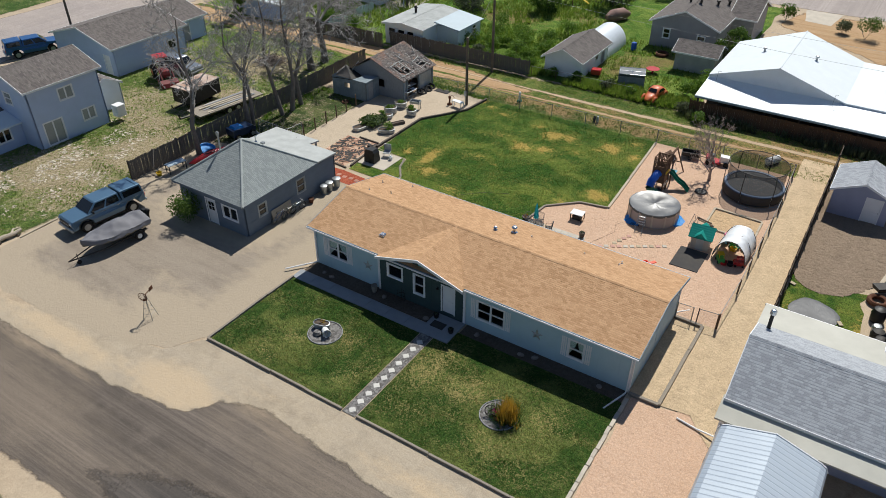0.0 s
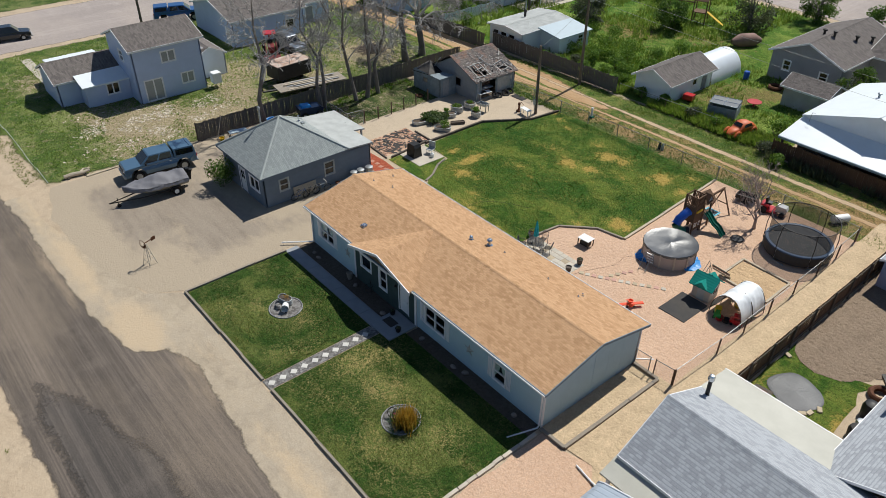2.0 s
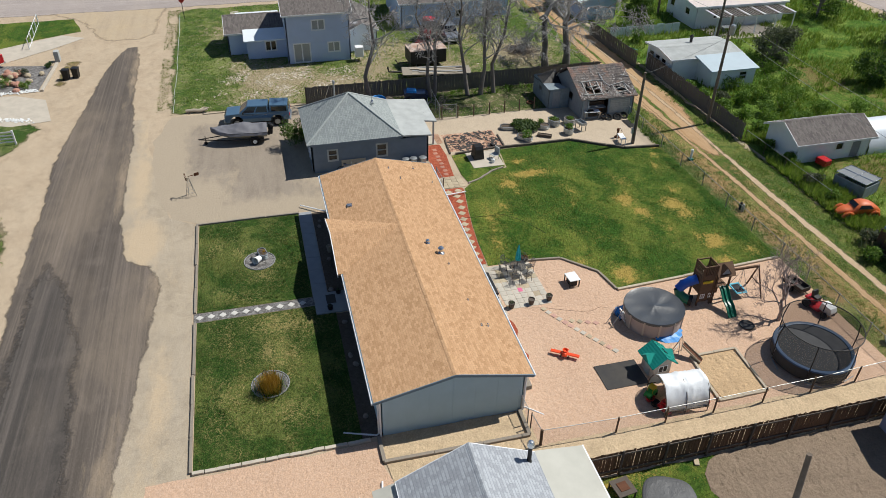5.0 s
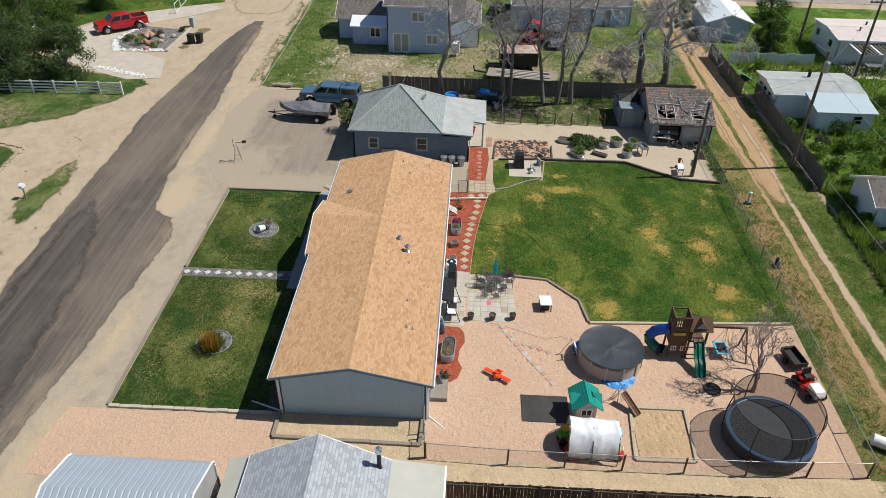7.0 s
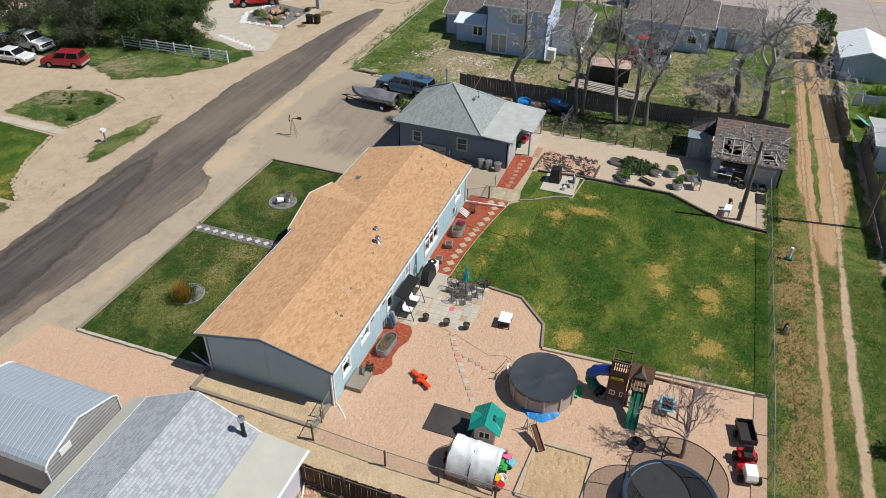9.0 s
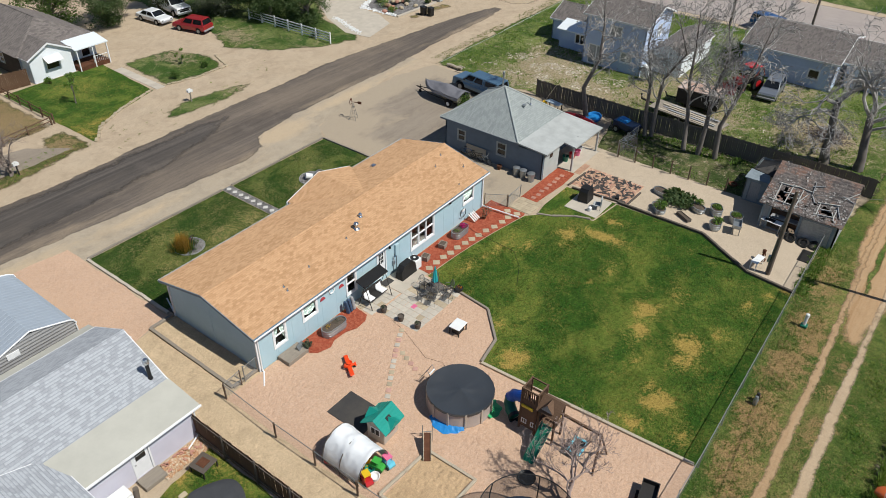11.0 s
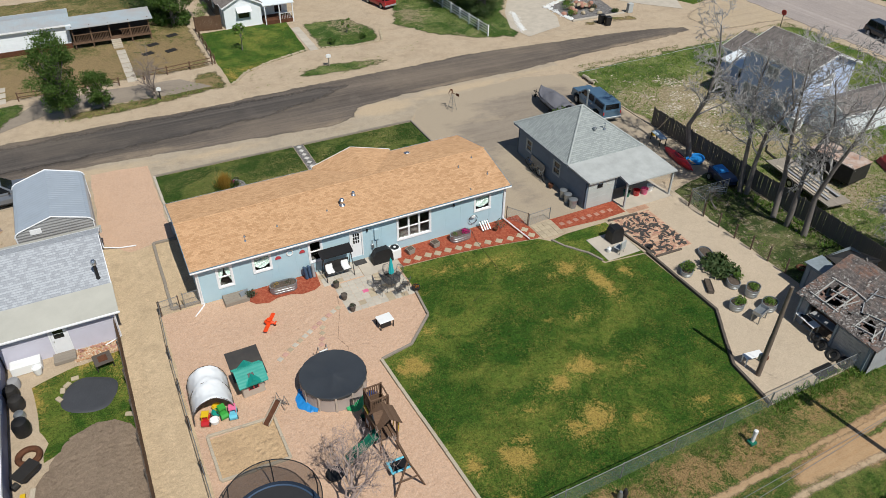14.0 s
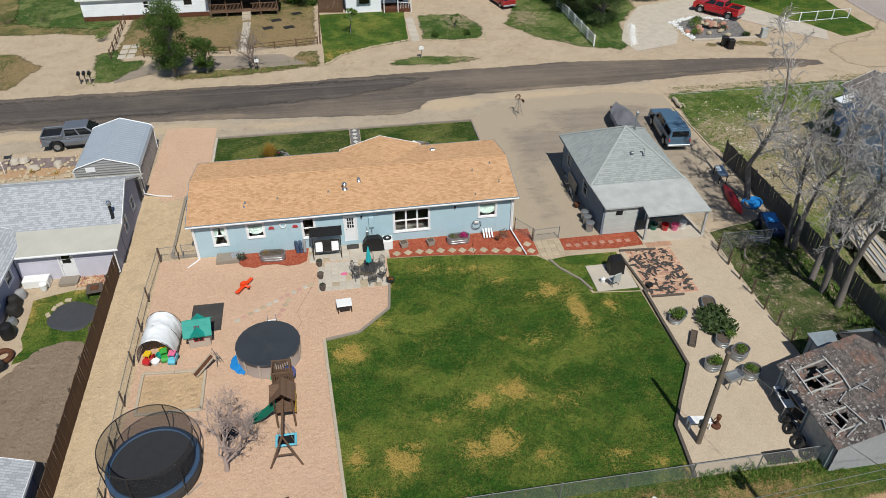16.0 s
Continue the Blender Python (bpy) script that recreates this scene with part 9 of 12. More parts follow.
def bush(x, y, z, r, n, size, leaf, label, name="shrub", cat="shrub", h=None, seed=1, stems=4):
    rng = random.Random(seed * 77 + int(abs(x) * 10))
    h = h or r
    t = thing(name, pose(x, y, z), label, cat)
    s = Shape()
    for _ in range(stems):
        a = rng.uniform(0, 6.28)
        s.tube([(0, 0, 0), (math.cos(a) * r * .3, math.sin(a) * r * .3, h * .5), (math.cos(a) * r * .6, math.sin(a) * r * .6, h * 1.1)], [.02, .015, .006], 4)
    part("stem", s, M_TWIG, t)
    s = Shape()
    for _ in range(6):
        c = (rng.uniform(-.5, .5) * r, rng.uniform(-.5, .5) * r, h * rng.uniform(.6, 1.2))
        s.leaves(c, (r * .55, r * .55, h * .55), n // 6, size, rng)
    part("foliage", s, leaf, t, kind="stuff")
    return t


planter_tub(-25.0, 37.8, 1.6, .36, .55, 2, "galvanized oval planter with magenta petunias")
bush(-25.3, 37.85, .5, .38, 260, .09, M_FLOWER, "magenta petunias in a trough", "flowers", "flowers", .2, 3)
bush(-24.6, 37.8, .5, .25, 60, .09, M_LEAF_BRIGHT, "green leaves in a trough", "potted plant", "plant", .15, 4)
planter_tub(-12.0, 37.8, 1.75, .38, .55, -3, "galvanized oval planter with dry plants")
bush(-12.3, 37.8, .5, .3, 70, .07, M_LEAF_GREY, "straggly plants in a trough", "potted plant", "plant", .12, 5)
bush(-11.6, 37.8, .5, .3, 60, .07, M_STRAW, "dry brown plants in a trough", "potted plant", "plant", .15, 6)
for x, y in ((-21.1, 37.7), (-23.0, 37.75)):
    b = thing("planter_box", pose(x, y, .05, 0, 0, 12), "small weathered wooden box planter", "planter", "boxes on the mulch")
    part("box", Shape().side([(-.22, 0), (.22, 0), (.28, .35), (-.28, .35)], -.25, .25), M_TIMBER, b)
    part("soil", Shape().box(-.22, -.2, .3, .22, .2, .36), M_BED, b)
bush(-28.3, 37.9, .03, .45, 150, .1, M_LEAF_GREY, "low grey-green shrub in red mulch", seed=8)
bush(-9.95, 37.65, .03, .4, 140, .16, M_LEAF_GREY, "spiky grey-green plant in red mulch", seed=9, h=.35)
single("sheet_of_metal", Shape(pose(-9.5, 37.4, .02, 0, 0, 20)).slab((-.3, 0, .6), (.3, 0, .6), (.3, .3, .05), (-.3, .3, .05), .03), M_GALV, "grey metal panel leaning in the bed", "panel")
hr = thing("hose_reel", pose(-26.45, 36.95, .0), "black garden hose coiled on a wall hanger", "hose")
part("coil", Shape().tube([(.33 * math.cos(a * .42), .06 + .004 * (a % 5), .85 + .36 * math.sin(a * .42)) for a in range(60)], .022, 5), M_BLACK, hr)
part("hanger", Shape().box(-.16, .0, .95, .16, .12, 1.2, .04), M_WHITE_PLASTIC, hr)
single("garden_hose", Shape().tube([(-26.2, 37.3, .1), (-25.9, 38.5, .09), (-25.8, 40.5, .06), (-25.7, 42.0, .06), (-24.5, 43.2, .06), (-23.2, 43.9, .06), (-22.6, 44.2, .06)], .011, 5), M_BLACK, "long dark hose lying across the lawn", "hose")
single("extension_cord", Shape().tube([(-14.9, 39.9, .06), (-14.6, 41.2, .05), (-14.0, 42.6, .05), (-13.6, 43.6, .05), (-13.9, 44.6, .05), (-13.6, 45.2, .05)], .007, 5), M_RUSTPOST, "thin dark cord across the gravel", "cord")
bk = thing("folded_seats", pose(-13.95, 37.4, .05), "folded dark blue camp chairs against the wall", "chairs")
for k in range(3):
    part("chair_bag", Shape(pose(k * .24 - .25, 0, 0, 12, 0, k * 14)).box(-.1, -.12, 0, .1, .12, .95, .05), M_PAD if k else M_GREY_WALL, bk)
rk = thing("garden_stand", pose(-27.25, 37.5, .04), "white folding garden stand in the mulch", "stand")
for a in (-.3, -.1, .1, .3):
    part("slat", Shape().slab((a, -.3, .55), (a + .1, -.3, .55), (a + .1, .3, .15), (a, .3, .15), .03), M_WHITE_PLASTIC, rk)
for a in (-.3, .3):
    part("leg", Shape().tube([(a, .3, 0), (a, -.3, .6), (a, -.45, 0)], .02, 5), M_IRON, rk)
for u, z, kind in ((-12.11, 2.0, 0), (-12.9, 2.17, 1), (-13.72, 1.98, 0)):
    s = Shape()
    if kind:
        s.tube([(u + .2 * math.cos(2 * math.pi * k / 20), HY1 + .03, z + .2 * math.sin(2 * math.pi * k / 20)) for k in range(20)], .045, 6, closed=True)
        single("wall_wreath", s, M_WHITE_PLASTIC, "white ring ornament on the blue wall", "ornament")
    else:
        s.add([(u + .2 * math.cos(math.pi * k / 10), HY1 + d, z - .08 + .22 * math.sin(math.pi * k / 10)) for d in (.004, .05) for k in range(11)], [tuple(range(11)), tuple(range(11, 22))[::-1]] + [(k, (k + 1) % 11, 11 + (k + 1) % 11, 11 + k) for k in range(11)])
        single("wall_ornament", s, M_FLAG_RED, "half-round dark red ornament on the wall", "ornament")
for u, z in ((-24.7, 1.5), (-12.6, 1.45)):
    s = Shape()
    P5 = [(u + (.42 if k % 2 == 0 else .16) * math.sin(math.pi * k / 5), HY0 - .02, z + (.42 if k % 2 == 0 else .16) * math.cos(math.pi * k / 5)) for k in range(10)]
    s.add(P5 + [(u, HY0 - .1, z)], [(k, (k + 1) % 10, 10) for k in range(10)])
    single("wall_star", s, M_GALV, "grey metal barn star on the front wall", "ornament", "front wall stars")
# dining set
dt = thing("patio_table", pose(-18.45, 40.55, .05), "round black mesh patio table with closed parasol", "table")
part("tabletop", Shape().lathe([(0, .7), (.55, .7), (.6, .69), (.6, .66), (.55, .68), (0, .68)], 28), M_WIRE, dt, smooth=True)
for k in range(4):
    a = math.pi * k / 2 + .4
    part("leg", Shape().tube([(.2 * math.cos(a), .2 * math.sin(a), .68), (.42 * math.cos(a), .42 * math.sin(a), 0)], .02, 6), M_MESH, dt)
um = thing("parasol", pose(-18.45, 40.55, .05), "closed turquoise patio parasol", "parasol")
part("pole", Shape().rod((0, 0, 0), (0, 0, 2.35), .02), M_MESH, um)
v, f = [], []
for i, (r, z) in enumerate(((.16, 1.15), (.15, 1.4), (.11, 1.8), (.05, 2.25), (.01, 2.4))):
    for k in range(16):
        a = 2 * math.pi * k / 16
        rr = r * (1.15 if k % 2 else .7)
        v.append((rr * math.cos(a), rr * math.sin(a), z))
    if i:
        f += [((i - 1) * 16 + k, (i - 1) * 16 + (k + 1) % 16, i * 16 + (k + 1) % 16, i * 16 + k) for k in range(16)]
part("canopy", Shape().add(v, f), M_AQUA, um)


def mesh_chair():
    t = thing("patio_chair", pose(0, 0, -5), "black metal mesh patio chair", "chair", "chairs round the patio table")
    part("seat", Shape().box(-.22, -.22, .43, .22, .22, .44), M_WIRE, t)
    s = Shape()
    s.tube([(-.24, .22, .43), (-.24, .32, .85), (-.12, .34, .95), (.12, .34, .95), (.24, .32, .85), (.24, .22, .43)], .018, 6)
    for k in range(5):
        s.tube([(-.16 + k * .08, .23, .45), (-.16 + k * .08, .33, .93)], .01, 4)
    part("backrest", s, M_MESH, t)
    for a in (-.22, .22):
        for b in (-.22, .22):
            part("leg", Shape().rod((a, b, .42), (a * 1.1, b * 1.15, 0), .016, n=5), M_MESH, t)
        part("armrest", Shape().tube([(a, .24, .66), (a * 1.15, -.1, .66), (a * 1.1, -.22, .44)], .016, 5), M_MESH, t)
    return t


mc = mesh_chair()
spots = [(-90 + 60 * k + (8 if k % 2 else -6), .92) for k in range(6)]
for i, (a, d) in enumerate(spots):
    m = pose(-18.45 + d * math.cos(radians(a)), 40.55 + d * math.sin(radians(a)), .05, 0, 0, a - 90)
    if i == 0:
        mc.matrix_basis = m
    else:
        copy_thing(mc, m)


def pot(x, y, r, h, material, label, leaf=None, seed=1, group="pots on the patio"):
    t = thing("flower_pot", pose(x, y, .05), label, "plant pot", group)
    part("pot", Shape().lathe([(r * .7, 0), (r * .95, h * .5), (r, h * .85), (r * 1.08, h * .88), (r * 1.08, h), (r * .92, h), (r * .9, h * .85), (0, h * .82)], 18), material, t, smooth=True)
    if leaf:
        rng = random.Random(seed)
        part("plant", Shape().leaves((0, 0, h * 1.1), (r * .8, r * .8, r * .7), 45, .09, rng), leaf, t, "small plant", kind="stuff")
    return t


for k, (x, y) in enumerate(((-15.15, 39.05), (-15.2, 40.4), (-15.3, 41.65))):
    pot(x, y, .2, .42, M_TIMBER_DARK, "dark wooden barrel pot on the patio edge", M_LEAF_GREY if k != 1 else None, k)
pot(-19.75, 41.55, .26, .3, M_IRON, "dark bowl with orange marigolds", leafy("marigolds", (.5, .12, .01), (.6, .25, .02), (.1, .12, .03)), 9)
pot(-27.8, 38.0, .16, .25, M_RUST, "small clay pot in the mulch")
single("door_mat", Shape().box(-17.95, 37.0, .075, -17.1, 37.55, .095, .008), M_MATBLACK, "dark door mat on the concrete", "mat")
single("door_mat", Shape().box(-19.05, 27.75, .12, -18.15, 28.35, .14, .008), M_MATBLACK, "dark door mat with a pale border on the porch", "mat")
single("timber_step", Shape().box(-9.75, 36.95, .0, -8.2, 37.9, .32, .02), M_TIMBER, "broad weathered timber step at the wall", "step")
single("chalk_mark", Shape().box(-16.95, 40.05, .05, -16.55, 40.35, .06, .003), M_PINKTOY, "pink chalk patch on the pavers", "chalk")
for x, y in ((-19.1, 28.6), (-17.6, 27.9)):
    pot(x, y, .17, .34, M_BLACK, "small dark pot on the porch", M_LEAF_GREY, 3)
st = thing("plant_stand", pose(-21.9, 28.8, .03), "dark iron plant stand in the bed", "plant stand")
part("ring", Shape().tube(ring_pts(0, 0, .5, .25, 16), .015, 5, closed=True).tube(ring_pts(0, 0, .2, .3, 16), .012, 5, closed=True), M_IRON, st)
for k in range(3):
    a = 2.09 * k
    part("leg", Shape().rod((.3 * math.cos(a), .3 * math.sin(a), 0), (.22 * math.cos(a), .22 * math.sin(a), .95), .015, n=5), M_IRON, st)
pot(-23.9, 28.65, .2, .5, M_TIMBER, "weathered barrel in the front bed")
rr = random.Random(31)
for x, y in ((-27.9, 28.4), (-27.2, 28.3), (-23.0, 28.5), (-19.6, 28.2), (-16.2, 28.6), (-13.2, 28.5), (-12.4, 28.7), (-8.4, 28.6)):
    s = Shape().lathe([(.13, 0), (.18, .06), (.15, .14), (.06, .19), (0, .19)], 9, sx=rr.uniform(.8, 1.3), sy=rr.uniform(.7, 1.1))
    single("rock", s, M_TWIG, "rounded grey-tan rock in the front bed", "rock", "rocks in the front bed", smooth=True, m=pose(x, y, .02, 0, 0, rr.uniform(0, 180)))

# ---- front lawn rings and ornaments ----
for (x, y), nm in (((-23.95, 23.85), "oval tub"), ((-12.0, 23.85), "golden grass")):
    setting("rock_ring", Shape().lathe([(0, .05), (.95, .045), (1.0, .03)], 32, x, y), M_ROCKBED, "round dark pebble bed in the front lawn", "planting bed")
    t = thing("ring_edge", pose(x, y, 0), "ring of grey edging stones round the pebble bed", "edging", kind="structure")
    for k in range(26):
        a = 2 * math.pi * k / 26
        part("stone", Shape(pose(math.cos(a) * 1.03, math.sin(a) * 1.03, 0, 0, 0, math.degrees(a))).box(-.03, -.115, 0, .03, .115, .09, .01), M_GREY_WALL, t)
planter_tub(-24.4, 24.1, 1.0, .26, .42, 15, "rusty oval tub with dry plants")
bush(-24.4, 24.1, .40, .3, 90, .07, M_STRAW, "dry plants in an oval tub", "potted plant", "plant", .12, 12)
pail = thing("white_pail", pose(-23.75, 23.72, .3, 0, 78, -35), "white pail lying on the pebble bed", "pail")
part("body", Shape().lathe([(.2, -.28), (.24, .25), (.25, .28), (.22, .28), (.18, -.24), (0, -.24)], 20), M_WHITE_PLASTIC, pail, smooth=True)
part("handle", Shape().tube([(.24 * math.cos(math.pi * k / 8), .24 * math.sin(math.pi * k / 8), .28 + .12 * math.sin(math.pi * k / 8)) for k in range(9)], .012, 5), M_IRON, pail)
single("dark_rock", Shape().lathe([(.2, 0), (.25, .1), (.16, .24), (0, .27)], 9, sx=1.2), M_ROCKBED, "dark rock beside the white pail", "rock", smooth=True, m=pose(-24.25, 23.5, .04))
s, rng = Shape(), random.Random(44)
for k in range(170):
    s.blades((-11.5 + rng.gauss(0, .18), 23.85 + rng.gauss(0, .2), .04), 9, rng.uniform(.8, 1.45), .38, rng, .017)
pot(-12.15, 23.7, .24, .34, M_IRON, "dark iron pot of pink flowers beside the golden grass", M_FLOWER, 77, "")
single("ornamental_grass", s, M_STRAW, "tall golden ornamental grass clump", "grass clump")
s = Shape()
for k in range(110):
    s.blades((-11.62 + rng.gauss(0, .28), 23.85 + rng.gauss(0, .28), .04), 8, rng.uniform(.5, .85), .6, rng, .017)
single("green_grass_clump", s, M_LEAF, "green leaves round the foot of the golden grass", "grass clump")
tb = thing("lawn_ornament", pose(-12.35, 23.6, .04), "black iron wheel ornament in the pebble bed", "ornament")
part("wheel", Shape(pose(0, 0, .35, 70, 0, 20)).tube(ring_pts(0, 0, 0, .33, 20), .025, 6, closed=True), M_IRON, tb)
for k in range(4):
    a = math.pi * k / 4
    part("spoke", Shape(pose(0, 0, .35, 70, 0, 20)).rod((-.33 * math.cos(a), -.33 * math.sin(a), 0), (.33 * math.cos(a), .33 * math.sin(a), 0), .012, n=5), M_IRON, tb)
bush(-12.45, 23.95, .04, .28, 80, .08, M_LEAF, "small green plant in the pebble bed", "plant", "plant", .2, 13)
bush(-11.95, 23.45, .04, .22, 60, .07, M_FLAG_RED, "small red flowers in the pebble bed", "flowers", "flowers", .15, 14)

wm = thing("garden_windmill", pose(-33.95, 19.15, 0, 0, 0, 20), "small rusty garden windmill", "windmill")
for k in range(4):
    a = math.pi * (k / 2 + .25)
    part("leg", Shape().rod((.45 * math.cos(a), .45 * math.sin(a), 0), (.06 * math.cos(a), .06 * math.sin(a), 1.6), .017, n=5), M_CHAIN, wm)
for z in (.4, .8, 1.2):
    r = .45 - (.39) * z / 1.6
    part("brace", Shape().tube([(r * math.cos(math.pi * (k / 2 + .25)), r * math.sin(math.pi * (k / 2 + .25)), z) for k in range(4)], .012, 5, closed=True), M_CHAIN, wm)
rot = part("rotor", Shape().tube([(.3 * math.cos(2 * math.pi * k / 20), -.2, 1.72 + .3 * math.sin(2 * math.pi * k / 20)) for k in range(20)], .012, 5, closed=True), M_RUST, wm, "rusty rotor wheel")
for k in range(12):
    a = 2 * math.pi * k / 12
    c, d = math.cos(a), math.sin(a)
    part("blade", Shape().add([(.08 * c, -.2, 1.72 + .08 * d), (.3 * c - .05 * d, -.17, 1.72 + .3 * d + .05 * c), (.3 * c + .05 * d, -.23, 1.72 + .3 * d - .05 * c)], [(0, 1, 2)]), M_RUST, rot)
part("tail", Shape().box(-.02, .0, 1.7, .02, .75, 1.74).box(-.015, .5, 1.6, .015, .85, 1.85), M_RUST, wm, "rusty tail vane")
lg = thing("log_bench", pose(-49.5, 19.3, 0, 0, 0, 85), "pale driftwood log at the yard edge", "log")
part("log", Shape().tube([(-1.0, 0, .22), (-.3, .05, .26), (.4, -.03, .24), (1.0, .06, .3)], [.16, .18, .15, .12], 9), M_TIMBER_PALE, lg, smooth=True)
part("branch", Shape().tube([(.3, .05, .3), (.6, .4, .35), (1.1, .45, .25)], [.09, .07, .05], 7), M_TIMBER_PALE, lg, smooth=True)
for a in (-.7, .6):
    part("foot", Shape().box(a - .08, -.25, 0, a + .08, .25, .12, .02), M_TIMBER_DARK, lg)

# ---- sandy patio ----
planter_tub(-37.2, 47.8, 1.5, .4, .35, 40, "oval stock-tank planter on the patio")
bush(-36.95, 48.0, .3, .6, 520, .12, M_LEAF_BRIGHT, "leafy green tomato plant in a planter", "potted plant", "plant", .4, 21)
planter_tub(-39.6, 47.1, 1.6, .42, .3, 75, "low oval planter of dry soil")
bush(-39.3, 48.6, .03, 1.4, 900, .34, M_LEAF_DARK, "large squash plant with broad leaves", "squash_plant", "plant", .45, 22)
b = thing("planter_box", pose(-37.35, 49.75, .03, 0, 0, 60), "long low wooden planter box", "planter")
for a in ((-.65, -.2, .65, -.16), (-.65, .16, .65, .2), (-.65, -.16, -.61, .16), (.61, -.16, .65, .16)):
    part("board", Shape().box(a[0], a[1], 0, a[2], a[3], .25, .008), M_TIMBER_DARK, b)
part("soil", Shape().box(-.61, -.16, 0, .61, .16, .2), M_BED, b)
planter_tub(-39.0, 50.2, 1.2, .4, .4, 60, "oval galvanized planter of soil")
bush(-39.45, 50.2, .35, .42, 380, .1, M_LEAF_BRIGHT, "green herbs in a planter", "potted plant", "plant", .3, 23)
planter_tub(-39.45, 51.45, 1.2, .42, .58, 30, "galvanized tub with green vegetables")
bush(-39.45, 51.45, .5, .48, 420, .1, M_LEAF_BRIGHT, "green vegetables in a tub", "potted plant", "plant", .2, 24)
planter_tub(-37.45, 52.1, .95, .42, .55, 0, "round galvanized tub with flowers")
bush(-37.45, 52.1, .5, .55, 460, .11, M_LEAF_BRIGHT, "bushy flowers in a round tub", "potted plant", "plant", .28, 25)
planter_tub(-39.35, 53.0, 1.15, .45, .55, 20, "galvanized tub with bright green carrots")
bush(-39.35, 53.0, .48, .46, 480, .09, M_LEAF_BRIGHT, "feathery bright greens in a tub", "potted plant", "plant", .22, 26)


def leg_table(name, x, y, rz, w, d, h, top, leg, label, cat):
    t = thing(name, pose(x, y, .025, 0, 0, rz), label, cat)
    part("tabletop", Shape().box(-w / 2, -d / 2, h - .05, w / 2, d / 2, h, .01), top, t)
    for a in (-w / 2 + .06, w / 2 - .06):
        for b in (-d / 2 + .06, d / 2 - .06):
            part("leg", Shape().box(a - .03, b - .03, 0, a + .03, b + .03, h - .05), leg, t)
    return t


t = leg_table("sink_stand", -37.95, 53.5, 15, 1.0, .6, .65, M_GALV, M_CHAIN, "galvanized sink stand on the patio", "sink stand")
for a in ((-.5, -.3, .5, -.26), (-.5, .26, .5, .3), (-.5, -.26, -.46, .26), (.46, -.26, .5, .26)):
    part("side", Shape().box(a[0], a[1], .65, a[2], a[3], .85), M_GALV, t)
leg_table("white_bench", -34.75, 56.05, -8, 1.2, .5, .62, M_WHITE_PLASTIC, M_WHITE_PLASTIC, "white-painted bench by the utility pole", "bench")
t = leg_table("potting_table", -39.9, 55.4, 85, 1.5, .6, .8, M_WHITE_PLASTIC, M_CHAIN, "white metal potting table by the shed", "table")
part("basin", Shape().box(-.5, -.2, .8, .2, .2, .84, .01), M_IRON, t, "dark basin")
pp = thing("hand_pump", pose(-35.75, 56.15, .025), "rusty old hand water pump", "pump")
part("base", Shape().lathe([(.25, 0), (.25, .1), (.12, .15), (.1, .2)], 14), M_RUST, pp)
part("body", Shape().lathe([(.08, .15), (.08, .6), (.12, .62), (.13, .85), (.05, .9), (0, .9)], 14), M_RUST, pp)
part("handle", Shape().tube([(0, 0, .85), (.2, .1, .95), (.45, .2, .7)], .025, 6), M_RUST, pp)
for x, y, r in ((-39.45, 57.0, .38), (-39.4, 57.9, .42), (-39.5, 58.6, .4), (-39.55, 56.5, .3)):
    s = Shape(pose(x, y, .2 if r > .35 else .4, 20, 35, 10)).tube(ring_pts(0, 0, 0, r * .75, 20), r * .27, 8, closed=True)
    single("worn_out_tyre", s, M_RUBBER, "old black tyre leaning by the shed", "tyre", "tyres by the shed", smooth=True)
single("wire_mesh_sheet", Shape().box(-38.9, 58.1, .03, -37.3, 58.9, .05), M_IRON, "dark wire panel lying by the fence", "panel")
single("fire_ring", Shape().tube(ring_pts(-44.6, 51.0, .1, .3, 14), .08, 6, closed=True), M_RUST, "small rusty ring in the grass", "ring")

# tool pad
gr = thing("covered_smoker", pose(-34.9, 42.7, .07), "smoker under a black fabric cover", "grill")
part("cover", Shape().side([(-.5, .02), (.5, .02), (.5, .9), (.35, 1.15), (-.35, 1.15), (-.5, .9)], -.45, .45, .1, 0, .6), M_BLACK, gr)
ch = thing("grey_cooler_cart", pose(-34.3, 44.0, .07, 0, 0, 20), "grey folding chair by the concrete pad", "chair")
part("seat", Shape().box(-.3, -.3, .4, .3, .3, .46, .03), M_FLATROOF, ch)
part("backrest", Shape().slab((-.3, .25, 1.05), (.3, .25, 1.05), (.3, .34, 1.05), (-.3, .34, 1.05), .6), M_FLATROOF, ch)
for a in (-.27, .27):
    for b in (-.27, .27):
        part("leg", Shape().rod((a, b, 0), (a, b, .4), .02, n=5), M_CHAIN, ch)
single("white_jug", Shape().lathe([(.14, 0), (.16, .05), (.16, .3), (.08, .36), (.05, .42), (0, .42)], 14), M_WHITE_PLASTIC, "white jug on the concrete pad", "jug", smooth=True, m=pose(-33.7, 43.7, .07))
single("tool_box", Shape().box(-.22, -.15, 0, .22, .15, .2, .02), M_BLACK, "small black box on the bricks", "box", m=pose(-36.6, 44.6, .08, 0, 0, 20))

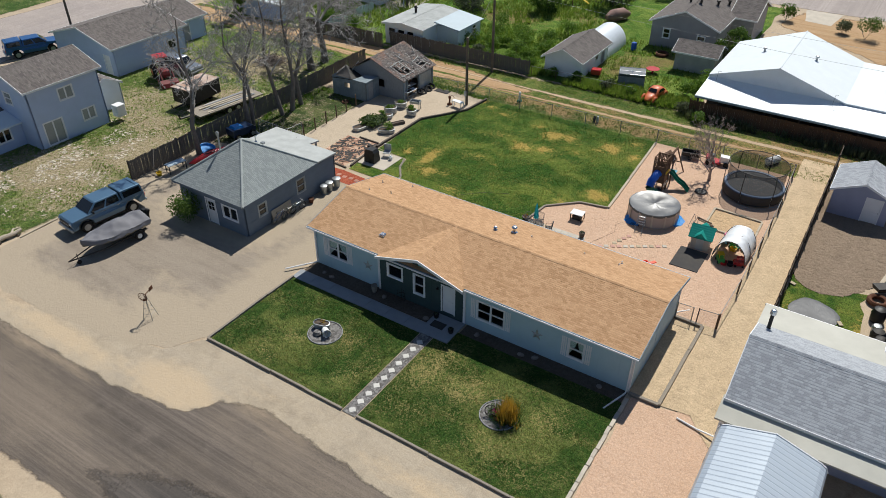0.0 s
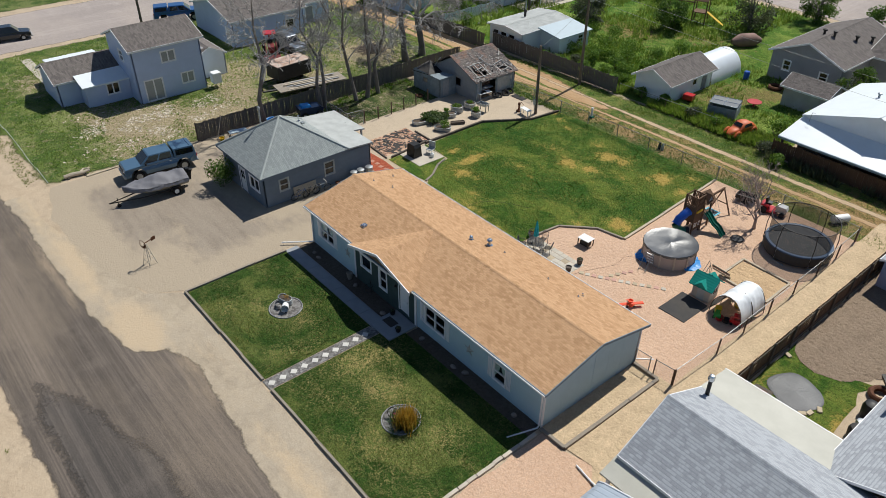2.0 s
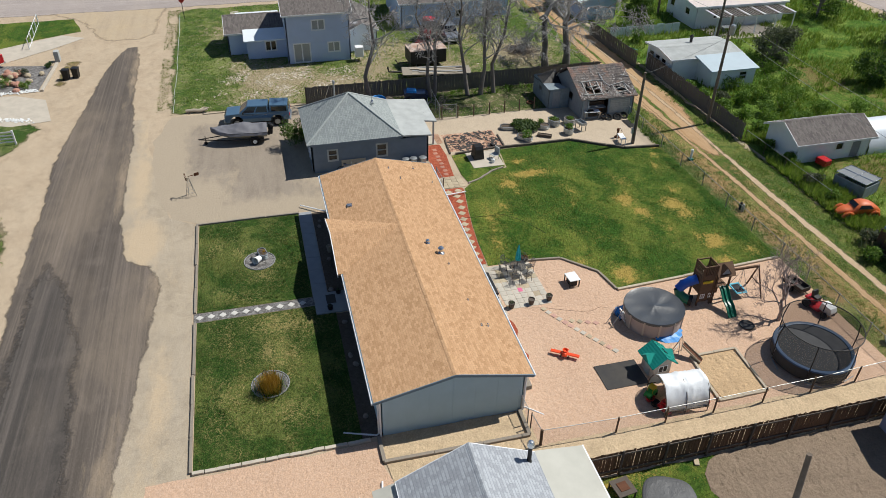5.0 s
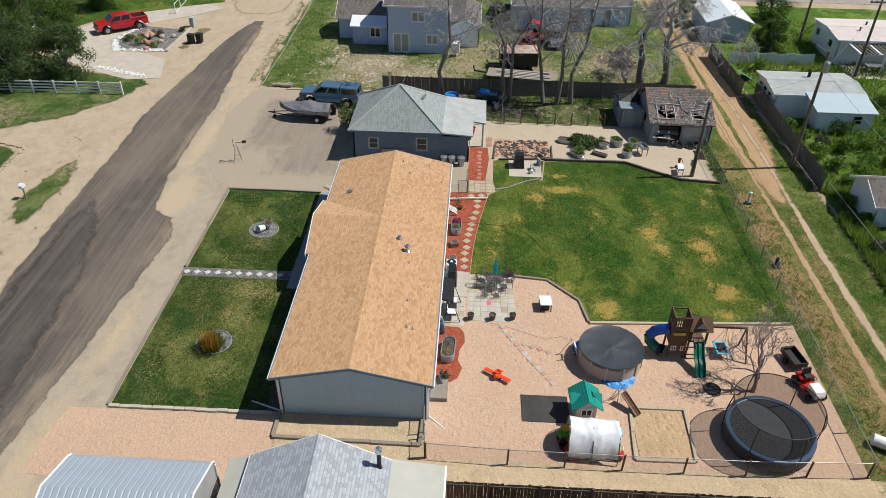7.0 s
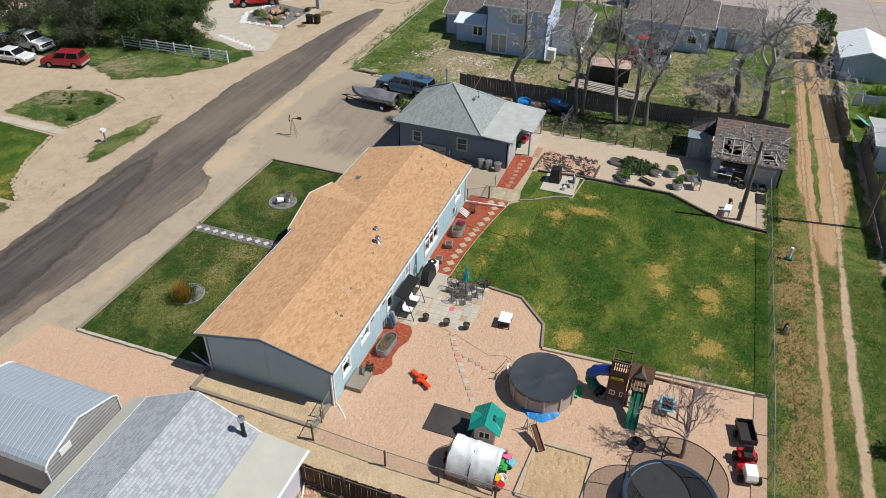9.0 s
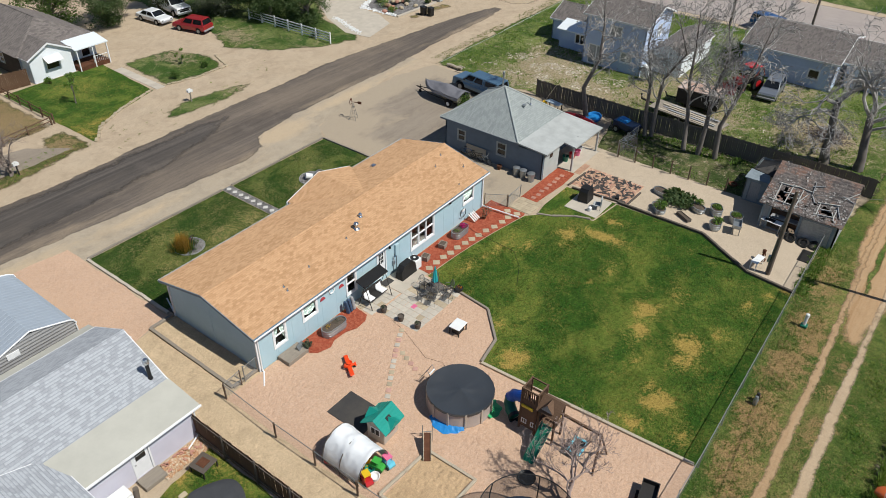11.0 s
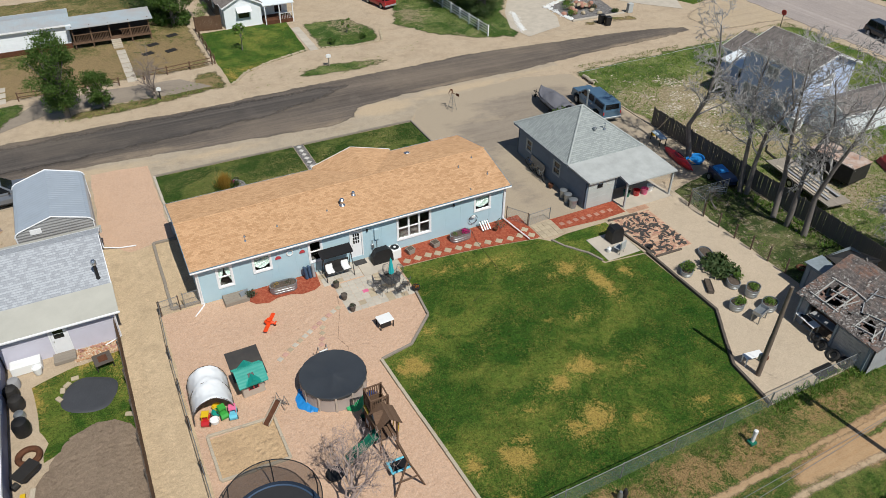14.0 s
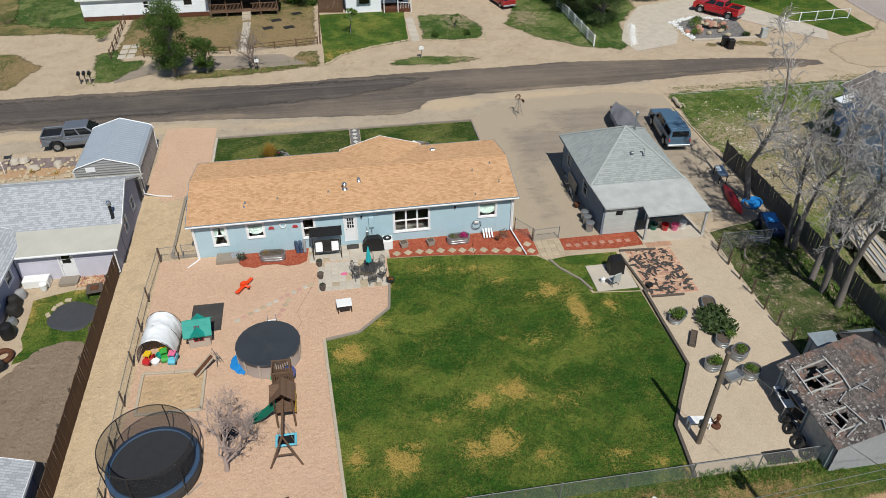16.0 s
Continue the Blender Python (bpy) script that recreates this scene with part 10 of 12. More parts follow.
# ---- garage side ----
for x, y, r in ((-34.78, 36.4, .27), (-34.75, 37.05, .28), (-34.7, 37.85, .3)):
    t = thing("trash_can", pose(x, y, .02), "galvanized steel trash can beside the garage", "trash can", "cans by the garage")
    part("can", Shape().lathe([(r * .85, 0), (r * .9, .3), (r * .93, .31), (r, .68), (r + .02, .7), (r - .02, .7), (r - .03, .6)], 20), M_GALV, t, smooth=True)
    part("lid", Shape().lathe([(r + .03, .69), (r + .03, .73), (r * .5, .78), (0, .79)], 20), M_GALV, t, smooth=True)
pot(-34.7, 34.8, .2, .35, M_RUST, "rusty bucket beside the garage")


def bicycle(x, y, rz, col, label, tilt=12):
    t = thing("bicycle", pose(x, y, .02, tilt, 0, rz), label, "bicycle", "bicycles by the garage")
    for a in (-.5, .5):
        w = part("wheel", Shape().tube([(a + .31 * math.cos(2 * math.pi * k / 22), 0, .33 + .31 * math.sin(2 * math.pi * k / 22)) for k in range(22)], .022, 6, closed=True), M_RUBBER, t)
        s = Shape()
        for k in range(8):
            q = math.pi * k / 4
            s.rod((a, 0, .33), (a + .3 * math.cos(q), 0, .33 + .3 * math.sin(q)), .005, n=3)
        part("spokes", s, M_CHAIN, w)
    part("frame", Shape().tube([(-.5, 0, .33), (-.2, 0, .8), (.35, 0, .82), (0, 0, .33), (-.2, 0, .8)], .022, 6).tube([(-.5, 0, .33), (0, 0, .33)], .02, 6).tube([(.5, 0, .33), (.35, 0, .9)], .02, 6), col, t)
    part("seat", Shape().box(-.34, -.06, .9, -.08, .06, .95, .02), M_BLACK, t)
    part("handlebar", Shape().tube([(.3, -.28, .98), (.36, -.1, .95), (.36, .1, .95), (.3, .28, .98)], .015, 5), M_CHAIN, t)
    return t


bicycle(-34.95, 31.5, 88, P_BLUE, "blue bicycle leaning on the garage wall")
bicycle(-34.8, 32.4, 95, P_BLACK, "black bicycle leaning on the garage wall")
bicycle(-34.75, 33.3, 85, P_GREY, "grey bicycle leaning on the garage wall")
single("plywood_sheet", Shape(pose(-35.05, 32.1, .02, 0, -8, 0)).box(-.03, -1.0, 0, .03, 1.0, 1.0), M_TIMBER_PALE, "pale board leaning on the garage wall", "board")
for x, y, c, nm in ((-40.2, 38.6, M_RED, "red"), (-40.9, 38.7, M_PINKTOY, "pink"), (-41.6, 38.5, M_WHITE_PLASTIC, "white"), (-39.4, 38.4, M_GREEN_PLASTIC, "green")):
    single("storage_tub", Shape().lathe([(.22, 0), (.28, .45), (.3, .47), (.27, .47), (.22, .1), (0, .09)], 14), c, nm + " plastic tub under the canopy", "tub", "clutter under the canopy", smooth=True, m=pose(x, y, .05))
single("wooden_crate", Shape().box(-.25, -.2, 0, .25, .2, .55, .01), M_TIMBER_PALE, "wooden crate under the canopy", "crate", m=pose(-39.8, 38.1, .05, 0, 0, 10))

# ---- vehicles ----
def wheels(t, xs, half, r, w=.24):
    for x in xs:
        for sgn in (-1, 1):
            y = sgn * half
            ob = part("wheel", Shape().rod((x, y - w / 2, r), (x, y + w / 2, r), r, n=20), M_RUBBER, t, "black tyre")
            part("rim", Shape().rod((x, y + sgn * (w / 2 - .02), r), (x, y + sgn * (w / 2 + .012), r), r * .6, n=16), M_GALV, ob)


def quad(a, b, c, d, t=.01):
    """A thin plate through four corners."""
    a, b, c, d = Vector(a), Vector(b), Vector(c), Vector(d)
    n = (b - a).cross(d - a).normalized() * t
    return Shape().add([a, b, c, d, a + n, b + n, c + n, d + n], [(3, 2, 1, 0), (4, 5, 6, 7), (0, 1, 5, 4), (1, 2, 6, 5), (2, 3, 7, 6), (3, 0, 4, 7)])


def car_body(t, col, L, W, low, prof, cab, lean=.16, zt=None):
    """Lower body with wheel arches and a glazed cab. prof: side outline of the body; cab: (x, z) of its roof and foot."""
    s = Shape()
    s.side(prof, -W / 2, W / 2, .06, 0, zt or low + .45)
    rounded(part("body", s, col, t))
    x0, x1, x2, x3, z0, z1 = cab
    c = Shape()
    h = W / 2 - .08
    k = h - lean
    c.add([(x0, -h, z0), (x3, -h, z0), (x2, -k, z1), (x1, -k, z1), (x0, h, z0), (x3, h, z0), (x2, k, z1), (x1, k, z1)], [(0, 1, 2, 3), (7, 6, 5, 4), (3, 2, 6, 7), (0, 3, 7, 4), (1, 5, 6, 2)])
    rounded(part("cab", c, col, t))
    up = lambda x, f: x
    f0, f1 = .14, .86

    def at(u, v, sgn):
        xa, xb = x0 + (x1 - x0) * v, x3 + (x2 - x3) * v
        return (xa + (xb - xa) * u, sgn * (h - lean * v + .012), z0 + (z1 - z0) * v)
    cuts = (.07, .47, .53, .92)
    for sgn in (-1, 1):
        for a, b in ((cuts[0], cuts[1]), (cuts[2], cuts[3])):
            part("side_window", quad(at(a, f0, sgn), at(b, f0, sgn), at(b, f1, sgn), at(a, f1, sgn)), M_TINT, t)
    for xa, xb, o in ((x3, x2, .012), (x0, x1, -.012)):
        pa, pb = xa + (xb - xa) * .12 + o, xa + (xb - xa) * .9 + o
        za, zb = z0 + (z1 - z0) * .12, z0 + (z1 - z0) * .9
        ya, yb = h - lean * .12 - .07, h - lean * .9 - .07
        part("windscreen", quad((pa, -ya, za), (pa, ya, za), (pb, yb, zb), (pb, -yb, zb)), M_TINT, t)


def lamps(t, xf, xr, W, zf, zr):
    for sgn in (-1, 1):
        part("headlight", Shape().box(xf - .06, sgn * W * .36 - .14, zf - .07, xf + .02, sgn * W * .36 + .14, zf + .07, .02), M_CHROME, t)
        part("tail_light", Shape().box(xr - .02, sgn * (W * .44) - .06, zr - .14, xr + .05, sgn * (W * .44) + .06, zr + .14, .02), M_RED, t)


def rounded(ob, w=.05):
    """Soft pressed-metal edges."""
    b = ob.modifiers.new("edge", "BEVEL")
    b.width, b.segments, b.limit_method, b.angle_limit = w, 2, "ANGLE", radians(25)
    return ob


def pickup(x, y, rz, col, label, topper=False, name="pickup_truck"):
    t = thing(name, pose(x, y, .015, 0, 0, rz), label, "truck")
    W = 2.0
    prof = [(-2.9, .6), (-2.4, .52), (-2.3, .8), (-2.05, .98), (-1.5, .98), (-1.25, .8), (-1.15, .46), (1.25, .46), (1.35, .8), (1.6, 1.0), (2.1, 1.0), (2.38, .8), (2.45, .5), (2.85, .5), (2.9, 1.05), (2.78, 1.22), (1.6, 1.3), (-2.9, 1.27)]
    car_body(t, col, 5.8, W, .45, prof, (-1.12, -1.0, .8, 1.62, 1.26, 1.93), .17)
    part("bumper", Shape().box(2.84, -.97, .42, 3.0, .97, .7, .05), M_GALV, t)
    part("bumper", Shape().box(-3.02, -.97, .48, -2.88, .97, .68, .04), M_GALV, t)
    part("grille", Shape().box(2.86, -.62, .74, 2.94, .62, 1.1, .03), M_BLACK, t)
    part("grille_bar", Shape().box(2.93, -.62, .9, 2.96, .62, .95, .01), M_GALV, t)
    lamps(t, 2.9, -2.92, W, 1.0, 1.05)
    for sgn in (-1, 1):
        part("sill_trim", Shape().box(-1.2, sgn * 1.0 - .02, .4, 1.3, sgn * 1.0 + .02, .5, .01), M_BLACK, t)
        for u in (.35, -.75):
            part("door_handle", Shape().box(u - .1, sgn * 1.0 - .03, 1.12, u + .1, sgn * 1.0 + .03, 1.16, .01), M_CHROME, t)
    if topper:
        c = Shape().add([(-2.88, -.96, 1.27), (-1.13, -.96, 1.27), (-1.13, -.82, 1.97), (-2.78, -.82, 1.93), (-2.88, .96, 1.27), (-1.13, .96, 1.27), (-1.13, .82, 1.97), (-2.78, .82, 1.93)],
                        [(0, 1, 2, 3), (7, 6, 5, 4), (3, 2, 6, 7), (0, 3, 7, 4), (1, 5, 6, 2), (0, 4, 5, 1)])
        tp = rounded(part("topper", c, col, t, "matching bed topper"))
        for sgn in (-1, 1):
            part("side_window", quad((-2.7, sgn * .96, 1.4), (-1.3, sgn * .96, 1.4), (-1.3, sgn * .87, 1.83), (-2.65, sgn * .87, 1.82)), M_TINT, tp)
        part("rear_window", quad((-2.88, -.72, 1.38), (-2.88, .72, 1.38), (-2.81, .68, 1.84), (-2.81, -.68, 1.84)), M_TINT, tp)
        for u in (-2.5, -1.5):
            part("roof_rib", Shape().box(u - .02, -.7, 1.93, u + .02, .7, 1.98, .005), col, tp)
    else:
        part("bed_floor", Shape().box(-2.8, -.82, 1.265, -1.16, .82, 1.28), M_BLACK, t, "dark open truck bed")
        for a in ((-2.9, -.98, -1.13, -.82), (-2.9, .82, -1.13, .98), (-2.9, -.82, -2.8, .82)):
            part("bed_side", Shape().box(a[0], a[1], 1.26, a[2], a[3], 1.46, .02), col, t)
    wheels(t, (-1.78, 1.85), .88, .42)
    for sgn in (-1, 1):
        part("mirror", Shape().box(1.15, sgn * 1.08 - .09, 1.28, 1.27, sgn * 1.08 + .09, 1.5, .03), M_BLACK, t)
    return t


def estate(x, y, rz, col, label, suv=True, name="car"):
    t = thing(name, pose(x, y, .015, 0, 0, rz), label, "car")
    W, k = 1.8, 1.0 if suv else .85
    prof = [(-2.2, .4), (-1.75, .4), (-1.65, .62), (-1.4, .72), (-1.1, .62), (-1.0, .35), (.95, .35), (1.05, .62), (1.3, .72), (1.6, .62), (1.7, .4), (2.2, .42), (2.25, .7 * k), (2.1, .9 * k), (1.1, 1.0 * k), (-2.2, 1.02 * k)]
    car_body(t, col, 4.4, W, .35, prof, ((-2.15, -1.95, .35, 1.05, 1.0, 1.68) if suv else (-1.6, -.85, .45, 1.2, .86, 1.38)))
    lamps(t, 2.22, -2.22, W, .7 * k, .8 * k)
    part("bumper", Shape().box(2.18, -.88, .32, 2.32, .88, .52, .04), M_GREY_WALL, t)
    part("bumper", Shape().box(-2.32, -.88, .35, -2.18, .88, .55, .04), M_GREY_WALL, t)
    wheels(t, (-1.38, 1.32), .8, .33, .2)
    return t


pickup(-46.2, 24.9, -96, P_STEELBLUE, "steel blue pickup truck with a matching topper", True)
pickup(-64.6, -3.4, -52, P_RED, "bright red pickup truck on the concrete drive")
pickup(4.6, 18.9, 184, P_SILVER, "silver-grey pickup truck parked by the street")
pickup(-83.0, 42.5, 70, P_BLUE, "blue pickup with a topper on the side street", True)
estate(-39.2, -11.0, 285, P_DARKRED, "dark red station wagon on a dirt drive")
estate(-38.2, -17.0, 95, P_WHITE, "white sedan parked on the dirt drive", False)
pickup(-41.6, -18.2, 85, P_WHITE, "old white pickup parked by a fence")
estate(-88, 24, 80, P_BLACK, "black car parked on the side street")
estate(-64.5, 47.9, 3, P_GREY, "grey off-roader parked on the grass", name="jeep")
estate(-24.5, 92.5, 30, P_WHITE, "white van parked behind a house")
# beetle-shaped car
bt = thing("old_car", pose(-19.5, 68.3, .015, 0, 0, -98), "old rounded orange car in the weeds", "car")
s = Shape()
secs = [(-2.0, .3, .5, .35), (-1.8, .54, .8, .3), (-1.4, .66, 1.1, .28), (-.9, .72, 1.36, .28), (-.3, .73, 1.5, .28), (.25, .71, 1.46, .28), (.62, .68, 1.14, .28), (.8, .64, .99, .28), (1.25, .54, .93, .28), (1.7, .4, .8, .3), (1.95, .24, .56, .38)]
v, f, n = [], [], 14
for x, hw, top, bot in secs:
    for k in range(n):
        a = 2 * math.pi * k / n
        v.append((x, hw * math.copysign(abs(math.cos(a)) ** .7, math.cos(a)), (top + bot) / 2 + (top - bot) / 2 * math.copysign(abs(math.sin(a)) ** .8, math.sin(a))))
for i in range(len(secs) - 1):
    f += [(i * n + k, i * n + (k + 1) % n, (i + 1) * n + (k + 1) % n, (i + 1) * n + k) for k in range(n)]
f += [tuple(range(n)), tuple(range((len(secs) - 1) * n, len(secs) * n))]
part("body", s.add(v, f), P_ORANGE, bt, smooth=True)
for x in (-1.2, 1.2):
    for sgn in (-1, 1):
        part("fender", Shape().tube([(x - .5, sgn * .66, .3), (x - .3, sgn * .7, .6), (x, sgn * .72, .72), (x + .3, sgn * .7, .6), (x + .5, sgn * .66, .3)], .15, 8), P_ORANGE, bt, smooth=True)
part("windscreen", quad((.72, -.5, 1.08), (.72, .5, 1.08), (.42, .42, 1.38), (.42, -.42, 1.38)), M_TINT, bt)
for sgn in (-1, 1):
    part("side_window", quad((-.9, sgn * .745, 1.05), (.5, sgn * .745, 1.05), (.25, sgn * .62, 1.34), (-.6, sgn * .62, 1.34)), M_TINT, bt)
wheels(bt, (-1.2, 1.2), .64, .3, .16)
bt.scale = (.87, .87, .87)

# boat on its trailer, bow towards the street
bo = thing("boat_on_trailer", pose(-42.6, 23.2, .015, 0, 0, -92), "small boat on a trailer under a grey cover", "boat")
v, f, n = [], [], 11
for i in range(17):
    u = i / 16
    x = -2.3 + 4.7 * u
    hw = .98 * (1 - max(0, (u - .5) / .5) ** 2.6) + .03
    for k in range(n):
        a = math.pi * k / (n - 1)
        v.append((x, -hw * math.cos(a), 1.12 + .22 * u * u - (.66 - .3 * u ** 3) * math.sin(a) ** .55))
    if i:
        f += [((i - 1) * n + k, (i - 1) * n + k + 1, i * n + k + 1, i * n + k) for k in range(n - 1)]
f.append(tuple(range(n)))
part("hull", Shape().add(v, f), P_OLIVE, bo, smooth=True)
v, f, n = [], [], 29
for i in range(41):
    u = i / 40
    x = -2.35 + 4.8 * u
    hw = 1.03 * (1 - max(0, (u - .5) / .5) ** 2.6) + .04
    ridge = .42 * math.exp(-((u - .42) / .2) ** 2) + .2 + .2 * math.exp(-((u - .06) / .1) ** 2)
    for k in range(n):
        q = -1 + 2 * k / (n - 1)
        fold = .05 * abs(math.sin(9 * u + 3 * q * q)) * (.3 + abs(q)) + .05 * noise.noise(Vector((x * 2.6, q * 2.2, 2)))
        skirt = (.14 + .1 * abs(math.sin(7 * u * math.pi))) if abs(q) > .99 else 0
        v.append((x, hw * q, 1.14 + .22 * u * u + ridge * (1 - abs(q) ** 1.4) - fold - skirt))
    if i:
        f += [((i - 1) * n + k, (i - 1) * n + k + 1, i * n + k + 1, i * n + k) for k in range(n - 1)]
part("cover", Shape().add(v, f), M_BOATCOVER, bo, "draped dark grey boat cover", smooth=True)
part("outboard_motor", Shape(pose(-2.5, .1, .75, 0, -25)).box(-.12, -.12, -.3, .12, .12, .35, .03).box(-.17, -.16, .35, .2, .16, .75, .07), M_BLACK, bo, "black outboard motor")
part("trailer_frame", Shape().tube([(-2.0, -.7, .42), (1.2, -.6, .42), (3.6, 0, .45), (1.2, .6, .42), (-2.0, .7, .42)], .05, 6).rod((-1.2, -.95, .36), (-1.2, .95, .36), .04), M_IRON, bo)
for sgn in (-1, 1):
    w = part("wheel", Shape().rod((-1.2, sgn * .95 - .1, .32), (-1.2, sgn * .95 + .1, .32), .32, n=18), M_RUBBER, bo)
    part("rim", Shape().rod((-1.2, sgn * 1.04 - .02, .32), (-1.2, sgn * 1.06 + .02, .32), .18, n=14), M_WHITE_PLASTIC, w)
    part("fender", Shape().tube([(-1.65, sgn * .95, .45), (-1.45, sgn * .95, .68), (-.95, sgn * .95, .68), (-.75, sgn * .95, .45)], .08, 6), M_BLACK, bo)
part("jack_wheel", Shape().rod((3.0, .12, .15), (3.0, .22, .15), .15, n=12).rod((3.0, .1, .1), (3.0, .1, .8), .03), M_RUBBER, bo)
part("outboard", Shape().side([(-2.75, .5), (-2.5, .5), (-2.4, 1.15), (-2.45, 1.5), (-2.75, 1.5), (-2.85, 1.1)], -.16, .16), M_BLACK, bo, "black outboard motor")

# red farm tractor
M_FADED = mat("worn_red_paint", (.20, .022, .022), .55, 0, .3, 4, .1)
ft = thing("farm_tractor", pose(-64.3, 45.3, .015, 0, 0, -25), "red farm tractor with a loader and canopy", "tractor")
part("hood", Shape().side([(.2, .8), (1.7, .8), (1.75, 1.1), (1.6, 1.4), (.3, 1.5)], -.35, .35), M_FADED, ft)
part("chassis", Shape().box(-1.2, -.3, .55, 1.5, .3, .85, .03), M_IRON, ft)
part("canopy", Shape().box(-1.1, -.7, 2.35, .3, .7, 2.5, .06), M_RED, ft, "bright red canopy")
for a in (-.95, .2):
    for b in (-.6, .6):
        part("canopy_post", Shape().box(a - .04, b - .04, .9, a + .04, b + .04, 2.35), M_IRON, ft)
part("seat", Shape().box(-.8, -.28, 1.0, -.3, .28, 1.6, .05), M_BLACK, ft)
for x, r, h in ((-.8, .75, .75), (1.3, .48, .7)):
    for sgn in (-1, 1):
        w = part("wheel", Shape().rod((x, sgn * h - .17, r), (x, sgn * h + .17, r), r, n=20), M_RUBBER, ft)
        part("rim", Shape().rod((x, sgn * h - .19, r), (x, sgn * h + .19, r), r * .5, n=14), M_RED, w)
for sgn in (-1, 1):
    part("loader_arm", Shape().tube([(.1, sgn * .6, 1.5), (1.3, sgn * .6, 1.5), (2.3, sgn * .6, .5)], .07, 5), M_FADED, ft)
part("bucket", Shape().side([(2.2, .15), (2.9, .12), (2.7, .5), (2.25, .75)], -.9, .9), M_FADED, ft)
part("backhoe", Shape().tube([(-1.2, 0, .9), (-2.0, 0, 2.1), (-2.6, 0, 1.0)], .09, 5), M_FADED, ft)
# box trailer and flatbed
bx = thing("box_trailer", pose(-56.8, 43.3, .015, 0, 0, 4), "old black box trailer with a rusty roof", "trailer")
part("box", Shape().box(-1.15, -2.0, .55, 1.15, 2.0, 2.0, .03), M_IRON, bx)
part("roof", Shape().box(-1.2, -2.05, 2.0, 1.2, 2.05, 2.06), M_RUSTY_WHITE, bx, "white sheet roof streaked with rust")
wheels(bx, (-.4, .4), 1.1, .33, .18)
part("tongue", Shape().tube([(0, -1.5, .5), (0, -3.2, .5), (0, -3.4, .9)], .07, 5), M_IRON, bx)
fb = thing("flatbed_trailer", pose(-53.2, 43.6, .015, 0, 0, 82), "long flatbed trailer stacked with grey boards", "trailer")
part("deck", Shape().box(-3.6, -1.1, .62, 3.6, 1.1, .72), M_TIMBER, fb)
for k in range(7):
    part("board", Shape(pose(RND.uniform(-.6, .6), -.8 + k * .26, .72 + .06 * (k % 3), 0, 0, RND.uniform(-3, 3))).box(-2.4, -.1, 0, 2.4, .1, .05), M_OLDWOOD if k % 2 else M_TIMBER_PALE, fb)
wheels(fb, (-.5, .5), 1.12, .36, .2)
part("hitch", Shape().tube([(-3.6, 0, .6), (-5.0, 0, .7), (-5.1, 0, 1.2)], .1, 5), M_IRON, fb)
# small blue utility cart, kayak, wading pool
uc = thing("utility_cart", pose(-47.6, 40.1, .015, 0, 0, 80), "dark blue covered cart by the fence", "cart")
part("body", Shape().side([(-1.1, .4), (1.1, .4), (1.2, .8), (.9, 1.0), (-1.15, 1.05)], -.6, .6), P_NAVY, uc)
part("cover", Shape().side([(-.9, 1.05), (.1, 1.02), (.0, 1.2), (-.8, 1.25)], -.45, .45, .1, 0, 1.15), M_TARP_BLUE, uc, "faded blue cover")
wheels(uc, (-.7, .75), .62, .32, .2)
ky = thing("kayak", pose(-46.9, 35.8, .03, 0, 0, 82), "long red kayak lying on the ground", "kayak")
part("hull", Shape().tube([(-2.1, 0, .2), (-1.6, 0, .2), (-.6, 0, .2), (.6, 0, .2), (1.6, 0, .2), (2.1, 0, .22)], [.03, .22, .36, .36, .22, .03], 12), M_RED, ky, smooth=True)
part("cockpit", Shape().stadium([(.2, .5), (.24, .55), (.2, .56), (.15, .5)], .5, 16), M_BLACK, ky)
single("wading_pool", Shape().lathe([(.65, 0), (.72, .22), (.76, .24), (.7, .22), (.6, .05), (0, .04)], 24), M_TARP_BLUE, "small blue wading pool by the fence", "pool", smooth=True, m=pose(-48.2, 36.5, .03, 0, 15, 0))
t = leg_table("work_table", -47.4, 32.6, 80, 1.6, .7, .8, M_PALE_METAL, M_IRON, "pale blue-grey metal work table by the fence", "table")
single("yellow_bucket", Shape().lathe([(.18, 0), (.24, .3), (.2, .3), (.15, .05), (0, .05)], 12), M_YELLOW, "yellow bucket by the fence", "bucket", m=pose(-48.0, 31.3, .02))
single("leaning_pole", Shape().rod((-48.3, 31.0, 0), (-48.9, 31.9, 1.9), .03), M_TIMBER_PALE, "pale pole leaning on the fence", "pole")
for k in range(6):
    s = Shape().rod((-45.6 + RND.uniform(-.3, .3), 40.9 + RND.uniform(-.3, .3), .1 + .06 * k), (-46.8 + RND.uniform(-.3, .3), 41.1 + RND.uniform(-.3, .3), .1 + .06 * k), .05)
    single("scrap_pipe", s, M_GALV, "grey pipe in a scrap heap", "pipe", "scrap by the cart")
# brush pile
s, rng = Shape(), random.Random(8)
for _ in range(170):
    a, r = rng.uniform(0, 6.28), rng.uniform(0, 1.6)
    p = Vector((-58.5 + r * math.cos(a), 55 + r * math.sin(a), rng.uniform(.05, .9 - .4 * r)))
    d = Vector((rng.gauss(0, 1), rng.gauss(0, 1), rng.gauss(0, .25))).normalized() * rng.uniform(.5, 1.3)
    s.tube([p - d, p, p + d + Vector((0, 0, -.1))], [.03, .025, .008], 4)
single("brush_pile", s, M_TWIG, "heap of cut grey branches on the grass", "brush pile", kind="stuff")

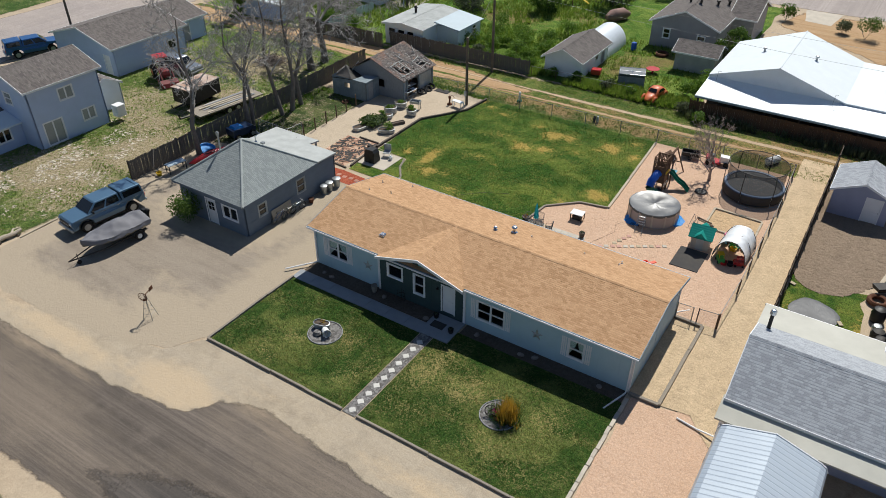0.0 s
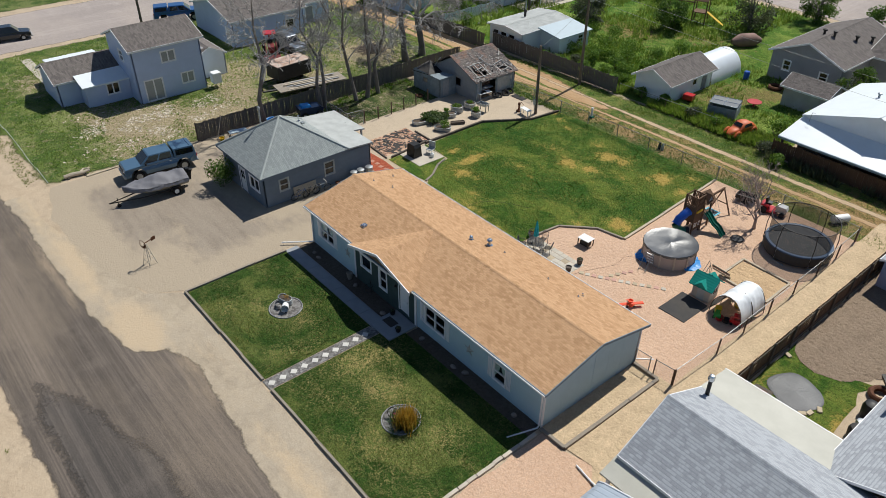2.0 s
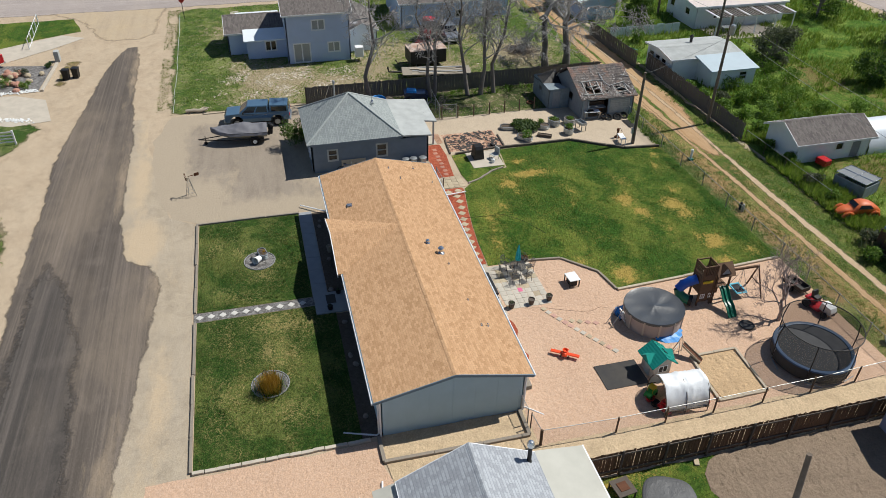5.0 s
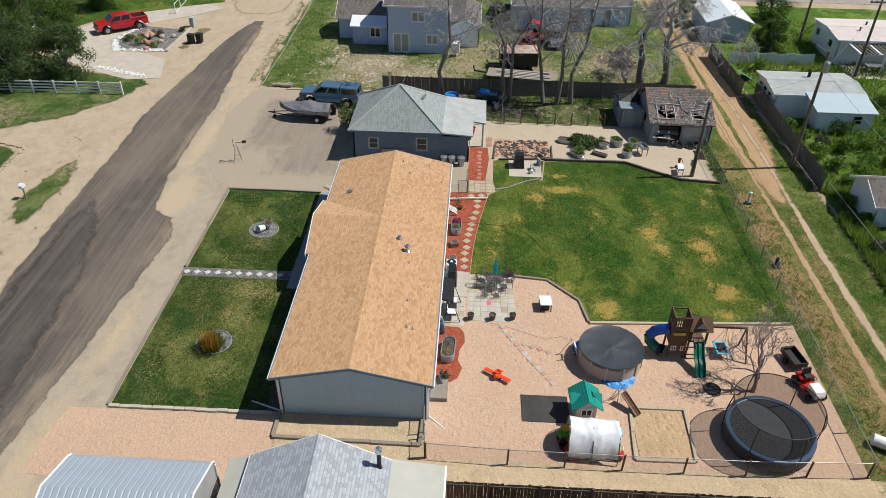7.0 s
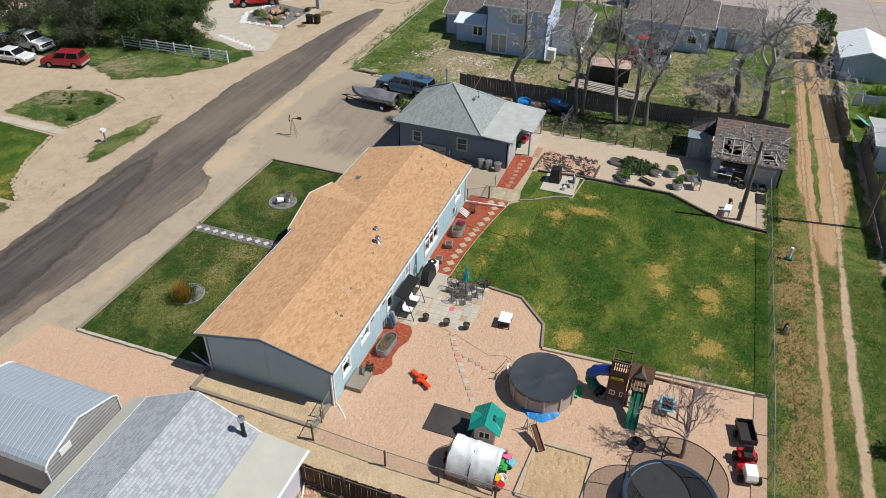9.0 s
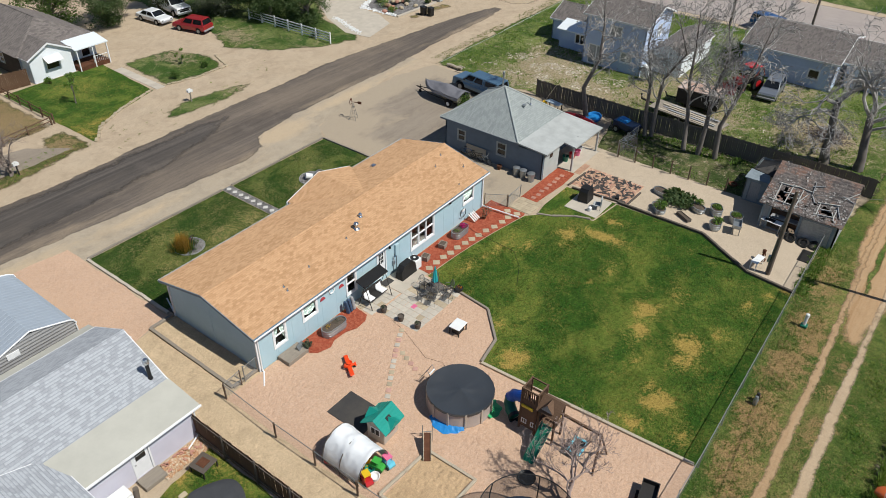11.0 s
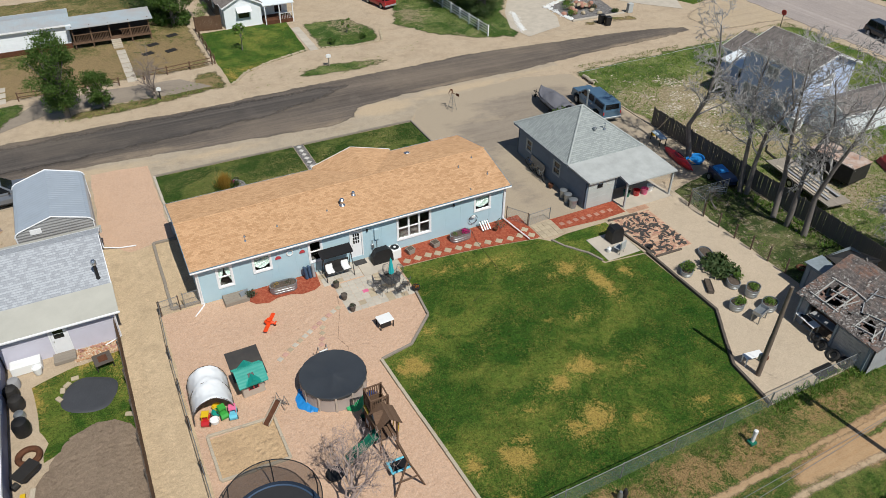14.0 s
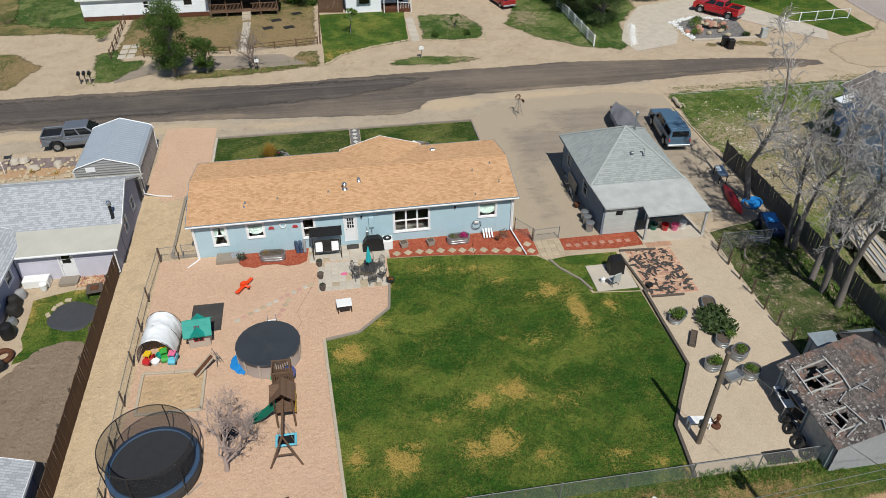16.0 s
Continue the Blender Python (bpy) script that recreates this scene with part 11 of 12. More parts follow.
# ---- poles and wires ----
def utility_pole(x, y, h, label, arm=False, can=False, lean=0.0):
    t = thing("utility_pole", pose(x, y, 0, 0, lean, 0), label, "utility pole")
    part("pole", Shape().tube([(0, 0, -.1), (0, 0, h * .5), (0, 0, h)], [.155, .135, .105], 12), M_POLE, t, smooth=True)
    if arm:
        part("crossarm", Shape().box(-.06, -1.1, h - .6, .06, 1.1, h - .46, .01), M_POLE, t)
        for b in (-1.0, -.5, .5, 1.0):
            part("insulator", Shape().lathe([(.05, h - .46), (.06, h - .36), (.03, h - .28), (0, h - .28)], 8, 0, b), M_BLUE, t)
    if can:
        part("transformer", Shape().lathe([(.2, h - 1.6), (.22, h - 1.5), (.22, h - .8), (.15, h - .72), (0, h - .72)], 14, .35, 0), M_GALV, t, smooth=True)
    return t


p1 = utility_pole(-34.36, 57.0, 6.65, "dark wooden utility pole on the patio")
part("meter_box", Shape().box(-.12, -.32, 1.0, .12, -.15, 1.5, .02), M_GALV, p1, "small grey meter box")
part("conduit", Shape().rod((.0, -.18, 0), (0, -.15, 3.0), .025), M_GALV, p1)
utility_pole(-36.55, 65.8, 10.2, "tall wooden utility pole beside the alley", False, True)
utility_pole(-57.4, 79.5, 8.5, "wooden utility pole behind a house", True)
utility_pole(-67.5, 77.0, 8.5, "wooden utility pole in a field")
utility_pole(-82.2, 37.5, 8.5, "wooden utility pole by the side street")
utility_pole(-81.5, 46.8, 8.0, "dark wooden utility pole by the side street")
utility_pole(4.9, 44.0, 7.5, "dark wooden pole beside the neighbour's yard", lean=-6)
for (a, b), sag in ((((-36.5, 65.9, 9.95), (40, 69, 9.6)), 1.2), (((-36.5, 65.7, 8.9), (40, 66.5, 8.6)), 1.3), (((-36.6, 65.9, 9.95), (-100, 66, 9.6)), 1.0), (((-36.6, 66, 8.8), (-57.4, 79.5, 8.0)), .4), (((-36.6, 65.7, 8.2), (-34.36, 57, 6.5)), .15)):
    pts = [Vector(a).lerp(Vector(b), k / 16) - Vector((0, 0, sag * 4 * (k / 16) * (1 - k / 16))) for k in range(17)]
    single("overhead_wire", Shape().tube(pts, .012, 4), M_CHAIN, "thin overhead power wire along the alley", "wire", "alley wires")

# ---- small street furniture ----
ss = thing("stop_sign", pose(-78.5, 17.3, 0, 0, 0, 100), "red octagonal stop sign on a post", "sign")
part("post", Shape().box(-.03, -.03, 0, .03, .03, 2.6), M_IRON, ss)
part("plate", Shape().add([(.34 * math.cos(math.pi * (k + .5) / 4), -.04 - d, 2.3 + .34 * math.sin(math.pi * (k + .5) / 4)) for d in (0, .015) for k in range(8)], [tuple(range(8)), tuple(range(8, 16))[::-1]] + [(k, (k + 1) % 8, 8 + (k + 1) % 8, 8 + k) for k in range(8)]), M_RED, ss)
mb = thing("mailbox", pose(-26.9, 4.65, 0, 0, 0, 0), "white mailbox on a leaning post", "mailbox")
part("post", Shape().box(-.05, -.05, 0, .05, .05, 1.0), M_TIMBER, mb)
part("box", Shape().side([(-.25, 1.0), (.25, 1.0), (.25, 1.2), (.12, 1.3), (-.12, 1.3), (-.25, 1.2)], -.14, .14), M_WHITE_PLASTIC, mb)
mb = thing("mailbox", pose(-9.7, 5.3, 0, 0, 0, 0), "pale mailbox beside a bare shrub", "mailbox")
part("post", Shape().box(-.05, -.05, 0, .05, .05, .9), M_IRON, mb)
part("box", Shape().side([(-.22, .9), (.22, .9), (.22, 1.1), (0, 1.2), (-.22, 1.1)], -.13, .13), M_WHITE_PLASTIC, mb)
for k in range(3):
    mb = thing("mailbox", pose(6.5 + k * .5, 6.2, 0, 0, 0, 10), "black mailbox in a row by the track", "mailbox", "row of mailboxes")
    part("post", Shape().box(-.05, -.05, 0, .05, .05, 1.0), M_TIMBER_DARK, mb)
    part("box", Shape().side([(-.15, 1.0), (.15, 1.0), (.15, 1.2), (0, 1.3), (-.15, 1.2)], -.25, .25), M_BLACK, mb)
for x, y in ((-60.8, 6.2), (-61.1, 7.1)):
    tc = thing("wheelie_bin", pose(x, y, .01, 0, 0, 80), "black wheeled trash bin at the kerb", "trash bin", "kerb bins")
    part("bin", Shape().side([(-.25, .05), (.25, .05), (.32, 1.0), (-.32, 1.0)], -.3, .3), M_BLACK, tc)
    part("lid", Shape().box(-.35, -.33, 1.0, .38, .33, 1.08, .03), M_BLACK, tc)
    for b in (-.28, .28):
        part("wheel", Shape().rod((-.25, b - .03, .12), (-.25, b + .03, .12), .12, n=10), M_RUBBER, tc)
single("utility_box", Shape().box(-.35, -.25, 0, .35, .25, 1.15, .03), M_FLATROOF, "grey utility cabinet at the kerb", "cabinet", m=pose(-66.4, 4.5, .02))
gb = thing("utility_pedestal", pose(-30.35, 60.45, .02), "green and white utility pedestal in the verge", "pedestal")
part("post", Shape().lathe([(.1, 0), (.1, .8), (.12, .82), (.12, 1.0), (.05, 1.05), (0, 1.05)], 12), M_WHITE_PLASTIC, gb, smooth=True)
part("base", Shape().box(-.2, -.2, 0, .2, .2, .18, .03), M_GREEN_PLASTIC, gb)
for k in range(2):
    s = Shape().lathe([(.12, 0), (.14, .35), (.1, .5), (.08, .62), (0, .62)], 10)
    single("gas_meter", s, M_GALV if k else M_IRON, "small grey meter in the alley verge", "meter", "alley meters", smooth=True, m=pose(-22.3 + k * .3, 60.1, .02))
fl = thing("flag", pose(9.6, 23.3, 0, 0, 0, 0), "red and white striped flag on a pole", "flag")
part("pole", Shape().rod((0, 0, 0), (0, 0, 5.2), .03), M_WHITE_PLASTIC, fl)
for k in range(7):
    part("stripe", Shape().add([(.03 + .55 * u, .08 * math.sin(u * 5), 4.9 - .12 * k - .35 * u - d) for u in (0, .25, .5, .75, 1.0) for d in (0, .12)], [(2 * i, 2 * i + 2, 2 * i + 3, 2 * i + 1) for i in range(4)]), M_FLAG_RED if k % 2 == 0 else M_WHITE_PLASTIC, fl)
# neighbour's yard
v, f, n = [(0, 0, .05)], [], 40
for i in (.25, .5, .75, .95, 1.0):
    for k in range(n):
        a = 2 * math.pi * k / n
        e = (abs(math.cos(a)) ** 2.8 + abs(math.sin(a)) ** 2.8) ** (-1 / 2.8) * i * (1 + .04 * noise.noise(Vector((math.cos(a) * 2, math.sin(a) * 2, 3))))
        v.append((1.42 * e * math.cos(a), 1.3 * e * math.sin(a), .02 if i == 1 else .05 + .025 * noise.noise(Vector((a * 3, i * 6, 1)))))
f += [(0, 1 + k, 1 + (k + 1) % n) for k in range(n)]
for i in range(4):
    f += [(1 + i * n + k, 1 + (i + 1) * n + k, 1 + (i + 1) * n + (k + 1) % n, 1 + i * n + (k + 1) % n) for k in range(n)]
single("plastic_sheet", Shape().add(v, f), M_PLASTIC_SHEET, "black plastic sheet spread on the grass", "plastic sheet", smooth=True, m=pose(.25, 41.8, .02, 0, 0, -25))
t = leg_table("fire_table", -.75, 39.75, 8, 1.0, 1.0, .5, M_TIMBER_DARK, M_IRON, "square dark fire table on the grass", "fire table")
part("burner", Shape().box(-.25, -.25, .5, .25, .25, .53), M_RUST, t)
single("deck_box", Shape().box(-.8, -.35, 0, .8, .35, .6, .03), M_WHITE_PLASTIC, "white deck box against the siding", "storage box", m=pose(3.2, 38.25, .02))
single("door_step", Shape().box(-.6, -.4, 0, .6, .4, .25, .02), M_TIMBER, "weathered timber door step", "step", m=pose(1.2, 38.3, .02))
pot(2.65, 38.9, .25, .5, M_WHITE_PLASTIC, "white pot on a small stand")
rng = random.Random(17)
for k in range(26):
    x, y = rng.uniform(-1.6, .4), rng.uniform(37.95, 38.6)
    single("loose_brick", Shape().box(-.11, -.055, 0, .11, .055, .065, .008), M_PAVER_PINK if k % 3 else M_PAVER, "loose reddish brick by the wall", "brick", "bricks by the wall", m=pose(x, y, .02 + .05 * (k % 3), 0, 0, rng.uniform(0, 180)))
s, rng = Shape(), random.Random(71)
for _ in range(420):
    x, y, r = rng.uniform(-1.75, .75), rng.uniform(37.95, 38.85), rng.uniform(.03, .075)
    s.xf = pose(x, y, .03 + rng.random() * .03, rng.uniform(0, 50), rng.uniform(0, 50), rng.uniform(0, 180))
    s.box(-r * 1.3, -r, -r * .6, r * 1.3, r, r * .6, r * .3)
single("river_stones", s, M_STONES, "orange and cream landscaping stones against the siding", "stones", kind="stuff")
for k, (x, y) in enumerate(((.87, 40.2), (1.3, 40.55), (1.55, 40.9), (1.78, 41.5), (-1.5, 44.2))):
    single("paver_block", Shape().box(-.2, -.13, 0, .2, .13, .1, .015), M_PAVER, "pale block beside the plastic sheet", "block", "blocks on the grass", m=pose(x, y, .02, 0, 0, 40 * k))
for k, (x, y, r, h, mm) in enumerate(((3.9, 39.4, .35, .6, M_GREY_WALL), (4.0, 40.3, .4, .9, M_IRON), (3.8, 41.1, .42, .8, M_IRON), (3.7, 42.0, .3, .5, M_GALV), (3.6, 43.1, .45, 1.0, M_BLACK))):
    single("covered_bin", Shape().lathe([(r * .9, 0), (r, h * .6), (r * .8, h * .9), (r * .3, h), (0, h)], 12), mm, "dark covered bin against the neighbouring wall", "bin", "clutter by the neighbouring wall", smooth=True, m=pose(x, y, .02))
single("tractor_tyre", Shape().tube(ring_pts(3.4, 45.0, .2, .5, 20), .16, 8, closed=True), M_RUST, "rusty tyre ring on the ground", "tyre", smooth=True)
single("wheelbarrow_tray", Shape().side([(-.5, .35), (.4, .3), (.65, .6), (-.6, .65)], -.35, .35).rod((.6, 0, .2), (.9, 0, .2), .18, n=12), M_IRON, "dark wheelbarrow in the yard", "wheelbarrow", m=pose(3.5, 46.2, .02, 0, 0, 40))
for k in range(3):
    single("stacked_board", Shape().box(-1.6, -.12, 0, 1.6, .12, .06), M_YELLOW if k == 1 else M_TIMBER_PALE, "board lying by the garden soil", "board", "boards by the soil", m=pose(3.6 + .3 * k, 48.6 + .2 * k, .03 + .06 * k, 0, 0, 80 + 6 * k))
# kennel and yard across the alley
kn = thing("dog_kennel", pose(-22.9, 70.9, .02, 0, 0, 18), "grey board kennel with a pale-framed mesh roof", "kennel")
for a in (-1.3, 1.3):
    for b in (-1.0, 1.0):
        part("post", Shape().rod((a, b, 0), (a, b, 1.3), .03), M_GALV, kn)
part("roof_frame", Shape().tube([(-1.3, -1.0, 1.3), (1.3, -1.0, 1.3), (1.3, 1.0, 1.3), (-1.3, 1.0, 1.3)], .035, 6, closed=True).rod((0, -1, 1.3), (0, 1, 1.3), .03).rod((-1.3, 0, 1.3), (1.3, 0, 1.3), .03), M_CHROME, kn)
part("roof_mesh", Shape().box(-1.28, -.98, 1.27, 1.28, .98, 1.28), M_KENNEL, kn)
for y, f in ((-1.0, "-y"), (1.0, "+y")):
    part("side_panel", Shape().box(-1.3, y - .02, 0, 1.3, y + .02, 1.0), M_OLDBLUE, kn)
for x in (-1.3, 1.3):
    part("side_panel", Shape().box(x - .02, -1, 0, x + .02, 1, 1.0), M_OLDBLUE, kn)
single("blue_barrel", Shape().lathe([(.28, 0), (.3, .1), (.3, .8), (.26, .88), (0, .88)], 14), M_BLUE_PLASTIC, "blue plastic barrel by the shelter", "barrel", smooth=True, m=pose(-26.3, 80.5, .02))
single("red_cart", Shape().box(-.5, -.4, .2, .5, .4, .75, .04), M_RED, "red metal cart by the shed", "cart", m=pose(-26.8, 70.9, .02, 0, 0, 10))
single("tyre_ring", Shape().tube(ring_pts(-23.0, 80.6, .2, .6, 18), .18, 7, closed=True), M_RUST, "old tyre ring in the far yard", "tyre", smooth=True)
single("toy_table", Shape().lathe([(.1, 0), (.1, .45), (.7, .48), (.7, .52), (0, .52)], 16), M_FLAG_RED, "round red table in the far yard", "table", m=pose(-22.0, 74.8, .02))
single("tarp_boat", Shape().tube([(-1.8, 0, .5), (-.8, 0, .6), (.8, 0, .6), (1.8, 0, .5)], [.3, .8, .8, .3], 10), mat("faded_tarp", (.28, .17, .14), .8, 0, .25, 3, .4), "tarp-covered boat in the weeds", "boat", smooth=True, m=pose(-32.0, 89.8, .1, 0, 0, 60))
pst = thing("climbing_frame", pose(-40.5, 93, 0, 0, 0, 20), "wooden climbing frame with a yellow slide", "playset")
for a in (-.8, .8):
    for b in (-.8, .8):
        part("post", Shape().box(a - .06, b - .06, 0, a + .06, b + .06, 3.0), M_DECKWOOD, pst)
part("deck", Shape().box(-.8, -.8, 1.4, .8, .8, 1.5), M_DECKWOOD, pst)
part("roof", Shape().slab((-.9, -.9, 2.9), (.9, -.9, 2.9), (.9, 0, 3.6), (-.9, 0, 3.6), .05), M_DECKWOOD, pst)
part("slide", Shape().slab((.8, -.3, 1.5), (.8, .3, 1.5), (3.0, .3, .15), (3.0, -.3, .15), .06), M_YELLOW, pst)
part("swing_beam", Shape().rod((-.8, 0, 2.4), (-4.0, 0, 2.4), .08).rod((-4, 0, 2.4), (-4.2, 1.2, 0), .07).rod((-4, 0, 2.4), (-4.2, -1.2, 0), .07), M_DECKWOOD, pst)
for k, (x, y) in enumerate(((-12.8, -6.5), (-11.3, -9.0), (-10.4, -6.6), (-13.7, -11.0))):
    single("metal_sheet", Shape(pose(x, y, .02, 0, 0, 20)).box(-.6, -.4, 0, .6, .4, .05, .01), M_IRON, "dark flat metal sheet in the dry yard", "metal sheet", "sheets in the dry yard")
# rock garden
rng = random.Random(61)
for k in range(34):
    s = Shape().lathe([(.25, 0), (.36, .12), (.3, .3), (.1, .4), (0, .4)], 8, sx=rng.uniform(.6, 1.3), sy=rng.uniform(.6, 1.2))
    x, y = -61.5 + rng.gauss(0, 1.5), .8 + rng.gauss(0, 1.0)
    single("garden_rock", s, M_PAVER_PINK if k % 3 else M_PAVER, "reddish rock in the corner rock garden", "rock", "rock garden stones", m=pose(x, y, max(0, .5 - .35 * math.hypot((x + 61.5) / 1.2, y - .8)), rng.uniform(-20, 20), 0, rng.uniform(0, 180)))
s = Shape()
for k in range(700):
    a = rng.choice(((-58.3, 3.6, -57.9, -1.4), (-57.9, -1.4, -61, -2.8), (-61, -2.8, -66, -1.4), (-50.9, 4.6, -53, -1.6)))
    u = rng.random()
    x, y = a[0] + (a[2] - a[0]) * u + rng.gauss(0, .2), a[1] + (a[3] - a[1]) * u + rng.gauss(0, .2)
    s.xf = pose(x, y, .03, 0, 0, rng.uniform(0, 180))
    s.lathe([(.06, 0), (.09, .04), (.05, .08), (0, .08)], 5, sx=rng.uniform(.8, 1.4))
single("white_cobbles", s, M_WHITE_PLASTIC, "white cobbles along the concrete drive", "cobbles", kind="stuff")
s = Shape()
for k in range(120):
    x, y = rng.uniform(4.2, 11), rng.uniform(20.8, 28)
    s.xf = pose(x, y, .0, 0, 0, rng.uniform(0, 180))
    s.lathe([(.1, 0), (.16, .06), (.08, .16), (0, .16)], 6, sx=rng.uniform(.7, 1.5))
single("garden_cobbles", s, M_PAVER, "rounded tan stones in the front garden", "cobbles", kind="stuff")
for x, y in ((9.3, 21.6), (8.6, 21.5), (7.5, 22.9), (5.7, 22.5)):
    single("boulder", Shape().lathe([(.3, 0), (.4, .15), (.3, .4), (0, .5)], 9, sx=1.3), M_CONC, "grey boulder in the front garden", "rock", "front garden boulders", smooth=True, m=pose(x, y, 0, 0, 0, 50 * x))
for x, y in ((7.5, 23.4), (5.6, 23.8)):
    bush(x, y, 0, .35, 90, .08, leafy("yellow_flowers", (.6, .4, .02), (.7, .5, .05), (.2, .22, .05)), "yellow flowers in the front garden", "flowers", "flowers", .25, int(x * 3))

for x, y, r, lf, lb in ((-4.6, 99, 1.7, M_LEAF, "dark green bush on the bare dirt"), (-7.2, 99.8, 1.0, M_LEAF_GREY, "grey-green bush on the bare dirt"), (-14.1, 101.6, 1.3, M_LEAF, "dark green bush beside the concrete drive"),
                        (-16.2, 84.6, 1.5, M_LEAF_GREY, "grey-green shrub beside the grey house"), (-16.6, 82.0, 1.2, M_LEAF_GREY, "grey-green shrub beside the grey house")):
    bush(x, y, 0, r, 900, .22, lf, lb, seed=int(-x * 9))

# ---- trees and weeds ----
def branch(s, p, d, L, r, depth, rng, spread, sides, thin, droop=0.0):
    """A limb that wanders, tapers and throws off side branches all along."""
    n = max(2, min(7, depth + 2))
    pts, rs, q, dd, ds = [Vector(p)], [r], Vector(p), Vector(d).normalized(), []
    for i in range(n):
        bend = .33
        dd = (dd + Vector((rng.gauss(0, bend), rng.gauss(0, bend), rng.gauss(.06 if depth > 2 else 0, bend * .8) - droop * (1.6 if depth < 3 else .4)))).normalized()
        q = q + dd * L / n
        pts.append(q.copy())
        ds.append(dd.copy())
        rs.append(max(thin * .6, r * (1 - (.72 if depth else .6) * (i + 1) / n)))
    s.tube(pts, rs, max(3, min(sides, depth + 2)), depth > 2)
    if depth <= 0:
        return
    for j in range(rng.choice((5, 6, 7) if droop > .05 and depth > 1 else (4, 5, 6) if depth > 1 else (2, 3, 4))):
        i = min(n, max(1, round(rng.uniform(.3, 1.0) * n)))
        side = ds[i - 1].orthogonal().normalized()
        side.rotate(mathutils.Quaternion(ds[i - 1], rng.uniform(0, 6.283)))
        nd = (ds[i - 1] + side * spread * rng.uniform(.9, 2.2) + Vector((0, 0, .15 if depth > 2 else 0))).normalized()
        branch(s, pts[i], nd, L * rng.uniform(.3, .58), max(thin, rs[i] * rng.uniform(.5, .8)), depth - 1, rng, spread, sides - 1, thin, droop)


def bare_tree(x, y, h, r, seed, label, depth=4, spread=.55, material=None, fork=.3, lean=(0, 0), stems=1, droop=0.0, thin=.017, limbs=()):
    """A leafless tree: trunk, main limbs and twigs. limbs: main limbs as (height share, direction, length share, thickness share)."""
    rng = random.Random(seed)
    t = thing("bare_tree", pose(x, y, 0), label, "tree")
    s, tk = Shape(), Shape()
    for k in range(stems):
        a = rng.uniform(0, 6.28)
        tilt = Vector((lean[0] + .25 * math.cos(a) * (stems > 1), lean[1] + .25 * math.sin(a) * (stems > 1), 1)).normalized()
        top = tilt * h * fork
        at = [Vector((0, 0, -.05))] + [top * f + Vector((rng.gauss(0, .1 + .02 * h * (fork > .6)), rng.gauss(0, .1 + .02 * h * (fork > .6)), 0)) for f in (.25, .5, .75)] + [top]
        tk.tube(at, [r * 1.45, r * 1.08, r, r * .92, r * .84] if fork < .6 else [r * 1.45, r * 1.05, r * .85, r * .5, r * .2], 12)
        grow = limbs or [(rng.uniform(.75, 1.0) if j else 1.0, None, rng.uniform(.34, .48) * (1.0 if j else 1.25), .62 if j else .8) for j in range(3)]
        for j, (f, way, share, thick) in enumerate(grow):
            b = a + 6.283 * j / len(grow) + rng.uniform(-.4, .4)
            d = Vector(way) if way else (tilt + Vector((math.cos(b), math.sin(b), 0)) * (spread * rng.uniform(.6, 1.3) if j else .12)).normalized()
            k0 = min(3.999, f * 4)
            branch(s, at[int(k0)].lerp(at[int(k0) + 1], k0 % 1) if limbs else top * min(f, 1.0), d, h * share, r * thick, depth, rng, spread, 7, thin, droop)
    part("trunk", tk, material or M_BARK, t, smooth=True)
    part("crown", s, material or M_BARK_PALE, t, "bare forked limbs and twigs", kind="stuff", smooth=True)
    return t


for x, y, h, r, sd, ln in ((-48.2, 35.7, 13.5, .18, 1, (.02, .02)), (-48.1, 41.7, 12.5, .15, 2, (-.02, -.1)), (-48.3, 42.2, 12.5, .15, 8, (-.02, .03)), (-47.75, 45.5, 14.0, .155, 3, (.0, -.1)), (-47.75, 46.8, 13.5, .165, 4, (.03, .0)), (-47.9, 48.25, 14.0, .165, 5, (-.02, .14))):
    lr = random.Random(sd * 7)
    grow = []
    for k in range(17):
        f, a = .33 + .66 * k / 16, lr.uniform(0, 6.283)
        grow.append((f, (math.cos(a), math.sin(a), lr.uniform(.5, 1.9)), lr.uniform(.14, .34) * (1.15 - .45 * f), .6 - .4 * f))
    bare_tree(x, y, h, r, sd, "tall leafless grey tree by the board fence", 3, .55, lean=ln, fork=.86, droop=-.01, thin=.021, limbs=grow)
bare_tree(-53.3, 55.9, 14, .31, 6, "large leafless tree with drooping grey twigs", 4, .6, lean=(.02, -.1), fork=.4, droop=.11, thin=.019,
          limbs=((1.0, (.1, .25, 1), .5, .75), (.95, (.3, -.9, .7), .45, .5), (.8, (.3, -1, .1), .32, .4), (1.0, (-.5, .5, .8), .42, .55), (.55, (.3, -1, .15), .24, .3)))
bare_tree(-53.7, 58.5, 13, .33, 7, "large leafless tree with drooping grey twigs leaning over the alley", 4, .6, lean=(-.03, -.12), fork=.36, droop=.13, thin=.019,
          limbs=((1.0, (.1, .1, 1), .5, .7), (.9, (-.1, 1, .75), .5, .5), (.75, (.3, 1, .35), .36, .4), (1.0, (.6, -.2, .7), .42, .5), (1.0, (-.6, -.1, .7), .4, .5)))
bare_tree(-10.1, 54.95, 5.4, .10, 9, "small leafless tree with fine reddish twigs", 4, .36, M_TWIG_RED, fork=.34, lean=(-.05, 0), droop=-.1, thin=.0075,
          limbs=((.35, (-.7, .1, 1), .5, .6), (.5, (.6, .3, 1), .5, .55), (.65, (.1, -.65, 1), .48, .5), (.8, (-.3, .6, 1), .5, .5), (.9, (-.5, -.3, 1), .5, .5), (1.0, (.05, 0, 1), .58, .7), (1.0, (.4, -.2, 1), .5, .5)))
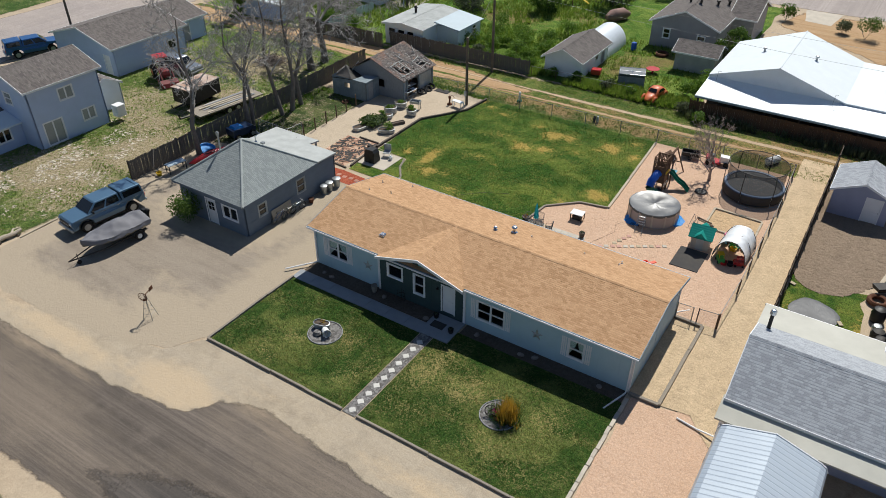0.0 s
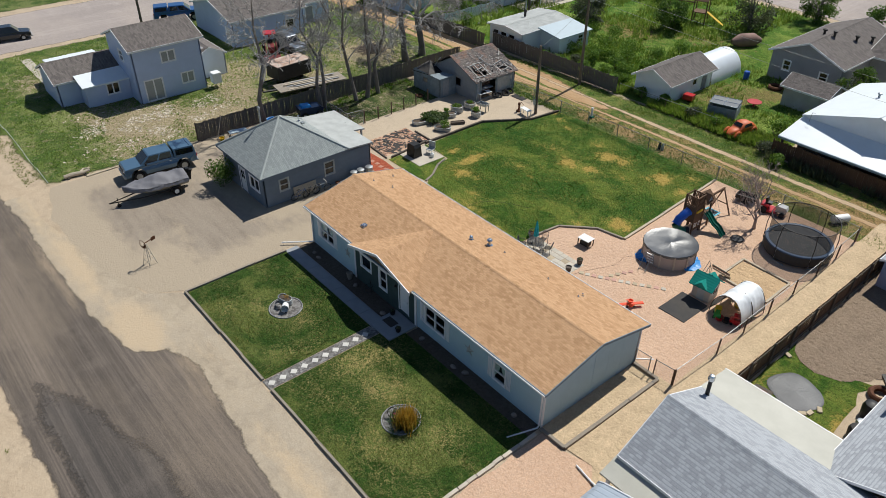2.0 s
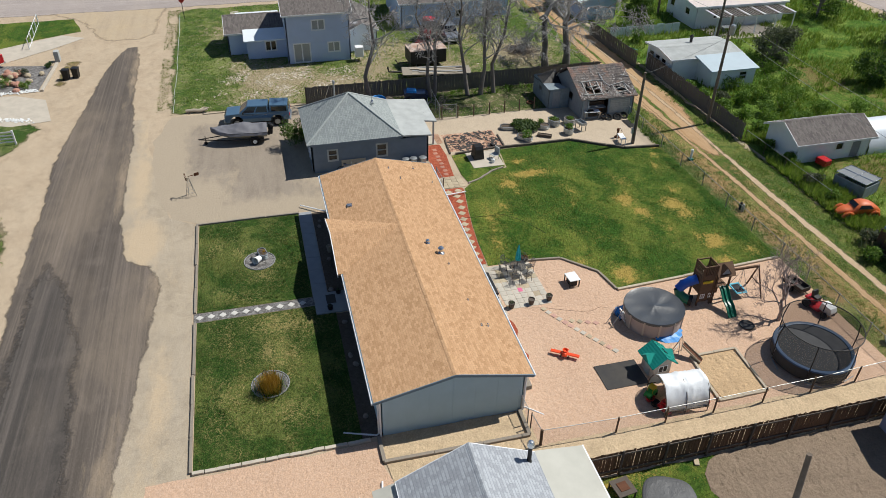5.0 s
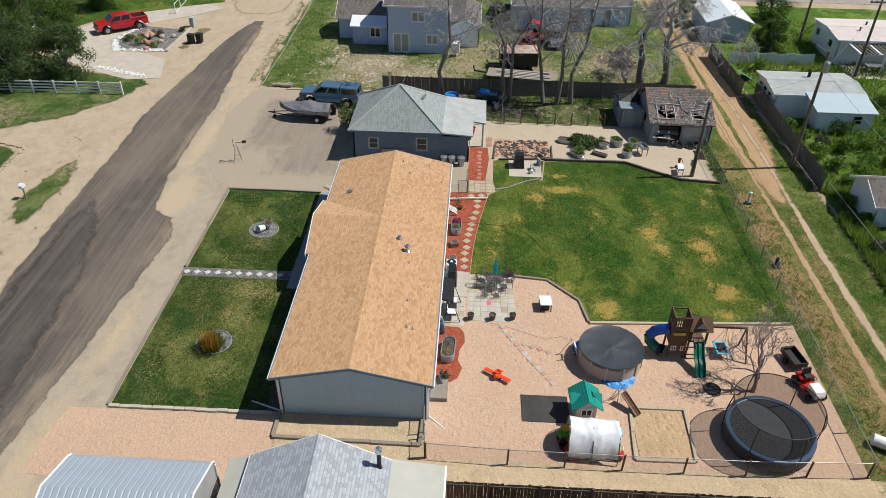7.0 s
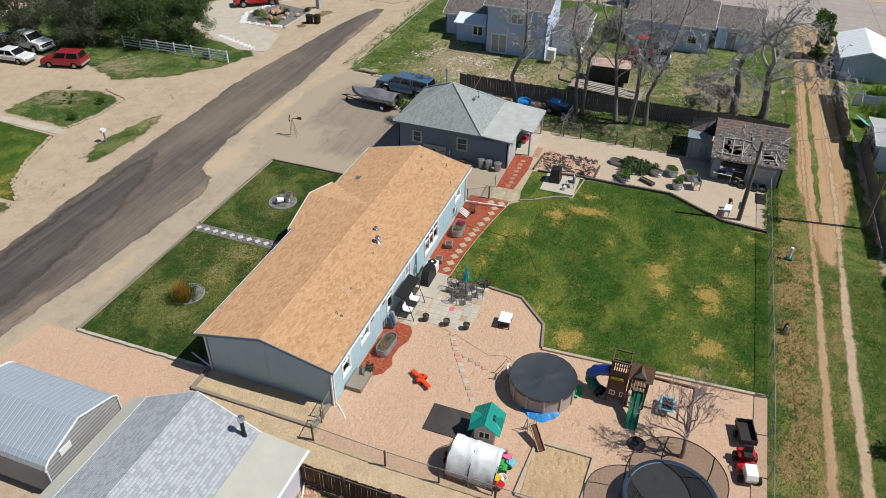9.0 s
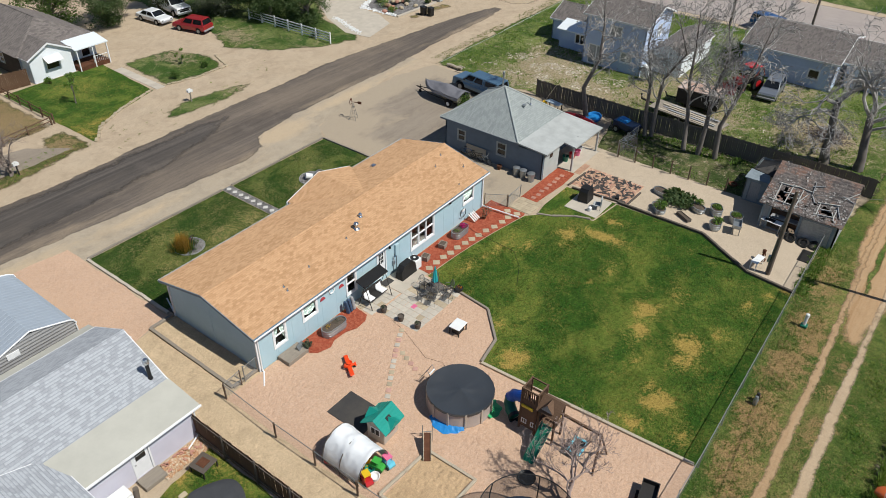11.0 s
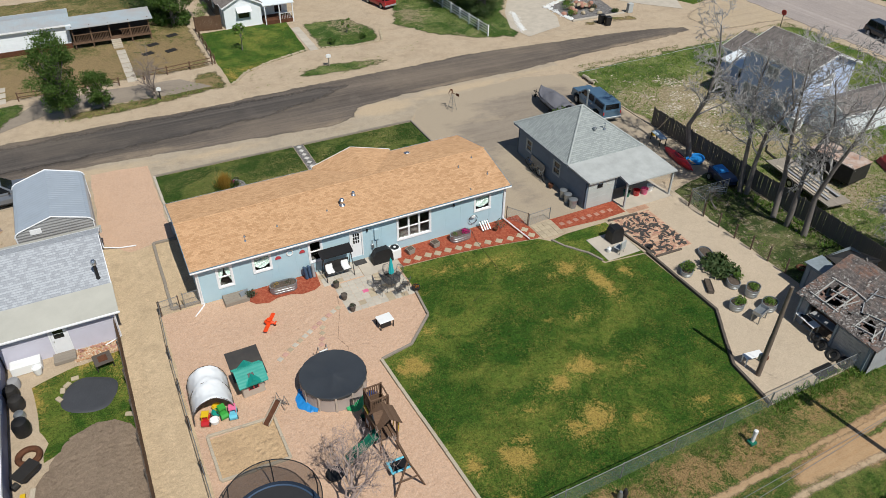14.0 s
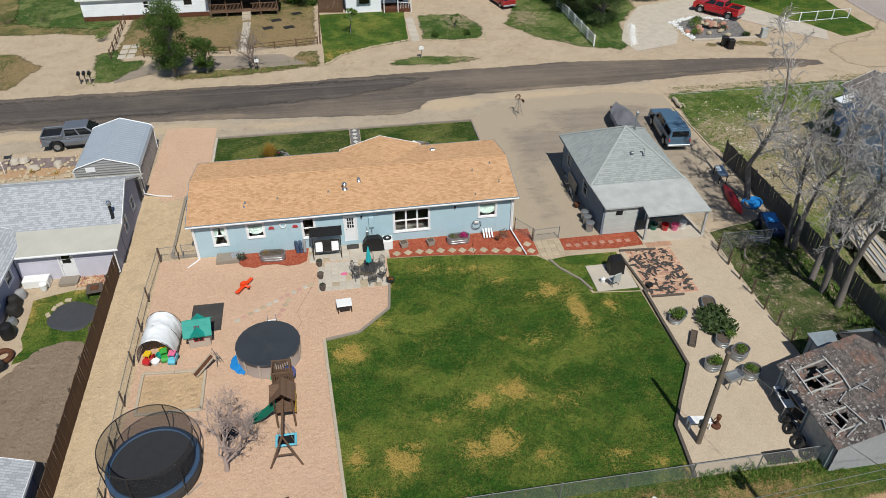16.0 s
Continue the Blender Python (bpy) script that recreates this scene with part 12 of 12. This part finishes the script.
bare_tree(-9.2, 5.0, 5.6, .09, 10, "small leafless shrub tree by the street", 3, .5, M_TWIG, fork=.2, stems=3, thin=.011)
# fallen branch below the trees
s = Shape()
branch(s, (-44.3, 43.0, .25), Vector((.6, -1, .25)), 1.6, .08, 4, random.Random(5), .6, 6, .015)
single("fallen_branch", s, M_BARK, "fallen forked branch on the sandy patio", "branch")


def leafy_tree(x, y, h, rx, leaf, label, seed, n=2600, size=.22, clumps=26, trunk=.28, low=.3, trunk_r=.16, lay=1.0):
    """A tree with a tapered trunk, limbs and a crown of many leaf clumps with gaps."""
    rng = random.Random(seed)
    t = thing("tree", pose(x, y, 0), label, "tree")
    s = Shape()
    s.tube([(0, 0, -.05), (rng.gauss(0, .05), 0, h * trunk), (rng.gauss(0, .15), rng.gauss(0, .15), h * .7)], [trunk_r * 1.2, trunk_r, trunk_r * .4], 10)
    cs = []
    for k in range(clumps):
        a, v = rng.uniform(0, 6.283), rng.random()
        z = h * (low + (1 - low) * v)
        w = rx * (math.sin(math.pi * (.12 + .8 * v)) ** .7) * rng.uniform(.35, 1.0)
        c = Vector((w * math.cos(a), w * math.sin(a), z * .97))
        cs.append(c)
        if k % 2 == 0:
            s.tube([(0, 0, h * trunk + .5 * (z - h * trunk) * .5), tuple(c * .6 + Vector((0, 0, z * .15))), tuple(c)], [trunk_r * .45, trunk_r * .25, .02], 5)
    part("trunk", s, M_BARK, t)
    s = Shape()
    for c in cs:
        q = rng.uniform(.7, 1.25) * rx * .36
        s.leaves(c, (q, q, q * .75 * lay), n // clumps, size, rng, .2)
    part("crown", s, leaf, t, kind="stuff")
    return t


leafy_tree(-1.5, 5.6, 7.6, 2.5, M_LEAF, "broad green tree with a pale trunk by the street", 31, 17000, .17, 70, .2, .2, .24)
leafy_tree(-4.6, 5.2, 3.6, 1.3, M_LEAF, "small round green tree by the street", 32, 6500, .15, 60, .16, .25, .08)
leafy_tree(-19.8, -3.4, 3.0, .7, M_LEAF_BRIGHT, "young slender tree on a lawn", 33, 500, .16, 10, .3, .3, .05)
leafy_tree(-32.0, -3.6, 1.8, .55, M_LEAF_BRIGHT, "young sapling on a lawn", 34, 300, .14, 8, .3, .3, .04)
for k, (x, y, h, r, lf) in enumerate(((-49.6, -2.8, 5.6, 2.9, M_LEAF_DARK), (-48.0, -7.5, 6.2, 3.4, M_LEAF_DARK), (-44.5, -13.5, 6.5, 3.2, M_LEAF_GREY), (-42.5, -19.5, 7.0, 3.2, M_LEAF_GREY), (-52.5, -11.5, 6.5, 3.2, M_LEAF), (-58, -11.0, 6.5, 3.2, M_LEAF), (-64.5, -11.0, 6.0, 3.0, M_LEAF),
                                      (-72, -9.0, 6.0, 3.0, M_LEAF), (-50.5, -16.5, 7, 3.3, M_LEAF_DARK), (-34.0, -20, 6.5, 3.4, M_LEAF_DARK), (-29.5, -24, 7, 3.4, M_LEAF), (-14.5, -14.5, 5.5, 2.6, M_LEAF), (-13.0, -17.5, 6, 3, M_LEAF_DARK), (-79, -12, 6, 3, M_LEAF))):
    leafy_tree(x, y, h, r, lf, "dense dark green tree across the street" if lf is M_LEAF_DARK else "leafy green tree across the street", 40 + k, 17000, .2, 48, .16, .05, .2)
for k, (x, y, h, r) in enumerate(((-35.0, 95.5, 6.0, 3.2), (-31.0, 104.5, 5.0, 2.6), (-41, 88, 3.4, 2.2), (-48, 80.5, 4.5, 2.4), (-63, 72, 4.2, 1.8), (-76, 76, 6.5, 3.2), (-86, 82, 7, 3.5), (-22, 100, 5, 2.6), (-62, 97, 6, 3), (-50, 100, 6, 3), (-73, 63.8, 5.0, 1.6), (-15.5, 82.5, 3.6, 1.8))):
    leafy_tree(x, y, h, r, M_LEAF if k % 3 else M_LEAF_GREY, "leafy green tree beyond the alley", 70 + k, 4500, .28, 30, .15, .05, .16)
for k, (x, y, r, lf) in enumerate(((-34.6, 81.0, 1.5, M_LEAF), (-34.4, 74.2, 1.2, M_LEAF), (-37.0, 72.2, 1.3, M_LEAF), (-39.5, 74, 1.0, M_LEAF_BRIGHT), (-40.5, 69.5, .9, M_LEAF_GREY), (-58.5, 69.5, 1.2, M_LEAF_BRIGHT), (-16.2, 66.6, .9, M_LEAF_GREY), (-14.2, 65.2, .9, M_LEAF), (-17.2, 70.5, 1.2, M_LEAF_BRIGHT),
                                   (-44, 67.8, .9, M_LEAF), (-48.0, 77.5, 1.6, M_LEAF_BRIGHT), (-46, 78.5, 1.5, M_LEAF), (-43.5, 72.5, 1.3, M_LEAF_BRIGHT), (-41.5, 75.5, 1.6, M_LEAF), (-38.5, 76.5, 1.7, M_LEAF_BRIGHT), (-39.5, 71.2, 1.2, M_LEAF), (-36.2, 69.2, 1.1, M_LEAF_BRIGHT), (-34.8, 71.0, 1.2, M_LEAF), (-43, 79, 1.6, M_LEAF), (-61.5, 69.5, 1.4, M_LEAF_BRIGHT), (-64.5, 72.5, 1.6, M_LEAF), (-30.5, 68.0, .8, M_LEAF_BRIGHT), (-27.5, 68.2, .8, M_LEAF), (-24.5, 68.0, .9, M_LEAF_GREY), (-22, 68.0, .8, M_LEAF), (-16.4, 72.8, 1.2, M_LEAF_BRIGHT), (-15.8, 75.0, 1.3, M_LEAF), (-37.5, 74.5, 1.4, M_LEAF_BRIGHT), (-40.8, 73.2, 1.2, M_LEAF_BRIGHT), (-44.8, 75.8, 1.4, M_LEAF_BRIGHT), (-35.6, 77.2, 1.3, M_LEAF_BRIGHT), (-42.2, 68.6, .9, M_LEAF_BRIGHT), (-38.4, 68.9, 1.0, M_LEAF), (-33.9, 69.6, .9, M_LEAF_BRIGHT))):
    bush(x, y, 0, r, 900, .2, M_LEAF_BRIGHT if lf is M_LEAF else lf, "dense green shrub in the weeds", seed=90 + k, h=r * .8)
bush(-40.35, 27.7, 0, 1.25, 2200, .15, M_LEAF, "dense green shrub beside the garage", seed=120, h=1.5)
bush(-42.0, 28.3, 0, .75, 380, .15, M_LEAF_BRIGHT, "bright green shrub beside the garage", seed=121, h=.7)
for k, (x, y, r, lf) in enumerate(((-29.4, -1.1, .6, M_LEAF), (-33.0, -1.2, .5, M_LEAF), (-59.8, .6, 1.0, M_LEAF_BRIGHT), (-60.8, -1.0, .8, M_LEAF), (-62.8, 1.6, .7, M_LEAF_GREY), (-59.0, 2.6, .6, M_LEAF_BRIGHT), (-64.6, 3.8, .5, M_LEAF_DARK), (-46.6, 1.5, .7, M_LEAF_GREY), (-46.8, -3.2, .9, M_LEAF),
                                   (7.6, -5.2, .9, M_LEAF_BRIGHT), (16.0, -12.2, 1.4, M_LEAF), (19.5, -12.5, 1.2, M_LEAF), (-20.6, -9.6, .5, M_LEAF_BRIGHT), (-17.5, -14, 1.2, M_LEAF_BRIGHT), (-18.3, -17, 1.2, M_LEAF_BRIGHT))):
    bush(x, y, 0, r, 420, .14, lf, "green garden shrub across the street", seed=140 + k, h=r * .8)


s, rng = Shape(), random.Random(81)
for x0, y0, sx, sy, count in ((-57.2, 24.0, 2.0, 1.6, 420), (-57.3, 28.5, 2.2, 1.8, 520), (-55.5, 32.5, 2.4, 2.2, 520), (-53.2, 27.5, 1.4, 2.2, 300), (-58.4, 35.2, 1.6, 1.2, 160), (-53.4, 22.6, 1.2, 1.4, 160), (-63.5, 36.4, 1.2, .7, 70), (-51.5, 53.5, 1.6, 3.0, 90), (-56.5, 51.0, 3.0, 3.0, 160)):
    for _ in range(count):
        x, y, a, l = rng.gauss(x0, sx), rng.gauss(y0, sy), rng.uniform(0, 3.14), rng.uniform(.06, .19)
        if x > -49.8 or noise.noise(Vector((x * .45, y * .45, 3.0))) < .03 or (x < -60.4 and 28.4 < y < 39.4):
            continue
        w = l * rng.uniform(.2, .5)
        ring = [(x + l * u * math.cos(a) - w * v * math.sin(a), y + l * u * math.sin(a) + w * v * math.cos(a)) for u, v in ((-1, 0), (-.4, -1), (.5, -.8), (1, .2), (.3, 1), (-.6, .7))]
        s.prism(ring, .02, .03 + rng.uniform(0, .02))
single("scattered_chips", s, M_CHIPS, "pale chips of wood strewn over the bare lawn", "wood chips", kind="stuff")


def tufts(name, label, poly, count, h, spread, material, seed, w=.02, blades=5, keep=None):
    rng, s = random.Random(seed), Shape()
    xs, ys = [p[0] for p in poly], [p[1] for p in poly]
    px = np.array([rng.uniform(min(xs), max(xs)) for _ in range(count)])
    py = np.array([rng.uniform(min(ys), max(ys)) for _ in range(count)])
    ok = inside(px, py, poly)
    for x, y, o in zip(px, py, ok):
        if o and noise.noise(Vector((x * .25, y * .25, seed))) > -.15:
            s.blades((x, y, 0), blades, h * rng.uniform(.5, 1.3), spread, rng, w)
    return single(name, s, material, label, "weeds", kind="stuff")


tufts("weeds", "tall green weeds over the field", [(-75, 67.6), (-33, 67.6), (-33, 106), (-75, 106)], 11000, .6, .45, M_WEED, 1, .05)
tufts("weeds", "tall green weeds along the alley fence line", [(-33, 66.9), (-15.5, 66.6), (-15.5, 69.8), (-33, 69.2)], 3600, .6, .45, M_WEED, 2, .045, 6)
tufts("weeds", "green weeds in the yard across the alley", [(-27, 70), (-15.5, 70), (-15.5, 84), (-33, 84), (-33, 77)], 1500, .4, .4, M_WEED, 3, .045)
tufts("grass_tufts", "dry grass tufts along the alley", [(-41, 59.3), (10, 59.3), (10, 61.3), (-41, 61.3)], 1400, .16, .2, M_WEED, 4, .02)
tufts("grass_tufts", "dry grass tufts between wheel tracks", [(-41, 64.8), (10, 65.6), (10, 67), (-60, 66.4), (-60, 65.8)], 1800, .22, .25, M_WEED, 5, .022)
tufts("weeds", "dark weeds before the veranda", [(-15.5, 65.6), (8, 65.6), (8, 66.4), (-15.5, 66.4)], 900, .8, .4, M_LEAF_GREY, 6, .04, 6)
tufts("weeds", "low weeds in the tree strip", [(-48.8, 39.5), (-43.4, 41), (-43.4, 52.5), (-49, 52.8)], 700, .15, .25, M_LEAF_BRIGHT, 7, .03)
tufts("weeds", "leafy weeds along the board fence", [(-48.95, 43), (-47.6, 43), (-47.6, 52.5), (-49.1, 52.5)], 80, .35, .35, M_LEAF_BRIGHT, 8, .05, 6)
tufts("weeds", "weeds at the street corner of the lawn", [(-50, 15.6), (-82, 15.2), (-82, 16.6), (-50, 16.9)], 1200, .08, .2, M_DRYGRASS, 9, .025)
tufts("weeds", "scattered weeds on the neighbouring lawn", [(-81, 17), (-50, 17), (-50, 59), (-81, 59)], 3500, .12, .2, M_WEED, 10, .025)
tufts("weeds", "weeds along the verge by the street", [(-16.5, 5.2), (-9, 6.3), (-2, 6.9), (1, 6.2), (-3, 4.6), (-9, 4.2), (-14, 3)], 420, .14, .22, M_WEED, 12, .025)
tufts("weeds", "sparse weeds on the dirt drive", [(-40, 2), (-36, 5.4), (-24, 7.7), (-15, 7.4), (-19, 3.2), (-27, 3.2), (-36, 1.5)], 130, .07, .25, M_DRYGRASS, 13, .03)
tufts("weeds", "weeds round the mailboxes", [(4, 1), (7.5, 3), (8, 6.5), (5, 7), (3.5, 4)], 160, .14, .25, M_WEED, 14, .03)
tufts("weeds", "weeds under the alley side of the fence", [(-41, 58.7), (-33.4, 58.8), (-33.4, 59.8), (-41, 59.8)], 350, .25, .25, M_LEAF_BRIGHT, 11, .03)


def turf(name, label, poly, count, h, material, seed, skip=(), w=.012, blades=4, spread=.1, rough=.35, bare=()):
    """Short grass standing in clumps, thinner in places and never over the skipped discs (x, y, r)."""
    rng, s = random.Random(seed), Shape()
    xs, ys = [p[0] for p in poly], [p[1] for p in poly]
    px = np.array([rng.uniform(min(xs), max(xs)) for _ in range(count)])
    py = np.array([rng.uniform(min(ys), max(ys)) for _ in range(count)])
    ok = inside(px, py, poly)
    for x, y, o in zip(px, py, ok):
        d = noise.noise(Vector((x * .45, y * .45, seed))) + .5 * noise.noise(Vector((x * 2.1, y * 2.1, seed)))
        worn = max((k * math.exp(-((x - a) / b1) ** 2 - ((y - b) / b2) ** 2) for a, b, b1, b2, k in bare), default=0)
        if o and d > rng.uniform(-1.0, rough) - .15 + 2.2 * max(0, worn - .12) and not any(math.hypot(x - a, y - b) < c for a, b, c in skip):
            s.blades((x, y, .03), blades, h * rng.uniform(.6, 1.2) * (1 + .5 * d), spread, rng, w)
    return single(name, s, material, label, "grass", kind="stuff")


turf("grass_blades", "short green grass of the back lawn", [(-19.9, 39.2), (-19.6, 44.1), (-17.5, 46.2), (-15.5, 46.6), (-16.1, 58.9), (-33.1, 58.9), (-33.4, 55.7), (-35.9, 51.7), (-35.7, 45.1), (-32.6, 44.8), (-32.1, 43), (-30.9, 41.3), (-29.9, 40.4), (-26.8, 39.8)],
     15000, .085, M_TURF, 21, bare=BACK_BARE)
turf("grass_blades", "short green grass of the front lawn", [(-29.3, 19.9), (-19.3, 19.9), (-19.3, 26.8), (-29.3, 26.8)], 4200, .075, M_TURF_DARK, 22, ((-23.95, 23.85, 1.2),))
turf("grass_blades", "short patchy grass of the front lawn", [(-18.2, 19.9), (-6.95, 19.9), (-6.95, 28.1), (-18.2, 28.1)], 5000, .075, M_TURF_DARK, 23, ((-12, 23.85, 1.2), (-17, 24.5, 1.0), (-14.6, 24.2, .8)))
turf("grass_blades", "rough grass of the neighbouring lawn", [(-82, 17.2), (-49.6, 17.6), (-49.8, 59), (-82, 59)], 16000, .12, M_WEED, 24, ((-56, 27, 3.0), (-53, 33, 2.6), (-58, 54, 3)), .03, 4, .2)
turf("grass_blades", "dry grass of the alley verge", [(20, 59.3), (20, 61.6), (-41, 61.5), (-41, 59.3)], 2600, .12, M_DRYGRASS, 25, (), .018, 4, .16)
turf("grass_blades", "dry grass between the wheel tracks", [(20, 62.6), (20, 63.4), (-28, 63.3), (-28, 62.5)], 900, .11, M_DRYGRASS, 26, (), .018, 4, .16)
turf("grass_blades", "green grass beside the wheel tracks", [(20, 64.2), (20, 66.8), (-33, 66.8), (-30, 64.5)], 3200, .14, M_WEED, 27, (), .02, 4, .16)
